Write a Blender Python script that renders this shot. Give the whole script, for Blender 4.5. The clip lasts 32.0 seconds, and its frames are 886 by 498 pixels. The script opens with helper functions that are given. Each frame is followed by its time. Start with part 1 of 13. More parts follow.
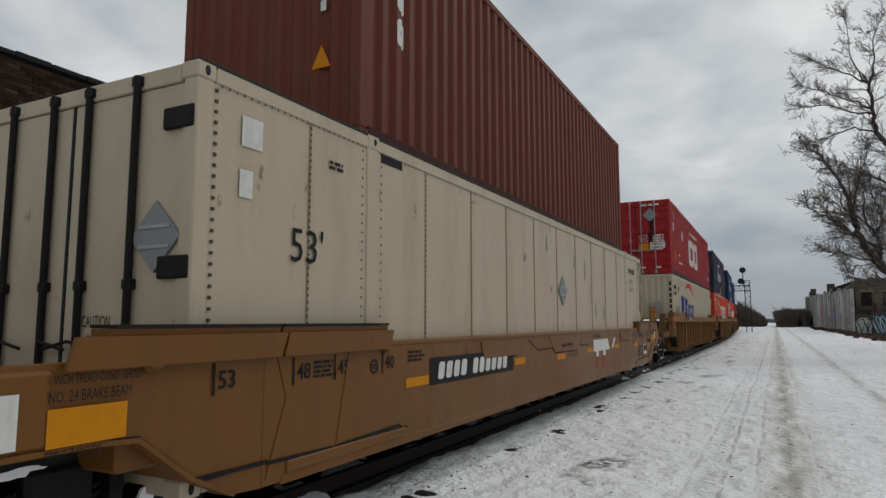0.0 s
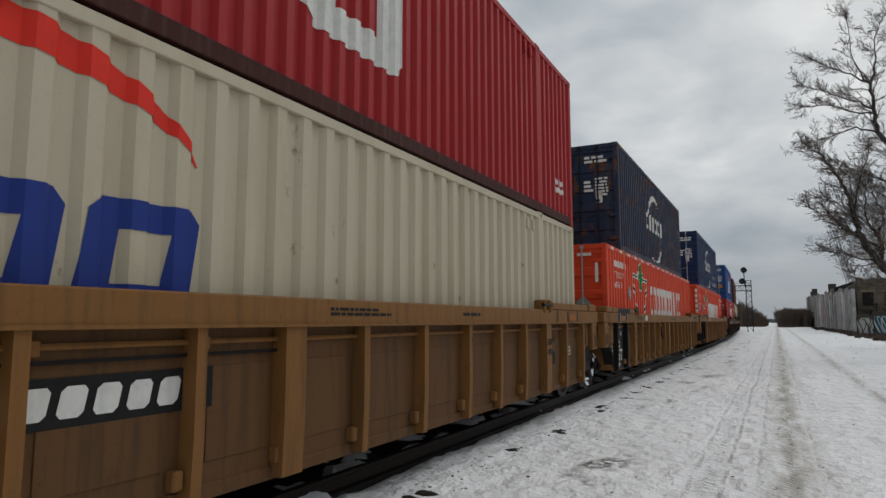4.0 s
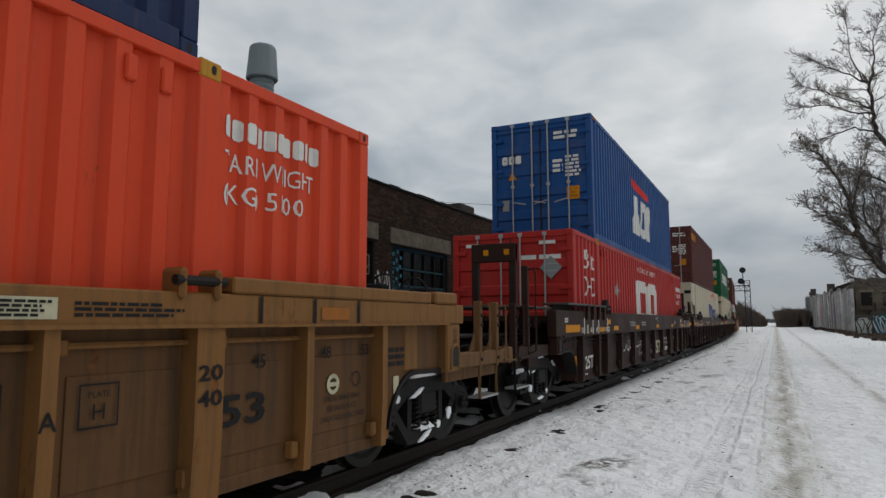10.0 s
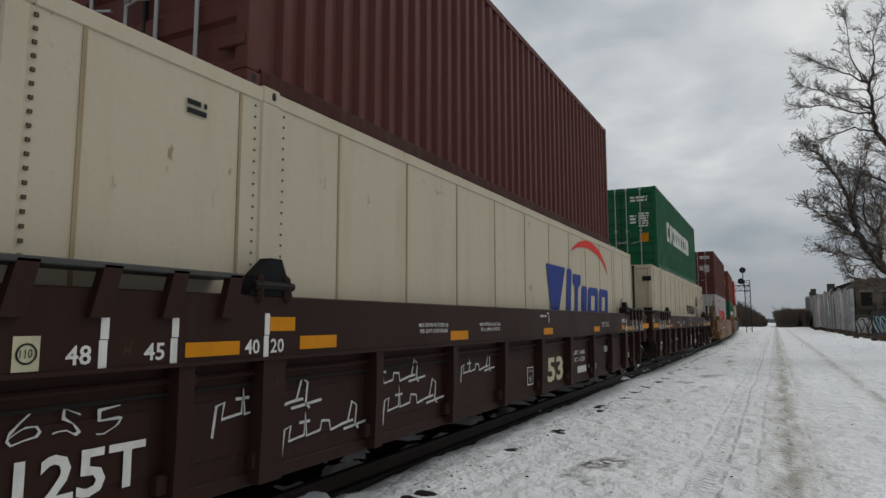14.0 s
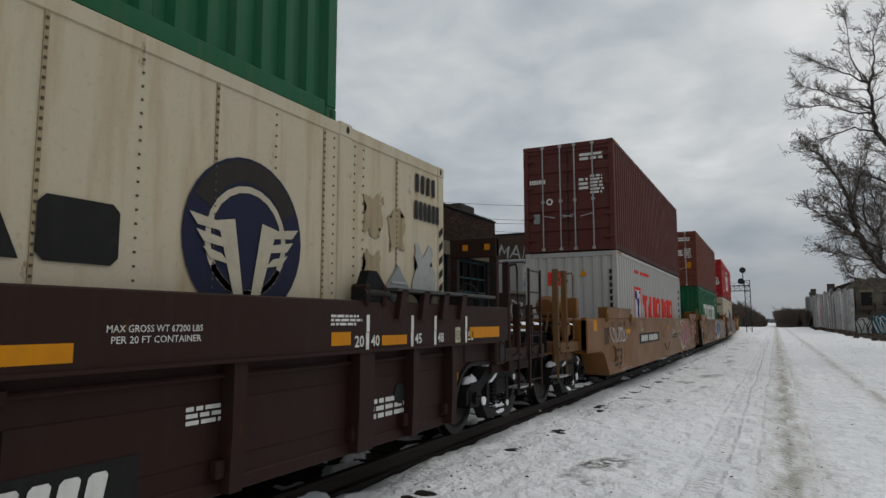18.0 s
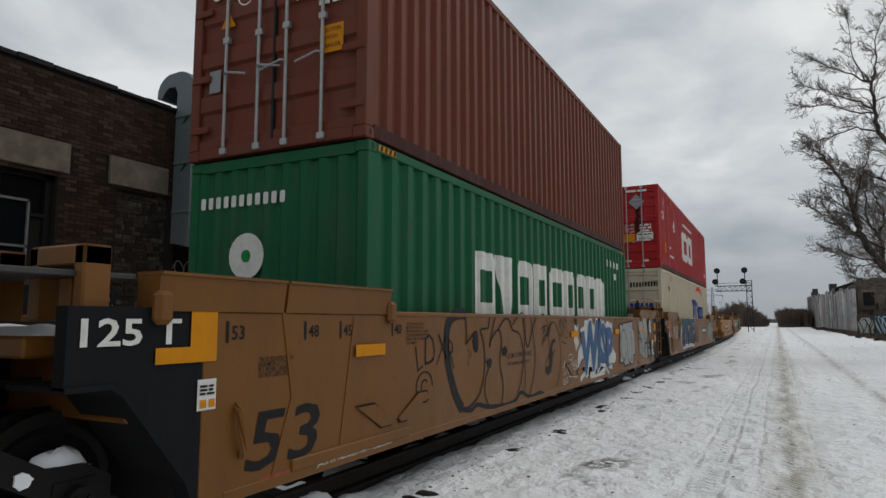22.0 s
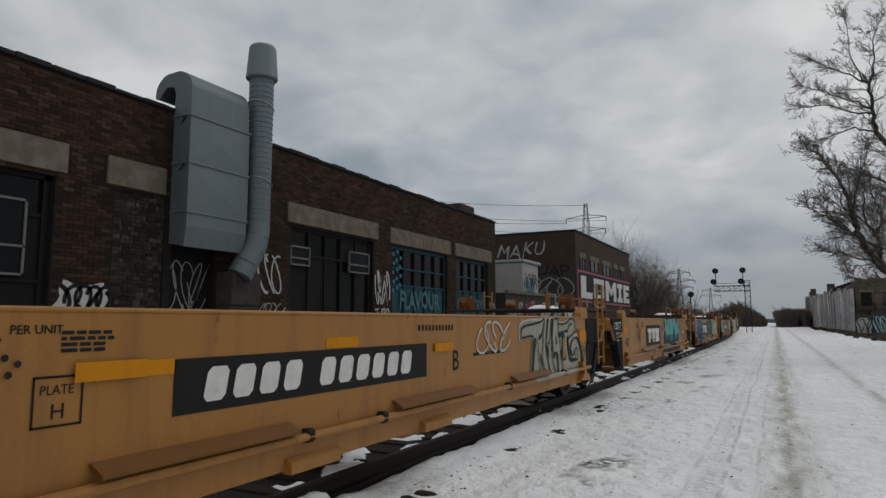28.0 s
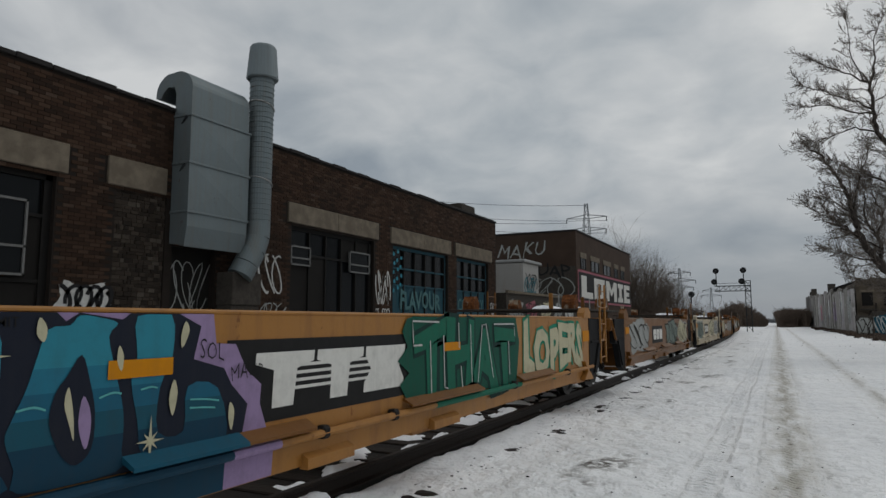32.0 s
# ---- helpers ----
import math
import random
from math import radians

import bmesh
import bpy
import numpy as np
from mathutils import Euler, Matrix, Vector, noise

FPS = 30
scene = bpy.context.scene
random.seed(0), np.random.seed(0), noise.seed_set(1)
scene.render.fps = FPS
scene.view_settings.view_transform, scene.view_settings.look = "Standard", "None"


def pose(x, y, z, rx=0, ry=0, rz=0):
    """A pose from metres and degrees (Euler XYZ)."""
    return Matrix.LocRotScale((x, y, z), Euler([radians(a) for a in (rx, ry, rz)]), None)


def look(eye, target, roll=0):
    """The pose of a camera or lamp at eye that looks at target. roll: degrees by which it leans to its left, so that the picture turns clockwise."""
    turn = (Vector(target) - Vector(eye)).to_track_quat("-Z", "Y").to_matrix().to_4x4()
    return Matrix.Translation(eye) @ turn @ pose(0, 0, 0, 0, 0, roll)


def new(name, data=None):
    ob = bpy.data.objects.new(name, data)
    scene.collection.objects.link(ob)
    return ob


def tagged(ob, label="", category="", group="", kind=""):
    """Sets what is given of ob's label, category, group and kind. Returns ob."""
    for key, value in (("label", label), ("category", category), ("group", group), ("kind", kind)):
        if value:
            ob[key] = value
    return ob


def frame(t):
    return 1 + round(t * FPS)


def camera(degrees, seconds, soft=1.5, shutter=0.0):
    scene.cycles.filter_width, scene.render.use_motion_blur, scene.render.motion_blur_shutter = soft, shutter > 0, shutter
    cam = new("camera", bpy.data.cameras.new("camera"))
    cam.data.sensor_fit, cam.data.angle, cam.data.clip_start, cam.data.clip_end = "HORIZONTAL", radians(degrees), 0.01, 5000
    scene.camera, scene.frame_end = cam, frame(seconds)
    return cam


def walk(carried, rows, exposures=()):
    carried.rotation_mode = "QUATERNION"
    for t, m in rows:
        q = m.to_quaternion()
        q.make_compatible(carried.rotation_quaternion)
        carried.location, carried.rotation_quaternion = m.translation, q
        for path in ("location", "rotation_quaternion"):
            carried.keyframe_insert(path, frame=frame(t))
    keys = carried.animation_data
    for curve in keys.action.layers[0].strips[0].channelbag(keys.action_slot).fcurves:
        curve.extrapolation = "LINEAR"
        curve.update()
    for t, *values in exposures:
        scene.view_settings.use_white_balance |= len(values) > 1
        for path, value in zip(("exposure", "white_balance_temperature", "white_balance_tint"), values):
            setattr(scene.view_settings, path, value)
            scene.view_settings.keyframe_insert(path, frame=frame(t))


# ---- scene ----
import collections

# ---- camera: it stands beside the track and only trembles a little ----
TRACK_X = -4.717
EYE = (0.0, 0.0, 1.7)
RAIL_TOP = 0.2
END = 32.0


def stand(dx):
    """The camera's pose, panned by dx thousandths of its focal length."""
    yaw = 26.98 + math.degrees(math.atan(dx / 1147.6)) * 0.87
    return pose(*EYE, 90 + 6.34, 0, yaw) @ pose(0, 0, 0, 0, 0, -0.05)


TREMBLE = ((0, 0), (3.0, 0), (3.5, 0.6), (4.5, 3.4), (5.5, 5.5), (6.0, 7.0), (6.5, 7.2), (7.0, 3.0), (7.5, 0.2), (8.0, 0), (21.0, 0), (21.5, 1.2),
           (22.0, 3.0), (22.5, 1.3), (23.0, 0), (28.0, 0), (28.5, 1.3), (29.0, 4.0), (29.5, 5.6), (30.0, 5.8), (30.5, 4.5), (31.0, 3.0), (31.5, 1.3), (32.0, 1.0))
cam = camera(68.68, END, soft=1.5, shutter=0.0)
# its exposure follows how much of the view the bright sky fills
EXPOSURE = ((0, 0.0), (3.0, 0.0), (6.0, 0.15), (9.0, 0.15), (10.0, 0.10), (11.0, -0.08), (12.5, 0.08), (14.0, -0.02), (16.5, -0.02), (19.0, 0.0), (20.0, 0.1), (23.0, 0.1), (25.0, 0.0), (28.0, -0.15), (32.0, -0.2))
walk(cam, [(t, stand(dx)) for t, dx in TREMBLE], EXPOSURE)


def run(t):
    """How far the train has come at t seconds."""
    d = t - 15
    return 7.672 * d + 0.0087 * d * d - 0.00028 * d ** 3 - 0.18 * max(0.0, 5.5 - t)


def bend(y):
    """The track's sideways drift at y: straight near by, then a slow curve to the left."""
    return -0.00039 * max(0.0, y - 40) ** 2


def on_track(y, z=RAIL_TOP, dx=0.0):
    turn = math.degrees(math.atan(0.00078 * max(0.0, y - 40)))
    return pose(TRACK_X + bend(y) + dx, y, z, 0, 0, turn)


# ---- world: an overcast winter sky, brighter overhead ----
def link(tree, a, b):
    tree.links.new(a, b)


def node(tree, kind, **values):
    n = tree.nodes.new(kind)
    for key, value in values.items():
        n.inputs[key].default_value = value
    return n


def ramp(tree, source, stops, mode="LINEAR"):
    n = tree.nodes.new("ShaderNodeValToRGB")
    n.color_ramp.interpolation = mode
    while len(n.color_ramp.elements) < len(stops):
        n.color_ramp.elements.new(0.5)
    for e, (at, c) in zip(n.color_ramp.elements, stops):
        e.position = at
        e.color = (*c, 1) if len(c) == 3 else c
    link(tree, source, n.inputs[0])
    return n


def maths(tree, op, a, b=None, clamp=False):
    n = tree.nodes.new("ShaderNodeMath")
    n.operation, n.use_clamp = op, clamp
    for i, v in enumerate((a, b)):
        if v is None:
            continue
        if isinstance(v, (int, float)):
            n.inputs[i].default_value = v
        else:
            link(tree, v, n.inputs[i])
    return n.outputs[0]


def blend(tree, fac, a, b, mode="MIX"):
    n = tree.nodes.new("ShaderNodeMix")
    n.data_type, n.blend_type = "RGBA", mode
    for i, v in ((0, fac), (6, a), (7, b)):
        if isinstance(v, (int, float)):
            n.inputs[i].default_value = v
        elif isinstance(v, tuple):
            n.inputs[i].default_value = (*v, 1)
        else:
            link(tree, v, n.inputs[i])
    return n.outputs[2]


def make_world():
    world = bpy.data.worlds.new("overcast")
    scene.world = world
    world.use_nodes = True
    t = world.node_tree
    t.nodes.clear()
    coord = t.nodes.new("ShaderNodeTexCoord")
    sep = t.nodes.new("ShaderNodeSeparateXYZ")
    link(t, coord.outputs["Generated"], sep.inputs[0])
    up = maths(t, "MAXIMUM", sep.outputs[2], 0.0)
    # the clouds lie in one sheet far above, so they crowd together towards the horizon
    low = maths(t, "ADD", up, 0.30)
    flat = t.nodes.new("ShaderNodeCombineXYZ")
    link(t, maths(t, "DIVIDE", sep.outputs[0], low), flat.inputs[0])
    link(t, maths(t, "DIVIDE", sep.outputs[1], low), flat.inputs[1])
    big = node(t, "ShaderNodeTexNoise", Scale=0.95, Detail=4.0, Roughness=0.50, Distortion=0.35)
    fine = node(t, "ShaderNodeTexNoise", Scale=3.6, Detail=5.0, Roughness=0.52, Distortion=0.3)
    link(t, flat.outputs[0], big.inputs["Vector"])
    link(t, flat.outputs[0], fine.inputs["Vector"])
    both = maths(t, "ADD", maths(t, "MULTIPLY", big.outputs[0], 0.66), maths(t, "MULTIPLY", fine.outputs[0], 0.34))
    cloud = ramp(t, both, ((0.36, (0.30, 0.345, 0.39)), (0.45, (0.43, 0.47, 0.50)), (0.53, (0.57, 0.595, 0.61)), (0.63, (0.80, 0.81, 0.80))))
    # under the far edge of the cloud the air is a dull blue grey
    haze = ramp(t, up, ((0.0, (1, 1, 1)), (0.05, (0.85, 0.85, 0.85)), (0.24, (0, 0, 0))))
    sky = blend(t, haze.outputs[0], cloud.outputs[0], (0.27, 0.305, 0.345))
    lift = ramp(t, up, ((0.0, (0.40, 0.40, 0.40)), (0.5, (0.40, 0.40, 0.40)), (0.8, (0.40, 0.40, 0.40))))
    lit = blend(t, 1.0, sky, lift.outputs[0], "MULTIPLY")
    nishita = t.nodes.new("ShaderNodeTexSky")
    nishita.sky_type, nishita.sun_disc = "NISHITA", False
    nishita.sun_elevation, nishita.sun_rotation = radians(32), radians(20)
    side = ramp(t, maths(t, "ADD", sep.outputs[0], 1.0), ((0.0, (0.74, 0.76, 0.79)), (0.25, (0.84, 0.85, 0.87)), (0.55, (1, 1, 1))))
    lit = blend(t, 1.0, lit, side.outputs[0], "MULTIPLY")
    total = blend(t, 0.0012, lit, nishita.outputs[0], "ADD")
    out = node(t, "ShaderNodeBackground", Strength=SKY)
    link(t, total, out.inputs[0])
    end = t.nodes.new("ShaderNodeOutputWorld")
    link(t, out.outputs[0], end.inputs[0])


SKY = 2.45
make_world()
sun = new("sun", bpy.data.lights.new("sun", "SUN"))
sun.data.energy, sun.data.angle, sun.data.color = 0.6, radians(40), (1.0, 0.97, 0.93)
sun.matrix_world = look((30, 40, 60), (0, 0, 0))


# ---- materials ----
def fresh(name):
    m = bpy.data.materials.new(name)
    m.use_nodes = True
    t = m.node_tree
    b = t.nodes["Principled BSDF"]
    return m, t, b


def coords(t, stretch=(1, 1, 1)):
    c = t.nodes.new("ShaderNodeTexCoord")
    mp = t.nodes.new("ShaderNodeMapping")
    mp.inputs["Scale"].default_value = stretch
    link(t, c.outputs["Object"], mp.inputs["Vector"])
    return mp.outputs[0]


def noisy(t, vec, scale, detail=4.0, rough=0.55):
    n = node(t, "ShaderNodeTexNoise", Scale=scale, Detail=detail, Roughness=rough)
    link(t, vec, n.inputs["Vector"])
    return n.outputs[0]


def relief(t, b, height, strength=0.2, distance=0.01):
    n = node(t, "ShaderNodeBump", Strength=strength, Distance=distance)
    link(t, height, n.inputs["Height"])
    link(t, n.outputs[0], b.inputs["Normal"])


def paint(name, color, rough=0.5, fade=0.25, grime=0.35, rust=0.0, metal=0.0, grime_color=(0.09, 0.065, 0.045), gloss=0.18, run=(3.0, 9.0, 0.55)):
    """Old paint on steel: patchy fading, streaks that run down, fine dirt, and rust where asked for."""
    m, t, b = fresh(name)
    v = coords(t)
    patch = ramp(t, noisy(t, v, 0.9, 5.0), ((0.35, (0, 0, 0)), (0.7, (1, 1, 1)))).outputs[0]
    pale = tuple(min(1.0, c * 0.86 + 0.10 * (sum(color) / 3) + 0.004) for c in color)
    c = blend(t, maths(t, "MULTIPLY", patch, fade), tuple(color), pale)
    streak = ramp(t, noisy(t, coords(t, run), 1.3, 5.0, 0.6), ((0.48, (0, 0, 0)), (0.72, (1, 1, 1)))).outputs[0]
    c = blend(t, maths(t, "MULTIPLY", streak, grime), c, grime_color)
    speck = ramp(t, noisy(t, v, 26.0, 3.0, 0.7), ((0.56, (0, 0, 0)), (0.75, (1, 1, 1)))).outputs[0]
    c = blend(t, maths(t, "MULTIPLY", speck, grime * 0.5), c, tuple(x * 0.5 for x in color))
    r = maths(t, "ADD", maths(t, "MULTIPLY", patch, 0.15), rough)
    if rust > 0:
        spot = ramp(t, noisy(t, coords(t, (2.0, 2.0, 1.0)), 2.2, 8.0, 0.68), ((0.66 - 0.12 * rust, (0, 0, 0)), (0.70 - 0.10 * rust, (1, 1, 1)))).outputs[0]
        tone = ramp(t, noisy(t, v, 18.0), ((0.3, (0.05, 0.018, 0.008)), (0.7, (0.20, 0.075, 0.025)))).outputs[0]
        c = blend(t, maths(t, "MULTIPLY", spot, min(1.0, 0.55 + rust * 0.5)), c, tone)
        r = maths(t, "ADD", r, maths(t, "MULTIPLY", spot, 0.25), True)
    link(t, c, b.inputs["Base Color"])
    link(t, r, b.inputs["Roughness"])
    b.inputs["Metallic"].default_value = metal
    b.inputs["Specular IOR Level"].default_value = gloss
    dents = maths(t, "ADD", maths(t, "MULTIPLY", noisy(t, v, 1.1, 3.0, 0.5), 2.2), noisy(t, v, 6.0, 6.0, 0.6))
    relief(t, b, dents, 0.22, 0.02)
    return m


def plain(name, color, rough=0.6, metal=0.0, vary=0.25, scale=6.0, bump=0.1):
    m, t, b = fresh(name)
    v = coords(t)
    n = noisy(t, v, scale, 6.0, 0.6)
    c = blend(t, maths(t, "MULTIPLY", n, vary * 2), tuple(color), tuple(x * 0.45 for x in color))
    link(t, c, b.inputs["Base Color"])
    b.inputs["Roughness"].default_value, b.inputs["Metallic"].default_value = rough, metal
    b.inputs["Specular IOR Level"].default_value = 0.2
    relief(t, b, n, bump, 0.02)
    return m


def worn_mark(name, color, holes=0.3):
    """Stencil or decal paint, scuffed and dirty."""
    m, t, b = fresh(name)
    v = coords(t)
    n = ramp(t, noisy(t, v, 9.0, 8.0, 0.7), ((0.45, (0, 0, 0)), (0.75, (1, 1, 1)))).outputs[0]
    s = ramp(t, noisy(t, coords(t, (3, 8, 0.5)), 1.7, 5.0), ((0.5, (0, 0, 0)), (0.8, (1, 1, 1)))).outputs[0]
    c = blend(t, maths(t, "MULTIPLY", n, holes), tuple(color), tuple(x * 0.35 + 0.02 for x in color))
    c = blend(t, maths(t, "MULTIPLY", s, holes), c, tuple(x * 0.5 + 0.02 for x in color))
    link(t, c, b.inputs["Base Color"])
    b.inputs["Roughness"].default_value = 0.6
    b.inputs["Specular IOR Level"].default_value = 0.12
    return m


M = {}
M["white_box"] = paint("aged_white_paint", (0.44, 0.37, 0.268), 0.5, 0.5, 0.36, 0.16, grime_color=(0.29, 0.22, 0.14), run=(1.0, 2.2, 0.45))
M["cream_box"] = paint("cream_white_paint", (0.45, 0.395, 0.29), 0.5, 0.5, 0.34, 0.06, grime_color=(0.33, 0.255, 0.165), run=(1.0, 2.6, 0.40))
M["cream_rusty"] = paint("stained_cream_paint", (0.45, 0.39, 0.28), 0.55, 0.5, 0.55, 0.22, grime_color=(0.30, 0.19, 0.085), run=(1.2, 3.6, 0.40))
M["pale_box"] = paint("pale_grey_white_paint", (0.36, 0.35, 0.33), 0.45, 0.3, 0.22, 0.04, grime_color=(0.24, 0.19, 0.14))
M["brown_box"] = paint("red_brown_paint", (0.125, 0.029, 0.015), 0.5, 0.35, 0.35, 0.14)
M["brown_box_b"] = paint("dull_maroon_paint", (0.080, 0.020, 0.016), 0.55, 0.4, 0.22, 0.05)
M["cp_red"] = paint("crimson_paint", (0.3, 0.012, 0.014), 0.42, 0.25, 0.18, 0.02)
M["cp_red_b"] = paint("bright_red_paint", (0.335, 0.0165, 0.0115), 0.42, 0.25, 0.15, 0.01)
M["orange_red"] = paint("orange_red_paint", (0.56, 0.051, 0.014), 0.45, 0.15, 0.2, 0.01)
M["navy"] = paint("rusty_navy_paint", (0.0125, 0.023, 0.05), 0.5, 0.4, 0.35, 0.95)
M["navy_b"] = paint("navy_paint", (0.006, 0.019, 0.068), 0.45, 0.3, 0.2, 0.04)
M["blue"] = paint("bright_blue_paint", (0.005, 0.055, 0.19), 0.45, 0.3, 0.3, 0.18)
M["green"] = paint("deep_green_paint", (0.002, 0.080, 0.030), 0.45, 0.3, 0.22, 0.03)
M["car_tan"] = paint("tan_car_paint", (0.152, 0.0605, 0.0100), 0.40, 0.3, 0.40, 0.14, grime_color=(0.088, 0.038, 0.012), gloss=0.22, run=(1.0, 2.0, 0.6))
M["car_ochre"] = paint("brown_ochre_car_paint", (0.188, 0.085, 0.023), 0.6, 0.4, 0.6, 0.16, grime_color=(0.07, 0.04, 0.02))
# darker than the posts: grime plus the shade of the recess, in the colour
M["car_ochre_sheet"] = paint("shaded_grimy_ochre_sheet_paint", (0.106, 0.050, 0.0178), 0.65, 0.5, 0.65, 0.16, grime_color=(0.042, 0.027, 0.016))
M["car_maroon"] = paint("dark_maroon_car_paint", (0.0262, 0.0114, 0.0079), 0.55, 0.4, 0.42, 0.06, grime_color=(0.0255, 0.0182, 0.0134), gloss=0.12)
M["car_yellow"] = paint("golden_yellow_car_paint", (0.31, 0.136, 0.025), 0.45, 0.45, 0.5, 0.16, grime_color=(0.14, 0.062, 0.022), gloss=0.32, run=(1.5, 4.0, 0.5))
M["car_black"] = paint("black_car_paint", (0.0095, 0.0098, 0.0108), 0.6, 0.3, 0.25, 0.0, grime_color=(0.024, 0.020, 0.017), gloss=0.07)
M["rusty"] = paint("flaking_rusty_paint", (0.34, 0.27, 0.19), 0.7, 0.3, 0.5, 1.0, grime_color=(0.10, 0.04, 0.015))
M["rusty_block"] = paint("rust_eaten_pale_paint", (0.27, 0.22, 0.16), 0.75, 0.4, 0.6, 2.2, grime_color=(0.07, 0.028, 0.014))
M["steel"] = plain("dark_grimy_steel", (0.018, 0.0155, 0.014), 0.65, 0.3, 0.4, 9.0, 0.3)
M["wheel"] = plain("rolled_steel", (0.022, 0.019, 0.017), 0.5, 0.6, 0.35, 7.0, 0.1)
M["grating"] = plain("grey_walkway_grating", (0.075, 0.075, 0.07), 0.6, 0.3, 0.4, 16.0, 0.3)
M["gasket"] = plain("black_rubber", (0.018, 0.018, 0.018), 0.7, 0, 0.2, 12.0, 0.1)
M["zinc"] = plain("dull_zinc", (0.40, 0.40, 0.39), 0.45, 0.6, 0.35, 14.0, 0.15)
M["placard"] = plain("grey_placard_metal", (0.24, 0.25, 0.25), 0.5, 0.0, 0.25, 10.0, 0.05)
# red brown: grime and the shade under a stacked box, put into the colour
M["shade_sill"] = paint("shade_and_grime_brown", (0.045, 0.013, 0.010), 0.7, 0.3, 0.4, 0.05)
M["faded_tan"] = worn_mark("sun_bleached_notice", (0.15, 0.085, 0.042), 0.3)
M["fitting_yellow"] = paint("chipped_yellow_paint", (0.42, 0.20, 0.012), 0.5, 0.3, 0.5, 0.3)
M["soot"] = paint("soot_on_red_paint", (0.035, 0.010, 0.010), 0.8, 0.6, 0.9, 0.0, grime_color=(0.16, 0.012, 0.014), run=(6.0, 6.0, 3.0))
M["rivet"] = plain("dull_rivets", (0.10, 0.08, 0.055), 0.6, 0.2, 0.4, 9.0, 0.1)
M["seam"] = paint("stained_seam", (0.30, 0.235, 0.14), 0.6, 0.4, 0.6, 0.1, grime_color=(0.10, 0.06, 0.03))
M["mark_white"] = worn_mark("white_marking", (0.62, 0.61, 0.57), 0.35)
M["mark_black"] = worn_mark("black_marking", (0.013, 0.0125, 0.0125), 0.3)
M["mark_yellow"] = worn_mark("reflective_yellow_strip", (0.52, 0.20, 0.004), 0.25)
M["mark_blue"] = worn_mark("blue_marking", (0.020, 0.040, 0.20), 0.25)
M["mark_red"] = worn_mark("red_marking", (0.62, 0.035, 0.022), 0.2)
M["mark_green"] = worn_mark("green_marking", (0.012, 0.20, 0.05), 0.2)
M["spray_white"] = worn_mark("white_spray", (0.50, 0.50, 0.48), 0.5)
M["spray_black"] = worn_mark("black_spray", (0.014, 0.014, 0.015), 0.4)
M["spray_grey"] = worn_mark("silver_grey_spray", (0.30, 0.31, 0.295), 0.4)
M["spray_blue"] = worn_mark("blue_spray", (0.022, 0.085, 0.22), 0.35)
M["spray_slate"] = worn_mark("faded_blue_spray", (0.045, 0.10, 0.20), 0.5)
M["spray_navy"] = worn_mark("navy_spray", (0.035, 0.06, 0.13), 0.4)
M["spray_cyan"] = worn_mark("cyan_spray", (0.03, 0.20, 0.27), 0.4)
M["spray_pink"] = worn_mark("pink_spray", (0.33, 0.105, 0.135), 0.45)
M["spray_lilac"] = worn_mark("lilac_spray", (0.28, 0.20, 0.34), 0.4)
M["spray_green"] = worn_mark("green_spray", (0.012, 0.20, 0.12), 0.4)
M["spray_mint"] = worn_mark("mint_spray", (0.10, 0.36, 0.35), 0.35)
M["spray_dark_green"] = worn_mark("bottle_green_spray", (0.006, 0.032, 0.026), 0.3)
M["spray_smoke"] = worn_mark("thin_grey_black_spray", (0.024, 0.020, 0.016), 0.5)
M["spray_silver"] = worn_mark("streaky_silver_spray", (0.285, 0.28, 0.27), 0.5)
M["spray_bone"] = worn_mark("dull_bone_white_spray", (0.33, 0.31, 0.25), 0.45)
M["spray_deep"] = worn_mark("deep_teal_spray", (0.010, 0.075, 0.12), 0.35)
M["spray_petrol"] = worn_mark("petrol_blue_spray", (0.012, 0.072, 0.105), 0.35)
M["spray_lagoon"] = worn_mark("lagoon_blue_spray", (0.028, 0.20, 0.265), 0.3)
M["spray_turquoise"] = worn_mark("turquoise_spray", (0.020, 0.145, 0.215), 0.3)
M["spray_abyss"] = worn_mark("deep_blue_spray", (0.008, 0.040, 0.070), 0.3)
M["spray_midnight"] = worn_mark("midnight_spray", (0.011, 0.014, 0.024), 0.3)
M["spray_cyan_deep"] = worn_mark("deep_cyan_spray", (0.014, 0.100, 0.160), 0.3)
M["spray_bottle"] = worn_mark("forest_green_spray", (0.006, 0.075, 0.048), 0.35)
M["spray_leaf"] = worn_mark("leaf_green_spray", (0.009, 0.115, 0.070), 0.35)
M["spray_ink"] = worn_mark("ink_blue_spray", (0.014, 0.044, 0.080), 0.35)
M["spray_night"] = worn_mark("night_blue_spray", (0.015, 0.025, 0.052), 0.35)
M["car_end"] = paint("grimy_brown_end_paint", (0.135, 0.068, 0.026), 0.65, 0.4, 0.65, 0.25, grime_color=(0.03, 0.022, 0.016))
M["mark_faded_red"] = worn_mark("faded_red_marking", (0.27, 0.065, 0.038), 0.5)
M["mark_night"] = worn_mark("navy_black_marking", (0.012, 0.015, 0.036), 0.2)
M["mark_pale"] = worn_mark("yellowed_white_marking", (0.42, 0.37, 0.28), 0.3)
M["mark_faded_maroon"] = worn_mark("faded_maroon_marking", (0.070, 0.020, 0.018), 0.45)
M["spray_faded"] = worn_mark("faded_green_grey_spray", (0.15, 0.19, 0.165), 0.5)
M["spray_mint_dull"] = worn_mark("dull_mint_paint", (0.07, 0.16, 0.165), 0.4)
M["spray_cream"] = worn_mark("cream_spray", (0.46, 0.43, 0.29), 0.4)
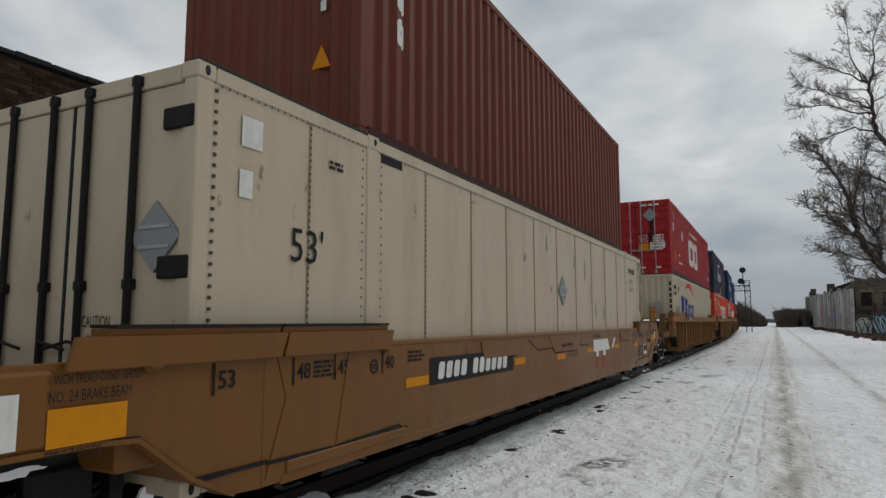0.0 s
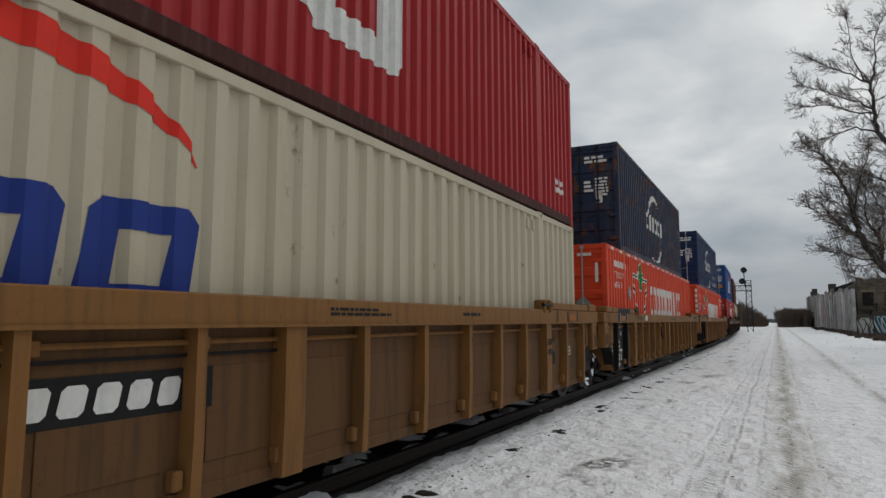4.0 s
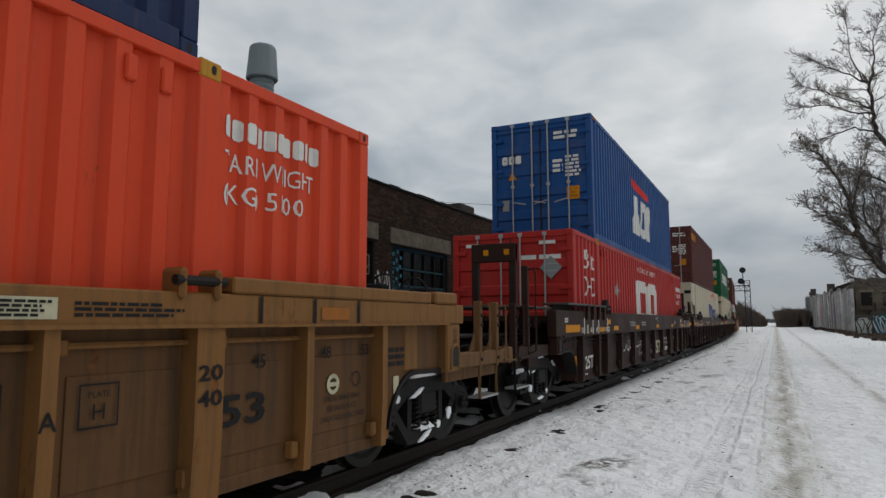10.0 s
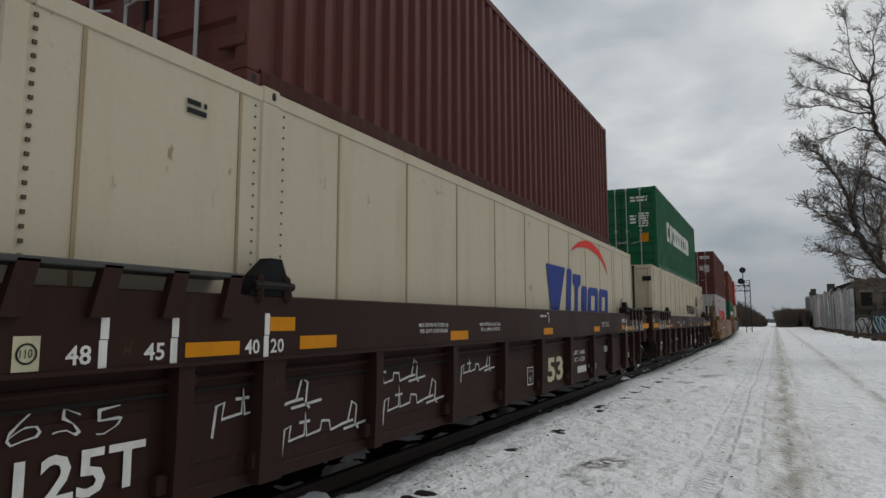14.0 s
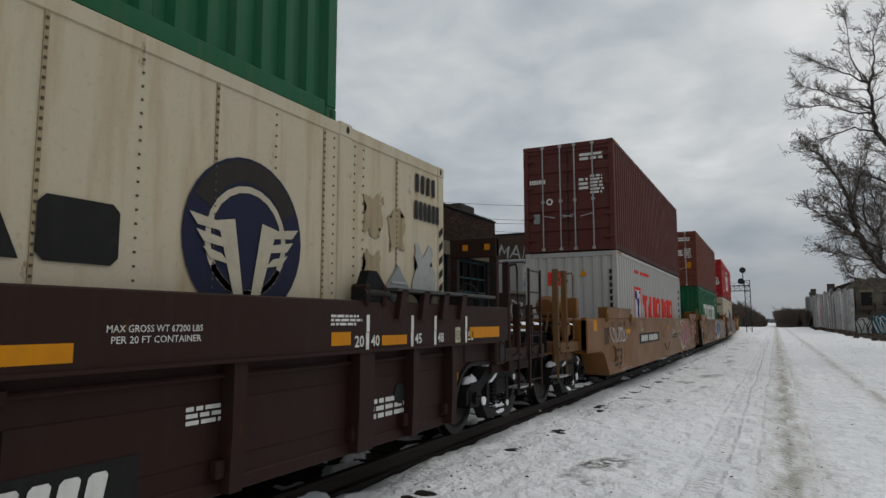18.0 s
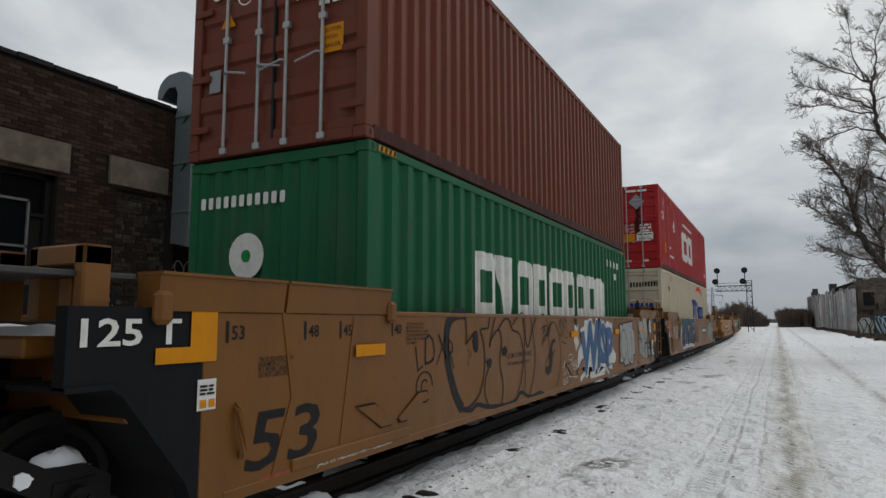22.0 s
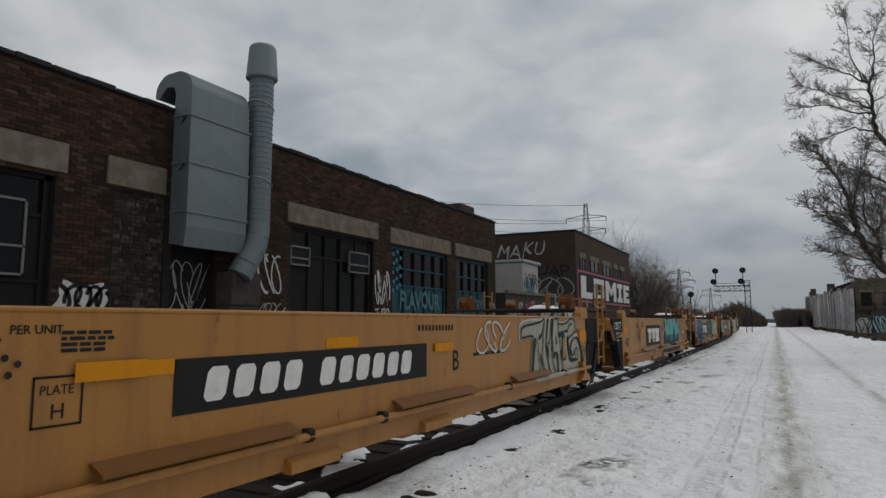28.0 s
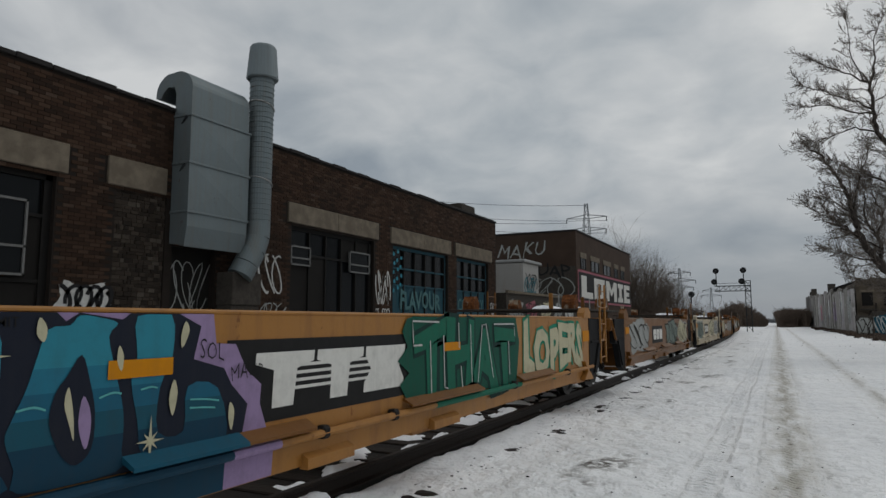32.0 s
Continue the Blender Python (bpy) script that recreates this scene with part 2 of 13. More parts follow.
M["mark_dull_orange"] = worn_mark("weathered_orange_strip", (0.30, 0.105, 0.018), 0.4)
M["spray_gold"] = worn_mark("golden_yellow_spray", (0.45, 0.27, 0.02), 0.3)
M["spray_teal"] = worn_mark("teal_spray", (0.02, 0.16, 0.20), 0.4)


def snow_material():
    m, t, b = fresh("trodden_snow")
    v = coords(t)
    wide = noisy(t, v, 0.35, 6.0, 0.6)
    tone = ramp(t, wide, ((0.3, (0.78, 0.785, 0.795)), (0.7, (0.91, 0.905, 0.90)))).outputs[0]
    sep = t.nodes.new("ShaderNodeSeparateXYZ")
    link(t, v, sep.inputs[0])
    wander = maths(t, "MULTIPLY", maths(t, "SUBTRACT", noisy(t, v, 0.10, 2.0), 0.5), 0.30)
    across = maths(t, "ADD", sep.outputs[0], wander)

    def stripe(centre, width, depth):
        d = maths(t, "ABSOLUTE", maths(t, "SUBTRACT", across, centre))
        return maths(t, "MULTIPLY", maths(t, "SUBTRACT", 1.0, maths(t, "DIVIDE", d, width), True), depth)

    def all_of(rows):
        out = None
        for row in rows:
            one = stripe(*row)
            out = one if out is None else maths(t, "MAXIMUM", out, one)
        return out
    # brown slush along the wheel ruts, in broken stripes that follow the road
    rut = all_of(((0.10, 0.50, 1.6), (-0.62, 0.06, 0.35), (-0.95, 0.06, 0.3), (1.95, 0.34, 1.0), (1.55, 0.06, 0.3)))
    broken = ramp(t, noisy(t, coords(t, (1.6, 0.40, 1)), 2.4, 7.0, 0.65), ((0.36, (0, 0, 0)), (0.60, (1, 1, 1)))).outputs[0]
    slush = maths(t, "MULTIPLY", rut, maths(t, "ADD", maths(t, "MULTIPLY", broken, 0.55), 0.12), True)
    trod = ramp(t, noisy(t, v, 3.2, 8.0, 0.7), ((0.46, (0, 0, 0)), (0.72, (1, 1, 1)))).outputs[0]
    tone = blend(t, maths(t, "MULTIPLY", trod, 0.26), tone, (0.56, 0.555, 0.55))
    c = blend(t, slush, tone, (0.47, 0.44, 0.385))
    # grit thrown up along the ruts, and a little everywhere
    grit = ramp(t, noisy(t, coords(t, (1.0, 0.55, 1.0)), 7.5, 7.0, 0.7), ((0.60, (0, 0, 0)), (0.66, (1, 1, 1)))).outputs[0]
    c = blend(t, maths(t, "MULTIPLY", maths(t, "MULTIPLY", grit, rut, True), 0.75), c, (0.15, 0.125, 0.095))
    crumbs = ramp(t, noisy(t, v, 5.5, 9.0, 0.72), ((0.655, (0, 0, 0)), (0.70, (1, 1, 1)))).outputs[0]
    c = blend(t, maths(t, "MULTIPLY", crumbs, 0.6), c, (0.17, 0.14, 0.11))
    # bare cinders and dead leaves in patches beside the track
    verge = stripe(-2.15, 0.75, 1.6)
    bare = ramp(t, noisy(t, coords(t, (1.0, 0.5, 1.0)), 0.9, 3.0, 0.5), ((0.57, (0, 0, 0)), (0.64, (1, 1, 1)))).outputs[0]
    torn = ramp(t, noisy(t, v, 7.0, 6.0, 0.7), ((0.44, (0, 0, 0)), (0.54, (1, 1, 1)))).outputs[0]
    c = blend(t, maths(t, "MULTIPLY", maths(t, "MULTIPLY", verge, bare, True), torn), c, (0.085, 0.07, 0.056))
    link(t, c, b.inputs["Base Color"])
    b.inputs["Roughness"].default_value = 0.75
    b.inputs["Subsurface Weight"].default_value = 0.0
    # tyre treads pressed across the ruts: a ladder of short bars between two edges
    track = all_of(((0.08, 0.24, 1.4), (-0.78, 0.20, 1.4), (1.95, 0.22, 1.4)))
    bite = maths(t, "SINE", maths(t, "ADD", maths(t, "MULTIPLY", sep.outputs[1], 52.0), maths(t, "MULTIPLY", maths(t, "ABSOLUTE", maths(t, "SINE", maths(t, "MULTIPLY", across, 16.0))), 2.6)))
    tread = maths(t, "MULTIPLY", maths(t, "MULTIPLY", maths(t, "ADD", maths(t, "MULTIPLY", bite, 0.5), 0.5), track), maths(t, "MULTIPLY", broken, -0.40))
    edges = maths(t, "MULTIPLY", all_of(((-0.62, 0.05, 1.0), (-0.95, 0.05, 1.0), (-0.28, 0.05, 0.7), (0.36, 0.05, 0.7))), -0.34)
    edges = maths(t, "MULTIPLY", edges, broken)
    lumps = maths(t, "ADD", maths(t, "MULTIPLY", noisy(t, coords(t, (1.0, 0.7, 1.0)), 3.4, 4.0, 0.55), 1.9), maths(t, "MULTIPLY", noisy(t, v, 13.0, 4.0, 0.55), 0.30))
    relief(t, b, maths(t, "ADD", maths(t, "ADD", lumps, tread), edges), 0.8, 0.12)
    return m


M["snow"] = snow_material()
M["snow_clump"] = plain("snow_clump", (0.86, 0.87, 0.89), 0.75, 0, 0.06, 9.0, 0.4)
M["ballast"] = plain("black_damp_ballast", (0.022, 0.019, 0.017), 0.85, 0, 0.5, 22.0, 0.9)
M["tie"] = plain("tarred_wood", (0.025, 0.019, 0.015), 0.8, 0, 0.4, 14.0, 0.5)
M["rail"] = plain("rusty_rail_steel", (0.020, 0.014, 0.011), 0.6, 0.5, 0.35, 12.0, 0.2)
M["concrete"] = plain("weathered_concrete", (0.265, 0.22, 0.165), 0.9, 0, 0.85, 3.0, 0.7)
M["concrete_grey"] = plain("rough_grey_render", (0.085, 0.074, 0.063), 0.95, 0, 0.75, 9.0, 0.9)
M["duct"] = paint("galvanised_sheet", (0.155, 0.186, 0.195), 0.5, 0.5, 0.45, 0.12, metal=0.5, grime_color=(0.16, 0.15, 0.13))
M["duct_cap"] = paint("grey_painted_sheet", (0.17, 0.2, 0.21), 0.45, 0.3, 0.15, 0.0, metal=0.3)
M["dark_frame"] = plain("black_painted_timber", (0.010, 0.009, 0.008), 0.7, 0, 0.4, 8.0, 0.2)
M["board"] = plain("dark_boarding", (0.011, 0.0095, 0.008), 0.75, 0, 0.5, 3.0, 0.2)
M["white_frame"] = plain("white_window_frame", (0.17, 0.17, 0.165), 0.5, 0, 0.3, 6.0, 0.05)
M["teal"] = paint("teal_wall_paint", (0.012, 0.060, 0.082), 0.6, 0.3, 0.3, 0.0)
M["roof_felt"] = plain("black_roof_felt", (0.03, 0.028, 0.027), 0.9, 0, 0.4, 6.0, 0.3)
M["bark"] = plain("grey_brown_bark", (0.060, 0.050, 0.043), 0.9, 0, 0.4, 12.0, 0.4)
M["twig"] = plain("pale_brown_twigs", (0.15, 0.126, 0.108), 0.9, 0, 0.3, 4.0, 0.1)
M["bark_far"] = plain("dull_twig_bark", (0.105, 0.083, 0.066), 0.9, 0, 0.3, 6.0, 0.2)
M["iron"] = plain("dark_painted_iron", (0.05, 0.052, 0.055), 0.55, 0.3, 0.3, 8.0, 0.1)
M["lattice"] = plain("weathered_galvanised_lattice", (0.20, 0.215, 0.225), 0.6, 0.3, 0.3, 3.0, 0.1)
M["lens"] = plain("black_lens", (0.01, 0.01, 0.011), 0.3, 0, 0.1, 6.0, 0.0)


def patched_wall():
    """Old render along the far road: every bay has weathered to a tone of its own."""
    m, t, b = fresh("patchy_grey_far_wall")
    info = t.nodes.new("ShaderNodeObjectInfo")
    tone = ramp(t, info.outputs["Random"], ((0.0, (0.15, 0.14, 0.13)), (0.3, (0.24, 0.225, 0.205)), (0.6, (0.33, 0.32, 0.31)), (0.85, (0.40, 0.37, 0.38)), (1.0, (0.27, 0.27, 0.25)))).outputs[0]
    v = coords(t)
    stain = ramp(t, noisy(t, coords(t, (1.0, 1.0, 0.35)), 0.8, 8.0, 0.7), ((0.42, (0, 0, 0)), (0.64, (1, 1, 1)))).outputs[0]
    c = blend(t, maths(t, "MULTIPLY", stain, 0.75), tone, (0.10, 0.088, 0.075))
    pale = ramp(t, noisy(t, v, 0.9, 6.0, 0.65), ((0.58, (0, 0, 0)), (0.64, (1, 1, 1)))).outputs[0]
    c = blend(t, maths(t, "MULTIPLY", pale, 0.55), c, (0.46, 0.45, 0.44))
    link(t, c, b.inputs["Base Color"])
    b.inputs["Roughness"].default_value = 0.9
    relief(t, b, noisy(t, v, 3.0, 6.0), 0.4, 0.05)
    return m


M["far_wall"] = patched_wall()
M["far_brick"] = plain("far_brown_brick", (0.066, 0.043, 0.031), 0.9, 0, 0.5, 1.2, 0.2)
M["far_scrub"] = plain("hazy_far_woods", (0.17, 0.18, 0.19), 0.95, 0, 0.2, 0.2, 0.1)
M["far_ruin"] = plain("weathered_brown_masonry", (0.15, 0.122, 0.092), 0.95, 0, 0.85, 0.9, 0.4)
M["scrub"] = plain("brown_winter_scrub", (0.135, 0.102, 0.080), 0.95, 0, 0.5, 2.0, 0.3)


def glass_material():
    m, t, b = fresh("dusty_dark_glass")
    b.inputs["Base Color"].default_value = (0.006, 0.007, 0.008, 1)
    b.inputs["Roughness"].default_value = 0.2
    b.inputs["Specular IOR Level"].default_value = 0.14
    return m


def brick_material():
    m, t, b = fresh("dark_sooty_brick")
    v = coords(t)
    info = t.nodes.new("ShaderNodeObjectInfo")
    geo = t.nodes.new("ShaderNodeNewGeometry")
    pick = maths(t, "FRACT", maths(t, "ADD", info.outputs["Random"], geo.outputs["Random Per Island"]))
    tone = ramp(t, pick, ((0.0, (0.0244, 0.0152, 0.0104)), (0.35, (0.0403, 0.0226, 0.0146)), (0.7, (0.0525, 0.0299, 0.0189)), (0.95, (0.0659, 0.0403, 0.0268)), (1.0, (0.075, 0.052, 0.038)))).outputs[0]
    soot = ramp(t, noisy(t, v, 0.6, 6.0), ((0.4, (0, 0, 0)), (0.7, (1, 1, 1)))).outputs[0]
    c = blend(t, maths(t, "MULTIPLY", soot, 0.5), tone, (0.014, 0.011, 0.009))
    link(t, c, b.inputs["Base Color"])
    b.inputs["Roughness"].default_value = 0.9
    b.inputs["Specular IOR Level"].default_value = 0.12
    relief(t, b, noisy(t, v, 40.0, 5.0), 0.3, 0.01)
    return m


M["glass"] = glass_material()
M["brick"] = brick_material()
def rubble_material():
    m, t, b = fresh("mixed_rubble_fill")
    geo = t.nodes.new("ShaderNodeNewGeometry")
    tone = ramp(t, geo.outputs["Random Per Island"], ((0.0, (0.016, 0.012, 0.010)), (0.5, (0.034, 0.026, 0.020)), (0.85, (0.058, 0.046, 0.036)), (1.0, (0.10, 0.085, 0.07)))).outputs[0]
    c = blend(t, maths(t, "MULTIPLY", noisy(t, coords(t), 14.0, 5.0), 0.6), tone, (0.03, 0.026, 0.022))
    link(t, c, b.inputs["Base Color"])
    b.inputs["Roughness"].default_value = 0.95
    b.inputs["Specular IOR Level"].default_value = 0.1
    return m


M["rubble_fill"] = rubble_material()
M["mortar"] = plain("sooty_mortar", (0.024, 0.0185, 0.015), 0.95, 0, 0.4, 5.0, 0.2)


# ---- mesh helpers ----
def mesh_of(bm, name):
    me = bpy.data.meshes.new(name)
    bm.to_mesh(me)
    bm.free()
    return me


def part(name, bm, material, parent, label="", kind=""):
    """One mesh object under a thing or a part, in its parent's space."""
    me = bm if isinstance(bm, bpy.types.Mesh) else mesh_of(bm, name)
    if not me.materials:
        me.materials.append(material)
    ob = new(name, me)
    if parent is not None:
        ob.parent = parent
    if label or kind:
        tagged(ob, label, "", "", kind)
    return ob


def thing(name, label, category, m=None, group="", kind=""):
    ob = new(name)
    if m is not None:
        ob.matrix_world = m
    return tagged(ob, label, category, group, kind)


def solid(name, bm, material, label, category="", group="", kind=""):
    me = mesh_of(bm, name)
    me.materials.append(material)
    return tagged(new(name, me), label, category, group, kind)


def box(bm, x0, x1, y0, y1, z0, z1, bevel=0.0):
    vs = [bm.verts.new((x, y, z)) for x in (x0, x1) for y in (y0, y1) for z in (z0, z1)]
    fs = [bm.faces.new([vs[i] for i in q]) for q in ((0, 1, 3, 2), (4, 6, 7, 5), (0, 4, 5, 1), (2, 3, 7, 6), (0, 2, 6, 4), (1, 5, 7, 3))]
    if bevel > 0:
        es = {e for f in fs for e in f.edges}
        bmesh.ops.bevel(bm, geom=list(es), offset=bevel, segments=1, affect="EDGES")
    return bm


def boxes(*dims, bevel=0.0):
    bm = bmesh.new()
    for d in dims:
        box(bm, *d, bevel=bevel)
    return bm


def prism(bm, poly, axis, a, b):
    """A polygon drawn in the plane across an axis, pulled from a to b along it. Axis x: (y, z); y: (x, z); z: (x, y)."""
    def at(p, k):
        return {"x": (k, p[0], p[1]), "y": (p[0], k, p[1]), "z": (p[0], p[1], k)}[axis]
    lo = [bm.verts.new(at(p, a)) for p in poly]
    hi = [bm.verts.new(at(p, b)) for p in poly]
    n = len(poly)
    faces = [bm.faces.new(lo), bm.faces.new(hi[::-1])]
    for i in range(n):
        faces.append(bm.faces.new((lo[i], hi[i], hi[(i + 1) % n], lo[(i + 1) % n])))
    bmesh.ops.recalc_face_normals(bm, faces=faces)
    return bm


def bent_strip(bm, line, half, x0, x1):
    """One strip bent along a line in the plane (y, z), from x0 to x1 across."""
    rows = []
    for i, (y, z) in enumerate(line):
        a, b = line[max(i - 1, 0)], line[min(i + 1, len(line) - 1)]
        d = math.hypot(b[0] - a[0], b[1] - a[1]) or 1.0
        n = (-(b[1] - a[1]) / d * half, (b[0] - a[0]) / d * half)
        rows.append([bm.verts.new((x, y + k * n[0], z + k * n[1])) for x, k in ((x0, 1), (x1, 1), (x1, -1), (x0, -1))])
    faces = [bm.faces.new(rows[0]), bm.faces.new(rows[-1][::-1])]
    for p, q in zip(rows, rows[1:]):
        faces += [bm.faces.new((p[k], q[k], q[(k + 1) % 4], p[(k + 1) % 4])) for k in range(4)]
    bmesh.ops.recalc_face_normals(bm, faces=faces)
    return bm


def tube(bm, points, r, seg=8, closed=True):
    """A round bar along a line of points; r is one radius or one for each point."""
    pts = [Vector(p) for p in points]
    rs = r if isinstance(r, (list, tuple)) else [r] * len(pts)
    rings = []
    for i, p in enumerate(pts):
        d = (pts[min(i + 1, len(pts) - 1)] - pts[max(i - 1, 0)]).normalized()
        side = d.cross(Vector((0, 0, 1)))
        if side.length < 0.05:
            side = d.cross(Vector((1, 0, 0)))
        side.normalize()
        up = side.cross(d)
        rings.append([bm.verts.new(p + rs[i] * (math.cos(k * 2 * math.pi / seg) * side + math.sin(k * 2 * math.pi / seg) * up)) for k in range(seg)])
    for a, b in zip(rings, rings[1:]):
        for k in range(seg):
            bm.faces.new((a[k], a[(k + 1) % seg], b[(k + 1) % seg], b[k]))
    if closed:
        bm.faces.new(rings[0][::-1])
        bm.faces.new(rings[-1])
    return bm


def tubes(lines, r, seg=8):
    bm = bmesh.new()
    for line in lines:
        tube(bm, line, r, seg)
    return bm


def arc(cx, cy, r, a0, a1, n=10, ry=None):
    return [(cx + r * math.cos(radians(a0 + (a1 - a0) * i / n)), cy + (ry or r) * math.sin(radians(a0 + (a1 - a0) * i / n))) for i in range(n + 1)]


# ---- flat shapes for markings, as triangles in (u, v) ----
def fan(poly):
    """Triangles of a simple polygon."""
    bm = bmesh.new()
    f = bm.faces.new([bm.verts.new((p[0], p[1], 0)) for p in poly])
    out = bmesh.ops.triangulate(bm, faces=[f])["faces"]
    tris = [[(v.co.x, v.co.y) for v in t.verts] for t in out]
    bm.free()
    return tris


def rect(u, v, w, h):
    return [[(u, v), (u + w, v), (u + w, v + h)], [(u, v), (u + w, v + h), (u, v + h)]]


def stroke(line, w):
    """A band of width w along a line of points."""
    pts = [Vector(p) for p in line]
    out, prev = [], None
    for i, p in enumerate(pts):
        d = (pts[min(i + 1, len(pts) - 1)] - pts[max(i - 1, 0)])
        d = d.normalized() if d.length > 1e-6 else Vector((1, 0))
        n = Vector((-d.y, d.x)) * w / 2
        cur = (p + n, p - n)
        if prev:
            out += [[tuple(prev[0]), tuple(prev[1]), tuple(cur[1])], [tuple(prev[0]), tuple(cur[1]), tuple(cur[0])]]
        prev = cur
    return out


def curved(line, closed=False, top=9.0, n=4):
    """A flowing line through the given points."""
    p = list(line)
    if closed:
        p = [p[-1]] + p + [p[0], p[1]]
    else:
        p = [p[0]] + p + [p[-1]]
    out = []
    for a, b, c, d in zip(p, p[1:], p[2:], p[3:]):
        for i in range(n):
            t = i / n
            q = [0.5 * (2 * b[j] + (c[j] - a[j]) * t + (2 * a[j] - 5 * b[j] + 4 * c[j] - d[j]) * t * t + (3 * b[j] - a[j] - 3 * c[j] + d[j]) * t ** 3) for j in (0, 1)]
            out.append((q[0], min(q[1], top)))
    return out if closed else out + [tuple(line[-1])]


def moved(tris, du=0.0, dv=0.0, k=1.0):
    return [[(u * k + du, v * k + dv) for u, v in t] for t in tris]


def lettering(words, h, w=0.0, bold=0.0, lean=0.0, gap=1.0):
    """The built-in font as triangles, its capitals h high, from (0, 0); w fits it to a width."""
    c = bpy.data.curves.new("letters", "FONT")
    c.body, c.size, c.offset, c.shear, c.space_character, c.resolution_u = words, 1.0, bold, lean, gap, 2
    ob = bpy.data.objects.new("letters", c)
    me = ob.to_mesh()
    me.calc_loop_triangles()
    vs = [(v.co.x, v.co.y) for v in me.vertices]
    tris = [[vs[i] for i in t.vertices] for t in me.loop_triangles]
    ob.to_mesh_clear()
    bpy.data.objects.remove(ob)
    bpy.data.curves.remove(c)
    if not tris:
        return []
    us, ws = [p[0] for t in tris for p in t], [p[1] for t in tris for p in t]
    k = h / 0.73
    ku = w / (max(us) - min(us)) if w else k
    return [[((u - min(us)) * ku, v * k) for u, v in t] for t in tris]


def sway(tris, h, seed=0, k=1.0):
    """Hand-drawn unevenness for sprayed letters of height h."""
    def at(u, v):
        a, b = u / h, v / h
        return (u + k * h * (0.07 * math.sin(2.3 * a + seed) * b + 0.035 * math.sin(6.1 * a + 3 * b + seed * 2)),
                v + k * h * (0.10 * math.sin(1.9 * a + seed * 1.3) + 0.045 * math.sin(5.3 * a + seed)) + k * 0.10 * h * (b - 0.5) * math.sin(3.4 * a + seed))
    return [[at(u, v) for u, v in t] for t in tris]


def halved(tris, level, above):
    """The part of flat triangles above or below a level."""
    out = []
    for t in tris:
        q = [(v, u) for u, v in t]
        p = [(u, v) for v, u in cut(q, level, above)]
        out += [[p[0], p[i], p[i + 1]] for i in range(1, len(p) - 1)]
    return out


def bars(rows, w, h, seed=1, ragged=0.3):
    """Lines of small print that cannot be read: rows of short bars within w by h."""
    rnd = random.Random(seed)
    out, step = [], h / rows
    for i in range(rows):
        u, stop = 0.0, w * (1 - ragged * rnd.random())
        while u < stop:
            b = min(rnd.uniform(0.9, 3.2) * step, stop - u)
            out += rect(u, h - (i + 0.85) * step, b, step * 0.62)
            u += b + step * 0.45
    return out


def slab(w, h, slot=0.0, low=False):
    """A plain block with cut corners, solid or with one closed slot."""
    c = min(w, h) * 0.18
    block = [(c, 0), (w - c, 0), (w, c), (w, h - c), (w - c, h), (c, h), (0, h - c), (0, c)]
    if not slot or w < 0.3 * h:
        return fan(block)
    # one narrow closed slit, upright or level
    su, sv = (w * 0.14, h * 0.36) if low else (w * 0.40, h * 0.12)
    us, vs = (0, (w - su) / 2, (w + su) / 2, w), (0, (h - sv) / 2, (h + sv) / 2, h)
    out = [t for i in range(3) for j in range(3) if i != 1 and j == 1 for t in rect(us[i], vs[j], us[i + 1] - us[i], vs[j + 1] - vs[j])]
    low_part = [(c, 0), (w - c, 0), (w, c), (w, vs[1]), (us[2], vs[1]), (us[1], vs[1]), (0, vs[1]), (0, c)]
    top_part = [(0, vs[2]), (us[1], vs[2]), (us[2], vs[2]), (w, vs[2]), (w, h - c), (w - c, h), (c, h), (0, h - c)]
    return out + fan(low_part) + fan(top_part)


def slabs(widths, h, gap, slot=0.16, lean=0.0, apart=False):
    """A trade mark as a row of plain blocks; apart: one list of triangles for each."""
    out, u = [], 0.0
    for i, w in enumerate(widths):
        one = [[(a + u + lean * b, b) for a, b in t] for t in slab(w, h, slot if i % 3 != 2 else 0.0, i % 2 == 1)]
        out.append(one)
        u += w + gap
    return out if apart else [t for one in out for t in one]


def ring(cu, cv, r0, r1, a0=0, a1=360, n=24, ky=1.0):
    p, q = arc(cu, cv, r0, a0, a1, n, r0 * ky), arc(cu, cv, r1, a0, a1, n, r1 * ky)
    out = []
    for i in range(n):
        out += [[p[i], p[i + 1], q[i + 1]], [p[i], q[i + 1], q[i]]]
    return out


def disc(cu, cv, r, n=20, ky=1.0):
    p = arc(cu, cv, r, 0, 360, n, r * ky)
    return [[(cu, cv), p[i], p[i + 1]] for i in range(n)]


def diamond(cu, cv, r):
    return [[(cu - r, cv), (cu, cv - r), (cu + r, cv)], [(cu - r, cv), (cu + r, cv), (cu, cv + r)]]


def scrawl(seed, w, h, n, thick):
    """A spray-can tag: looping strokes with no letters in them."""
    rnd = random.Random(seed)
    out = []
    for i in range(n):
        u0 = w * (i + 0.5) / n
        a, k = rnd.uniform(0, 6.28), rnd.uniform(0.8, 1.7)
        line = []
        for j in range(15):
            f = j / 14
            line.append((u0 + (w / n) * (0.75 * math.sin(a + k * 5.2 * f)) + rnd.uniform(-1, 1) * 0.02 * w / n,
                         h * (0.5 + 0.47 * math.cos(a * 1.7 + k * 4.1 * f + i))))
        out += stroke(line, thick * rnd.uniform(0.8, 1.25))
    return out


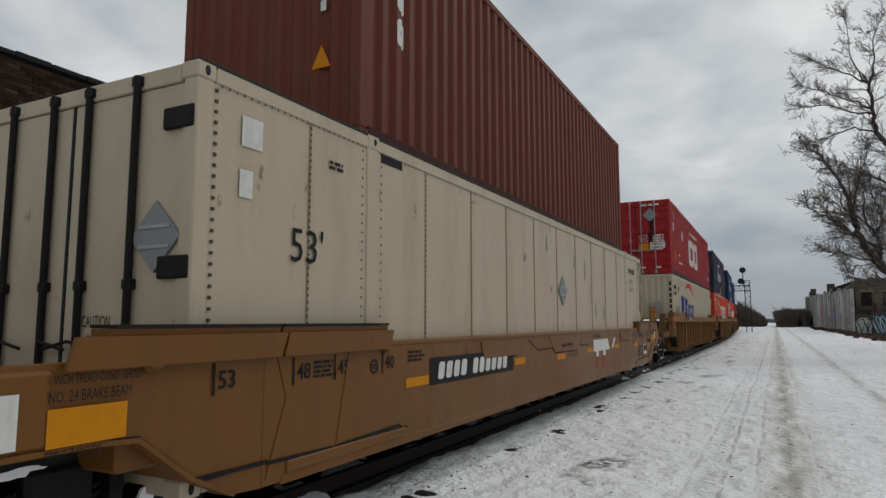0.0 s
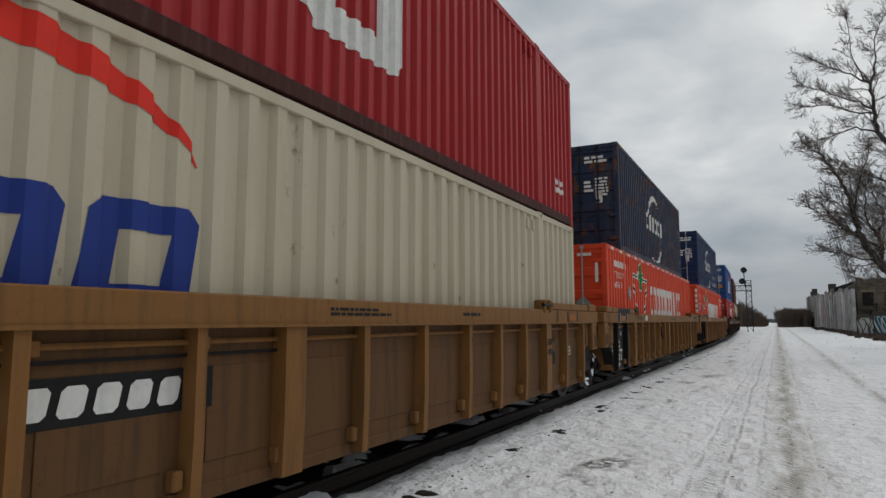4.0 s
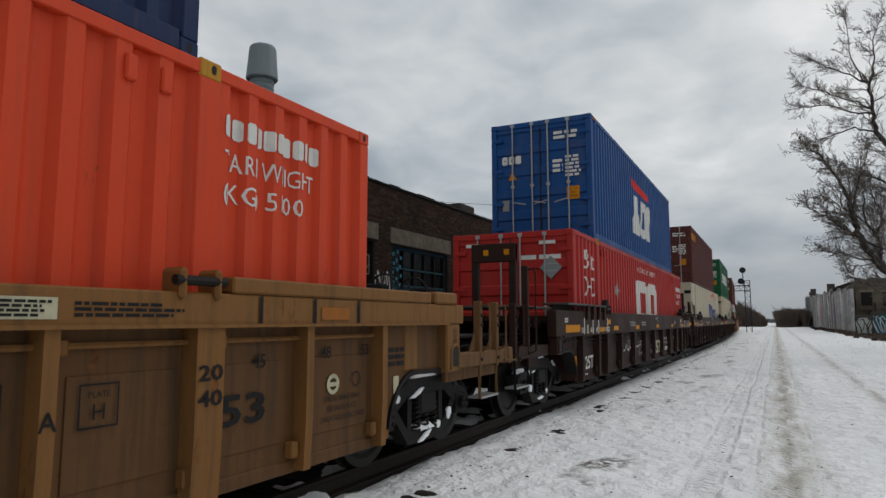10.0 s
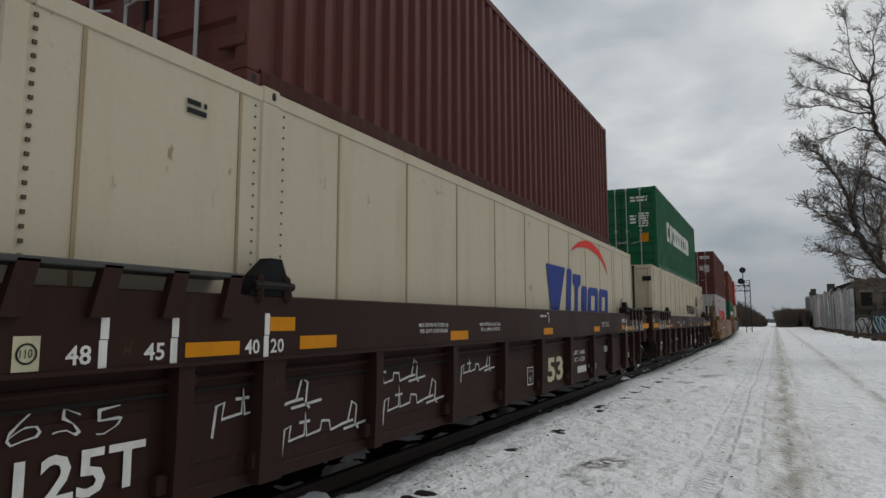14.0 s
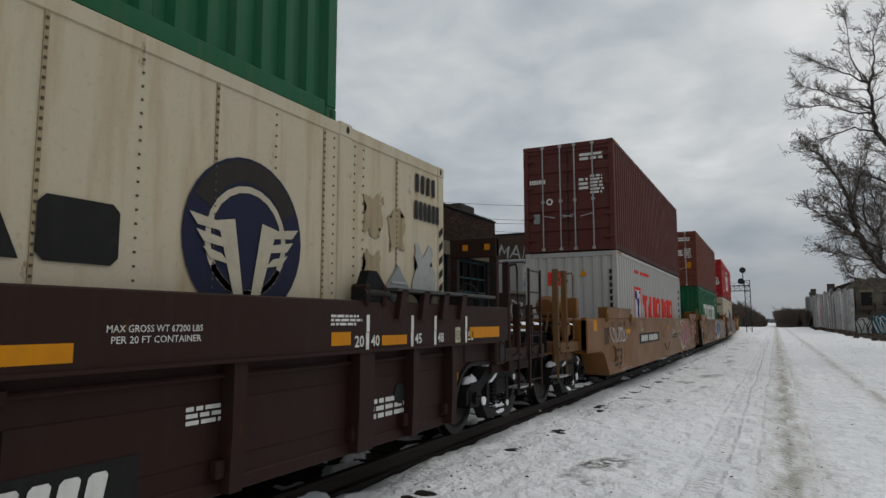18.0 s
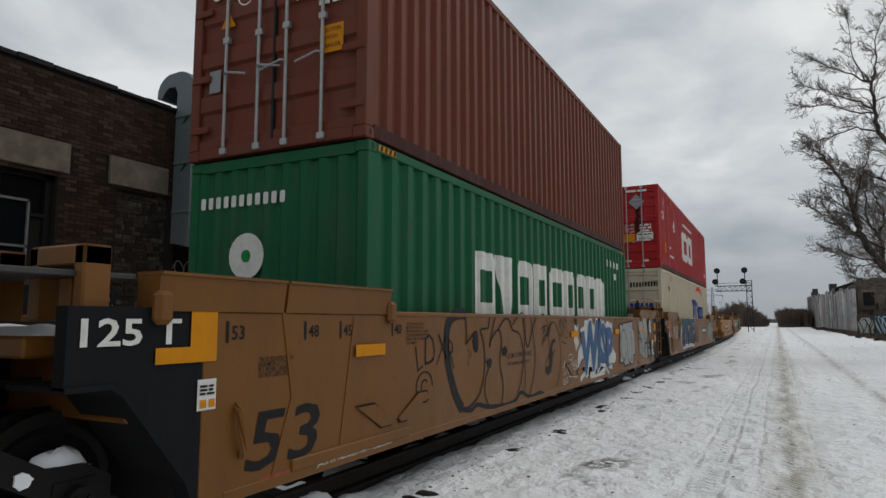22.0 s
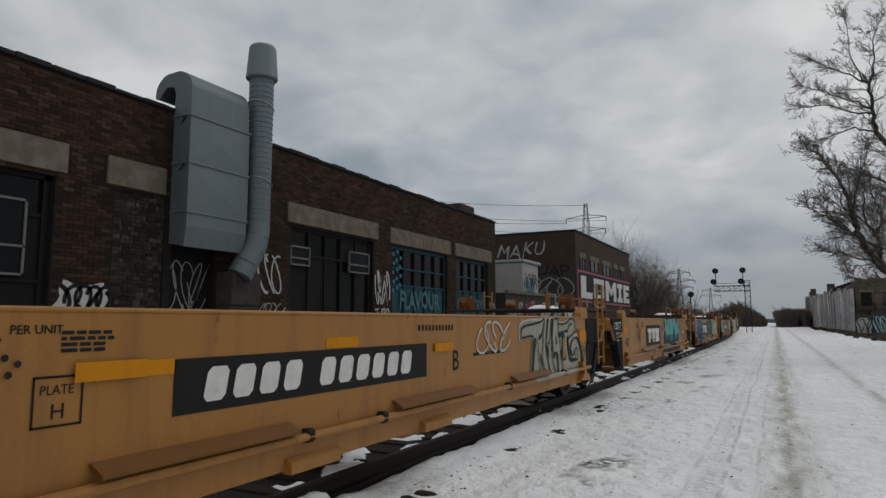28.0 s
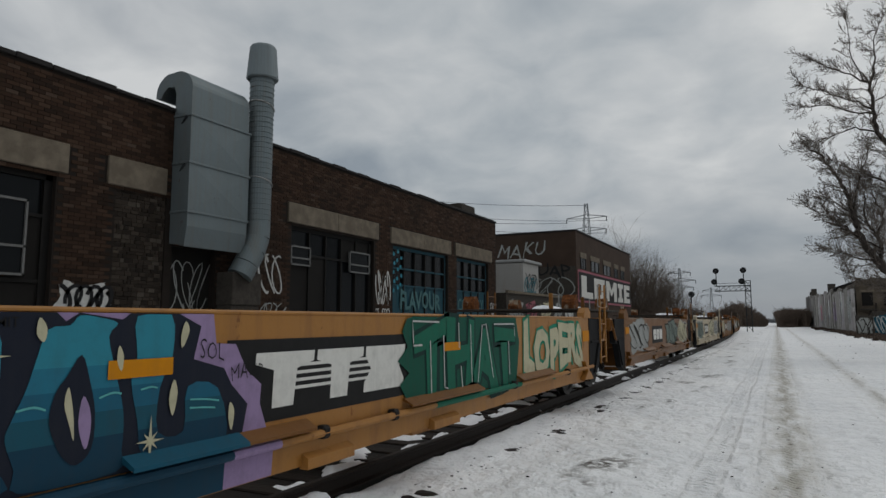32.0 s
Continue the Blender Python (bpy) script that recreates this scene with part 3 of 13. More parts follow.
def bubble(seed, w, h, swell=0.12):
    """A fat rounded piece of spray art: its outline as a polygon."""
    rnd = random.Random(seed)
    n = 46
    a, b, c = (rnd.uniform(0, 6.28) for _ in range(3))
    line = []
    for i in range(n):
        t = 2 * math.pi * i / n
        r = 1 + swell * math.sin(5 * t + a) + swell * 0.6 * math.sin(9 * t + b) + swell * 0.4 * math.sin(14 * t + c)
        e = 0.55
        cu = math.copysign(abs(math.cos(t)) ** e, math.cos(t))
        cv = math.copysign(abs(math.sin(t)) ** e, math.sin(t))
        line.append((w / 2 + cu * w / 2.25 * r, h / 2 + cv * h / 2.25 * r))
    return line


def cut(poly, axis_u, keep_above):
    out = []
    for i, p in enumerate(poly):
        q = poly[(i + 1) % len(poly)]
        a, b = (p[0] - axis_u, q[0] - axis_u) if keep_above else (axis_u - p[0], axis_u - q[0])
        if a >= 0:
            out.append(p)
        if (a > 0 and b < 0) or (a < 0 and b > 0):
            f = a / (a - b)
            out.append((axis_u, p[1] + (q[1] - p[1]) * f))
    return out


def mark(name, tris, material, parent, face, off, folds=None, label="", clip=None):
    """Paint laid on a side ("R", "L": u along y) or an end ("F": u along x), off metres out; it follows the folds of a corrugated wall."""
    verts, faces, known = [], [], {}

    def add(poly, a=None):
        ring_of = []
        for u, v in poly:
            d = 0.0
            if a:
                d = a[2] + (a[3] - a[2]) * (u - a[0]) / (a[1] - a[0])
            p = (off + d, u, v) if face == "R" else (-off - d, -u, v) if face == "L" else (u, -off - d, v)
            key = tuple(round(q, 4) for q in p)
            if key not in known:
                known[key] = len(verts)
                verts.append(p)
            if known[key] not in ring_of:
                ring_of.append(known[key])
        if len(ring_of) > 2:
            faces.append(tuple(ring_of))
    for t in tris:
        if (t[1][0] - t[0][0]) * (t[2][1] - t[0][1]) - (t[1][1] - t[0][1]) * (t[2][0] - t[0][0]) < 0:
            t = [t[0], t[2], t[1]]
        if not folds:
            add(t)
            continue
        lo, hi = min(p[0] for p in t), max(p[0] for p in t)
        for a in folds:
            if a[1] <= lo or a[0] >= hi:
                continue
            q = cut(cut(t, a[0], True), a[1], False)
            if len(q) > 2:
                add(q, a)
    # strokes that do not touch are parts of their own, unless there are very many
    root = list(range(len(verts)))

    def find(i):
        while root[i] != i:
            root[i] = root[root[i]]
            i = root[i]
        return i
    for f in faces:
        for i in f[1:]:
            root[find(i)] = find(f[0])
    pieces = {}
    for f in faces:
        pieces.setdefault(find(f[0]), []).append(f)
    lots = list(pieces.values()) if 1 < len(pieces) <= 14 else [faces]
    for some in lots:
        used = sorted({i for f in some for i in f})
        index = {i: k for k, i in enumerate(used)}
        me = bpy.data.meshes.new(name)
        me.from_pydata([verts[i] for i in used], [], [tuple(index[i] for i in f) for f in some])
        me.materials.append(material)
        ob = new(name, me)
        ob.parent = parent
        if label or (len(lots) == 1 and len(pieces) > 14):
            tagged(ob, label, "", "", "stuff" if len(lots) == 1 and len(pieces) > 14 else "")
    return ob


# ---- shipping containers ----
MOVERS = []   # (thing, its place along the train)


def corrugation(y0, y1, period, depth):
    """Folds (from, to, depth at from, depth at to) of a trapezoid corrugated sheet."""
    n = max(1, round((y1 - y0) / period))
    p = (y1 - y0) / n
    out = []
    for i in range(n):
        a = y0 + i * p
        out += [(a, a + 0.34 * p, 0, 0), (a + 0.34 * p, a + 0.5 * p, 0, -depth), (a + 0.5 * p, a + 0.84 * p, -depth, -depth), (a + 0.84 * p, a + p, -depth, 0)]
    return out


def folded(folds, off, z0, z1, face):
    verts, faces = [], []
    for a in folds:
        i0 = len(verts)
        for u, d in ((a[0], a[2]), (a[1], a[3])):
            for z in (z0, z1):
                verts.append({"R": (off + d, u, z), "L": (-off - d, u, z), "F": (u, -off - d, z), "B": (u, off + d, z)}[face])
        q = (i0, i0 + 2, i0 + 3, i0 + 1)
        faces.append(q if face in "RF" else q[::-1])
    me = bpy.data.meshes.new("sheet")
    me.from_pydata(verts, [], faces)
    return me


def castings(parent, L, W, H, mat):
    for i, (x, y, z) in enumerate([(sx, sy, z) for sx in (-1, 1) for sy in (-1, 1) for z in (0.0, H - 0.118)]):
        bm = bmesh.new()
        cx, cy = sx_of(x, W), sx_of(y, L)
        box(bm, min(cx), max(cx), min(cy), max(cy), z, z + 0.118, 0.012)
        part("corner_casting", bm, mat, parent)
        hole = bmesh.new()
        ox = x * (W / 2 + 0.0035)
        prism(hole, arc((cy[0] + cy[1]) / 2, z + 0.059, 0.024, 0, 360, 11, 0.038)[:-1], "x", min(ox, ox - x * 0.01), max(ox, ox - x * 0.01))
        part("lock_hole", hole, M["gasket"], parent)


def sx_of(s, size):
    return (s * (size / 2 + 0.003), s * (size / 2 - 0.16))


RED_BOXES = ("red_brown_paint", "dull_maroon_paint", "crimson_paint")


def container(label, long, mat, loaded, style="corr", front="doors", tall=2.896, period=0.0, posts_mat=None, sill_mat=None, riveted=True, seams_at=None, length=0.0, dx=0.0, posts=(-6.096, 6.096)):
    """A freight container. Its front, towards -y, has doors or a plain end. 53-foot boxes carry stacking posts at the 40-foot marks."""
    L, W = (16.154, 2.591) if long else (12.192, 2.438)
    L, H = length or L, tall
    y_at, z_at = loaded
    ob = thing("shipping_container", label, "container", on_track(y_at - run(0), RAIL_TOP + z_at, dx), "freight containers")
    MOVERS.append((ob, y_at, RAIL_TOP + z_at, dx))
    pm = posts_mat or mat
    ex = W / 2
    rail_h, top_h = (0.16, 0.10) if style == "corr" else (0.17, 0.12)
    zb, zt = rail_h, H - top_h
    # red upper boxes get bottom rails with shade and grime painted in
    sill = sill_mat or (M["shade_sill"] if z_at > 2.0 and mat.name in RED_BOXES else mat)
    for s in (-1, 1):
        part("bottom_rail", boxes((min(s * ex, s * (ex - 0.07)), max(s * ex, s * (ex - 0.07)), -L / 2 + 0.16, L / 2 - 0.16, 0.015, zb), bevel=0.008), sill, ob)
        part("top_rail", boxes((min(s * ex, s * (ex - 0.07)), max(s * ex, s * (ex - 0.07)), -L / 2 + 0.16, L / 2 - 0.16, zt, H - 0.006), bevel=0.008), mat if style == "corr" else pm, ob)
        for e in (-1, 1):
            part("corner_post", boxes((min(s * ex, s * (ex - 0.13)), max(s * ex, s * (ex - 0.13)), min(e * L / 2, e * (L / 2 - 0.14)), max(e * L / 2, e * (L / 2 - 0.14)), 0.118, H - 0.118), bevel=0.01), pm, ob)
    castings(ob, L, W, H, pm)
    part("roof", boxes((-ex + 0.07, ex - 0.07, -L / 2 + 0.1, L / 2 - 0.1, H - 0.05, H - 0.015)), mat, ob)
    part("underside", boxes((-ex + 0.07, ex - 0.07, -L / 2 + 0.1, L / 2 - 0.1, 0.06, 0.16)), M["steel"], ob)
    # side walls
    stops = [-L / 2 + 0.14, L / 2 - 0.14]
    if long:
        stops = [-L / 2 + 0.14, posts[0] - 0.10, posts[0] + 0.10, posts[1] - 0.10, posts[1] + 0.10, L / 2 - 0.14]
    folds = []
    depth = 0.052 if style == "corr" else 0.0
    period = period or (0.30 if long else 0.278)
    for a, b in zip(stops[::2], stops[1::2]):
        folds += corrugation(a, b, period, depth) if style == "corr" else [(a, b, 0, 0)]
    wall = ex - 0.012
    for face in "RL":
        part("side_wall", folded(folds, wall, zb, zt, face), mat, ob)
    if long:
        for s in (-1, 1):
            for at in posts:
                x0, x1 = sorted((s * (ex + 0.004), s * (ex - 0.1)))
                part("stacking_post", boxes((x0, x1, at - 0.10, at + 0.10, zb, H - 0.11), bevel=0.012), pm, ob)
                gold = mat.name in ("orange_red_paint", "bright_red_paint")
                fit = part("stacking_fitting", boxes((x0, x1 + 0.004 if s > 0 else x1, at - 0.10, at + 0.10, H - 0.125, H + 0.014), bevel=0.014), M["fitting_yellow"] if gold else pm, ob, "yellow painted stacking fitting" if gold else "")
                if s > 0:
                    eye = bmesh.new()
                    prism(eye, arc(at + 0.02, H - 0.05, 0.022, 0, 360, 11, 0.034)[:-1], "x", x1 - 0.004, x1 + 0.008)
                    part("lock_hole", eye, M["gasket"], fit)
                    if style == "corr":
                        for q in (0.36, 0.62):
                            yy = at - q if at > 0 else at + q
                            part("vent_box", boxes((wall - 0.03, ex + 0.016, yy - 0.042, yy + 0.042, H - 0.34, H - 0.17), bevel=0.012), mat, ob)
    if style == "smooth":
        # flush sheets with riveted seams
        rivets = bmesh.new()
        step = 1.22
        y = -L / 2 + 0.45
        seams = []
        while y < L / 2 - 0.3:
            if min(abs(y - p) for p in posts) > 0.2:
                seams.append(y)
            y += step if long else 1.0
        seams = list(seams_at or seams)
        for y in seams:
            part("seam", boxes((wall + 0.001, wall + 0.006, y - 0.014, y + 0.014, zb, zt)), M["seam"], ob)
            for k in range(46 if riveted else 0):
                z = zb + 0.04 + k * (zt - zb - 0.08) / 45
                box(rivets, wall + 0.005, wall + 0.014, y - 0.007, y + 0.007, z - 0.008, z + 0.008)
        for y in [q for p in posts for q in (p - 0.16, p + 0.16)] + ([q + step / 2 for q in seams[:-1]] if riveted and not seams_at else []):
            for k in range(30):
                z = zb + 0.05 + k * (zt - zb - 0.1) / 29
                box(rivets, wall + 0.001, wall + 0.008, y - 0.007, y + 0.007, z - 0.007, z + 0.007)
        y = -L / 2 + 0.17
        for k in range(34):
            z = zb + 0.05 + k * (zt - zb - 0.1) / 33
            box(rivets, wall + 0.001, wall + 0.014, y - 0.011, y + 0.011, z - 0.011, z + 0.011)
        part("rivets", rivets, M["rivet"], ob, kind="stuff")
    if style == "corr" and not long:
        for e in (-1, 1):
            u = e * (L / 2 - 0.36) - 0.17
            mark("hazard_strip", rect(u, H - 0.082, 0.34, 0.06), M["mark_yellow"], ob, "R", ex + 0.003)
            for k in range(4):
                mark("hazard_stripe", fan([(u + 0.02 + k * 0.085, H - 0.080), (u + 0.06 + k * 0.085, H - 0.080), (u + 0.08 + k * 0.085, H - 0.024), (u + 0.04 + k * 0.085, H - 0.024)]), M["mark_black"], ob, "R", ex + 0.006)
    ends(ob, L, W, H, mat, front, style)
    part("back_wall", folded(corrugation(-ex + 0.13, ex - 0.13, 0.27, 0.03), L / 2 - 0.03, 0.13, H - 0.13, "B"), mat, ob)
    for z in (0.0, H - 0.13):
        part("back_beam", boxes((-ex + 0.15, ex - 0.15, L / 2 - 0.12, L / 2 - 0.004, z + 0.01, z + 0.125)), mat, ob)
    return ob, folds, wall


def ends(ob, L, W, H, mat, front, style):
    ex, f = W / 2, -L / 2
    part("sill_beam", boxes((-ex + 0.16, ex - 0.16, f + 0.004, f + 0.13, 0.01, 0.13), bevel=0.008), mat, ob)
    part("header_beam", boxes((-ex + 0.16, ex - 0.16, f + 0.004, f + 0.13, H - 0.13, H - 0.006), bevel=0.008), mat, ob)
    if front == "plain":
        part("end_wall", folded(corrugation(-ex + 0.13, ex - 0.13, 0.235, 0.034), L / 2 - 0.015, 0.13, H - 0.13, "F"), mat, ob)
        return
    for s in (-1, 1):
        x0, x1 = sorted((s * 0.012, s * (ex - 0.135)))
        door = bmesh.new()
        if style == "smooth":
            box(door, x0, x1, f + 0.022, f + 0.08, 0.135, H - 0.135, 0.006)
        else:
            # pressed panel: rails stand proud, fields lie back
            n = 5
            field = (H - 0.27) / n
            front_line = []
            for k in range(n + 1):
                zz = 0.135 + k * field
                lo, hi = max(0.135, zz - 0.085), min(H - 0.135, zz + 0.085)
                if k:
                    front_line.append((f + 0.055, lo - 0.035))
                front_line += [(f + 0.022, lo), (f + 0.022, hi)]
                if k < n:
                    front_line.append((f + 0.055, hi + 0.035))
            prism(door, front_line + [(f + 0.09, H - 0.135), (f + 0.09, 0.135)], "x", x0, x1)
        leaf = part("door", door, mat, ob)
        part("door_gasket", boxes((min(s * 0.0, s * 0.014), max(s * 0.0, s * 0.014), f + 0.014, f + 0.06, 0.135, H - 0.135)), M["gasket"], leaf)
        rodm = M["zinc"] if style == "corr" and mat.name not in ("rusty_navy_paint",) else M["steel"]
        for k in (0.17, 0.62):
            x = s * (0.012 + k * (ex - 0.15))
            part("lock_rod", tubes([[(x, f - 0.012, 0.03), (x, f - 0.012, H - 0.03)]], 0.019 if style == "corr" else 0.027, 8), rodm, leaf)
            for z in (0.07, 1.35, H - 0.07):
                part("rod_bracket", boxes((x - 0.045, x + 0.045, f - 0.03, f + 0.023, z - 0.035, z + 0.035), bevel=0.006), rodm if style == "corr" else M["steel"], leaf)
            part("lock_handle", tubes([[(x, f - 0.03, 0.95), (x - s * 0.04, f - 0.05, 0.96), (x - s * 0.33, f - 0.045, 0.90)]], 0.013, 6), rodm, leaf)
        for z in ((0.35, 0.95, 1.75, 2.5) if style == "corr" else (0.45, 1.45, 2.45)):
            part("hinge", boxes((min(s * (ex - 0.30), s * (ex - 0.02)), max(s * (ex - 0.30), s * (ex - 0.02)), f - 0.018, f + 0.02, z - (0.04 if style == "corr" else 0.075), z + (0.04 if style == "corr" else 0.075)), bevel=0.01),
                 mat if style == "corr" else M["steel"], leaf)


def door_print(ob, L, H, seed, mat="mark_white", yellow=True, number=True):
    """The small print, plates and warning signs on a pair of container doors."""
    f = L / 2 - 0.018
    if number:
        mark("door_number", moved(bars(2, 0.62, 0.22, seed, 0.2), 0.33, H - 0.52), M[mat], ob, "F", f)
    mark("door_print", moved(bars(3, 0.26, 0.34, seed + 1), 0.30, H - 1.30) + moved(bars(6, 0.36, 0.52, seed + 2, 0.15), 0.60, H - 1.42), M[mat], ob, "F", f)
    if yellow:
        mark("warning_plate", moved(rect(0, 0, 0.30, 0.30), 0.62, 0.95), M["mark_yellow"], ob, "F", f, label="yellow warning plate")
        mark("warning_print", moved(lettering("CAUTION", 0.05, 0.24), 0.65, 1.17) + moved(lettering("HIGH", 0.05), 0.69, 1.09) + moved(lettering("TRAILER", 0.05, 0.24), 0.65, 1.0), M["mark_black"], ob, "F", f + 0.004)
        mark("warning_triangle", [[(-0.80, 1.52), (-0.58, 1.52), (-0.69, 1.72)]], M["mark_yellow"], ob, "F", f, label="yellow warning triangle")
    mark("maker_plate", rect(-0.95, 0.78, 0.17, 0.26), M["placard"], ob, "F", f)


def placard(ob, u, v, r, face, off):
    bm = bmesh.new()
    p = [(-r, 0), (0, -r), (r, 0), (0, r)]
    if face == "R":
        prism(bm, [(u + a, v + b) for a, b in p], "x", off - 0.004, off + 0.02)
    else:
        prism(bm, [(u + a, v + b) for a, b in p], "y", -off - 0.02, -off + 0.004)
    holder = part("placard_holder", bm, M["placard"], ob, "grey metal diamond placard holder")
    slat = bmesh.new()
    for k in (-0.28, 0.28):
        if face == "R":
            box(slat, off + 0.019, off + 0.028, u - r * 0.62, u + r * 0.62, v + k * r - 0.012, v + k * r + 0.012)
        else:
            box(slat, u - r * 0.62, u + r * 0.62, -off - 0.028, -off - 0.019, v + k * r - 0.012, v + k * r + 0.012)
    part("holder_slats", slat, M["zinc"], holder)
    return holder


# ---- bogies: side frames, springs and two wheelsets that roll ----
ROLLERS = []
WHEEL_R = 0.483


def wheel_mesh():
    bm = bmesh.new()
    prof = [(0.0, 0.10), (0.11, 0.10), (0.14, 0.055), (0.36, 0.035), (0.405, 0.06), (WHEEL_R, 0.06), (WHEEL_R, -0.045), (WHEEL_R + 0.025, -0.055), (WHEEL_R + 0.025, -0.08), (0.40, -0.08), (0.36, -0.03), (0.14, -0.05), (0.0, -0.06)]
    seg = 40
    rings = []
    for r, x in prof:
        rings.append([bm.verts.new((x, r * math.cos(k * 2 * math.pi / seg), r * math.sin(k * 2 * math.pi / seg))) for k in range(seg)] if r > 0 else [bm.verts.new((x, 0, 0))])
    for a, b in zip(rings, rings[1:]):
        for k in range(seg):
            if len(a) == 1:
                bm.faces.new((a[0], b[k], b[(k + 1) % seg]))
            elif len(b) == 1:
                bm.faces.new((a[k], b[0], a[(k + 1) % seg]))
            else:
                bm.faces.new((a[k], b[k], b[(k + 1) % seg], a[(k + 1) % seg]))
    bmesh.ops.recalc_face_normals(bm, faces=bm.faces)
    me = mesh_of(bm, "wheel")
    me.materials.append(M["wheel"])
    return me


def clump(seed, w, d, h, n=7):
    """A small heap of snow, flat below and lumpy above."""
    rnd = random.Random(seed)
    bm = bmesh.new()
    grid = []
    for i in range(n + 1):
        row = []
        for j in range(n + 1):
            u, v = i / n * 2 - 1, j / n * 2 - 1
            e = max(0.0, 1 - max(abs(u), abs(v)) ** 3)
            row.append(bm.verts.new((u * w / 2 * (1 + 0.12 * math.sin(5 * v + seed)), v * d / 2 * (1 + 0.12 * math.sin(4 * u + seed)), h * e * (0.6 + 0.5 * rnd.random()))))
        grid.append(row)
    for i in range(n):
        for j in range(n):
            bm.faces.new((grid[i][j], grid[i + 1][j], grid[i + 1][j + 1], grid[i][j + 1]))
    for f in bm.faces:
        f.smooth = True
    return bm


BOGIE = {}


def bogie_meshes():
    B = BOGIE
    B["wheel"] = wheel_mesh()
    ax = tubes([[(-1.10, 0, 0), (1.10, 0, 0)]], 0.075, 12)
    B["axle"] = mesh_of(ax, "axle")
    # cast side frame: a flat-topped truss with two windows and journal boxes
    bm = bmesh.new()
    top = [(-1.12, 0.52), (-0.95, 0.62), (-0.72, 0.63), (-0.42, 0.80), (0.42, 0.80), (0.72, 0.63), (0.95, 0.62), (1.12, 0.52)]
    for a, b in zip(top, top[1:]):
        prism(bm, [(a[0], a[1] - 0.12), (b[0], b[1] - 0.12), (b[0], b[1] + 0.06), (a[0], a[1] + 0.06)], "x", -0.09, 0.09)
    low = [(-0.74, 0.58), (-0.40, 0.22), (0.40, 0.22), (0.74, 0.58)]
    for a, b in zip(low, low[1:]):
        prism(bm, [(a[0], a[1] - 0.07), (b[0], b[1] - 0.07), (b[0], b[1] + 0.07), (a[0], a[1] + 0.07)], "x", -0.08, 0.08)
    for y in (-0.37, 0.37):
        box(bm, -0.075, 0.075, y - 0.045, y + 0.045, 0.26, 0.78)
    for y in (-0.89, 0.89):
        prism(bm, [(y - 0.15, 0.36), (y + 0.15, 0.36), (y + 0.13, 0.60), (y - 0.13, 0.60)], "x", -0.10, 0.10)
    B["frame"] = mesh_of(bm, "side_frame")
    bm = bmesh.new()
    tube(bm, [(0.03 + 0.055 * math.cos(a * 0.9), 0.055 * math.sin(a * 0.9), 0.28 + a * 0.0075) for a in range(42)], 0.014, 5)
    B["spring"] = mesh_of(bm, "spring")
    bm = bmesh.new()
    prism(bm, arc(0, 0, 0.085, 0, 360, 12)[:-1], "x", 0.0, 0.07)
    for k in range(3):
        a = k * 2.094
        box(bm, 0.07, 0.09, 0.045 * math.cos(a) - 0.012, 0.045 * math.cos(a) + 0.012, 0.045 * math.sin(a) - 0.012, 0.045 * math.sin(a) + 0.012)
    B["cap"] = mesh_of(bm, "axle_cap")
    B["bolster"] = mesh_of(boxes((-1.12, 1.12, -0.2, 0.2, 0.45, 0.70), bevel=0.03), "bolster")
    B["snow"] = [mesh_of(clump(k, w, d, h), "snow_clump") for k, (w, d, h) in enumerate(((0.16, 0.62, 0.10), (0.18, 0.4, 0.08), (0.15, 0.34, 0.12), (0.9, 0.7, 0.14)))]
    B["stuck"] = []
    for k, (w, h) in enumerate(((0.16, 0.11), (0.12, 0.15), (0.30, 0.05), (0.11, 0.08))):
        bm = bmesh.new()
        rag = random.Random(700 + k)
        prism(bm, [(math.cos(a * 0.393) * w * rag.uniform(0.40, 0.56), math.sin(a * 0.393) * h * rag.uniform(0.40, 0.58) * (1.25 if 9 < a < 15 else 0.9)) for a in range(16)], "x", 0.0, 0.025)
        B["stuck"].append(mesh_of(bm, "stuck_snow"))
        B["stuck"][-1].materials.append(M["snow_clump"])
    for key, m in (("wheel", "wheel"), ("axle", "wheel"), ("frame", "steel"), ("spring", "steel"), ("cap", "steel"), ("bolster", "steel")):
        if not B[key].materials:
            B[key].materials.append(M[m])
    for me in B["snow"]:
        me.materials.append(M["snow_clump"])


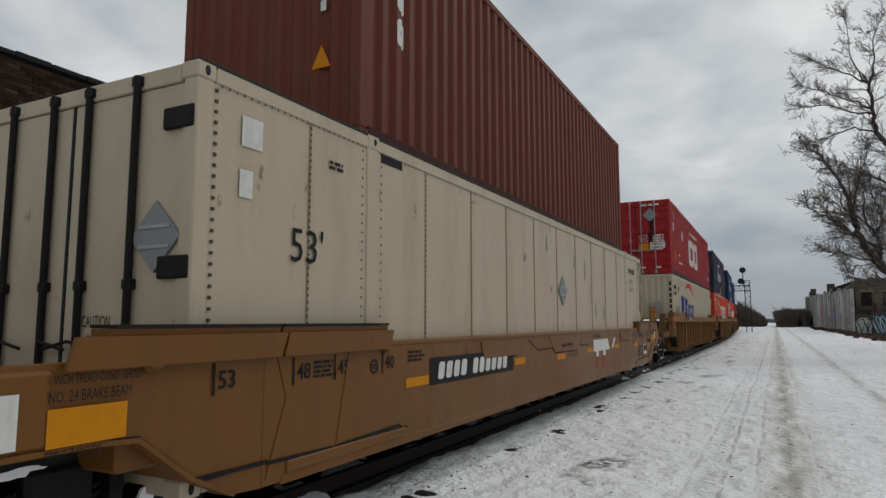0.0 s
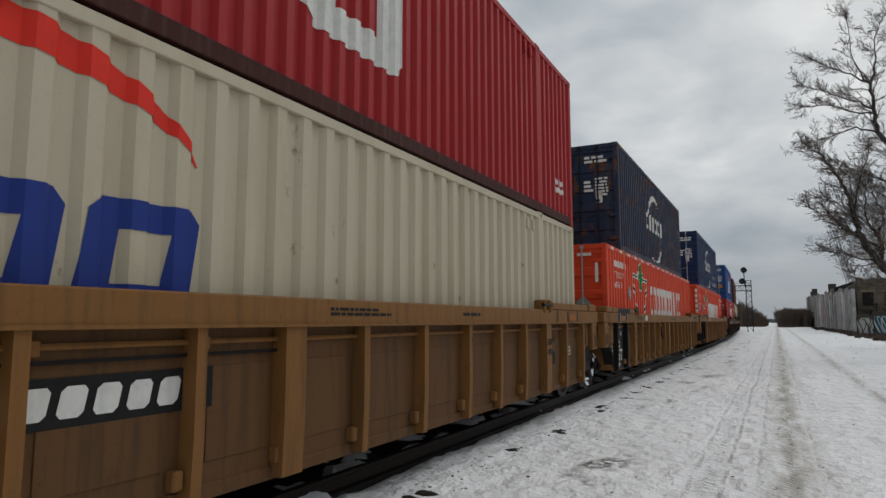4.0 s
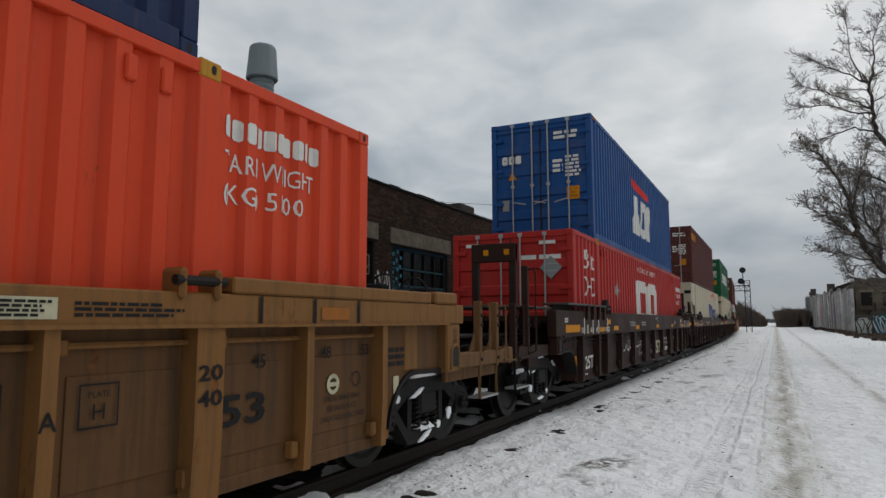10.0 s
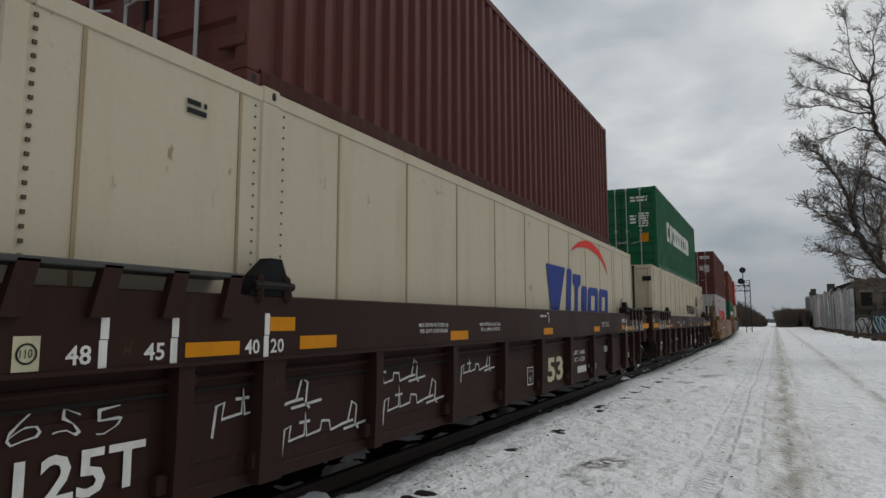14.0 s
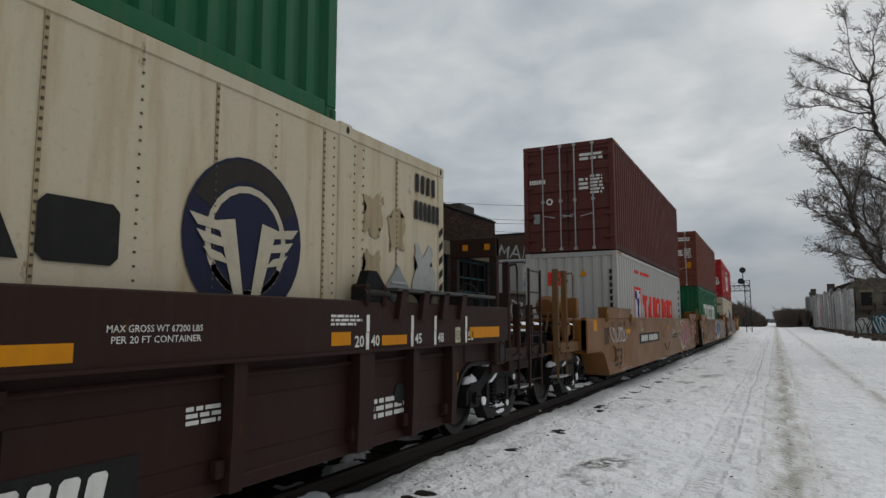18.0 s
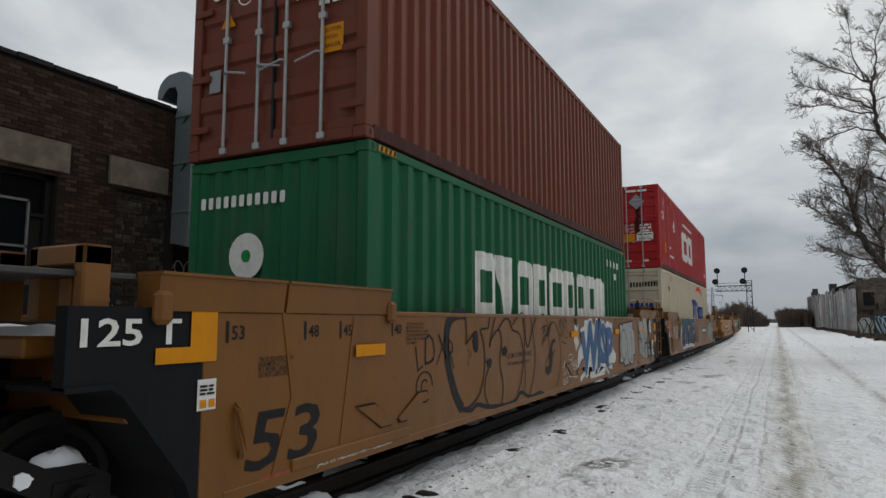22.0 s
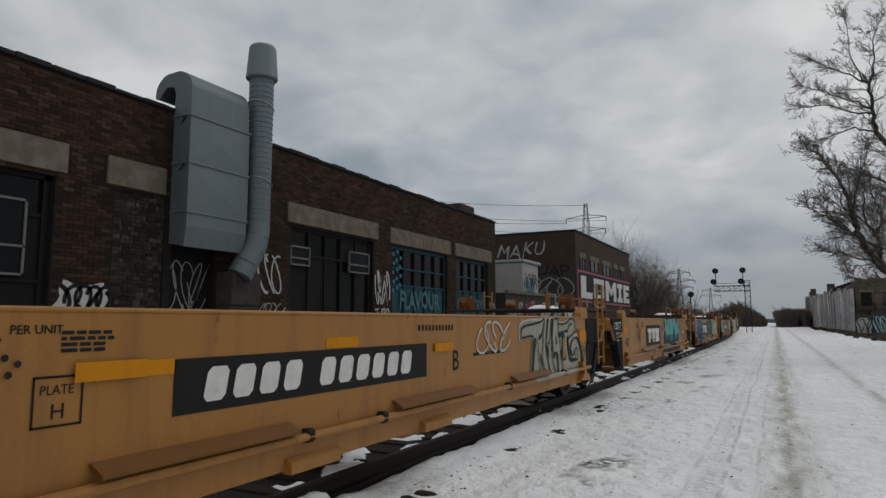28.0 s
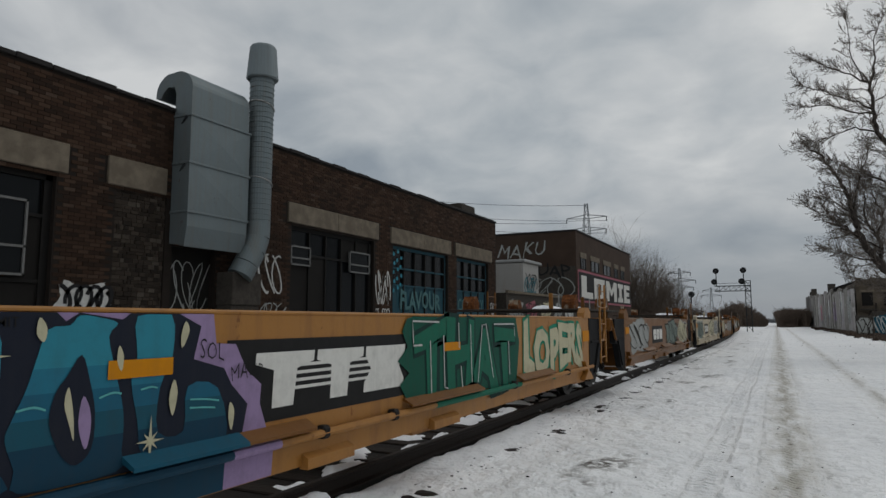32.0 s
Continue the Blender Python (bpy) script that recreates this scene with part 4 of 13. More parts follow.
def bogie(y_at, seed=0):
    ob = thing("rail_bogie", "grimy black steel two-axle bogie with packed snow", "bogie", on_track(y_at - run(0)), "bogies of the train")
    MOVERS.append((ob, y_at, RAIL_TOP))
    B = BOGIE
    for y in (-0.89, 0.89):
        ws = part("wheelset", bpy.data.meshes["axle"], M["wheel"], ob)
        ws.matrix_basis = pose(0, y, WHEEL_R)
        ROLLERS.append((ws, y, seed * 37 + y * 50))
        for s in (-1, 1):
            w = part("wheel", B["wheel"], M["wheel"], ws)
            w.matrix_basis = pose(s * 0.78, 0, 0, 0, 0, 0 if s > 0 else 180)
            c = part("axle_cap", B["cap"], M["steel"], ws)
            c.matrix_basis = pose(s * 1.09, 0, 0, 0, 0, 0 if s > 0 else 180)
    for s in (-1, 1):
        f = part("side_frame", B["frame"], M["steel"], ob)
        f.matrix_basis = pose(s * 1.0, 0, 0)
        for y in (-0.20, 0.0, 0.20):
            part("spring", B["spring"], M["steel"], ob).matrix_basis = pose(s * 1.02 - (0.06 if s < 0 else 0), y, 0)
    part("bolster", B["bolster"], M["steel"], ob)
    for i, (x, y, z, k) in enumerate(((1.0, 0.02, 0.845, 0), (1.02, 0.0, 0.275, 1), (1.0, 0.83, 0.665, 2), (1.0, -0.83, 0.665, 2), (-1.0, 0.0, 0.845, 0))):
        if (seed + i) % 4 != 3:
            part("snow_clump", B["snow"][k], M["snow_clump"], ob, "packed white snow").matrix_basis = pose(x, y, z)
    rnd = random.Random(seed + 900)
    for y, z, k in ((-0.58, 0.42, 0), (0.56, 0.40, 1), (0.0, 0.205, 2), (-0.24, 0.70, 2), (0.62, 0.66, 3), (-0.66, 0.68, 3), (0.14, 0.50, 3), (0.30, 0.30, 3)):
        if rnd.random() < 0.6:
            part("stuck_snow", B["stuck"][k], M["snow_clump"], ob, "packed white snow").matrix_basis = pose(1.06 + 0.02 * rnd.random(), y + rnd.uniform(-0.05, 0.05), z, rnd.uniform(-25, 25), 0, 0)
    return ob


# ---- well cars ----
HALF = 1.517     # half the width over the side sheets


def car_base(label, c, group):
    ob = thing("well_car", label, "railway wagon", on_track(c - run(0)), group)
    MOVERS.append((ob, c, RAIL_TOP))
    return ob


def grab(bm, x, y0, y1, z0, z1, out=0.06, r=0.011):
    """An upright grab iron."""
    tube(bm, [(x, y0, z0), (x + out, y0, z0), (x + out, y1, z1), (x, y1, z1)], r, 6)


def ladder(ob, y, z0, z1, mat, w=0.42, x=HALF):
    """An end ladder: two stiles and rungs."""
    lad = part("ladder", boxes((x - 0.03, x, y - 0.012, y + 0.03, z0, z1), (x - 0.03, x, y + w - 0.03, y + w + 0.012, z0, z1)), mat, ob)
    z = z0 + 0.12
    while z < z1:
        part("rung", tubes([[(x - 0.015, y, z), (x - 0.015, y + w, z)]], 0.012, 6), mat, lad)
        z += 0.33
    return lad


def tall_irons(ob, y, z0, z1, mat, x=1.25):
    """The high grab irons at a car's end."""
    iron = part("end_post", boxes((x - 0.05, x + 0.05, y - 0.04, y + 0.04, z0, z1), bevel=0.01), mat, ob)
    part("grab_iron", tubes([[(x + 0.05, y, z1 - 0.06), (x + 0.15, y, z1 - 0.04), (x + 0.16, y + 0.02, z1 - 0.12), (x + 0.15, y + 0.03, z0 + 0.25), (x + 0.05, y + 0.02, z0 + 0.2)]], 0.016, 6), mat, iron)
    return iron


def end_deck(ob, e, y0, y1, z, mat, seed, height=0.5):
    """The platform over a bogie with its cross beams, pipes and snow."""
    a, b = sorted((e * y0, e * y1))
    part("end_platform", boxes((-1.15, 1.15, a, b, z - 0.12, z), bevel=0.015), mat, ob)
    part("bolster_beam", boxes((-1.42, 1.42, *sorted((e * (y0 + 0.02), e * (y0 + 0.30))), z - height, z - 0.02), bevel=0.02), mat, ob)
    part("centre_sill", boxes((-0.28, 0.28, *sorted((e * (y0 - 0.1), e * y1)), z - 0.45, z - 0.12), bevel=0.02), M["steel"], ob)
    part("brake_pipe", tubes([[(0.55, e * y0, z - 0.25), (0.6, e * (y0 + 0.3), z - 0.28), (0.5, e * y1, z - 0.30)]], 0.022, 6), M["steel"], ob)
    rnd = random.Random(seed)
    for k in range(0 if mat is M["car_maroon"] else 3):
        sn = part("snow_patch", clump(seed + k, rnd.uniform(0.35, 0.9), min(b - a, rnd.uniform(0.4, 0.9)), 0.07), M["snow_clump"], ob, "thin crust of snow")
        sn.matrix_basis = pose(-0.7 + 0.7 * k, (a + b) / 2 + rnd.uniform(-0.1, 0.1), z - 0.004)
    return z


def coupler(ob, e, y0, y1):
    part("draft_sill", boxes((-0.36, 0.36, *sorted((e * (y0 - 1.2), e * (y1 - 0.35))), 0.62, 1.02), bevel=0.03), M["car_black"], ob)
    part("coupler_shank", boxes((-0.10, 0.10, *sorted((e * (y1 - 0.4), e * y1)), 0.62, 0.84), bevel=0.02), M["steel"], ob)
    part("coupler_head", boxes((-0.19, 0.19, *sorted((e * (y1 - 0.16), e * (y1 + 0.08))), 0.55, 0.92), bevel=0.05), M["steel"], ob)
    part("air_hose", tubes([[(0.5, e * (y1 - 0.3), 0.72), (0.52, e * (y1 - 0.05), 0.50), (0.42, e * (y1 + 0.02), 0.38), (0.25, e * (y1 + 0.06), 0.45)]], 0.024, 6), M["gasket"], ob)


def stirrup(ob, e, y0, y1, z0, z1, mat, x=1.36):
    """A hanging step between two posts."""
    a, b = sorted((e * y0, e * y1))
    part("step_stirrup", tubes([[(x, a, z1), (x, a, z0), (x, b, z0), (x, b, z1)]], 0.022, 6), mat, ob)
    part("step_tread", boxes((x - 0.16, x + 0.03, a, b, z0 - 0.012, z0 + 0.015)), M["zinc"], ob)


def coupler_end(ob, e, y0, y1, mat, irons, top, seed, black=False):
    """The long platform at a car's free end: side posts, cross beam, step, hand brake and a crust of snow."""
    mat = M["car_end"] if mat in (M["car_tan"], M["car_ochre"]) else mat
    dark = M["car_black"]
    part("end_casting", boxes((-0.75, 0.75, *sorted((e * y0, e * (y1 - 0.15))), 0.86, 1.26), bevel=0.03), dark, ob)
    part("walkway", boxes((-1.25, 0.95, *sorted((e * (y0 + 0.05), e * (y1 - 0.05))), 1.27, 1.31), bevel=0.006), M["steel"], ob)
    part("cross_beam", boxes((-0.45, 1.40, *sorted((e * (y1 - 0.28), e * (y1 - 0.12))), 0.92, 1.14), bevel=0.015), mat, ob)
    part("striker_plate", boxes((-0.44, 1.16, *sorted((e * (y1 - 0.118), e * (y1 - 0.06))), 0.84, 1.265), bevel=0.02), dark, ob, "black sooty striker plate")
    part("plate_lug", boxes((0.10, 0.22, *sorted((e * (y1 - 0.06), e * (y1 + 0.02))), 0.98, 1.10), bevel=0.015), M["steel"], ob)
    part("side_beam", boxes((1.24, 1.38, *sorted((e * y0, e * (y1 - 0.12))), 0.94, 1.12), bevel=0.015), mat, ob)
    for y in irons:
        tall_irons(ob, e * y, 0.92, top, mat, 1.34)
    stirrup(ob, e, irons[0], irons[-1], 0.54, 0.95, dark if black else mat)
    for y in irons:
        gus = bmesh.new()
        a = e * y
        prism(gus, [(a - e * 0.30, 0.98), (a, 0.98), (a, 1.40)], "x", 1.30, 1.325)
        part("post_gusset", gus, mat, ob)
        for z in (1.02, 1.45, top - 0.18):
            bolt = bmesh.new()
            prism(bolt, arc(a, z, 0.022, 0, 360, 8)[:-1], "x", 1.389, 1.408)
            part("bolt", bolt, M["steel"], ob)
    part("end_sheet", boxes((1.18, 1.235, *sorted((e * (y0 + 0.1), e * (y1 - 0.3))), 0.78, 0.95), bevel=0.01), mat, ob)
    part("brake_rod", tubes([[(0.9, e * y0, 1.16), (0.92, e * (y0 + 0.5), 1.12), (0.86, e * (y1 - 0.2), 1.18)]], 0.018, 6), M["steel"], ob)
    part("uncoupling_lever", tubes([[(1.42, e * (y1 - 0.5), 0.98), (1.44, e * (y1 - 0.1), 0.96), (1.2, e * (y1 - 0.04), 0.94), (0.3, e * (y1 - 0.04), 0.92), (0.12, e * (y1 + 0.02), 0.86)]], 0.014, 6), mat, ob)
    part("valve_body", boxes((0.75, 1.10, *sorted((e * (y0 + 0.15), e * (y0 + 0.42))), 1.31, 1.50), (0.85, 1.02, *sorted((e * (y0 + 0.08), e * (y0 + 0.5))), 1.34, 1.44), bevel=0.03), M["steel"], ob)
    part("pipe_loop", tubes([[(1.0, e * (y0 + 0.5), 1.31), (1.02, e * (y0 + 0.55), 1.62), (0.98, e * (y0 + 0.72), 1.66), (0.95, e * (y0 + 0.8), 1.31)]], 0.02, 6), mat, ob)
    rnd = random.Random(seed)
    for k in range(1 if mat is M["car_maroon"] else 3):
        sn = part("snow_patch", clump(seed + 40 + k, rnd.uniform(0.3, 0.55), rnd.uniform(0.2, 0.4), 0.04), M["snow_clump"], ob, "thin crust of snow")
        sn.matrix_basis = pose(-0.9 + 0.55 * k, e * (y0 + 0.35 + 0.25 * (k % 2)), 1.306)
    wheel = bmesh.new()
    tube(wheel, [(-0.55 + 0.26 * math.cos(a * 0.2618), e * (y1 - 0.45), 1.95 + 0.26 * math.sin(a * 0.2618)) for a in range(25)], 0.018, 6, False)
    for k in range(3):
        a = k * 2.094
        tube(wheel, [(-0.55, e * (y1 - 0.45), 1.95), (-0.55 + 0.26 * math.cos(a), e * (y1 - 0.45), 1.95 + 0.26 * math.sin(a))], 0.013, 5)
    tube(wheel, [(-0.55, e * (y1 - 0.45), 1.95), (-0.55, e * (y1 - 0.7), 1.95)], 0.04, 8)
    part("brake_wheel", wheel, M["steel"], ob)
    part("brake_stand", boxes((-0.75, -0.35, *sorted((e * (y1 - 0.85), e * (y1 - 0.62))), 1.31, 2.05), bevel=0.03), dark, ob)


def arch(y_in, y_out, z_low, z_arch, z_top, e):
    """Side view of the part of a side that reaches over a bogie, e = 1 towards +y."""
    pts = [(y_in, z_low), (y_in + 0.06, z_low + 0.02)] + [(y_in + 0.10 + 0.5 * (1 - math.cos(radians(a))), z_low + 0.04 + (z_arch - z_low - 0.04) * math.sin(radians(a))) for a in range(15, 91, 15)] + [(y_out, z_arch), (y_out, z_top), (y_in, z_top)]
    return [(e * y, z) for y, z in pts]


def well_inside(ob, y, mat, z_top):
    """Floor beams and the plain side that faces away."""
    part("far_side", boxes((-HALF, -HALF + 0.09, -y, y, 0.36, z_top), bevel=0.01), mat, ob)
    for k in range(5):
        yy = -y + 0.6 + k * (2 * y - 1.2) / 4
        part("floor_beam", boxes((-HALF + 0.09, HALF - 0.14, yy - 0.12, yy + 0.12, 0.36, 0.396)), M["steel"], ob)


def ribbed_car(c, mat, group, label, chord, front_end, back_end, ribs, wide_ribs, seed, dark_ribs=()):
    """A 53-foot well car with a deep top chord, sunken sheets and upright posts. An end is "joint" or "coupler"."""
    ob = car_base(label, c, group)
    zt, zb, y0, y1 = 1.68, 0.36, -8.38, 8.0
    zc = zt - chord
    far = {-1: 9.98 if front_end == "coupler" else 9.64, 1: 9.55 if back_end == "coupler" else 8.93}
    part("top_chord", boxes((HALF - 0.16, HALF, -far[-1], far[1], zc, zt), bevel=0.012), mat, ob)
    part("chord_lip", boxes((HALF - 0.02, HALF + 0.022, -far[-1] + 0.4, far[1] - 0.4, zc - 0.012, zc + 0.012)), mat, ob)
    # ochre sheets take the darker paint that has recess shade and grime in it
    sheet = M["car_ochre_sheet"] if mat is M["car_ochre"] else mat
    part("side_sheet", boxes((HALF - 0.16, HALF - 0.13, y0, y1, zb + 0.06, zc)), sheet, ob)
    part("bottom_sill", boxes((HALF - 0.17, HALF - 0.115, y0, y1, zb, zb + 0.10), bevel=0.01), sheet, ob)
    part("pipe_run", tubes([[(HALF - 0.10, y0 - 0.8, zc - 0.10), (HALF - 0.10, y1 - 0.2, zc - 0.10)]], 0.019, 6), mat, ob)
    part("pipe_run", tubes([[(HALF - 0.10, y0 + 0.2, zc - 0.18), (HALF - 0.10, -0.4, zc - 0.18)]], 0.013, 6), M["steel"], ob)
    for yy in ribs:
        w = 0.115 if yy in wide_ribs else 0.042 if chord < 0.3 else 0.06
        bm = bmesh.new()
        prism(bm, [(HALF - 0.13, zc), (HALF - 0.004, zc), (HALF - 0.004, zb + 0.42), (HALF - 0.02, zb + 0.02), (HALF - 0.13, zb + 0.02)], "y", yy - w, yy + w)
        part("side_post", bm, M["car_black"] if yy in dark_ribs else mat, ob)
        part("pipe_clip", boxes((HALF - 0.125, HALF - 0.07, yy + w + 0.02, yy + w + 0.09, zc - 0.15, zc - 0.06), bevel=0.01), mat, ob)
    for a, b in zip(ribs, ribs[1:]):
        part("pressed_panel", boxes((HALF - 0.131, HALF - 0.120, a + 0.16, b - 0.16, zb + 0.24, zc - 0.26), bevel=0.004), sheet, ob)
        part("sill_gusset", boxes((HALF - 0.131, HALF - 0.05, b - 0.14, b - 0.06, zb + 0.12, zb + 0.24), bevel=0.012), mat, ob)
    for e, end, yi in ((-1, front_end, -y0), (1, back_end, y1)):
        out = far[e]
        bm = bmesh.new()
        prism(bm, arch(yi - 0.02, out - 0.4, zb, 0.96, zc, e), "x", HALF - 0.155, HALF - 0.115)
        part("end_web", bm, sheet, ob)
        rim = [(yi + 0.08 + 0.5 * (1 - math.cos(radians(a))), zb + 0.02 + 0.60 * math.sin(radians(a))) for a in range(10, 91, 10)] + [(out - 0.4, 0.965)]
        fl = bmesh.new()
        bent_strip(fl, [(e * a, b) for a, b in rim], 0.022, HALF - 0.30, HALF - 0.085)
        part("arch_flange", fl, M["steel"], ob)
        jack = part("jacking_box", boxes((HALF - 0.17, HALF - 0.006, *sorted((e * (out - 0.41), e * (out - 0.08))), 0.94, zc), bevel=0.02), mat, ob)
        slot = bmesh.new()
        yc = e * (out - 0.22)
        prism(slot, [(yc - 0.07, 1.0), (yc + 0.07, 1.0)] + arc(yc, 1.14, 0.07, 0, 180, 10), "x", HALF - 0.02, HALF + 0.004)
        part("jack_slot", slot, M["gasket"], jack)
        rim = [(yc - 0.095, 0.97), (yc - 0.095, 1.14)] + arc(yc, 1.14, 0.095, 180, 0, 10) + [(yc + 0.095, 1.14), (yc + 0.095, 0.97)]
        part("socket_rim", tubes([[(HALF - 0.002, a, b) for a, b in rim]], 0.017, 6), mat, jack)
        for k, w in enumerate(("JACK", "LIFT", "HERE")):
            mark("stencil", moved(lettering(w, 0.042, 0.11, 0.006), yc - 0.055, 1.37 - 0.055 * k), M["mark_black"], ob, "R", HALF - 0.002)
        end_deck(ob, e, 8.35, out, 1.50, mat, seed + e)
        part("well_end", boxes((-1.4, 1.4, *sorted((e * (yi + 0.06), e * (yi + 0.12))), 0.4, 1.6)), mat, ob)
        lk = 6.10 if chord > 0.3 else 5.90 if e < 0 else 5.50
        # the box beams that guide a container into the well
        if chord > 0.3:
            # a grating runs along the chord and on over the end
            part("walk_grating", boxes((HALF - 0.42, HALF + 0.05, *sorted((e * 6.6, e * (out - 0.55))), zt + 0.10, zt + 0.135), bevel=0.006), M["grating"], ob)
            part("grating_rail", boxes((HALF - 0.30, HALF - 0.24, *sorted((e * 6.6, e * (out - 0.6))), zt - 0.01, zt + 0.10)), mat, ob)
            if end == "coupler" and e < 0:
                part("end_grating", boxes((-1.2, 1.28, -11.2, -(out - 0.54), zt + 0.02, zt + 0.055), bevel=0.006), M["grating"], ob)
                for x in (-1.0, 0.0, 1.1):
                    part("grating_post", boxes((x, x + 0.07, -10.6, -10.53, 1.30, zt + 0.02)), mat, ob)
        else:
            part("container_guide", boxes((HALF - 0.17, HALF + 0.01, *sorted((e * (6.55 if chord > 0.3 else lk + 0.45), e * (out - 0.80 if chord < 0.3 else out - 0.25))), zt + 0.004, zt + 0.115), bevel=0.014), mat, ob)
            part("guide_block", boxes((HALF - 0.20, HALF + 0.02, *sorted((e * (out - 0.72 if chord < 0.3 else out - 0.24), e * (out - (0.2 if chord < 0.3 else 0.02)))), zt + 0.004, zt + 0.13), bevel=0.02), mat, ob)
        lock = part("lock_bracket", boxes((HALF - 0.16, HALF + 0.04, *sorted((e * lk, e * (lk + 0.06))), zt - 0.05, zt + 0.15), bevel=0.025), mat, ob)
        part("lock_bracket", boxes((HALF - 0.16, HALF + 0.04, *sorted((e * (lk + 0.28), e * (lk + 0.34))), zt - 0.05, zt + 0.15), bevel=0.025), mat, ob)
        part("lock_bar", tubes([[(HALF + 0.01, e * (lk - 0.03), zt + 0.07), (HALF + 0.01, e * (lk + 0.37), zt + 0.07)]], 0.032, 8), M["steel"], lock)
        if end == "coupler":
            coupler_end(ob, e, out, 11.55, mat, (10.95, 11.5) if e < 0 else (10.35, 10.9), 1.75, seed + 7, e < 0)
            coupler(ob, e, 10.8, 11.75)
        else:
            part("joint_casting", boxes((-0.55, 0.55, *sorted((e * (out - 0.2), e * 9.86)), 0.80, 1.22), bevel=0.04), M["car_black"], ob)
    well_inside(ob, 8.0, mat, zt)
    return ob


def flat_car(c, mat, group, label, front_end, back_end, seed, zt=1.56):
    """A 53-foot well car whose side is one smooth sheet with flared guides at its ends."""
    ob = car_base(label, c, group)
    low = zt < 1.4
    zb, y = 0.36, (7.75 if low else 8.35)
    part("side_sheet", boxes((HALF - 0.10, HALF, -y, y, zb, zt), bevel=0.008), mat, ob)
    part("top_chord", boxes((HALF - 0.18, HALF + 0.012, -6.15, 6.15, zt - 0.02, zt + 0.03), bevel=0.012), mat, ob)
    part("bottom_sill", boxes((HALF - 0.12, HALF + 0.006, -y + 0.2, y - 0.2, zb - 0.02, zb + 0.06), bevel=0.01), mat, ob)
    for e, end in ((-1, front_end), (1, back_end)):
        out = 9.24 if end == "joint" else (9.75 if e < 0 else 9.35) if low else 10.35
        za = 0.86 if low else 1.05 if end == "joint" else 0.90
        if low:
            web = [(y, zb), (8.0, zb + 0.02), (8.34, 0.54), (8.74, 0.84), (9.0, za), (out, za), (out, zt), (y, zt)]
        elif end == "joint":
            web = [(y, zb), (8.37, zb), (8.45, 0.55), (8.90, 1.10), (8.98, 1.15), (9.24, 1.15), (9.24, zt + 0.02), (y, zt + 0.02)]
        else:
            web = [(y, zb), (8.5, zb), (8.75, 0.62), (9.0, 0.84), (9.2, za), (out, za), (out, zt), (y, zt)]
        bm = bmesh.new()
        prism(bm, [(e * p, q) for p, q in web], "x", HALF - 0.098, HALF - 0.003)
        part("end_web", bm, mat if end == "coupler" else M["car_black"], ob)
        fl = bmesh.new()
        bent_strip(fl, [(e * a, b) for a, b in web[1:6]], 0.015, HALF - 0.5, HALF + 0.012)
        part("arch_flange", fl, mat if end == "coupler" else M["car_black"], ob)
        for a, b, lean in ((6.18, 7.6, 0.07), (7.63, 8.95 if low else 8.72, 0.07)):
            bm = bmesh.new()
            h = 0.17 if low else 0.21
            pa, pb = sorted((e * a, e * b))
            v = [(HALF - 0.16, zt), (HALF + 0.012, zt), (HALF + 0.012 + lean * 0.4, zt + h), (HALF - 0.16, zt + h)]
            prism(bm, v, "y", pa, pb)
            part("container_guide", bm, mat, ob)
            part("guide_lip", boxes((HALF - 0.17, HALF + 0.055, pa, pb, zt + h + 0.002, zt + h + 0.022)), M["steel"] if low else mat, ob)
        for yy in (6.1, 8.62):
            part("guide_bracket", boxes((HALF - 0.02, HALF + 0.06, *sorted((e * yy, e * (yy + 0.13))), zt - 0.08, zt + 0.12), bevel=0.03), mat, ob)
        # welded stiffeners: slanting seams and the raised panel over the bogie
        for p, q in (((7.62, zt), (7.50, 0.95)), ((7.50, 0.95), (7.70, zb + 0.05)), ((6.72, zt - 0.03), (6.92, zb + 0.02))):
            seam = bmesh.new()
            prism(seam, [(e * p[0] - 0.014, p[1]), (e * p[0] + 0.014, p[1]), (e * q[0] + 0.014, q[1]), (e * q[0] - 0.014, q[1])], "x", HALF - 0.01, HALF + 0.007)
            part("weld_seam", seam, mat, ob)
        part("sill_step", boxes((HALF - 0.01, HALF + 0.02, *sorted((e * 5.8, e * 7.5)), zb + 0.05, zb + 0.14), bevel=0.01), mat, ob)
        end_deck(ob, e, 8.5, out, zt - 0.14, mat, seed + e)
        # dark steel, not the car's paint: shade behind the arch put into the colour
        part("well_end", boxes((-1.4, 1.4, *sorted((e * (y + 0.06), e * (y + 0.12))), 0.4, zt - 0.06)), M["steel"], ob)
        if not low:
            part("tow_loop", tubes([[(HALF + 0.0, e * (y - 0.35), 0.62), (HALF + 0.04, e * (y - 0.33), 0.64), (HALF + 0.04, e * (y - 0.28), 0.92), (HALF + 0.0, e * (y - 0.30), 0.95)]], 0.028, 6), mat, ob)
        if end == "coupler":
            part("end_box", boxes((HALF - 0.25, HALF + 0.02, *sorted((e * (out - 0.5), e * out)), za + 0.02, zt - 0.03), bevel=0.02), mat, ob)
            coupler_end(ob, e, out - 0.1, (10.45 if e > 0 else 10.7) if low else 11.75, mat if not low else M["car_yellow"], ((9.4, 9.95) if e > 0 else (10.1, 10.6)) if low else (11.16, 11.68), 1.95 if low else 2.4, seed + 9)
            coupler(ob, e, (9.6 if low else 10.9), (10.9 if low else 11.95))
        else:
            part("joint_casting", boxes((-0.55, 0.55, *sorted((e * 9.0, e * 9.86)), 0.80, 1.22), bevel=0.04), M["car_black"], ob)
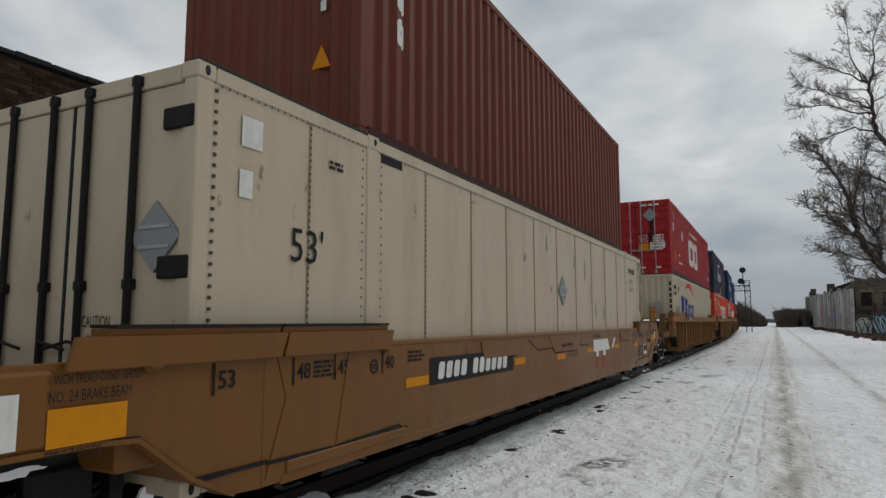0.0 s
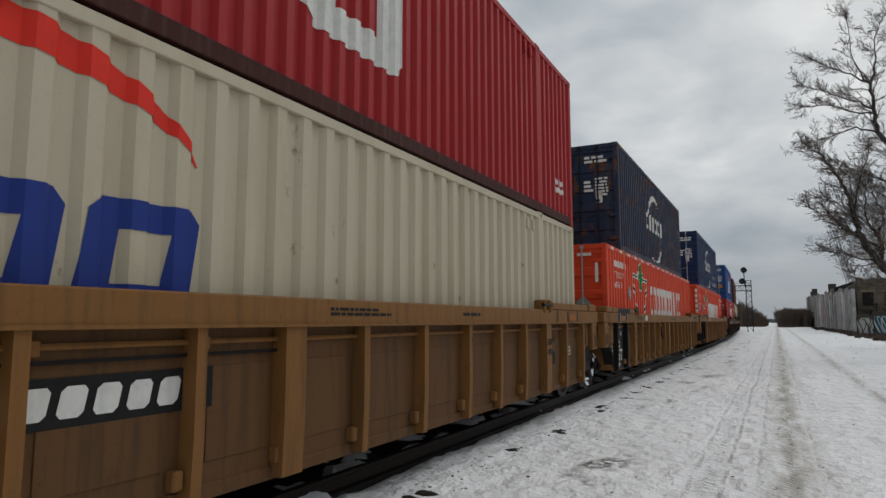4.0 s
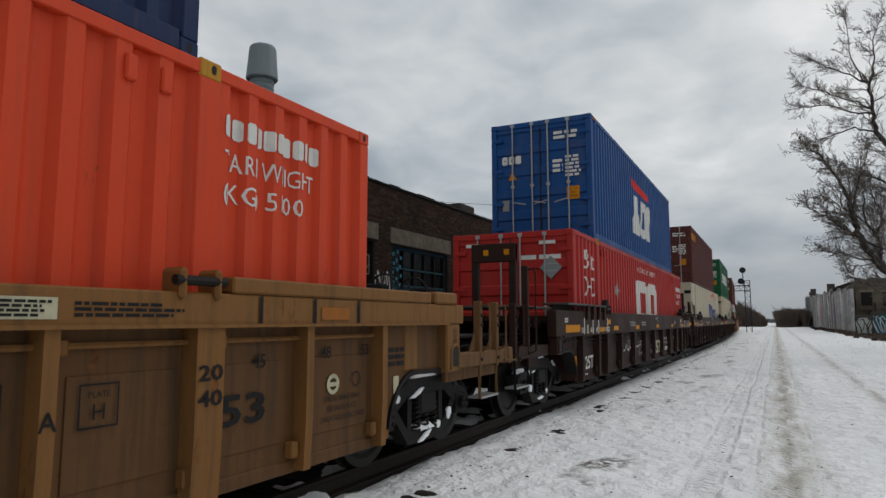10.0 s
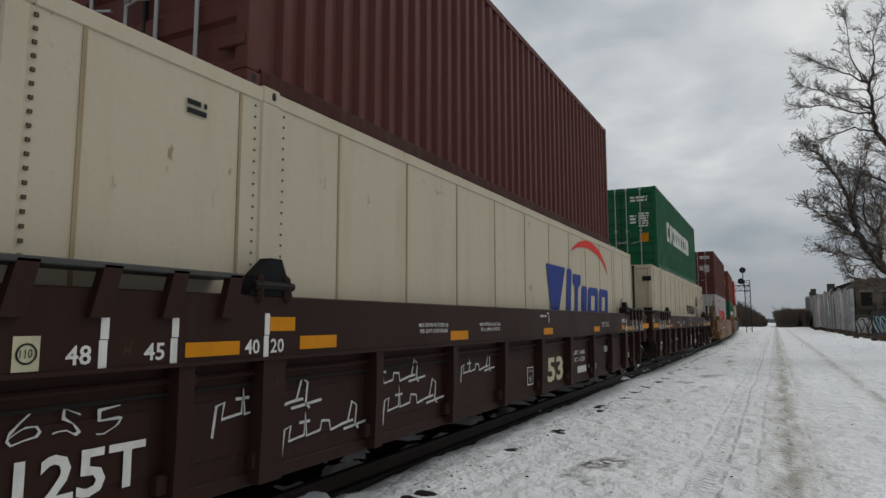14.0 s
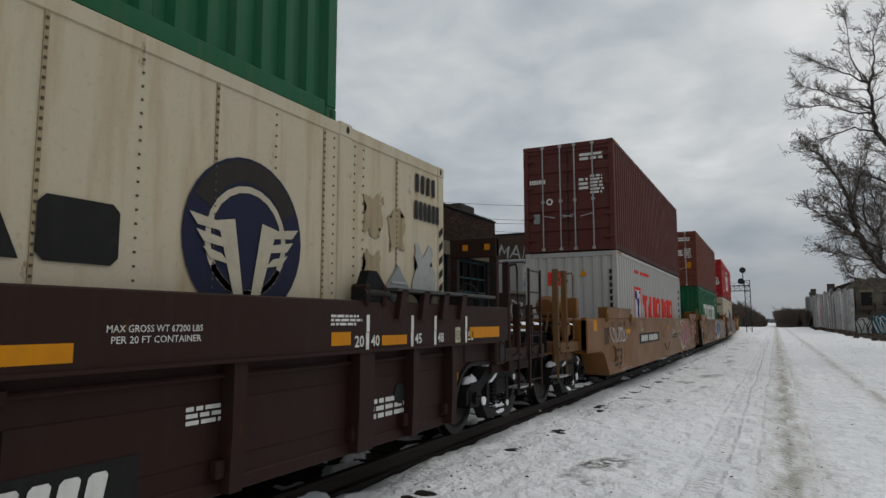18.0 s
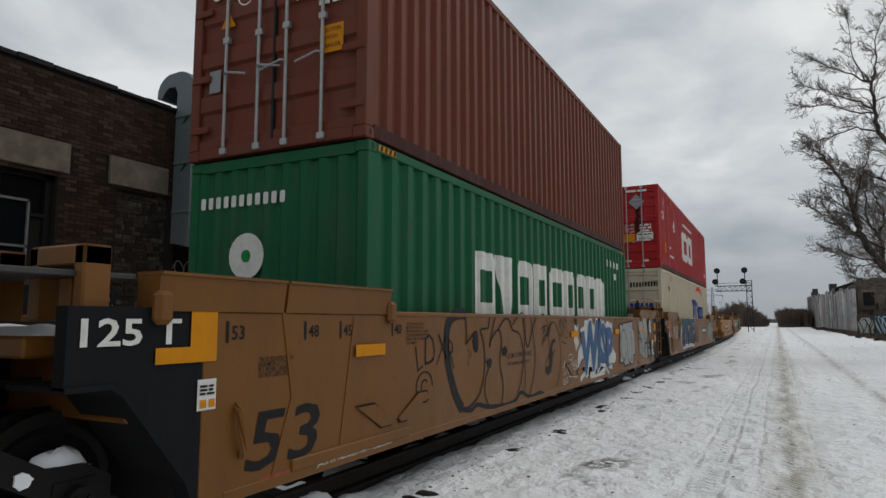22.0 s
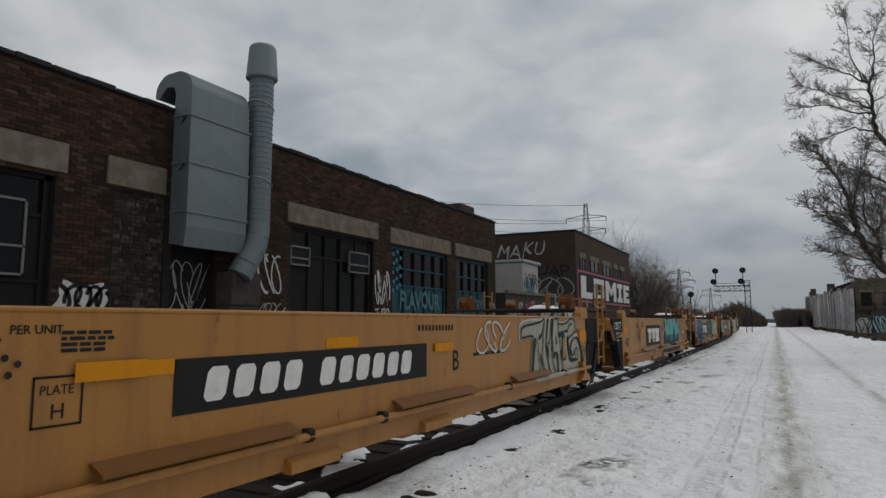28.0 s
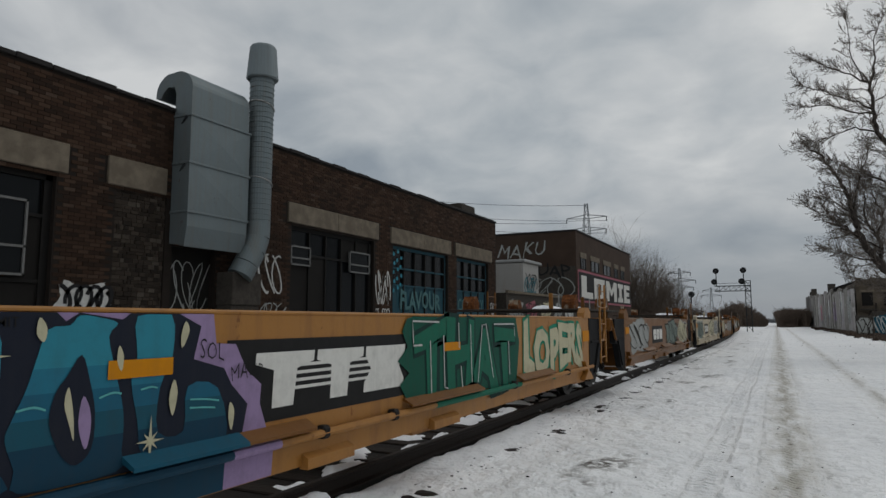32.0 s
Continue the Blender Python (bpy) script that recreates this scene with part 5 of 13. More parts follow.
    well_inside(ob, 8.0, mat, zt)
    return ob


def husky_car(c, mat, group, label, front_end, seed, lines=True):
    """A 40-foot well car, empty: a smooth side over round bottom rails, black end plates, decks and corner guides."""
    ob = car_base(label, c, group)
    zt, zb, y = 1.55, 0.66, 6.2
    free = front_end == "coupler"
    part("side_sheet", boxes((HALF - 0.09, HALF, -y, y, zb, zt), bevel=0.008), mat, ob)
    part("top_chord", boxes((HALF - 0.17, HALF + 0.008, -y, y, zt - 0.01, zt + 0.025), bevel=0.012), mat, ob)
    yf = -y + 0.1 if not free else -5.9
    part("bottom_rail", tubes([[(HALF + 0.055, yf, 0.645), (HALF + 0.055, y + 0.06, 0.645)]], 0.032, 8), mat, ob)
    bm = bmesh.new()
    prism(bm, [(HALF - 0.09, zb + 0.01), (HALF - 0.002, zb + 0.01), (HALF - 0.016, 0.42), (HALF - 0.09, 0.42)], "y", -y + 0.05, y - 0.05)
    part("bottom_plate", bm, mat, ob)
    for a, b in ((-3.76, -2.2), (-0.76, 0.95), (2.26, 3.75)):
        bm = bmesh.new()
        prism(bm, [(HALF - 0.02, 0.77), (HALF + 0.012, 0.77), (HALF + 0.115, 0.715), (HALF + 0.115, 0.695), (HALF + 0.0, 0.745)], "y", a, b)
        part("side_step", bm, M["car_tan"] if mat == M["car_yellow"] else mat, ob)
    for yy in (-5.8, 5.8):
        bm = bmesh.new()
        prism(bm, [(yy - 0.19, 0.77), (yy + 0.02, 0.76), (yy + 0.09, 0.58), (yy + 0.25, 0.52), (yy + 0.36, 0.42), (yy - 0.23, 0.44), (yy - 0.02, 0.58)], "x", HALF - 0.01, HALF + 0.085)
        part("rail_bracket", bm, mat, ob)
    for yy in (-2.03, -0.99, 2.1, 4.62):
        part("rail_clamp", boxes((HALF - 0.01, HALF + 0.085, yy - 0.05, yy + 0.05, 0.60, 0.70), bevel=0.02), M["steel"], ob)
    for yy in (-1.92, 0.1):
        bm = bmesh.new()
        prism(bm, [(HALF - 0.02, 0.52), (HALF + 0.05, 0.48), (HALF + 0.05, 0.40), (HALF - 0.03, 0.40)], "y", yy - 0.30, yy + 0.30)
        part("rail_shoe", bm, mat, ob)
    for k, (ya, yb) in enumerate(((-y, -y + 0.6), (-0.4, 0.4), (y - 0.6, y))):
        part("floor_beam", boxes((-HALF + 0.09, HALF - 0.1, ya, yb, 0.36, 0.42)), mat, ob)
    part("far_side", boxes((-HALF, -HALF + 0.09, -y, y, 0.5, zt), bevel=0.01), mat, ob)
    for e in (-1, 1):
        own = free and e < 0
        far = 8.15 if own else 7.22
        plate = mat if own else M["car_black"]
        bm = bmesh.new()
        shape = ((y, 0.36), (y + 0.12, 0.36), (y + 0.45, 0.46), (y + 0.78, 0.98), (far, 1.02), (far, zt - 0.01), (y, zt))
        if own:
            shape = ((y, 0.42), (y + 0.10, 0.44), (y + 0.28, 0.78), (y + 0.45, 0.94), (far, 0.96), (far, zt - 0.01), (y, zt))
        prism(bm, [(e * p, q) for p, q in shape], "x", HALF - 0.11, HALF + 0.012)
        part("end_plate", bm, plate, ob, "" if own else "black painted end plate")
        if own:
            for dz in (0.0, -0.10):
                part("bent_rail", tubes([[(HALF + 0.05, -far, 0.93 + dz), (HALF + 0.05, -y - 0.55, 0.98 + dz), (HALF + 0.05, -y - 0.40, 0.95 + dz), (HALF + 0.05, -y - 0.10, 0.66 + dz), (HALF + 0.055, -5.85, 0.645 + dz)]], 0.032, 8), mat, ob)
            hatch = part("end_hatch", boxes((HALF + 0.012, HALF + 0.04, -7.85, -7.18, 1.02, zt - 0.03), bevel=0.015), mat, ob)
            part("badge_plate", boxes((HALF + 0.041, HALF + 0.055, -7.75, -7.52, 1.26, 1.42)), M["car_black"], hatch)
            part("badge_plate", boxes((HALF + 0.041, HALF + 0.055, -7.50, -7.22, 1.26, 1.40)), M["steel"], hatch)
            part("hatch_handle", tubes([[(HALF + 0.04, -7.75, 1.10), (HALF + 0.09, -7.74, 1.10), (HALF + 0.09, -7.5, 1.10), (HALF + 0.04, -7.49, 1.10)]], 0.02, 6), mat, hatch)
        else:
            sl = bmesh.new()
            prism(sl, [(e * p, q) for p, q in ((y + 0.25, 0.50), (y + 0.42, 0.50), (y + 0.82, 1.06), (y + 0.62, 1.06))], "x", HALF + 0.012, HALF + 0.05)
            part("slant_rib", sl, plate, ob)
            part("plate_lip", boxes((HALF - 0.05, HALF + 0.04, *sorted((e * (y + 0.10), e * far)), 1.08, 1.12), bevel=0.01), plate, ob)
        part("end_deck", boxes((-1.45, 1.42, *sorted((e * (y - 0.02), e * (far + 0.25))), zt + 0.15, zt + 0.19), bevel=0.008), M["concrete_grey"], ob, "grey steel deck")
        for q in (0.45, 0.75, 0.95):
            part("deck_post", boxes((1.18, 1.26, *sorted((e * (y + q * (far - y)), e * (y + q * (far - y) + 0.07))), 1.40, zt + 0.15)), mat, ob)
        end_deck(ob, e, y + 0.15, far, 1.38, mat, seed + e)
        part("well_end", boxes((-1.4, 1.4, *sorted((e * (y - 0.02), e * (y + 0.05))), 0.45, 1.5)), mat, ob)
        bm = bmesh.new()
        prism(bm, [(e * p, q) for p, q in ((y - 0.42, zt), (y + 0.06, zt), (y + 0.04, zt + 0.13), (y - 0.08, zt + 0.20), (y - 0.26, zt + 0.20), (y - 0.40, zt + 0.10))], "x", HALF - 0.10, HALF + 0.03)
        part("corner_guide", bm, mat, ob)
        for x0, x1 in ((0.95, 1.215), (-1.215, -0.95)):
            bm = bmesh.new()
            prism(bm, [(e * p, q) for p, q in ((6.36, zt + 0.19), (6.64, zt + 0.19), (6.64, zt + 0.33), (6.53, zt + 0.47), (6.47, zt + 0.47), (6.36, zt + 0.33))], "x", x0, x1)
            part("locking_block", bm, M["rusty_block"], ob, "rusty locking block with flaking pale paint")
        if not own:
            part("hose", tubes([[(HALF - 0.12, e * (far - 0.05), 1.48), (HALF - 0.02, e * (far + 0.18), 1.50), (HALF + 0.02, e * (far + 0.2), 1.35), (HALF + 0.03, e * (far + 0.02), 1.12), (HALF + 0.0, e * (far - 0.15), 1.08)]], 0.028, 8), mat, ob)
            part("bearing_bracket", boxes((HALF - 0.25, HALF - 0.02, *sorted((e * (far + 0.02), e * (far + 0.22))), 1.28, 1.56), bevel=0.03), mat, ob)
        part("joint_casting", boxes((-0.5, 0.5, *sorted((e * (far - 0.3), e * 7.72)), 0.80, 1.30), bevel=0.04), M["steel"], ob)
    for k in range(4):
        sn = part("snow_patch", clump(seed * 3 + k, 0.5, 0.35, 0.09), M["snow_clump"], ob, "thin crust of snow")
        sn.matrix_basis = pose(0.5, -7.0 + 0.4 * (k % 2) if k < 2 else 6.7 + 0.3 * (k % 2), zt + 0.188)
    # end ladder with tall stiles
    ladder(ob, 6.95, 0.66, 2.24, mat, x=HALF + 0.06, w=0.45)
    if not free:
        ladder(ob, -7.15, 0.66, 2.22, mat, x=-HALF - 0.02, w=0.5)
    part("grab_iron", tubes([[(HALF + 0.05, 6.93, 2.20), (HALF + 0.05, 6.78, 2.22), (HALF + 0.05, 6.78, 1.80), (HALF + 0.05, 6.93, 1.78)]], 0.012, 6), M["zinc"], ob)
    part("grab_iron", tubes([[(HALF + 0.05, 7.42, 2.20), (HALF + 0.05, 7.55, 2.22), (HALF + 0.05, 7.55, 1.80), (HALF + 0.05, 7.42, 1.78)]], 0.012, 6), M["zinc"], ob)
    for yy in (6.35, -6.9):
        part("end_post", boxes((0.70, 0.78, yy - 0.03, yy + 0.03, zt + 0.19, zt + 0.50), bevel=0.01), mat, ob)
        part("grab_iron", tubes([[(0.78, yy, zt + 0.48), (0.90, yy, zt + 0.46), (0.90, yy, zt + 0.22)]], 0.014, 6), M["zinc"], ob)
    if free:
        coupler_end(ob, -1, 8.0, 9.4, mat, (8.75, 9.3), 2.0, seed + 9)
        coupler(ob, -1, 8.5, 9.65)
    return ob


# ---- the train ----
LOW, HIGH = 0.40, 3.31
bogie_meshes()


def print_end(ob, mat, u, v, n, w, h, seed, off=HALF + 0.004, name="small_print"):
    return mark(name, moved(bars(n, w, h, seed), u, v), M[mat], ob, "R", off)


def stencil(ob, words, u, v, h, mat="mark_white", w=0.0, off=HALF + 0.004, bold=0.012, lean=0.0, folds=None, name="stencil"):
    return mark(name, moved(lettering(words, h, w, bold, lean), u, v), M[mat], ob, "R", off, folds)


def strip(ob, u, v, w, h, off=HALF + 0.004, mat="mark_yellow"):
    return mark("reflector_strip", rect(u, v, w, h), M[mat], ob, "R", off, label="yellow reflective strip" if mat == "mark_yellow" else "")


def car_number(ob, u, v, w, h, off=HALF + 0.004, mat="mark_white", back="mark_black", lean=0.2):
    if back:
        mark("number_panel", rect(u, v, w, h), M[back], ob, "R", off, label="black number panel")
    k, step = h * 0.64, w * 0.84 / 10.7
    for i, one in enumerate(slabs([step * 0.74] * 10, k, step * 0.26, 0.0, lean, True)):
        mark("number_bar", moved(one, u + w * 0.07 + (step * 0.7 if i > 3 else 0.0), v + h * 0.18), M[mat], ob, "R", off + 0.004)


def load_rule(ob, u, v, mat, off=HALF + 0.004, words=("53", "48", "45", "40"), at=(0, 0.55, 0.95, 1.55), h=0.10):
    """The little lines and numbers that mark where boxes of each length sit."""
    for w, d in zip(words, at):
        mark("length_mark", rect(u + d, v - 0.04, 0.022, h * 1.7), M[mat], ob, "R", off)
        stencil(ob, w, u + d + 0.05, v, h, mat, off=off)


def swoosh(folds, ob, cu, cv, r, mat, off, a0=35, a1=150, fat=0.10, ky=0.45):
    n = 18
    out = []
    for i in range(n):
        f, g = i / n, (i + 1) / n
        ka, kb = math.sin(f * math.pi) * fat + 0.005, math.sin(g * math.pi) * fat + 0.005
        p = [(cu + (r + s * k) * math.cos(radians(a0 + (a1 - a0) * q)), cv + (r * ky + s * k) * math.sin(radians(a0 + (a1 - a0) * q))) for q, k, s in ((f, ka, 1), (f, ka, -1), (g, kb, -1), (g, kb, 1))]
        out += [[p[0], p[1], p[2]], [p[0], p[2], p[3]]]
    return mark("trade_mark", out, M[mat], ob, "R", off, folds)


def token(kind, w, h):
    """One plain piece of a trade mark: v narrows downwards, a upwards, t below its top, h at its waist, i is a bar, o has a closed slot, c a slot to one side, b is solid."""
    c = min(w, h) * 0.13
    if kind == "v":
        return fan([(0, h), (w * 0.98, h), (w * 0.66, 0), (w * 0.34, 0)])
    if kind == "a":
        return fan([(0, 0), (w, 0), (w * 0.70, h), (w * 0.30, h)])
    if kind == "t":
        return fan([(0, h), (w, h), (w, h * 0.80), (w * 0.70, h * 0.68), (w * 0.68, 0), (w * 0.32, 0), (w * 0.30, h * 0.68), (0, h * 0.80)])
    if kind == "h":
        return fan([(0, 0), (w, 0), (w, h * 0.2), (w * 0.86, h * 0.5), (w, h * 0.8), (w, h), (0, h), (0, h * 0.8), (w * 0.14, h * 0.5), (0, h * 0.2)])
    if kind in "ib":
        return fan([(c, 0), (w - c, 0), (w, c), (w, h - c), (w - c, h), (c, h), (0, h - c), (0, c)])
    u0, u1 = (w * 0.29, w * 0.71) if kind == "o" else (w * 0.32, w * 0.86)
    v0, v1 = h * 0.25, h * 0.73
    out = rect(0, v0, u0, v1 - v0) + rect(u1, v0, w - u1, v1 - v0)
    out += fan([(c, 0), (w - c, 0), (w, c), (w, v0), (u1, v0), (u0, v0), (0, v0), (0, c)])
    return out + fan([(0, v1), (u0, v1), (u1, v1), (w, v1), (w, h - c), (w - c, h), (c, h), (0, h - c)])


def word_mark(ob, folds, wall, u, v, w, h, pieces, mat, gap=0.16, lean=0.0, face="R", out=0.006):
    """A brand's lettering as plain pieces of its size, each a part: kind, width and, for low ones, a share of the height."""
    rows = [(p[0], float(p[1:].split("/")[0]), float((p + "/1").split("/")[1])) for p in pieces.split()]
    k = w / (sum(r[1] for r in rows) + gap * (len(rows) - 1))
    at = u
    for kind, wide, tall in rows:
        if kind != "_":
            mark("trade_block", [[(a + at + lean * b, b + v) for a, b in t] for t in token(kind, wide * k, h * tall)], M[mat], ob, face, wall + out, folds)
        at += (wide + gap) * k


SWEPT = "v1.3 i0.34 t0.62/0.92 b0.45/0.70 o0.95/0.70 o0.95/0.70"


def triangle_mark(ob, folds, wall, u, v, k=1.0):
    """A rounded outline triangle, point down, with a green leaf on its top edge."""
    line = [(0.66, -1.15), (0.05, -0.12), (0.0, 0.0), (0.08, 0.06), (1.15, 0.0), (2.05, -0.02), (2.16, -0.07), (2.12, -0.2), (1.52, -1.15)]
    pts = [(u + a * k, v + b * k) for a, b in line]
    mark("trade_mark", stroke(pts, 0.125 * k), M["mark_white"], ob, "R", wall + 0.005, folds)
    mark("trade_mark", stroke(pts, 0.045 * k), M["mark_black"], ob, "R", wall + 0.009, folds)
    half = [(0, -0.30), (0.05, -0.30), (0.04, -0.18), (0.22, -0.22), (0.19, -0.13), (0.34, 0.02), (0.27, 0.06), (0.31, 0.20), (0.20, 0.17), (0.11, 0.10), (0.14, 0.36), (0.07, 0.33), (0, 0.48)]
    leaf = half + [(-a, b) for a, b in half[::-1][1:-1]]
    cu, cv = u + 1.12 * k, v - 0.02
    mark("trade_mark", moved(fan([(cu + a * k * 1.12, cv + b * k * 1.12) for a, b in leaf]), 0, 0), M["mark_white"], ob, "R", wall + 0.012, folds)
    mark("trade_mark", fan([(cu + a * k, cv + b * k) for a, b in leaf]), M["mark_green"], ob, "R", wall + 0.016, folds, "green leaf emblem")


def spray_word(ob, words, u, v, w, h, fill, edge, off=HALF + 0.004, fat=0.05, lean=0.0, name="graffiti", low_fill=""):
    mark(name, moved(sway(lettering(words, h, w, fat + 0.05, lean), h, len(words)), u, v), M[edge], ob, "R", off)
    face_of = moved(sway(lettering(words, h * 0.99, w * 0.985, fat, lean), h, len(words)), u + w * 0.007, v + h * 0.01)
    if low_fill:
        mark(name, halved(face_of, v + h * 0.42, True), M[fill], ob, "R", off + 0.004)
        mark(name, halved(face_of, v + h * 0.42, False), M[low_fill], ob, "R", off + 0.004)
    else:
        mark(name, face_of, M[fill], ob, "R", off + 0.004)


def fat_piece(ob, seed, u, v, w, h, fill, edge, off=HALF + 0.004, loops=5, loop_mat=None):
    p = [(u + a, v + b) for a, b in bubble(seed, w, h)]
    mark("graffiti", fan(p), M[fill], ob, "R", off)
    mark("graffiti", stroke(p + p[:1], 0.05), M[edge], ob, "R", off + 0.004)
    mark("graffiti", moved(scrawl(seed + 5, w * 0.86, h * 0.72, loops, 0.04), u + w * 0.07, v + h * 0.14), M[loop_mat or edge], ob, "R", off + 0.008)


def tag(ob, seed, u, v, w, h, n, mat, thick=0.022, off=HALF + 0.012):
    return mark("graffiti", moved(scrawl(seed, w, h, n, thick), u, v), M[mat], ob, "R", off)


def black_end(ob, u0, u1, v0, v1, off=HALF + 0.003):
    mark("black_panel", rect(u0, v0, u1 - u0, v1 - v0), M["mark_black"], ob, "R", off, label="black painted panel")


# unit A: one tan car with a white 53-foot box under a red-brown 40-foot box
def unit_a(c=-101.89):
    car = flat_car(c, M["car_tan"], "well cars of the train", "tan well car with a smooth side and black number panel", "coupler", "coupler", 11, zt=1.29)
    off = HALF + 0.006
    mark("brake_print", moved(lettering("1 INCH TREAD COND. SHOES", 0.05, 0.52), -9.28, 1.19) + moved(lettering("NO. 24 BRAKE BEAM", 0.06, 0.46), -9.28, 1.10) + moved(lettering("SPRG 7 OC D5", 0.05, 0.3), -9.28, 0.82), M["mark_black"], car, "R", off + 0.020)
    strip(car, -9.28, 0.88, 0.44, 0.19, off + 0.020)
    mark("white_notice", rect(-9.60, 0.90, 0.18, 0.26), M["mark_white"], car, "R", off + 0.020)
    load_rule(car, -8.22, 1.07, "mark_black", off, ("53", "48", "45", "40"), (0, 0.77, 1.28, 2.0), 0.12)
    print_end(car, "mark_black", -7.2, 1.06, 4, 0.30, 0.14, 5, off)
    mark("small_print", ring(-6.35, 1.10, 0.045, 0.065) + moved(bars(2, 0.06, 0.05, 2, 0.0), -6.38, 1.075), M["mark_black"], car, "R", off)
    print_end(car, "mark_black", -5.75, 1.10, 3, 0.35, 0.12, 6, off)
    strip(car, -5.79, 0.86, 0.46, 0.09, off)
    car_number(car, -5.30, 0.84, 2.4, 0.28, off)
    strip(car, -0.89, 0.87, 0.46, 0.09, off)
    for u in (-2.85, 1.02, 3.4):
        strip(car, u, 0.90, 0.42, 0.09, off)
    # doubler plates lapped over the top chord, with dark rust creeping out from under them
    for k, pts in enumerate(([(-4.0, 1.24), (-3.9, 1.04), (-2.75, 1.04), (-2.55, 1.24)], [(-2.3, 1.24), (-1.88, 1.08), (-1.14, 1.08), (-1.36, 1.24)], [(-1.34, 1.245), (-1.04, 1.0), (0.34, 0.99), (0.65, 1.24)], [(0.66, 1.24), (0.50, 1.07), (1.17, 1.07), (1.37, 1.24)], [(3.9, 1.24), (4.05, 1.05), (5.0, 1.05), (5.2, 1.24)])):
        plate = bmesh.new()
        prism(plate, pts, "x", HALF - 0.005, HALF + (0.012 if k % 2 else 0.016))
        lap = part("doubler_plate", plate, M["car_tan"], car)
        lo = [p for p in pts if p[1] < 1.2]
        mark("rust_line", stroke([(lo[0][0] - 0.06, lo[0][1] + 0.05), (lo[0][0], lo[0][1] - 0.012), (lo[1][0], lo[1][1] - 0.012)], 0.022), M["shade_sill"], car, "R", HALF + 0.006, None, "dark rust along a plate's edge")
    mark("load_print", moved(lettering("LD LMT 101,900", 0.06, 0.56, 0.004), -0.26, 0.89), M["mark_black"], car, "R", off)
    mark("number_bar", moved(slabs([0.045] * 4, 0.06, 0.014, 0, 0.1), -0.66, 1.06) + moved(slabs([0.045] * 6, 0.06, 0.014, 0, 0.1), -0.38, 1.07), M["mark_black"], car, "R", off + 0.012)
    print_end(car, "mark_black", 1.5, 1.17, 2, 0.6, 0.06, 7, off)
    for u0, u1 in ((-9.22, -7.64), (-7.60, -6.17), (6.17, 7.60), (7.64, 9.0)):
        flap = bmesh.new()
        prism(flap, [(u0, 1.25), (u1, 1.25), (u1 + 0.07 * (1 if u1 < 0 else -1), 1.42), (u0 + 0.05, 1.42)], "x", HALF + 0.030, HALF + 0.062)
        part("guide_face", flap, M["car_tan"], car)
    for pts in ([(-8.91, 0.86), (-8.74, 0.85), (-8.33, 0.54), (-7.72, 0.53)], [(-7.70, 0.52), (-6.95, 0.50)], [(-6.90, 0.50), (-5.9, 0.53), (-5.83, 0.46)], [(6.0, 0.50), (6.85, 0.52), (7.7, 0.55), (8.35, 0.85)]):
        seam = bmesh.new()
        for p, q in zip(pts, pts[1:]):
            prism(seam, [(p[0], p[1] - 0.013), (q[0], q[1] - 0.013), (q[0], q[1] + 0.013), (p[0], p[1] + 0.013)], "x", HALF - 0.004, HALF + 0.010)
        part("fold_edge", seam, M["steel"], car)
    mark("trade_mark", fan([(1.49, 0.90), (1.49, 1.13), (2.70, 1.13), (2.90, 0.90), (2.48, 0.90), (2.48, 0.80), (2.28, 0.80), (2.28, 0.90), (1.90, 0.90), (1.90, 0.80), (1.70, 0.80), (1.70, 0.90)]), M["mark_white"], car, "R", off, None, "white trade mark")
    mark("trade_mark", fan([(1.70, 0.80), (1.90, 0.80), (1.85, 0.56), (1.63, 0.56)]) + fan([(2.28, 0.80), (2.48, 0.80), (2.43, 0.56), (2.21, 0.56)]), M["mark_faded_red"], car, "R", off, None, "faded red trade mark")
    mark("trade_mark", fan([(3.07, 0.92), (3.23, 0.92), (3.47, 1.13), (3.30, 1.13)]), M["mark_white"], car, "R", off)
    for a, b in (((-8.34, 0.52), (-7.7, 0.54)), ((-7.0, 0.5), (-5.75, 0.5))):
        mark("fold_line", stroke([a, b], 0.016), M["mark_black"], car, "R", off)
    for u, w in ((6.18, "45"), (6.56, "48"), (7.38, "53")):
        stencil(car, w, u, 1.08, 0.11, "mark_black", off=off)
        mark("length_mark", rect(u + 0.16, 1.05, 0.022, 0.17), M["mark_black"], car, "R", off)
    for w, v in (("40", 1.10), ("20", 0.94)):
        stencil(car, w, 5.40, v, 0.10, "mark_black", w=0.13, off=off)
    mark("length_mark", rect(5.56, 0.96, 0.025, 0.22), M["mark_black"], car, "R", off)
    mark("small_print", ring(5.92, 1.12, 0.06, 0.075), M["mark_black"], car, "R", off)
    strip(car, 5.58, 0.86, 0.49, 0.09, off)
    stencil(car, "53", 6.22, 0.60, 0.27, "mark_black", w=0.38, off=off, bold=0.02, lean=0.22)
    stencil(car, "110", 5.868, 1.09, 0.06, "mark_black", w=0.10, off=off)
    mark("oil_stain", fan([(6.09 + a, 0.60 + b) for a, b in bubble(31, 0.09, 0.16, 0.22)]), M["mark_black"], car, "R", off + 0.002, None, "dark oily stain")
    mark("small_label", rect(6.36, 1.07, 0.18, 0.13), M["faded_tan"], car, "R", off)
    mark("small_print", moved(bars(4, 0.17, 0.11, 8, 0.05), 6.365, 1.08), M["mark_black"], car, "R", off + 0.003)
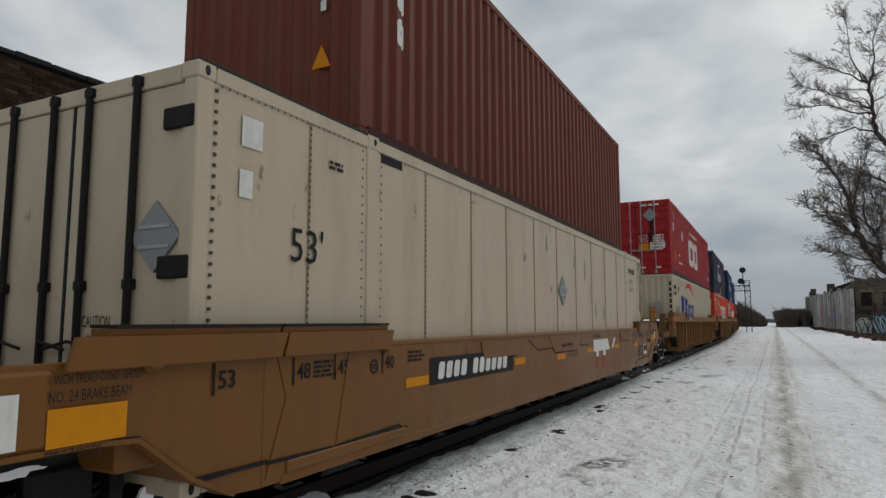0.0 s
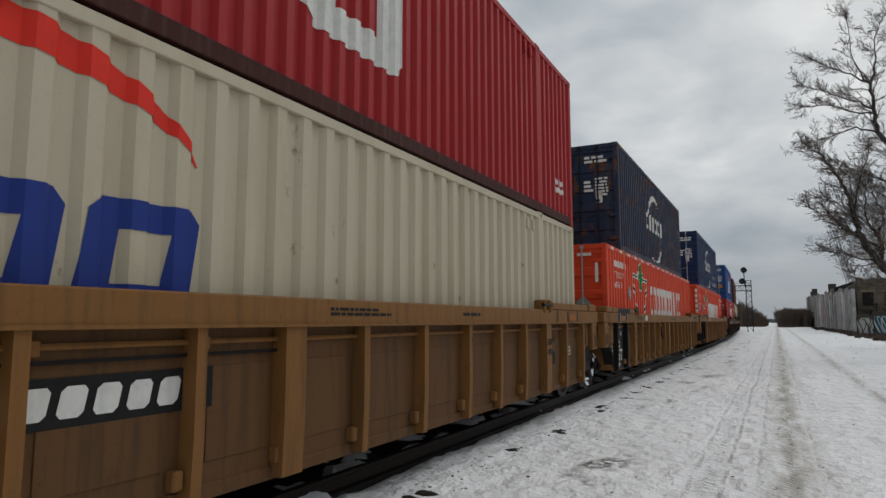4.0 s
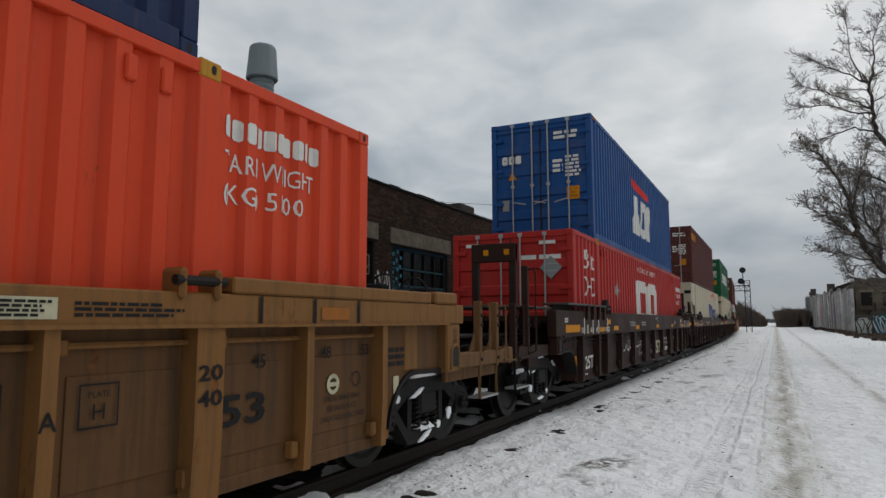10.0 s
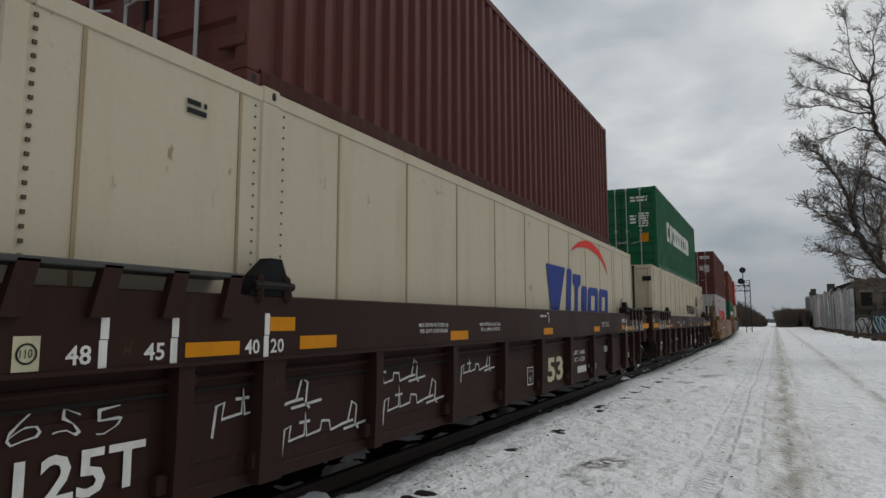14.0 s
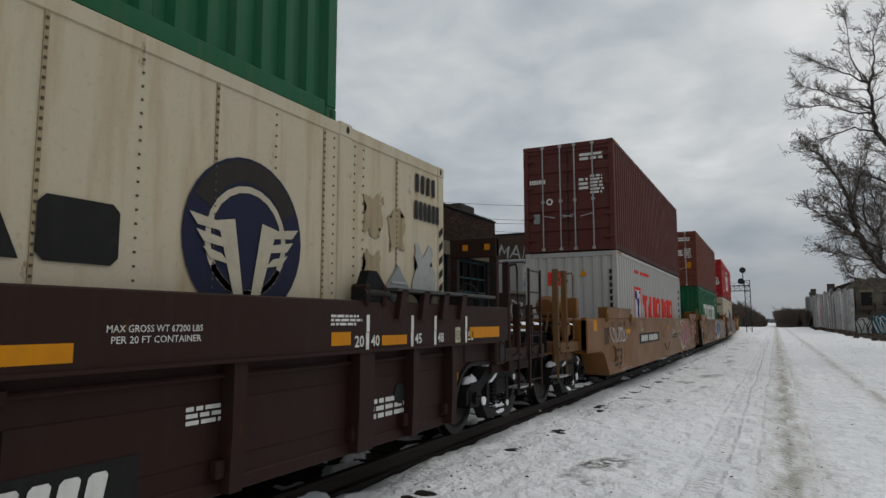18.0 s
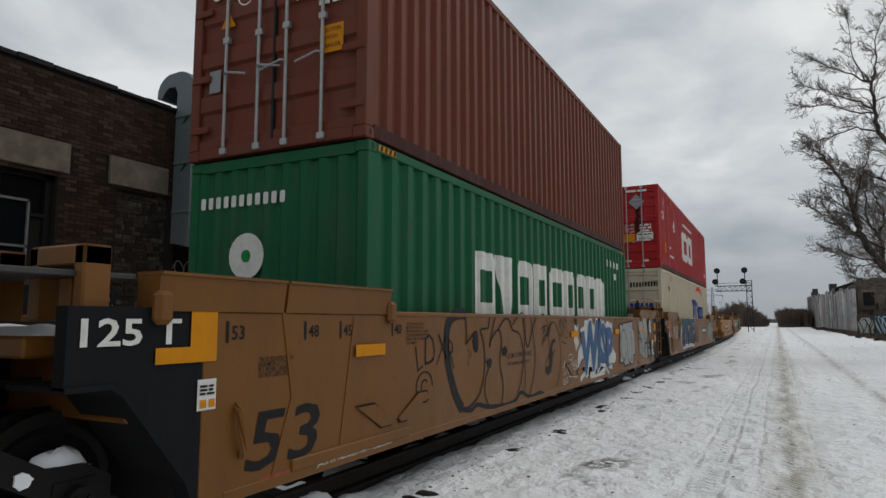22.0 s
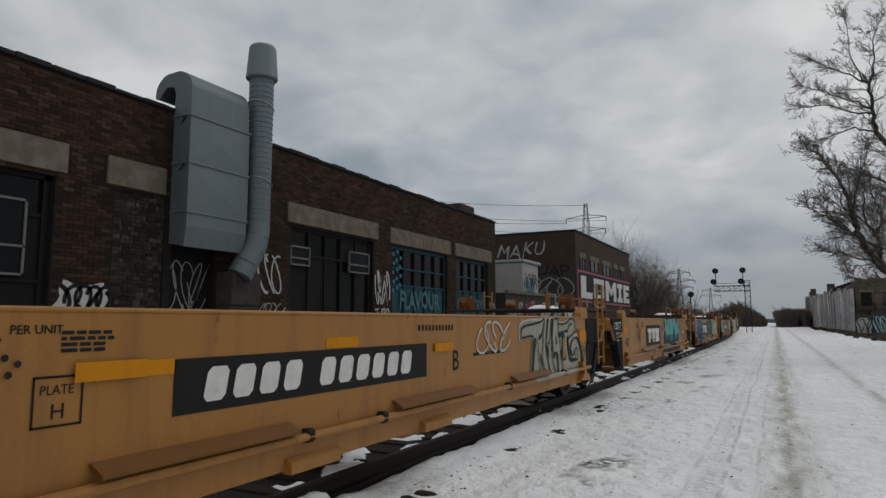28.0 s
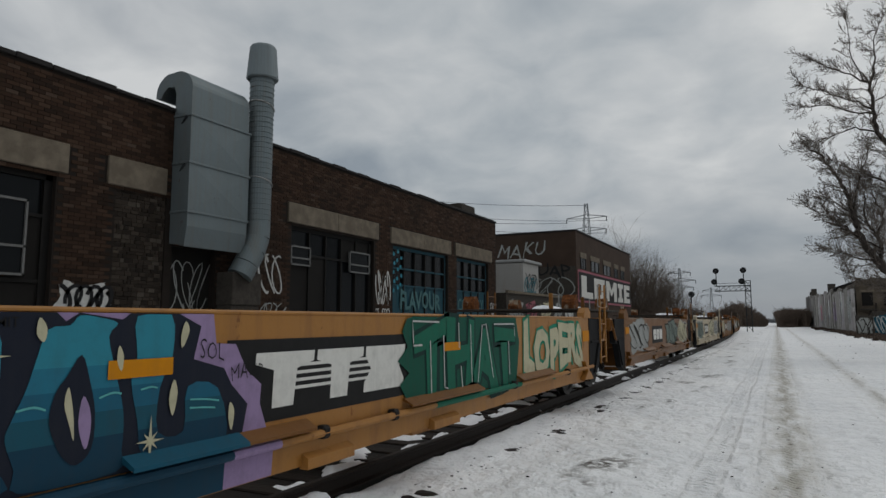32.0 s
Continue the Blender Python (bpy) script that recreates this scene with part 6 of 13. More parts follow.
    mark("seam_stain", stroke([(6.19, 1.24), (6.17, 1.0), (6.14, 0.86), (6.10, 0.55), (6.12, 0.42)], 0.02) + stroke([(6.95, 1.22), (6.92, 0.9), (6.86, 0.42)], 0.009), M["mark_black"], car, "R", off + 0.0015, None, "dark stain run along a weld")
    mark("number_panel", rect(6.86, 0.62, 0.5, 0.26), M["mark_white"], car, "R", off)
    for q in (0.0, 0.24):
        mark("number_panel", rect(6.89 + q, 0.70, 0.21, 0.16), M["mark_black"], car, "R", off + 0.004)
    mark("inspection_label", rect(7.44, 0.74, 0.26, 0.14), M["mark_yellow"], car, "R", off)
    part("slot_handle", boxes((HALF, HALF + 0.03, 7.56, 7.98, 0.93, 1.0), bevel=0.012), M["steel"], car)
    strip(car, 8.19, 0.92, 0.46, 0.19, off)
    mark("white_notice", rect(8.68, 0.98, 0.20, 0.25), M["mark_white"], car, "R", off)
    mark("brake_print", moved(lettering("1 INCH TREAD COND. SHOES", 0.045, 0.55), 8.1, 1.20) + moved(lettering("NO. 24 BRAKE BEAM", 0.05, 0.46), 8.1, 1.13), M["mark_black"], car, "R", off)
    low, folds, wall = container("aged white smooth-sided container with riveted seams in a well car", True, M["white_box"], (c - 0.71, LOW), "smooth", "doors", tall=2.83, riveted=True, length=15.26, dx=0.12, posts=(-5.53, 6.10), seams_at=[-6.45] + [-4.48 + 1.184 * k for k in range(9)])
    mark("length_mark", moved(lettering("53'", 0.28, 0.40), -6.67, 1.56), M["mark_black"], low, "R", wall + 0.014)
    mark("pale_patch", rect(-7.22, 2.34, 0.21, 0.22) + rect(-7.23, 1.97, 0.13, 0.20), M["mark_white"], low, "R", wall + 0.012)
    mark("small_print", moved(bars(2, 0.20, 0.09, 4, 0.1), -6.2, 2.38), M["mark_black"], low, "R", wall + 0.012)
    fd = 7.63 - 0.018
    for x in (-1.22, 0.22):
        mark("caution_print", moved(lettering("CAUTION", 0.085, 0.30), x, 1.06) + moved(lettering("9'-6\"", 0.08), x + 0.06, 0.93), M["mark_black"], low, "F", fd)
    placard(low, 0.95, 1.66, 0.24, "F", fd)
    placard(low, 0.55, 1.62, 0.25, "R", wall + 0.006)
    mark("number_bar", moved(slabs([0.06] * 2, 0.14, 0.05, 0), 6.48, 2.32) + moved(slabs([0.05] * 5, 0.14, 0.05, 0), 6.74, 2.31), M["mark_black"], low, "R", wall + 0.012)
    mark("tare_print", moved(lettering("TARE WEIGHT", 0.10, 0.54), 6.48, 2.07) + moved(lettering("(KG) 6400", 0.10, 0.46), 6.48, 1.86), M["mark_black"], low, "R", wall + 0.012)
    for u, v, w, h, k in ((2.1, 1.9, 0.05, 0.4, 1), (2.9, 1.2, 0.10, 0.3, 2), (-1.4, 2.0, 0.12, 0.12, 3), (1.35, 2.1, 0.07, 0.22, 4), (3.6, 1.15, 0.08, 0.25, 5), (-0.3, 2.25, 0.05, 0.3, 6)):
        mark("scrape", fan([(u + a, v + b) for a, b in bubble(740 + k, w, h, 0.25)]), M["spray_grey"], low, "R", wall + 0.010, None, "grey scrape in the paint")
    rivets = [t for k in range(210) for t in disc(-7.42 + 0.071 * k, 2.70, 0.011, 6)] + [t for k in range(36) for t in disc(7.48, 0.15 + 0.07 * k, 0.011, 6)]
    mark("rivet_rows", rivets, M["rivet"], low, "R", wall + 0.012)
    part("roof_edge", boxes((wall - 0.08, wall + 0.010, -7.62, 8.18, 2.800, 2.850), bevel=0.008), M["gasket"], low, "black tarred roof edge")
    part("hazard_stripe", boxes((wall, wall + 0.004, -5.38, -4.98, 2.62, 2.71)), M["mark_black"], low)
    # the open steel frame at its far end
    ex = 2.591 / 2
    for s in (-1, 1):
        post = part("frame_post", boxes((*sorted((s * ex, s * (ex - 0.14))), 8.04, 8.18, 0.0, 2.83), bevel=0.012), M["seam"], low)
        part("frame_rail", boxes((*sorted((s * ex, s * (ex - 0.10))), 7.64, 8.04, 2.69, 2.81), bevel=0.01), M["white_box"], low)
        part("frame_rail", boxes((*sorted((s * (ex - 0.02), s * (ex - 0.10))), 7.64, 8.04, 1.14, 1.26), bevel=0.01), M["white_box"], low)
        part("frame_brace", tubes([[(s * (ex - 0.06), 7.805, 1.25), (s * (ex - 0.06), 8.07, 2.68)]], 0.045, 6), M["white_box"], low)
        part("frame_brace", tubes([[(s * (ex - 0.06), 7.805, 0.95), (s * (ex - 0.06), 7.83, 0.1)]], 0.045, 6), M["white_box"], low)
        gus = bmesh.new()
        prism(gus, [(7.62, 1.05), (7.80, 1.05), (7.88, 1.2), (7.80, 1.36), (7.62, 1.36)], "x", *sorted((s * (ex + 0.006), s * (ex - 0.02))))
        part("frame_gusset", gus, M["white_box"], low)
        for k in range(4):
            part("post_slot", boxes((*sorted((s * (ex + 0.003), s * (ex - 0.02))), 8.08, 8.12, 0.5 + 0.55 * k, 0.72 + 0.55 * k)), M["gasket"], post)
    part("frame_rail", boxes((-ex + 0.14, ex - 0.14, 8.04, 8.18, 2.69, 2.82), bevel=0.012), M["white_box"], low)
    up, folds, wall = container("red-brown corrugated container stacked on a white one", False, M["brown_box"], (c - 0.25, HIGH - 0.06), "corr", "plain", length=12.0, dx=0.04)
    mark("trade_mark", [[(-5.30 + b * 0.9, 2.7 - a * 0.9) for a, b in t] for t in slabs([0.34, 0.34, 0.34, 0.34], 0.24, 0.10, 0.2)], M["mark_white"], up, "R", wall + 0.006, folds)
    mark("warning_triangle", [[(0.62, 0.78), (0.86, 0.78), (0.74, 1.02)]], M["mark_yellow"], up, "F", 6.0 - 0.008, None, "yellow warning triangle")
    mark("number_bar", [t for k in range(8) for t in rect(0.72, 2.5 - k * 0.16, 0.07, 0.11)], M["mark_white"], up, "F", 6.0 - 0.008)


def ct_box(c, front, seed):
    low, folds, wall = container("orange-red corrugated 53-foot container with white slab lettering", True, M["orange_red"], (c if front == "doors" else c - 0.20, LOW), "corr", front, period=0.305)
    word_mark(low, folds, wall, *((-2.25, 1.20, 6.9) if front == "doors" else (-2.05, 1.12, 6.6)), 0.98, "c1 o1.05 o1.05 o1.05 o1 i0.36 o1.05 o1.05 _0.3 t0.95 i0.36 o1 c0.9", "mark_white", 0.17)
    triangle_mark(low, folds, wall, -4.95 if front == "doors" else -4.4, 2.30)
    for k in range(16 if front == "doors" else 0):
        mark("reflector_strip", rect(-7.6 + k * 0.98, 2.80, 0.28, 0.07), M["mark_white"], low, "R", 1.2955 + 0.004)
    placard(low, -5.55 if front == "doors" else -5.3, 1.82, 0.20, "R", wall + 0.006)
    if front == "doors":
        mark("number_bar", moved(slabs([0.09] * 10, 0.16, 0.05, 0), -7.1, 2.42), M["mark_white"], low, "R", wall + 0.006, folds)
        mark("tare_print", moved(lettering("TARE WEIGHT", 0.15, 0.95), -7.1, 2.16) + moved(lettering("(KG) 5100", 0.15), -7.1, 1.92), M["mark_white"], low, "R", wall + 0.006, folds)
        f = 8.077 - 0.018
        placard(low, -0.42, 1.45, 0.22, "F", f)
        placard(low, 0.72, 1.45, 0.24, "F", f)
        mark("door_print", moved(bars(1, 0.30, 0.10, seed, 0.1), -1.1, 0.70) + moved(bars(2, 0.5, 0.16, seed + 1, 0.1), 0.25, 0.72), M["mark_white"], low, "F", f)
        mark("reflector_strip", rect(-1.0, 2.62, 0.3, 0.07) + rect(0.6, 2.62, 0.34, 0.07) + rect(1.02, 2.0, 0.07, 0.45) + rect(-1.13, 1.9, 0.06, 0.5) + rect(0.05, 1.2, 0.08, 1.3), M["mark_white"], low, "F", f)
        mark("trade_mark", stroke([(-1.02, 2.1), (-0.78, 1.55), (-0.54, 2.1), (-1.02, 2.1)], 0.03), M["mark_white"], low, "F", f)
        mark("trade_mark", disc(-0.78, 2.12, 0.09, 8), M["mark_green"], low, "F", f + 0.004)
    else:
        mark("length_print", moved(lettering("53 ft", 0.40, 0.70), -6.98, 2.16) + moved(lettering("XHC", 0.40, 0.70), -6.98, 1.66), M["mark_white"], low, "R", wall + 0.006, folds)
        mark("length_print", moved(lettering("53 ft", 0.40, 0.72), -0.45, 2.12) + moved(lettering("XHC", 0.40, 0.72), -0.45, 1.60), M["mark_white"], low, "F", 8.077 - 0.011)
        mark("number_bar", [t for k in range(9) for t in rect(1.2, 2.50 - k * 0.25, 0.10, 0.17)], M["mark_white"], low, "F", 8.077 + 0.004)
        placard(low, -0.80, 1.68, 0.22, "F", 8.077 - 0.01)
        placard(low, 0.58, 1.74, 0.26, "F", 8.077 - 0.01)
        placard(low, -7.33, 1.76, 0.24, "R", wall + 0.006)
        mark("number_bar", moved(slabs([0.09] * 10, 0.16, 0.02, 0), 6.26, 2.42), M["mark_white"], low, "R", wall + 0.006, folds)
        mark("tare_print", moved(lettering("TARE WEIGHT", 0.15, 1.05), 6.26, 2.18) + moved(lettering("(KG) 5100", 0.15), 6.26, 1.95), M["mark_white"], low, "R", wall + 0.006, folds)
    return low


def navy_box(c, mat, seed, eco=False):
    up, folds, wall = container("navy corrugated 40-foot container stacked on an orange-red one", False, mat, (c, HIGH), "corr", "doors", tall=2.896 if not eco else 2.896)
    swoosh(folds, up, -0.35, 1.15, 1.35, "mark_white", wall + 0.006, 55, 165, 0.09, 0.85)
    swoosh(folds, up, -0.35, 1.25, 1.35, "mark_white", wall + 0.006, 235, 345, 0.09, 0.85)
    word_mark(up, folds, wall, -2.0, 1.12, 3.2, 0.52, "c1 b1.1 a1 _0.1 c1 c1 b1.1", "mark_white", 0.14)
    if eco:
        mark("slogan", moved(lettering("eco container", 0.26, 2.1), 2.35, 0.85) + moved(lettering("bamboo flooring", 0.26, 2.3), 2.35, 0.42), M["mark_white"], up, "R", wall + 0.006, folds)
    mark("edge_mark", [t for k in range(5) for t in rect(5.72, 0.5 + k * 0.42, 0.12, 0.22)], M["mark_yellow"], up, "R", wall + 0.006, folds)
    door_print(up, 12.192, 2.896, seed, yellow=False)
    f = 6.096 - 0.018
    mark("warning_triangle", [[(-0.42, 1.72), (-0.18, 1.72), (-0.30, 1.94)]], M["mark_yellow"], up, "F", f)
    mark("trade_mark", moved(slabs([0.1] * 6, 0.10, 0.03, 0), -0.95, 2.30) + ring(-0.58, 2.35, 0.16, 0.19, 30, 160, 12), M["mark_white"], up, "F", f)
    mark("maker_plate", rect(0.62, 1.30, 0.17, 0.30), M["mark_white"], up, "F", f)


OCHRE_RIBS = (-8.3, -7.22, -6.2, -5.2, -4.25, -3.3, -2.3, -1.2, -0.3, 0.65, 1.74, 2.83, 3.8, 4.76, 5.79, 6.79, 7.87)
MAROON_RIBS = (-8.26, -7.0, -6.22, -4.82, -3.25, -1.69, -0.15, 1.42, 3.05, 4.65, 6.17, 7.05, 7.92)


def ochre_unit(c, front, back, seed, black_panel=True, rear_black=False):
    car = ribbed_car(c, M["car_ochre"], "well cars of the train", "brown ochre well car with upright side posts", 0.21, front, back, OCHRE_RIBS, (-6.2, -0.3, 5.79), seed, (-8.3, -7.22) if black_panel else ())
    off, sheet = HALF + 0.004, HALF - 0.118
    print_end(car, "mark_black", -6.0, 1.53, 3, 1.0, 0.10, seed, off)
    mark("white_notice", rect(-4.8, 1.51, 0.32, 0.13), M["mark_white"], car, "R", off)
    print_end(car, "mark_black", 0.1, 1.54, 2, 1.0, 0.08, seed + 1, off)
    print_end(car, "mark_black", 2.6, 1.55, 1, 0.7, 0.06, seed + 2, off)
    if black_panel:
        black_end(car, -8.25, -7.26, 0.40, 1.44, sheet + 0.006)
        stencil(car, "125T", -8.17, 0.59, 0.26, w=0.72, off=sheet + 0.012, bold=0.02)
        stencil(car, "48", -7.62, 1.15, 0.10, off=sheet + 0.012, bold=0.008)
        stencil(car, "3", -8.20, 1.13, 0.10, off=sheet + 0.012, bold=0.008)
        mark("brake_print", moved(lettering("SPECIAL BRAKE BEAM", 0.045, 0.55, 0.004), -8.1, 1.33) + moved(lettering("SEE BADGE PLATE", 0.045, 0.42, 0.004), -8.04, 1.26), M["mark_white"], car, "R", sheet + 0.012)
        mark("round_badge", disc(-7.74, 0.96, 0.085, 18), M["spray_cream"], car, "R", sheet + 0.012)
        mark("round_badge", rect(-7.80, 0.94, 0.12, 0.04), M["mark_black"], car, "R", sheet + 0.016)
        mark("small_print", ring(-8.08, 0.95, 0.06, 0.07) + moved(lettering("110", 0.05, 0.08), -8.12, 0.925) + moved(bars(3, 0.4, 0.10, 3), -8.08, 0.44), M["mark_white"], car, "R", sheet + 0.012)
    for w, v in (("20", 1.13), ("40", 0.97)):
        stencil(car, w, -6.30, v, 0.10, "mark_black", w=0.19, off=HALF + 0.003, bold=0.02)
    web = HALF - 0.108
    if black_panel:
        mark("brake_print", moved(lettering("38 TW WHLS", 0.055, 0.33, 0.006), -8.93, 1.12) + moved(lettering("1 INCH TREAD COND. SHOES", 0.055, 0.66, 0.006), -9.17, 1.01), M["mark_black"], car, "R", web)
        mark("bearing_print", moved(lettering("SIDE BEARING", 0.042, 0.30, 0.004), -9.42, 1.61) + moved(lettering("SET UP HEIGHT", 0.042, 0.30, 0.004), -9.42, 1.555) + moved(lettering("5-1/16 +/- 1/16 FEMALE", 0.042, 0.48, 0.004), -9.5, 1.50), M["mark_black"], car, "R", off)
        black_end(car, -8.31, -7.10, 1.482, 1.672, off)
        strip(car, -7.92, 1.50, 0.44, 0.12, off + 0.004, "mark_dull_orange")
        black_end(car, -8.31, -6.96, 1.69, 1.79, HALF + 0.016)
    else:
        mark("brake_print", moved(lettering("SPECIAL BRAKE BEAM", 0.055, 0.62, 0.006), -9.55, 1.18) + moved(lettering("SEE BADGE PLATE", 0.055, 0.50, 0.006), -9.53, 1.09) + moved(lettering("1 INCH TREAD COND. SHOES", 0.055, 0.74, 0.006), -9.56, 1.0), M["mark_black"], car, "R", web)
        strip(car, -9.7, 1.49, 1.45, 0.16, off, "mark_dull_orange")
    notice = mark("inspection_label", rect(-8.60, 0.76, 0.16, 0.19), M["spray_cream"], car, "R", web)
    mark("label_print", rect(-8.58, 0.86, 0.05, 0.07) + rect(-8.51, 0.86, 0.05, 0.07) + rect(-8.57, 0.79, 0.11, 0.02), M["mark_black"], car, "R", web + 0.004)
    strip(car, 6.9, 1.51, 0.38, 0.10, off + 0.004, "mark_dull_orange")
    stencil(car, "45", 6.28, 1.17, 0.10, "mark_black", off=sheet + 0.006, bold=0.008)
    stencil(car, "53", 5.97, 0.80, 0.21, "mark_black", w=0.44, off=sheet + 0.012, bold=0.02)
    for w, v in (("20", 1.13), ("40", 0.97)):
        stencil(car, w, 5.69, v, 0.10, "mark_black", w=0.2, off=HALF + 0.003, bold=0.02)
    ink = "mark_white" if rear_black else "mark_black"
    if rear_black:
        black_end(car, 6.85, 7.81, 0.42, 1.44, sheet + 0.006)
        black_end(car, 6.75, 7.95, 1.482, 1.672, off + 0.001)
    for w, u in (("48", 7.05), ("53", 7.62)):
        stencil(car, w, u, 1.20, 0.10, ink, off=sheet + 0.012)
    mark("round_badge", ring(7.22, 0.98, 0.05, 0.085, n=18) + rect(7.17, 0.96, 0.10, 0.035), M["spray_cream"], car, "R", sheet + 0.012)
    mark("round_badge", ring(7.55, 1.0, 0.055, 0.066, n=18), M["mark_white"] if rear_black else M["mark_black"], car, "R", sheet + 0.012)
    mark("brake_print", moved(lettering("SPECIAL BRAKE BEAM", 0.045, 0.5), 7.1, 0.84) + moved(lettering("SEE BADGE PLATE", 0.045, 0.42), 7.14, 0.76) + moved(lettering("2 INCH TREAD COND. SHOES", 0.045, 0.62), 7.06, 0.68), M[ink], car, "R", sheet + 0.012)
    if not rear_black:
        mark("brake_print", moved(bars(3, 0.42, 0.2, seed + 5), 8.08, 1.06), M["mark_black"], car, "R", HALF - 0.105)
    mark("inspection_label", rect(8.18, 0.80, 0.10, 0.17), M["spray_cream"], car, "R", HALF - 0.105)
    for e in (-1, 1):
        for u in ((8.06, 7.26) if e < 0 else (6.2, 6.8, 7.4)):
            mark("length_mark", rect(e * u, 1.485, 0.035, 0.19), M["mark_white"] if (rear_black and e > 0) or (e < 0 and black_panel) else M["mark_black"], car, "R", off + 0.006)
    return car


# units B, C and D: one three-part brown ochre car
def unit_b(c=-79.07):
    car = ochre_unit(c, "coupler", "joint", 21, False)
    sheet = HALF - 0.118
    car_number(car, -3.6, 0.95, 2.6, 0.26, sheet)
    stencil(car, "48", -7.60, 1.15, 0.09, "mark_black", off=sheet + 0.004)
    stencil(car, "45", -7.08, 1.15, 0.09, "mark_black", off=sheet + 0.004)
    mark("round_badge", disc(-7.74, 0.96, 0.08, 18), M["mark_dull_orange"], car, "R", sheet + 0.004)
    mark("plate_frame", stroke([(-7.0, 0.88), (-6.75, 0.88), (-6.75, 1.0), (-7.0, 1.0), (-7.0, 0.88)], 0.02), M["steel"], car, "R", sheet + 0.004)
    print_end(car, "mark_black", -5.2, 0.9, 2, 0.8, 0.2, 9, sheet)
    low, folds, wall = container("cream white corrugated 53-foot container with blue slab lettering", True, M["cream_box"], (c, LOW), "corr", "plain", period=0.315)
    word_mark(low, folds, wall, -5.7, 1.15, 4.6, 0.98, SWEPT, "mark_blue", 0.12, 0.14)
    swoosh(folds, low, -2.75, 1.95, 1.75, "mark_red", wall + 0.006, 15, 140, 0.10, 0.42)
    mark("caution_print", [t for k, w in enumerate("CAUTION9'6\"") for t in moved(lettering(w, 0.13), -1.17, 2.45 - k * 0.185)], M["mark_black"], low, "F", 8.077 + 0.004)
    mark("number_bar", [t for k in range(8) for t in rect(1.17, 2.45 - k * 0.22, 0.08, 0.15)] + [t for k in range(6) for t in rect(-0.42, 2.15 - k * 0.2, 0.08, 0.13)], M["mark_black"], low, "F", 8.077 + 0.004)
    mark("worn_patch", fan([(0.35 + a * 0.6, 0.95 + b) for a, b in bubble(3, 1.0, 0.95, 0.09)]), M["spray_grey"], low, "F", 8.077 - 0.012, None, "scuffed grey patch")
    for u in (-7.0, -6.45):
        placard(low, u, 1.45, 0.24, "R", wall + 0.006)
    stencil(low, "VTP", -6.5, 2.3, 0.16, "mark_black", off=wall + 0.006, folds=folds)
    mark("number_bar", moved(slabs([0.09] * 6, 0.16, 0.06, 0), -7.75, 2.35) + moved(slabs([0.09] * 5, 0.16, 0.06, 0), -7.75, 2.1), M["mark_black"], low, "R", wall + 0.006, folds)
    cp_box(c, 51)


def cp_box(c, seed, z=HIGH):
    up, folds, wall = container("crimson corrugated 53-foot container stacked on a cream one", True, M["cp_red"], (c, z), "corr", "doors", period=0.24)
    # trade mark: two plain hollow slabs
    word_mark(up, folds, wall, -2.0, 0.75, 3.65, 1.25, "c1 o0.95", "mark_white", 0.10)
    mark("slogan_bar", moved(bars(1, 3.2, 0.16, seed, 0.0), -1.6, 2.25), M["mark_white"], up, "R", wall + 0.006, folds)
    mark("length_print", moved(lettering("53 ft", 0.34, 0.62), -7.35, 2.25) + moved(lettering("XHC", 0.34, 0.62), -7.35, 1.78), M["mark_white"], up, "R", wall + 0.006, folds)
    mark("warning_plate", rect(-6.85, 0.62, 0.34, 0.40), M["mark_yellow"], up, "R", wall + 0.006, folds, "yellow warning plate")
    mark("small_print", moved(bars(1, 0.3, 0.14, 5), -5.6, 0.85) + moved(bars(1, 1.3, 0.12, 6), -5.6, 0.55) + moved(bars(2, 0.5, 0.3, 7), 7.0, 0.5), M["mark_white"], up, "R", wall + 0.006, folds)
    mark("emblem", diamond(-4.35, 1.85, 0.24), M["mark_white"], up, "R", wall + 0.006, folds)
    f = 8.077 - 0.018
    placard(up, 0.55, 2.32, 0.27, "F", f)
    mark("door_print", moved(bars(1, 0.7, 0.12, seed, 0.0), 0.2, 2.66) + [t for k, w in enumerate(("GR. WT.", "Tare Wt.", "CU. CAP.")) for t in moved(lettering(w, 0.075, 0.34, 0.006), 0.12, 1.47 - 0.11 * k)] + moved(bars(3, 0.42, 0.30, seed + 2, 0.1), 0.64, 1.25), M["mark_white"], up, "F", f)
    for k, (x, v, w, h) in enumerate(((0.47, 2.0, 0.20, 0.30), (0.50, 1.62, 0.16, 0.42), (0.46, 1.22, 0.17, 0.40), (0.60, 1.50, 0.16, 0.16), (-0.80, 1.62, 0.16, 0.34))):
        mark("soot_stain", fan([(x + a, v + b) for a, b in bubble(seed + 40 + k, w, h, 0.30)]), M["soot"], up, "F", f + 0.003 + 0.001 * k, None, "black soot stain on the door")
    mark("warning_plate", rect(0.10, 0.92, 0.36, 0.28), M["mark_yellow"], up, "F", f, label="yellow warning plate")
    mark("white_notice", rect(0.52, 0.94, 0.56, 0.30), M["mark_white"], up, "F", f)
    mark("notice_print", moved(lettering("4,000 lbs", 0.10, 0.40), 0.60, 0.985) + moved(bars(1, 0.48, 0.06, seed + 3, 0.1), 0.56, 1.14), M["mark_black"], up, "F", f + 0.010)
    mark("maker_plate", rect(-1.0, 0.85, 0.36, 0.24), M["placard"], up, "F", f)
    mark("white_notice", [t for x in (-1.1, -0.5, 0.15, 0.72) for t in rect(x, 0.22, 0.18, 0.07)], M["mark_white"], up, "F", f)
    return up


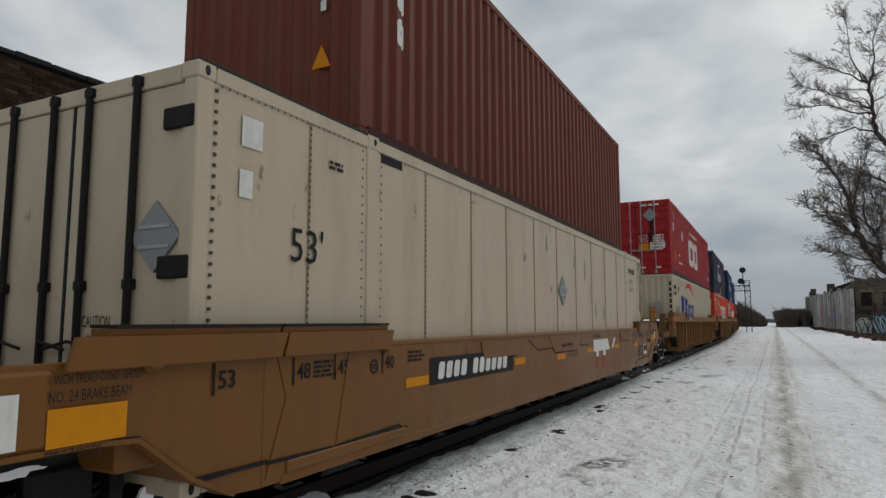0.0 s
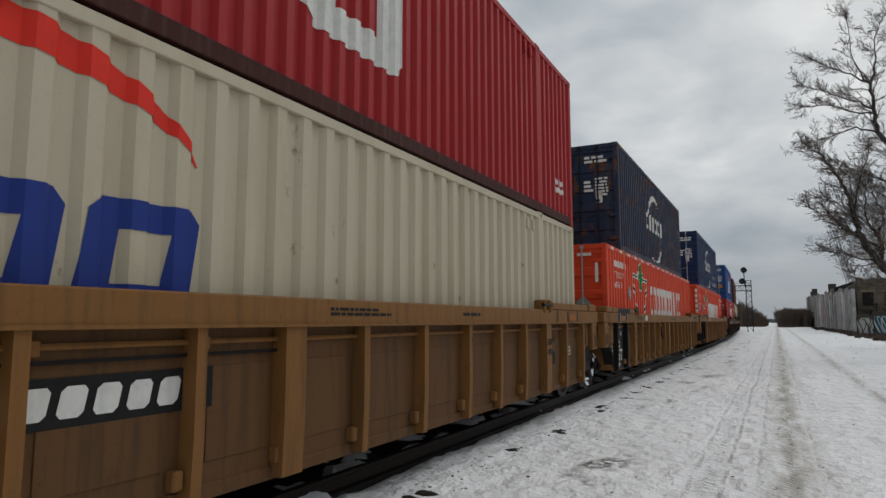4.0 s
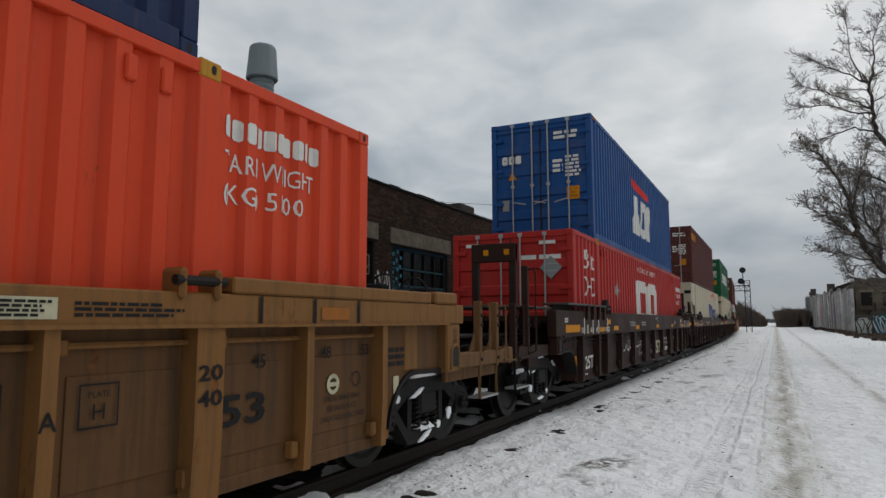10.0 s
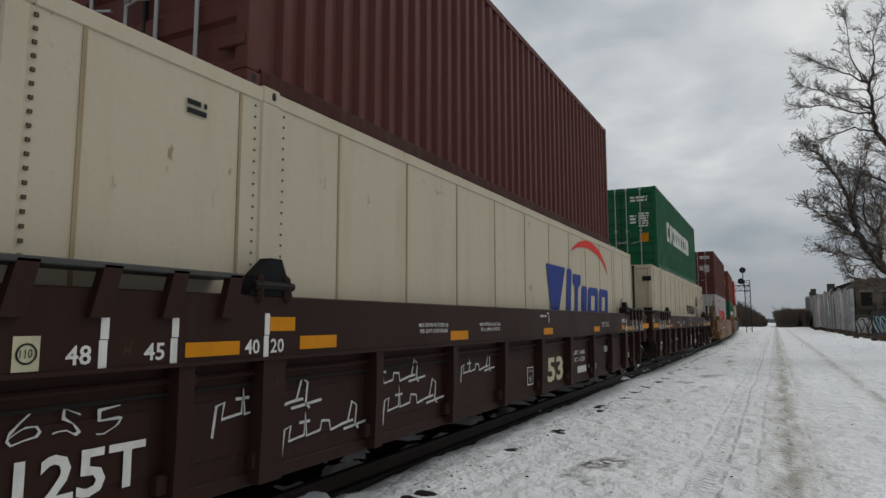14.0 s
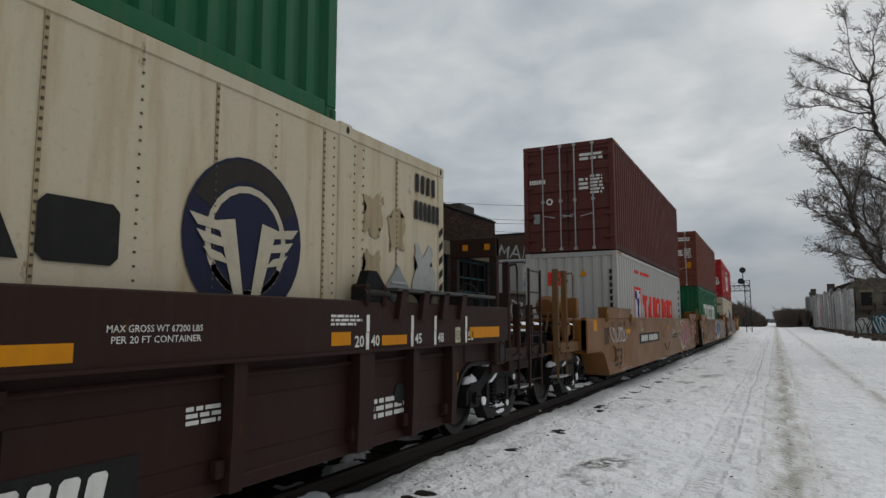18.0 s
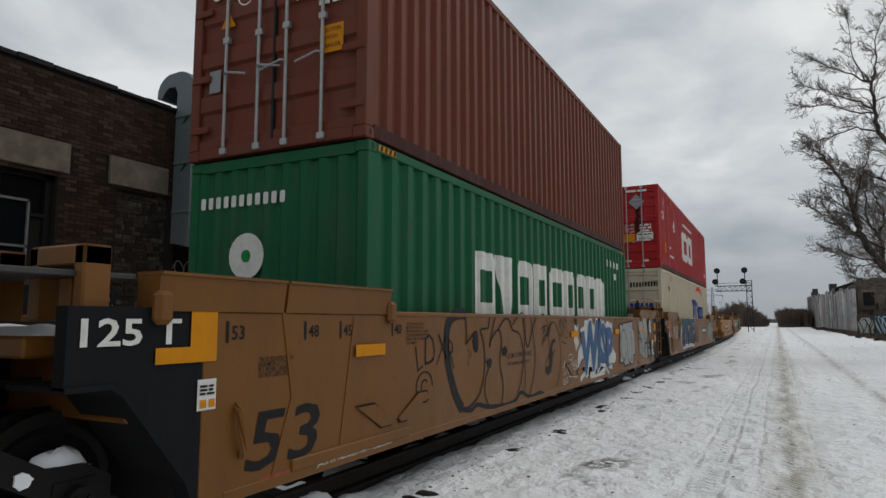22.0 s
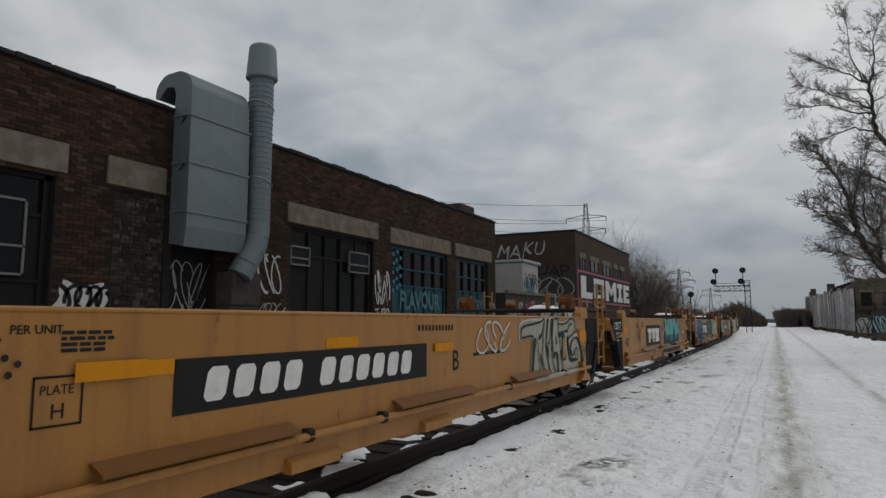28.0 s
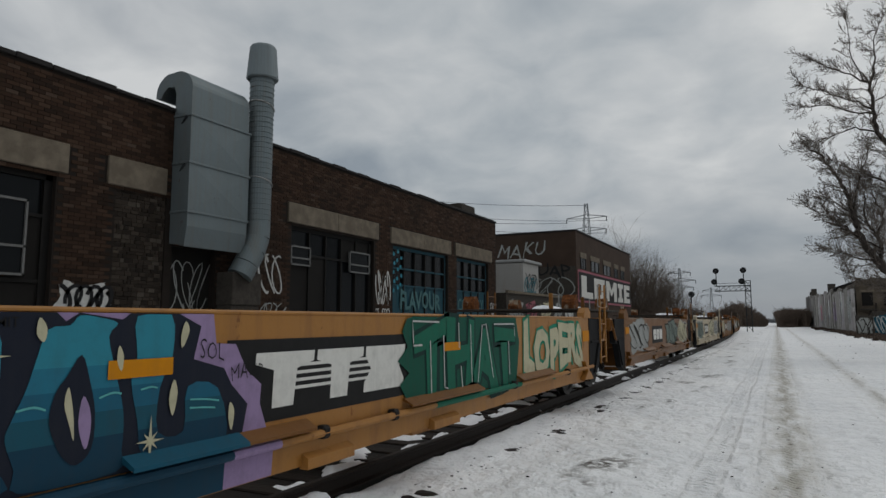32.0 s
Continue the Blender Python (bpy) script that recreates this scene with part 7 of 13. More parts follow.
def snow_lip(ob, half, top, a, b, n, seed):
    """Lumps of snow left along a box's top edge."""
    rnd = random.Random(seed)
    for k in range(n):
        y = a + (b - a) * (k + rnd.random()) / n
        sn = part("snow_lump", clump(seed + k, 0.09, rnd.uniform(0.10, 0.40), rnd.uniform(0.015, 0.035), 5), M["snow_clump"], ob, "small lump of snow")
        sn.matrix_basis = pose(half - 0.045, y, top - 0.008)


def unit_c(c=-59.95):
    car = ochre_unit(c, "joint", "joint", 23, True, True)
    sheet = HALF - 0.118
    for line in ([(-5.02, 1.27), (-5.02, 0.81), (-4.93, 0.75), (-4.77, 0.8), (-4.63, 0.95), (-4.62, 1.15), (-4.73, 1.27), (-4.91, 1.31), (-5.06, 1.26)], [(-4.54, 1.3), (-4.47, 1.03), (-4.32, 0.86), (-4.13, 0.84), (-4.04, 1), (-4.03, 1.28)], [(-3.99, 1.26), (-3.67, 1.29), (-3.92, 0.83), (-3.63, 0.87)], [(-3.08, 1.27), (-3.37, 1.16), (-3.46, 0.97), (-3.35, 0.81), (-3.06, 0.94), (-3.44, 1.04)], [(-2.96, 0.74), (-2.93, 1.11), (-2.75, 1.26), (-2.52, 1.25), (-2.82, 0.99), (-2.63, 0.78)]):
        mark("graffiti", stroke(line, 0.055), M["spray_smoke"], car, "R", sheet + 0.004)
    for words, u, v, h, w in (("RI", -5.99, 1.13, 0.17, 0.2), ("SRLK", -5.79, 1.03, 0.15, 0.30), ("RO", -5.73, 0.92, 0.17, 0.22)):
        mark("graffiti", moved(sway(lettering(words, h, w, -0.03), h, 3, 1.5), u, v), M["spray_bone"], car, "R", sheet + 0.006)
    for cu, cv in ((-5.7, 1.25), (-5.85, 0.98)):
        mark("graffiti", [t for a in (0, 60, 120) for t in stroke([(cu + 0.05 * math.cos(radians(a)), cv + 0.07 * math.sin(radians(a))), (cu - 0.05 * math.cos(radians(a)), cv - 0.07 * math.sin(radians(a)))], 0.010)], M["spray_bone"], car, "R", sheet + 0.006)
    # the trade mark: two chevrons and a slash in dull red
    for piece in ([(1.12, 1.15), (1.25, 1.14), (1.32, 1.01), (1.23, 0.83), (1.18, 0.84), (1.27, 1.01), (1.24, 1.11), (1.12, 1.12)], [(1.27, 1.14), (1.3, 1.13), (1.39, 1), (1.29, 0.83), (1.25, 0.84), (1.34, 1)], [(1.41, 1.03), (1.5, 1.14), (1.55, 1.14), (1.43, 1)], [(1.4, 0.99), (1.55, 0.84), (1.47, 0.83), (1.38, 0.95)]):
        mark("trade_mark", fan(piece), M["mark_faded_maroon"], car, "R", sheet + 0.006)
    mark("plate_frame", stroke([(2.14, 0.86), (2.38, 0.86), (2.38, 1.10), (2.14, 1.10), (2.14, 0.86)], 0.014) + moved(lettering("H", 0.09), 2.23, 0.90) + moved(lettering("PLATE", 0.035, 0.14), 2.19, 1.03), M["mark_faded_maroon"], car, "R", sheet + 0.014)
    mark("chalk_number", moved(sway(lettering("CLM", 0.14, 0.42, -0.035), 0.14, 4, 1.5), 3.93, 1.07) + moved(sway(lettering("371", 0.16, 0.42, -0.035), 0.16, 2, 1.5), 3.95, 0.84) + stroke([(3.91, 0.97), (4.5, 1.02), (4.53, 0.95)], 0.014), M["spray_bone"], car, "R", sheet + 0.014)
    stencil(car, "C", 1.24, 1.515, 0.075, "mark_black", bold=0.01, lean=0.2)
    mark("number_bar", moved(slabs([0.055] * 3, 0.07, 0.02, 0, 0.2), 0.92, 1.515), M["mark_black"], car, "R", HALF + 0.004)
    mark("load_print", moved(lettering("IL 53' 1-3/4\"", 0.075, 0.62), -5.98, 0.82) + moved(lettering("IW 8' 9-7/8\"", 0.075, 0.62), -5.98, 0.68) + moved(lettering("LD LMT 118300", 0.06, 0.68), -5.12, 0.68), M["mark_black"], car, "R", sheet + 0.004)
    part("chain", tubes([[(sheet + 0.03, -1.75, 1.32), (sheet + 0.04, -1.5, 1.02), (sheet + 0.04, -1.3, 0.95), (sheet + 0.04, -1.0, 1.08), (sheet + 0.03, -0.72, 1.36)]], 0.03, 6), M["steel"], car)
    mark("small_print", ring(2.2, 0.9, 0.0, 0.0) or moved(bars(3, 0.28, 0.22, 12), 1.8, 0.85), M["mark_black"], car, "R", sheet + 0.004)
    snow_lip(ct_box(c - 0.22, "doors", 61), 1.2955, 2.896, -5.5, 3.5, 9, 900)
    navy_box(c - 0.26, M["navy"], 62)


def unit_d(c=-40.85):
    car = ochre_unit(c, "joint", "coupler", 25)
    sheet = HALF - 0.118
    for i, u in enumerate((-6.0, -4.75, -3.5)):
        tag(car, 80 + i, u, 0.85, 0.75, 0.42, 4, "spray_white", 0.018, sheet + 0.004)
    mark("faded_notice", rect(-3.0, 0.80, 0.40, 0.36), M["faded_tan"], car, "R", sheet + 0.014)
    mark("notice_print", moved(bars(9, 0.37, 0.32, 15, 0.05), -2.985, 0.82), M["mark_black"], car, "R", sheet + 0.018)
    for line, w in (([(-2.17, 0.83), (-2.01, 0.91), (-1.9, 1.11), (-1.84, 1.25), (-1.79, 1.08), (-1.74, 0.96)], 0.030), ([(-1.96, 0.91), (-1.77, 1.02), (-1.55, 1.12), (-1.48, 0.95), (-1.42, 0.8), (-1.75, 0.74), (-2.19, 0.57)], 0.026), ([(-1.11, 1.05), (-0.98, 1.18), (-0.9, 1.26), (-0.8, 0.99), (-0.72, 0.74)], 0.024), ([(-1.2, 1.08), (-0.46, 1.02)], 0.026), ([(-0.44, 1.23), (-0.42, 0.96), (-0.45, 0.67), (-0.6, 0.56), (-1.15, 0.57)], 0.016), ([(0.07, 0.92), (0.27, 0.66), (0.33, 1.27)], 0.018), ([(0.51, 0.9), (0.66, 1.22), (0.74, 0.9), (0.51, 0.92)], 0.018), ([(1.28, 0.73), (1.76, 0.95), (2.18, 1.1), (2.47, 1.08), (1.86, 1.05)], 0.018), ([(1.46, 1.23), (1.71, 0.55)], 0.016)):
        mark("graffiti", stroke(line, w), M["spray_black"], car, "R", sheet + 0.014)
    mark("brake_print", moved(lettering("CONTROLLED INTERCHANGE CAR", 0.042, 0.80, 0.006), -1.85, 1.60) + moved(lettering("SEE EQUIPMENT REGISTER", 0.042, 0.62, 0.006), -1.75, 1.53), M["mark_black"], car, "R", HALF + 0.004)
    strip(car, -0.75, 1.50, 0.44, 0.12, HALF + 0.004, "mark_dull_orange")
    post = bmesh.new()
    prism(post, [(-0.34, 0.42), (-0.20, 0.42), (-0.09, 0.75), (-0.09, 1.47), (-0.30, 1.47), (-0.30, 0.75)], "x", HALF - 0.006, HALF + 0.010)
    part("repair_plate", post, M["steel"], car, "grey steel plate over a side post")
    car_number(car, 2.35, 0.96, 2.25, 0.24, sheet + 0.002, lean=0.25)
    mark("graffiti", moved(sway(lettering("RUBICK", 0.30, 1.75, 0.01), 0.30, 3, 1.3), 2.75, 0.60), M["spray_white"], car, "R", sheet + 0.012)
    mark("graffiti", stroke([(4.05, 0.92), (4.35, 1.04)], 0.035) + stroke([(4.22, 1.08), (4.16, 0.88)], 0.035) + stroke([(4.05, 1.0), (4.34, 0.94)], 0.035), M["spray_white"], car, "R", sheet + 0.012)
    stencil(car, "A", 4.71, 0.96, 0.10, "mark_black", off=HALF + 0.002)
    mark("plate_frame", stroke([(4.99, 0.93), (5.22, 0.93), (5.22, 1.16), (4.99, 1.16), (4.99, 0.93)], 0.014) + moved(lettering("H", 0.09), 5.07, 0.97) + moved(lettering("PLATE", 0.035, 0.13), 5.04, 1.09), M["mark_black"], car, "R", sheet + 0.012)
    mark("white_notice", rect(4.47, 1.51, 0.30, 0.11), M["spray_cream"], car, "R", HALF + 0.004)
    mark("notice_print", moved(bars(4, 0.26, 0.09, 21), 4.49, 1.52), M["mark_black"], car, "R", HALF + 0.008)
    print_end(car, "mark_black", 4.86, 1.52, 3, 0.75, 0.09, 22, HALF + 0.004)
    ct_box(c, "plain", 65)
    navy_box(c - 0.25, M["navy_b"], 66, True)


def maroon_unit(c, front, back, seed):
    car = ribbed_car(c, M["car_maroon"], "well cars of the train", "dark maroon well car with white stencils and yellow strips", 0.44, front, back, MAROON_RIBS, (-6.22, 6.17), seed)
    off, sheet = HALF + 0.004, HALF - 0.118
    strip(car, -9.45, 1.30, 0.92, 0.13)
    strip(car, 8.3, 1.30, 0.92, 0.13)
    for e in (-1, 1):
        at = [(-8.25, "53"), (-7.60, "48"), (-7.14, "45"), (-6.35, "40")] if e < 0 else [(6.13, "40"), (6.92, "45"), (7.41, "48"), (8.18, "53")]
        for u, w in at:
            mark("length_mark", rect(u, 1.25, 0.05, 0.15), M["mark_white"], car, "R", off)
            mark("length_mark", rect(u + 0.006, 1.405, 0.05, 0.15), M["mark_white"], car, "R", off)
            stencil(car, w, u - 0.18 if e < 0 else u + 0.08, 1.28, 0.10, off=off, w=0.14, bold=0.015)
        u = e * 7.98 - 0.06
        mark("load_plate", rect(u, 1.26, 0.13, 0.17), M["spray_cream"], car, "R", off)
        mark("plate_print", ring(u + 0.065, 1.345, 0.042, 0.052) + moved(lettering("110", 0.045, 0.06), u + 0.033, 1.325), M["mark_black"], car, "R", off + 0.004)
    strip(car, -7.03, 1.28, 0.45, 0.09)
    for u in (-6.28, 5.96):
        stencil(car, "20", u, 1.28, 0.10, off=off, w=0.14, bold=0.015)
    d = 0.25 if seed == 31 else 0.0
    strip(car, -6.29, 1.43, 0.27, 0.10)
    for u in (-5.96, -3.40, -0.15, 3.0):
        strip(car, u + d, 1.29, 0.46, 0.10)
    strip(car, 5.63, 1.30, 0.27, 0.11)
    strip(car, 6.39, 1.28, 0.45, 0.09)
    for u, rows in ((-4.12, ("MAX GROSS WT 67200 LBS", "PER 20 FT CONTAINER")), (-2.60, ("NON-INTERCHANGE CAR", "SEE EQUIPMENT REGISTER")), (3.64, ("MAX GROSS WT 67200 LBS", "PER 20 FT CONTAINER"))):
        for k, words in enumerate(rows):
            mark("load_print", moved(lettering(words, 0.042, 0.62 if k else 0.66, 0.004), u + d + 0.03 * k, 1.44 - 0.062 * k), M["mark_white"], car, "R", off)
    print_end(car, "mark_white", 5.62, 1.46, 3, 0.45, 0.10, seed + 9, off)
    mark("plate_frame", stroke([(-0.62 + d, 0.56), (-0.37 + d, 0.56), (-0.37 + d, 0.81), (-0.62 + d, 0.81), (-0.62 + d, 0.56)], 0.018) + moved(lettering("H", 0.085, 0.0, 0.012), -0.53 + d, 0.60) + moved(lettering("PLATE", 0.034, 0.15), -0.57 + d, 0.74), M["mark_white"], car, "R", sheet + 0.012)
    mark("hook_mark", stroke([(0.02 + d, 1.62), (0.12 + d, 1.62), (0.12 + d, 1.47)], 0.026), M["mark_white"], car, "R", off)
    mark("number_bar", moved(slabs([0.03] * 8, 0.03, 0.008, 0), -0.3 + d, 1.56), M["mark_white"], car, "R", off)
    stencil(car, "125T", -7.93, 0.58, 0.25, w=0.74, off=sheet + 0.012, bold=0.02)
    print_end(car, "mark_white", -8.0, 0.46, 1, 0.4, 0.04, 4, sheet + 0.012)
    stencil(car, "53", 0.36 + d, 0.53, 0.38, "spray_cream", w=0.86, off=sheet + 0.004, bold=0.03)
    mark("load_print", moved(lettering("LD. LMT. 116,800", 0.08, 0.95, 0.004), 1.72 + d, 0.88) + moved(lettering("LT. WT. 137,200", 0.08, 0.95, 0.004), 1.72 + d, 0.75), M["mark_white"], car, "R", sheet + 0.004)
    mark("number_bar", moved(slabs([0.13] * 4, 0.13, 0.03, 0), 2.15 + d, 0.53) + moved(slabs([0.13] * 4, 0.13, 0.03, 0), 2.95 + d, 0.53), M["mark_white"], car, "R", sheet + 0.004)
    mark("builder_print", moved(bars(3, 0.42, 0.13, 41, 0.2), 4.3 + d, 0.84), M["mark_white"], car, "R", sheet + 0.004)
    print_end(car, "mark_white", -9.5, 1.47, 2, 0.22, 0.09, 7, off)
    mark("inspection_label", rect(-8.52, 0.66, 0.12, 0.19), M["mark_yellow"], car, "R", HALF - 0.110)
    mark("inspection_label", rect(8.10, 0.72, 0.12, 0.19), M["mark_yellow"], car, "R", HALF - 0.110)
    if seed == 33:
        # the same looping tag, five times over
        for u, v, k in ((-6.68, 0.80, 1.0), (-4.86, 0.86, 0.95), (-6.0, 0.55, 1.0), (-4.6, 0.60, 1.1), (-2.9, 0.84, 0.9)):
            mark("graffiti", [t for line in (((0.0, -0.06), (0.03, 0.14), (0.10, 0.16), (0.08, 0.05), (0.26, 0.07), (0.27, 0.24), (0.29, 0.06), (0.46, 0.08), (0.48, 0.15), (0.58, 0.14), (0.60, 0.06), (0.78, 0.09), (0.92, 0.10)), ((0.84, 0.10), (0.90, 0.26), (0.97, 0.22), (0.95, 0.06), (1.0, 0.02)), ((0.78, 0.04), (1.15, 0.07)), ((0.2, 0.17), (0.33, 0.17))) for t in stroke([(u + a * k, v + b * k) for a, b in line], 0.022)], M["spray_white"], car, "R", sheet + 0.004)
        mark("chalk_number", moved(sway(lettering("655", 0.15, 0.62, -0.025), 0.15, 4, 1.5), -7.98, 0.90), M["spray_white"], car, "R", sheet + 0.014)
    else:
        for line, w in (([(-5.2, 0.72), (-5.05, 0.88), (-4.9, 0.74), (-4.5, 0.80), (-4.40, 0.93), (-4.30, 0.82), (-4.12, 0.80), (-4.05, 0.77)], 0.030), ([(-4.14, 1.12), (-4.15, 0.92), (-4.20, 0.78), (-4.10, 0.76), (-3.95, 0.82), (-3.7, 0.85), (-3.32, 0.80)], 0.034), ([(-3.95, 1.10), (-4.02, 0.98), (-3.99, 0.86), (-3.90, 0.84), (-3.86, 0.95), (-3.95, 1.10)], 0.026), ([(-3.10, 0.82), (-2.85, 0.83), (-2.58, 0.86), (-2.57, 0.70)], 0.034), ([(-2.60, 1.04), (-2.52, 1.05), (-2.56, 0.93), (-2.30, 0.95)], 0.022), (arc(-2.08, 0.97, 0.06, 0, 360, 10), 0.020)):
            mark("graffiti", stroke([(a + 2 * d, b) for a, b in line], w), M["spray_white"], car, "R", sheet + 0.004)
    print_end(car, "mark_white", 6.3, 0.6, 3, 0.9, 0.2, 8, sheet + 0.004)
    for u in (-6.95, 6.9):
        hole = bmesh.new()
        prism(hole, arc(u, 0.80, 0.10, 0, 360, 14)[:-1], "x", sheet - 0.01, sheet + 0.012)
        part("drain_hole", hole, M["gasket"], car)
    for e in (-1, 1):
        bm = bmesh.new()
        prism(bm, [(e * 6.05, 1.68), (e * 6.5, 1.68), (e * 6.45, 1.82), (e * 6.3, 1.95), (e * 6.18, 1.95)], "x", HALF - 0.10, HALF)
        part("wedge_guide", bm, M["car_black"], car)
        for k in range(4):
            u = e * (6.7 + 0.45 * k)
            bm = bmesh.new()
            prism(bm, [(u - 0.09, 1.52), (u + 0.03, 1.52), (u + 0.09, 1.80), (u - 0.02, 1.80)], "x", HALF - 0.01, HALF + 0.05)
            part("guide_bracket", bm, M["car_maroon"], car)
    return car


def tower(ob, y, mat):
    """The brake tower: a frame with holes, ladder stiles and a wheel."""
    t = part("brake_tower", boxes((0.3, 0.42, y - 0.05, y + 0.05, 1.5, 2.75), (0.95, 1.07, y - 0.05, y + 0.05, 1.5, 2.75), (0.3, 1.07, y - 0.06, y + 0.06, 2.45, 2.75), bevel=0.012), mat, ob)
    for x in (0.36, 1.01):
        for z in (1.75, 2.05, 2.3):
            hole = bmesh.new()
            prism(hole, arc(x, z, 0.035, 0, 360, 10, 0.07)[:-1], "y", y - 0.058, y - 0.048)
            part("slot", hole, M["gasket"], t)
    mark("reflector", rect(0.52, 2.56, 0.09, 0.09) + rect(0.88, 2.56, 0.09, 0.09), M["mark_yellow"], ob, "F", -y + 0.065)
    for yy in (y - 0.25,):
        tall_irons(ob, yy, 0.8, 2.35, mat, 1.3)


# units E, F and G: one three-part dark maroon car
def unit_e(c=-17.75):
    car = maroon_unit(c, "coupler", "joint", 31)
    tower(car, -10.6, M["car_maroon"])
    ladder(car, 9.0, 0.35, 2.2, M["car_maroon"])
    mark("chalk_number", moved(sway(lettering("7,656", 0.16, 0.72, -0.02), 0.16, 4), -2.28, 0.80) + moved(sway(lettering("10,000", 0.15, 0.74, -0.02), 0.15, 5), -2.26, 0.56), M["spray_white"], car, "R", HALF - 0.114)
    low, folds, wall = container("bright red corrugated 53-foot container with white slab mark", True, M["cp_red_b"], (c, LOW), "corr", "doors", period=0.30)
    word_mark(low, folds, wall, -1.65, 1.0, 3.45, 1.25, "c1 o0.95", "mark_white", 0.10)
    mark("slogan", moved(lettering("H-CUBE CHASSIS REQUIRED", 0.15, 2.95), -1.25, 2.50), M["mark_white"], low, "R", wall + 0.006, folds)
    mark("length_print", moved(lettering("53 ft", 0.42, 0.68), -7.12, 2.18) + moved(lettering("XHC", 0.42, 0.68), -7.12, 1.62), M["mark_white"], low, "R", wall + 0.006, folds)
    mark("emblem", diamond(-4.1, 1.85, 0.22), M["spray_grey"], low, "R", wall + 0.006, folds)
    mark("number_bar", moved(slabs([0.09] * 10, 0.16, 0.05, 0), 6.75, 2.25), M["mark_white"], low, "R", wall + 0.006, folds)
    mark("tare_print", moved(lettering("TARE WEIGHT", 0.15, 1.0), 6.75, 2.0) + moved(lettering("(KG) 4790", 0.15), 6.75, 1.75), M["mark_white"], low, "R", wall + 0.006, folds)
    f = 8.077 - 0.018
    placard(low, 0.84, 2.15, 0.23, "F", f)
    mark("door_print", moved(bars(1, 0.85, 0.14, 72, 0.0), 0.22, 2.30), M["mark_white"], low, "F", f)
    mark("reflector_strip", rect(-1.0, 2.62, 0.3, 0.07) + rect(0.6, 2.62, 0.34, 0.07), M["mark_white"], low, "F", f)
    up, folds, wall = container("bright blue corrugated 40-foot container stacked on a red one", False, M["blue"], (c, HIGH), "corr", "doors")
    word_mark(up, folds, wall, -1.45, 0.72, 2.9, 1.15, "a1.15 o0.95 i0.6", "mark_white", 0.10, 0.1)
    mark("trade_mark", [[(-1.55, 2.32), (1.45, 2.20), (1.45, 2.02)], [(-1.55, 2.32), (1.45, 2.02), (-1.2, 2.05)]], M["mark_red"], up, "R", wall + 0.006, folds)
    door_print(up, 12.192, 2.896, 75)
    mark("trade_mark", moved(slabs([0.14] * 3, 0.2, 0.03, 0.2), -0.95, 1.9), M["mark_white"], up, "F", 6.096 - 0.018)


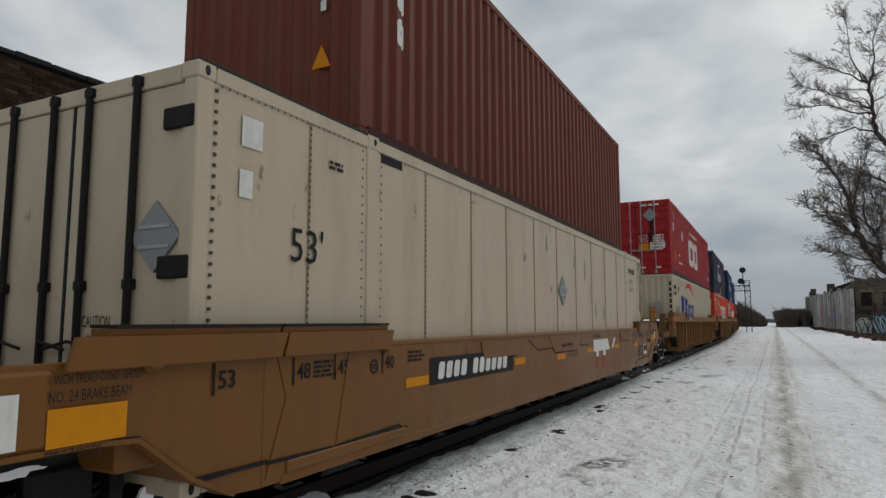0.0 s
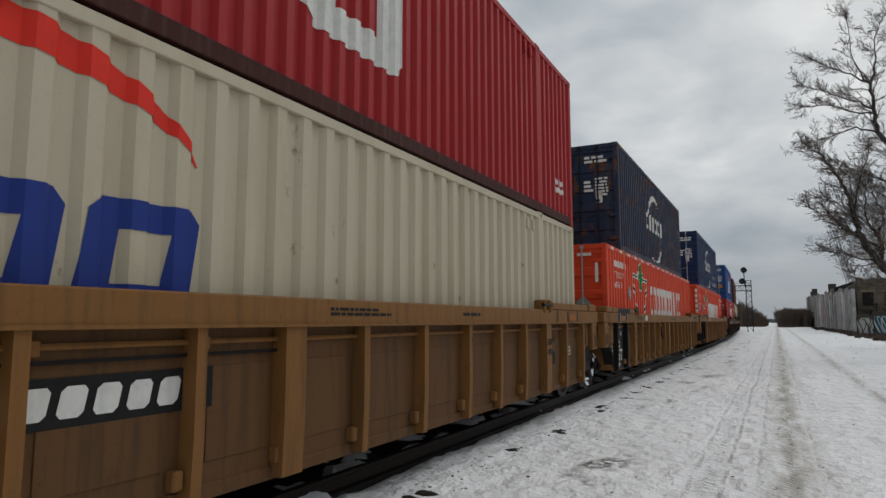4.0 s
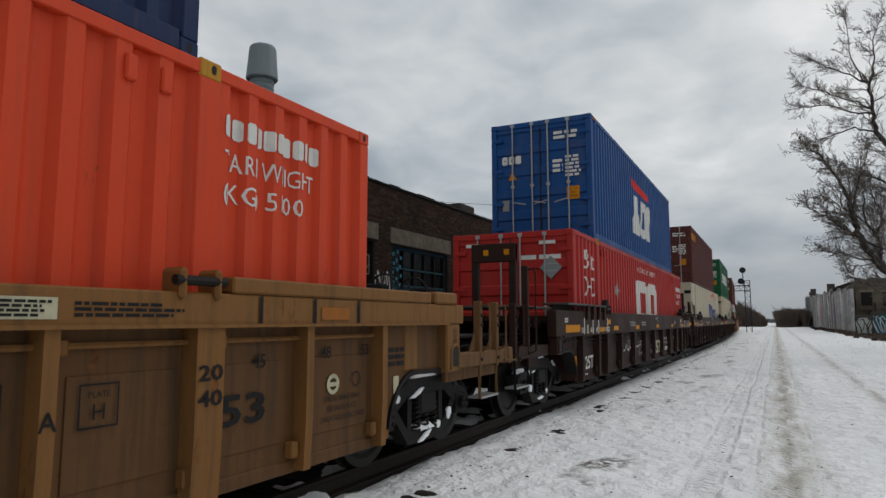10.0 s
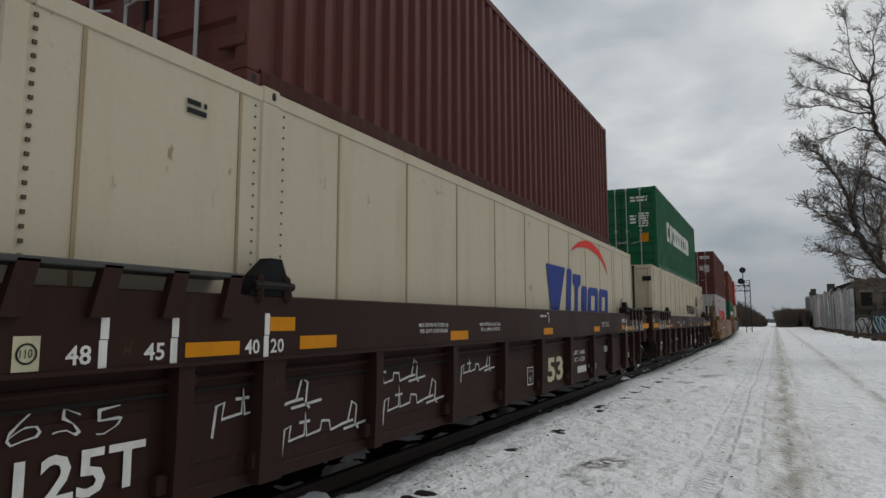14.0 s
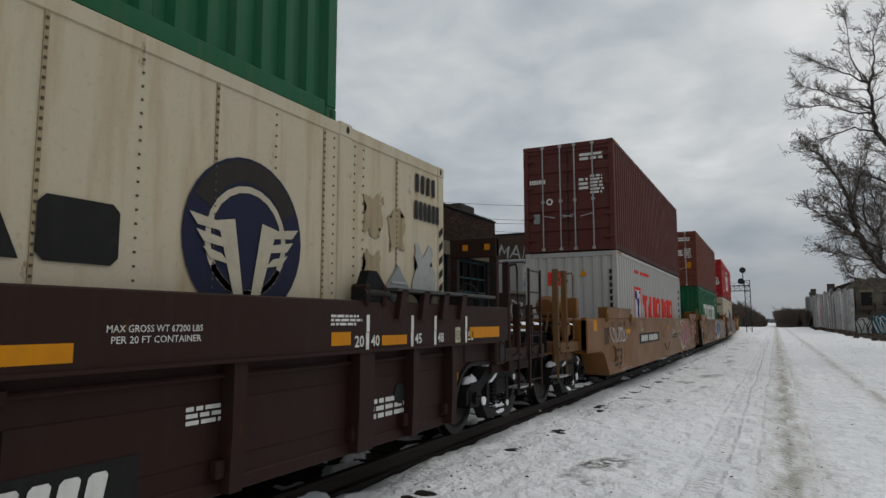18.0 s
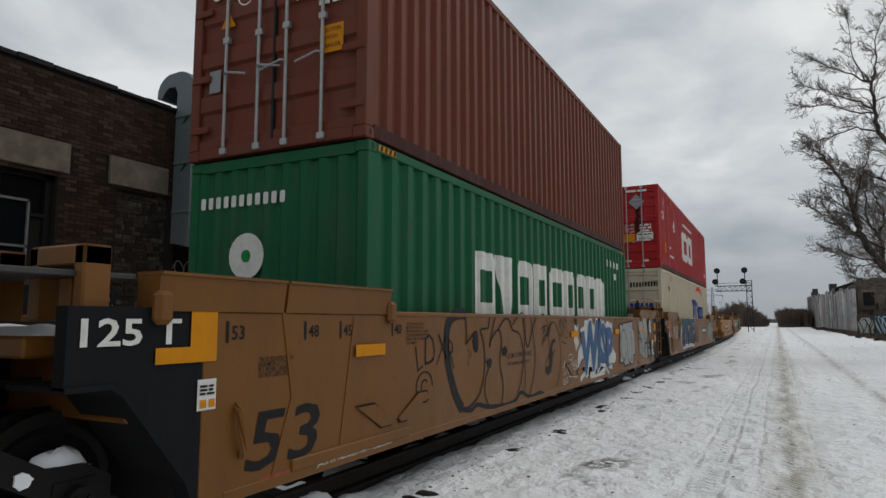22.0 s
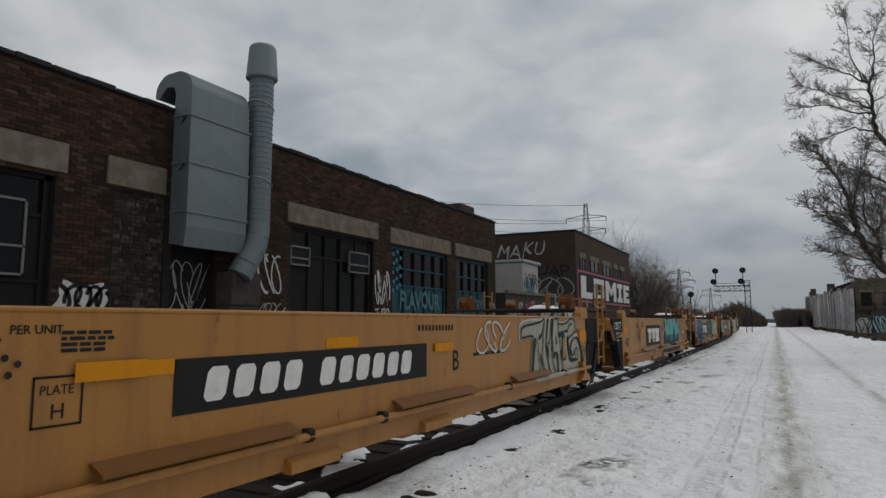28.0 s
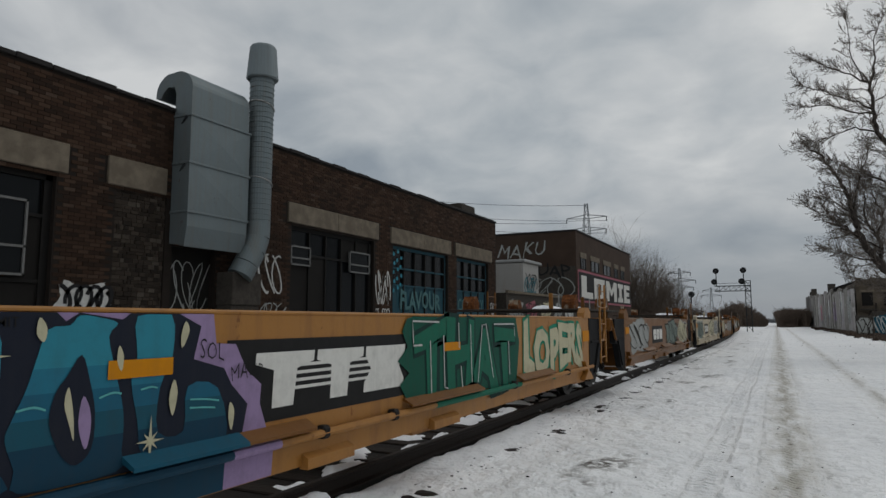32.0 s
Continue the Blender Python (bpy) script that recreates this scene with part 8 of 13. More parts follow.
def vitran_smooth(c, mat, seed, kind):
    low, folds, wall = container("cream smooth-sided 53-foot container with upright seams", True, mat, (c, LOW), "smooth", "doors", riveted=kind == 2)
    f = 8.077 - 0.018
    if kind == 1:
        word_mark(low, None, wall, 0.6, 1.16, 4.6, 0.92, SWEPT, "mark_blue", 0.12, 0.14, out=0.012)
        swoosh(None, low, 3.6, 1.95, 1.75, "mark_red", wall + 0.012, 15, 140, 0.08, 0.42)
        for x in (-1.12, 0.15):
            mark("trade_mark", moved(slabs([x2 * 0.13 for x2 in (1.25, 0.45, 0.7, 0.6, 1.1, 1.1)], 0.26, 0.03, 0.2, 0.12), x, 1.52), M["mark_blue"], low, "F", f)
            mark("trade_mark", ring(x + 0.55, 1.62, 0.42, 0.45, 20, 150, 14, 0.5), M["mark_red"], low, "F", f)
            mark("small_print", moved(bars(1, 0.62, 0.07, seed, 0), x + 0.35, 1.18), M["mark_blue"], low, "F", f)
        placard(low, 0.72, 0.72, 0.25, "F", f)
        placard(low, 6.75, 1.4, 0.26, "R", wall + 0.012)
    else:
        word_mark(low, None, wall, 0.75, 1.42, 3.1, 0.36, "v1.1 i0.36 t1 o1 a1.1 b1", "mark_black", 0.16, out=0.012)
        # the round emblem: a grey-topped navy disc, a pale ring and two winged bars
        cu, cv = 4.9, 1.70
        mark("trade_mark", disc(cu, cv, 0.60, 32), M["mark_night"], low, "R", wall + 0.010, None, "round navy emblem")
        mark("trade_mark", ring(cu, cv + 0.02, 0.40, 0.56, 25, 155, 20), M["spray_smoke"], low, "R", wall + 0.012)
        mark("trade_mark", ring(cu, cv - 0.02, 0.36, 0.41, -150, 330, 30), M["mark_pale"], low, "R", wall + 0.014)
        for k in (-1, 1):
            mark("trade_mark", fan([(cu + k * a, cv + b) for a, b in ((0.02, -0.52), (0.10, -0.52), (0.30, 0.10), (0.14, 0.13))]), M["mark_pale"], low, "R", wall + 0.018)
            for q in range(3):
                mark("trade_mark", fan([(cu + k * a, cv + b) for a, b in ((0.18, 0.02 - 0.11 * q), (0.26, 0.09 - 0.11 * q), (0.55 - 0.06 * q, 0.13 - 0.11 * q), (0.48 - 0.06 * q, 0.05 - 0.11 * q))]), M["mark_pale"], low, "R", wall + 0.020 + 0.001 * q)
        mark("trade_mark", moved(slabs([0.2] * 5, 0.2, 0.06, 0.2), -1.1, 1.3) + moved(slabs([0.2] * 3, 0.2, 0.06, 0.2), 0.5, 1.3), M["mark_black"], low, "F", f)
        placard(low, 0.85, 0.85, 0.33, "F", f)
        placard(low, 7.02, 1.42, 0.24, "R", wall + 0.012)
        for k, (u, v) in enumerate(((6.55, 2.1), (6.55, 1.55), (7.0, 2.0))):
            mark("scraped_patch", fan([(u - 0.15 + a, v - 0.2 + b) for a, b in bubble(60 + k, 0.34, 0.44, 0.16)]), M["seam"], low, "R", wall + 0.010, None, "ghost of a torn-off placard")
        mark("number_bar", moved(slabs([0.075] * 4, 0.21, 0.05, 0), 7.40, 2.5) + moved(slabs([0.07] * 6, 0.21, 0.03, 0), 7.38, 2.2), M["mark_black"], low, "R", wall + 0.014)
        mark("scraped_patch", fan([(7.35 + a, 1.3 + b) for a, b in bubble(9, 0.5, 0.65, 0.22)]), M["spray_grey"], low, "R", wall + 0.012, None, "scraped stained patch")
        mark("hazard_stripe", [t for k in range(6) for t in [[(7.95, 1.25 + k * 0.16), (8.04, 1.31 + k * 0.16), (8.04, 1.39 + k * 0.16)], [(7.95, 1.25 + k * 0.16), (8.04, 1.39 + k * 0.16), (7.95, 1.33 + k * 0.16)]]], M["mark_black"], low, "R", 1.2955 + 0.005)
    mark("edge_print", moved(bars(2, 0.18, 0.12, seed, 0.1), -6.9, 2.48), M["mark_black"], low, "R", wall + 0.012)
    return low


def unit_f(c=2.2):
    car = maroon_unit(c, "joint", "joint", 33)
    ladder(car, -9.35, 0.35, 2.2, M["car_maroon"])
    tower(car, -9.1, M["car_maroon"])
    vitran_smooth(c, M["cream_box"], 81, 1)
    up, folds, wall = container("maroon corrugated 40-foot container with a yellow mark", False, M["brown_box_b"], (c - 0.2, HIGH), "corr", "doors")
    mark("trade_mark", moved(slabs([0.42, 0.36, 0.36, 0.30], 0.34, 0.07, 0.2), -5.75, 2.26), M["mark_yellow"], up, "R", wall + 0.006, folds)
    door_print(up, 12.192, 2.896, 83)
    mark("trade_mark", moved(slabs([0.06] * 5, 0.08, 0.02, 0), -0.98, 2.28), M["mark_yellow"], up, "F", 6.096 - 0.018)
    mark("trade_mark", rect(-0.5, 2.18, 0.14, 0.16), M["spray_blue"], up, "F", 6.096 - 0.018)


def unit_g(c=21.75):
    car = maroon_unit(c, "joint", "coupler", 35)
    car_number(car, 1.95, 0.45, 2.02, 0.29, HALF - 0.112)
    tower(car, 10.3, M["car_maroon"])
    ladder(car, 10.7, 0.5, 2.3, M["car_maroon"], w=0.55, x=1.42)
    snow_lip(vitran_smooth(c, M["cream_rusty"], 85, 2), 1.2955, 2.896, -5.5, 1.0, 5, 930)
    up, folds, wall = container("green corrugated 40-foot container stacked on a stained cream one", False, M["green"], (c - 0.05, HIGH), "corr", "doors")
    word_mark(up, folds, wall, -3.6, 1.22, 6.8, 0.74, "c0.9 v1 c0.9 o1 c1.05 o1 c0.9 c0.9 b1", "mark_white", 0.12)
    door_print(up, 12.192, 2.896, 87)


def tan_unit(c, front, back, seed):
    car = flat_car(c, M["car_tan"], "well cars of the train", "tan smooth-sided well car covered in spray paint", front, back, seed)
    off = HALF + 0.004
    stencil(car, "53", -7.97, 0.50, 0.40, "mark_black", w=0.80, bold=0.012, lean=0.15)
    for u, w in ((-8.17, "53"), (-7.38, "48"), (-6.93, "45"), (-6.12, "40")):
        mark("length_mark", rect(u, 1.36, 0.025, 0.14), M["mark_black"], car, "R", off)
        stencil(car, w, u + 0.05, 1.38, 0.095, "mark_black")
    for u, w in ((6.55, "40"), (6.78, "45"), (7.22, "48"), (7.85, "53")):
        mark("length_mark", rect(u + 0.2, 1.36, 0.025, 0.14), M["mark_black"], car, "R", off)
        stencil(car, w, u, 1.38, 0.095, "mark_black")
    mark("brake_print", [t for k, w in enumerate(("TRUCK EQUIPPED WITH", "NON-METALLIC CTR", "PLT BOWL LINER", "DO NOT LUBRICATE")) for t in moved(lettering(w, 0.034, 0.36 if k == 0 else 0.30, 0.003), -7.86, 1.22 - 0.036 * k)], M["mark_black"], car, "R", off)
    mark("jack_stripe", fan([(-7.87, 0.37), (-5.9, 0.37), (-5.87, 0.43), (-7.8, 0.44)]), M["mark_faded_red"], car, "R", off, None, "faded red stripe along the sill")
    mark("jack_print", moved(lettering("JACK IN THIS AREA EMPTY CAR ONLY", 0.032, 1.1, 0.003), -7.2, 0.39), M["mark_white"], car, "R", off + 0.004)
    mark("guide_print", [t for k, w in enumerate(("CONTAINER GUIDE", "MUST BE ROTATED", "FORWARD FOR 96\" WIDE", "CONTAINER OR ROTATED", "BACK FOR 102\" WIDE", "CONTAINER")) for t in moved(lettering(w, 0.028, (0.34, 0.35, 0.44, 0.44, 0.38, 0.2)[k], 0.003), -5.85, 1.46 - 0.037 * k)], M["mark_black"], car, "R", off)
    strip(car, -6.72, 1.20, 0.46, 0.10, off + 0.020)
    strip(car, -0.24, 1.22, 0.47, 0.10, off + 0.020)
    strip(car, 3.2, 1.22, 0.42, 0.10, off + 0.020)
    strip(car, 6.28, 1.22, 0.46, 0.09, off + 0.020)
    black_end(car, 8.2, 8.78, 0.42, 1.52)
    strip(car, 8.32, 1.22, 0.28, 0.22, off + 0.004)
    strip(car, 8.32, 0.88, 0.28, 0.22, off + 0.004)
    print_end(car, "mark_black", 6.95, 0.92, 6, 0.34, 0.22, seed + 1, off)
    if front == "joint":
        stencil(car, "125 T", -9.17, 1.37, 0.15, w=0.64, bold=0.02)
        mark("reflector_strip", rect(-8.46, 1.25, 0.21, 0.31) + rect(-8.71, 1.25, 0.25, 0.095), M["mark_yellow"], car, "R", off + 0.004, label="yellow reflective corner")
        mark("inspection_label", rect(-8.39, 0.95, 0.15, 0.19), M["mark_white"], car, "R", off)
        mark("label_print", moved(bars(3, 0.12, 0.07, 5, 0.1), -8.375, 1.04), M["mark_black"], car, "R", off + 0.004)
        mark("label_print", rect(-8.37, 0.965, 0.05, 0.05) + rect(-8.30, 0.965, 0.05, 0.05), M["mark_yellow"], car, "R", off + 0.004)
    for e, end in ((-1, front), (1, back)):
        if end == "coupler":
            continue
        # square hoops and a grating over the bogie
        for x in (0.15, 0.95):
            hoop = boxes((x, x + 0.09, *sorted((e * 8.95, e * 9.12)), 1.50, 1.92), (x + 0.40, x + 0.49, *sorted((e * 8.95, e * 9.12)), 1.50, 1.92), (x, x + 0.49, *sorted((e * 8.95, e * 9.12)), 1.80, 1.92), bevel=0.014)
            part("end_bracket", hoop, M["car_tan"], car)
        part("end_grating", boxes((-1.2, 1.38, *sorted((e * 8.75, e * 9.6)), 1.74, 1.775), bevel=0.006), M["grating"], car)
        part("grating_post", boxes((1.20, 1.30, *sorted((e * 9.0, e * 9.1)), 1.45, 1.74), bevel=0.01), M["car_tan"], car)
    if back == "joint":
        ladder(car, 8.88, 0.45, 2.05, M["car_tan"], w=0.52, x=HALF + 0.03)
        part("grab_iron", tubes([[(HALF + 0.02, 9.40, 2.0), (HALF + 0.02, 9.55, 2.02), (HALF + 0.02, 9.55, 1.6), (HALF + 0.02, 9.40, 1.58)]], 0.014, 6), M["car_tan"], car)
        part("air_hose", tubes([[(1.0, 9.0, 2.0), (0.95, 9.1, 2.12), (0.9, 9.2, 2.0), (0.85, 9.25, 1.6)]], 0.02, 6), M["gasket"], car)
    stencil(car, "20", 0.05, 1.44, 0.11, "mark_black")
    return car


def lift_pads(car, u):
    """Two slanting pressed pads, like a wide V, low on the side sheet."""
    for pts in ([(0, 0.79), (0.30, 0.79), (0.62, 0.59), (0.58, 0.55), (0.40, 0.55)], [(0.72, 0.55), (0.86, 0.55), (1.30, 0.77), (1.26, 0.81), (1.08, 0.81), (0.68, 0.59)]):
        rim = bmesh.new()
        prism(rim, [(u + a, b) for a, b in pts], "x", HALF - 0.01, HALF + 0.006)
        pad = part("lift_pad", rim, M["steel"], car)
        cu, cv = u + sum(a for a, b in pts) / len(pts), sum(b for a, b in pts) / len(pts)
        face_of = bmesh.new()
        prism(face_of, [(cu + (u + a - cu) * 0.94, cv + (b - cv) * 0.86) for a, b in pts], "x", HALF + 0.004, HALF + 0.018)
        part("pad_face", face_of, M["car_tan"], pad)


# units H, I and J: one three-part tan car
def unit_h(c=45.7):
    car = tan_unit(c, "coupler", "joint", 41)
    lift_pads(car, -0.68)
    mark("plate_frame", stroke([(-0.62, 0.98), (-0.36, 0.98), (-0.36, 1.24), (-0.62, 1.24), (-0.62, 0.98)], 0.014), M["mark_black"], car, "R", HALF + 0.004)
    off = HALF + 0.004
    strip(car, -9.95, 1.30, 0.44, 0.22, off)
    print_end(car, "mark_black", -8.9, 1.0, 7, 0.55, 0.36, 4, off)
    tag(car, 101, -8.35, 1.02, 1.65, 0.34, 6, "spray_white", 0.028)
    car_number(car, -4.95, 0.90, 3.2, 0.27, off)
    burst = [t for k in range(16) for t in stroke([(-4.68 + r * math.cos(0.3927 * k), 1.42 + 0.6 * r * math.sin(0.3927 * k)) for r in (0.10, 0.23)], 0.008)]
    burst += stroke(curved([(-4.60, 1.36), (-4.52, 1.50), (-4.42, 1.54), (-4.40, 1.44), (-4.50, 1.40), (-4.58, 1.32), (-4.40, 1.30)]), 0.010) + stroke(curved(arc(-4.68, 1.42, 0.06, 0, 330, 10)), 0.009)
    mark("chalk_drawing", burst + moved(bars(1, 0.36, 0.05, 9, 0.0), -4.72, 1.235), M["spray_cream"], car, "R", off, None, "thin chalk drawing of a burst")
    stencil(car, "B", -0.9, 0.98, 0.2, "mark_black")
    print_end(car, "mark_black", 1.2, 0.9, 2, 1.4, 0.18, 3, off)
    def line(w, lift, *pts):
        mark("graffiti", stroke(curved(pts, n=3), w), M["spray_cream"], car, "R", off + lift)
    def loop(cu, cv, ru, rv, w=0.022, lift=0.0):
        line(w, lift, *arc(cu, cv, ru, 0, 360, 16, rv))
    def pink(lift, *pts):
        pts = curved(pts, True, n=3)
        mark("graffiti", fan(pts), M["spray_pink"], car, "R", off + lift)
        mark("graffiti", stroke(pts + pts[:1], 0.022), M["spray_cream"], car, "R", off + lift + 0.004)
    line(0.026, 0, (2.10, 1.34), (2.16, 1.58), (2.36, 1.57), (2.46, 1.52), (2.40, 1.46), (2.24, 1.44))
    line(0.026, 0.004, (2.24, 1.45), (2.46, 1.46), (2.53, 1.40), (2.42, 1.35), (2.10, 1.34))
    loop(2.65, 1.52, 0.095, 0.07)
    line(0.024, 0.004, (2.65, 1.45), (2.65, 1.38), (2.54, 1.35))
    line(0.024, 0.008, (2.62, 1.39), (2.80, 1.36), (2.98, 1.31))
    line(0.026, 0, (3.01, 1.60), (2.90, 1.61), (2.80, 1.54), (2.78, 1.44), (2.84, 1.37), (2.98, 1.36), (3.05, 1.44), (2.88, 1.47))
    line(0.024, 0.004, (3.03, 1.61), (3.03, 1.46))
    loop(2.60, 1.25, 0.05, 0.05)
    line(0.024, 0.004, (2.61, 1.20), (2.62, 1.12), (2.40, 1.12))
    line(0.024, 0.008, (2.50, 1.13), (2.74, 1.09))
    line(0.026, 0, (2.84, 1.27), (2.74, 1.30), (2.68, 1.24), (2.72, 1.17), (2.84, 1.13), (2.84, 1.04), (2.74, 0.99), (2.66, 1.02))
    line(0.024, 0.004, (2.86, 1.31), (2.88, 1.12), (2.91, 0.95))
    line(0.024, 0.008, (2.87, 1.28), (2.98, 1.29), (3.03, 1.20), (2.97, 1.11), (2.90, 1.10))
    loop(3.12, 1.20, 0.075, 0.075)
    line(0.024, 0.004, (3.18, 1.12), (3.02, 0.95), (3.24, 0.86), (3.21, 1.10))
    loop(3.31, 1.18, 0.065, 0.065)
    line(0.024, 0.008, (3.25, 1.12), (3.22, 1.04), (3.33, 0.88), (3.34, 0.74))
    line(0.028, 0, (2.30, 1.04), (2.44, 1.03), (2.57, 0.99), (2.59, 0.85))
    line(0.024, 0.004, (2.54, 1.05), (2.58, 0.96))
    line(0.024, 0, (2.75, 0.92), (2.90, 0.91), (3.08, 0.81))
    loop(3.12, 0.75, 0.045, 0.055, 0.018)
    loop(3.20, 0.71, 0.045, 0.055, 0.018, 0.004)
    loop(2.66, 0.92, 0.04, 0.035, 0.018)
    for cu, cv in ((2.65, 1.53), (2.60, 1.25), (2.95, 1.20), (3.12, 1.21), (3.31, 1.19)):
        mark("graffiti", disc(cu, cv, 0.016, 8), M["spray_white"], car, "R", off + 0.012)
    mark("graffiti", moved(sway(lettering("CHICK", 0.26, 0.95, -0.006), 0.26, 5, 1.2), 1.25, 0.95), M["spray_white"], car, "R", off)
    mark("graffiti", fan([(3.47, 1.53), (3.9, 1.535), (4.36, 1.51), (4.88, 1.44), (5.20, 1.30), (5.26, 1.03), (5.18, 0.74), (4.97, 0.62), (4.84, 0.60), (4.82, 0.45), (4.42, 0.51), (4.06, 0.43), (3.84, 0.41), (3.68, 0.47), (3.46, 0.62), (3.42, 0.79), (3.42, 1.11), (3.52, 1.35), (3.42, 1.46)]), M["spray_white"], car, "R", off)
    pink(0.004, (3.55, 1.50), (4.34, 1.49), (4.16, 1.36), (4.00, 1.25), (3.87, 1.29), (3.74, 1.38))
    pink(0.012, (4.36, 1.47), (4.87, 1.42), (4.75, 1.33), (4.70, 1.0), (4.72, 0.72), (4.85, 0.54), (4.50, 0.53), (4.25, 0.56), (4.30, 0.9), (4.22, 1.2), (4.11, 1.33))
    pink(0.020, (4.22, 1.33), (4.32, 1.27), (4.41, 1.16), (4.47, 0.94), (4.44, 0.82), (4.37, 0.72), (4.21, 0.58), (4.02, 0.51), (3.87, 0.55), (3.81, 0.63), (3.93, 0.76), (4.03, 0.96), (3.98, 1.17), (4.08, 1.29))
    pink(0.028, *[(3.74 + a, 1.01 + b) for a, b in arc(0, 0, 0.21, 0, 342, 19, 0.34)])
    pink(0.020, *[(4.87 + a, 1.05 + b) for a, b in arc(0, 0, 0.30, 0, 342, 19, 0.35)])
    line(0.026, 0.036, (3.67, 1.26), (3.69, 0.92))
    line(0.026, 0.036, (3.81, 1.24), (3.79, 0.90))
    line(0.022, 0.036, (3.60, 1.06), (3.65, 0.82), (3.75, 0.74), (3.86, 0.84), (3.90, 1.02))
    line(0.026, 0.028, (4.89, 1.23), (4.88, 0.88))
    line(0.026, 0.032, (4.74, 1.08), (5.02, 1.02))
    pink(0.028, (5.20, 0.97), (5.26, 1.08), (5.36, 1.16), (5.52, 1.19), (5.66, 1.14), (5.73, 1.02), (5.70, 0.84), (5.62, 0.74), (5.53, 0.71), (5.44, 0.78), (5.38, 0.90))
    pink(0.036, (4.98, 0.64), (5.06, 0.75), (5.17, 0.80), (5.30, 0.78), (5.38, 0.69), (5.38, 0.50), (5.28, 0.41), (5.17, 0.38), (5.10, 0.46), (5.12, 0.60))
    for cu, cv in ((5.40, 0.97), (5.20, 0.60)):
        mark("graffiti", moved(sway(lettering("PY", 0.14, 0.2, -0.004), 0.14, 2, 1.2), cu, cv - 0.04), M["spray_white"], car, "R", off + 0.044)
    half = arc(0, 0.18, 0.16, 0, 180, 10)
    heart = [(7.43 + 0.16 + a, 0.95 + b) for a, b in half] + [(7.43 - 0.16 + a, 0.95 + b) for a, b in half] + [(7.13, 1.02), (7.36, 0.68), (7.70, 1.0)]
    mark("graffiti", fan(heart[:11] + heart[12:22] + heart[22:]), M["spray_pink"], car, "R", off + 0.012, None, "pink sprayed heart")
    mark("graffiti", stroke(heart[:11] + heart[12:22] + heart[22:] + heart[:1], 0.03), M["spray_white"], car, "R", off + 0.016)
    mark("graffiti", moved(sway(lettering("PRETTY", 0.2, 1.0, -0.03), 0.2, 1, 1.2), 6.0, 1.0) + moved(sway(lettering("OR PUNK", 0.2, 1.1, -0.03), 0.2, 3, 1.2), 5.95, 0.68), M["spray_white"], car, "R", off + 0.008)
    # the brake gear at its leading end
    tank = bmesh.new()
    tube(tank, [(0.85, -10.75, 1.76), (0.85, -10.68, 1.76), (0.85, -9.75, 1.76), (0.85, -9.68, 1.76)], [0.15, 0.22, 0.22, 0.15], 18)
    part("air_tank", tank, M["car_tan"], car)
    part("brake_valve", boxes((0.98, 1.30, -10.85, -10.62, 1.20, 1.50), (1.05, 1.25, -10.95, -10.78, 1.28, 1.44), (1.0, 1.2, -10.6, -10.42, 1.24, 1.42), bevel=0.05), M["car_tan"], car)
    part("tank_bracket", boxes((0.95, 1.30, -10.2, -10.02, 1.56, 1.95), (0.4, 1.25, -10.7, -9.7, 1.48, 1.55), bevel=0.015), M["car_tan"], car)
    low, folds, wall = container("pale grey-white corrugated 40-foot container with red slab lettering", False, M["pale_box"], (c + 0.05, LOW), "corr", "plain", period=0.30)
    mark("trade_mark", rect(-3.85, 1.12, 1.0, 0.95), M["mark_red"], low, "R", wall + 0.006, folds)
    mark("trade_mark", rect(-3.72, 1.16, 0.74, 0.82), M["mark_white"], low, "R", wall + 0.010, folds)
    mark("trade_mark", fan([(-3.74, 1.95), (-3.56, 1.95), (-3.35, 1.66), (-3.14, 1.95), (-2.96, 1.95), (-3.25, 1.50), (-3.25, 1.12), (-3.45, 1.12), (-3.45, 1.50)]), M["mark_blue"], low, "R", wall + 0.014, folds)
    word_mark(low, folds, wall, -2.5, 1.15, 6.1, 0.72, "v1.15 a1.15 b1 c1 _0.25 b1.2 i0.3 b1 c1", "mark_red", 0.14)
    mark("slogan_bar", moved(bars(1, 2.5, 0.15, 111, 0.0), -3.75, 2.44), M["mark_red"], low, "R", wall + 0.006, folds)
    mark("edge_print", [t for k in range(9) for t in rect(1.02, 2.3 - k * 0.17, 0.07, 0.11)], M["mark_black"], low, "F", 6.096 - 0.01)
    mark("trade_mark", rect(-0.6, 2.02, 0.34, 0.36), M["mark_red"], low, "F", 6.096 - 0.01)
    mark("trade_mark", rect(-0.50, 2.06, 0.14, 0.28), M["mark_blue"], low, "F", 6.096 - 0.006)
    mark("warning_triangle", [[(0.25, 2.25), (0.45, 2.25), (0.35, 2.45)]], M["mark_yellow"], low, "F", 6.096 - 0.008)
    mark("edge_mark", [t for k in range(6) for t in rect(5.55, 0.95 + k * 0.25, 0.16, 0.14)], M["mark_black"], low, "R", wall + 0.006, folds)
    up, folds, wall = container("dull maroon corrugated 40-foot container stacked on a pale one", False, M["brown_box_b"], (c, HIGH), "corr", "doors")
    door_print(up, 12.192, 2.896, 113, yellow=False)
    mark("trade_mark", moved(slabs([0.05] * 7, 0.12, 0.015, 0), -1.05, 1.85) + ring(-0.5, 1.35, 0.05, 0.09), M["mark_white"], up, "F", 6.096 - 0.018)


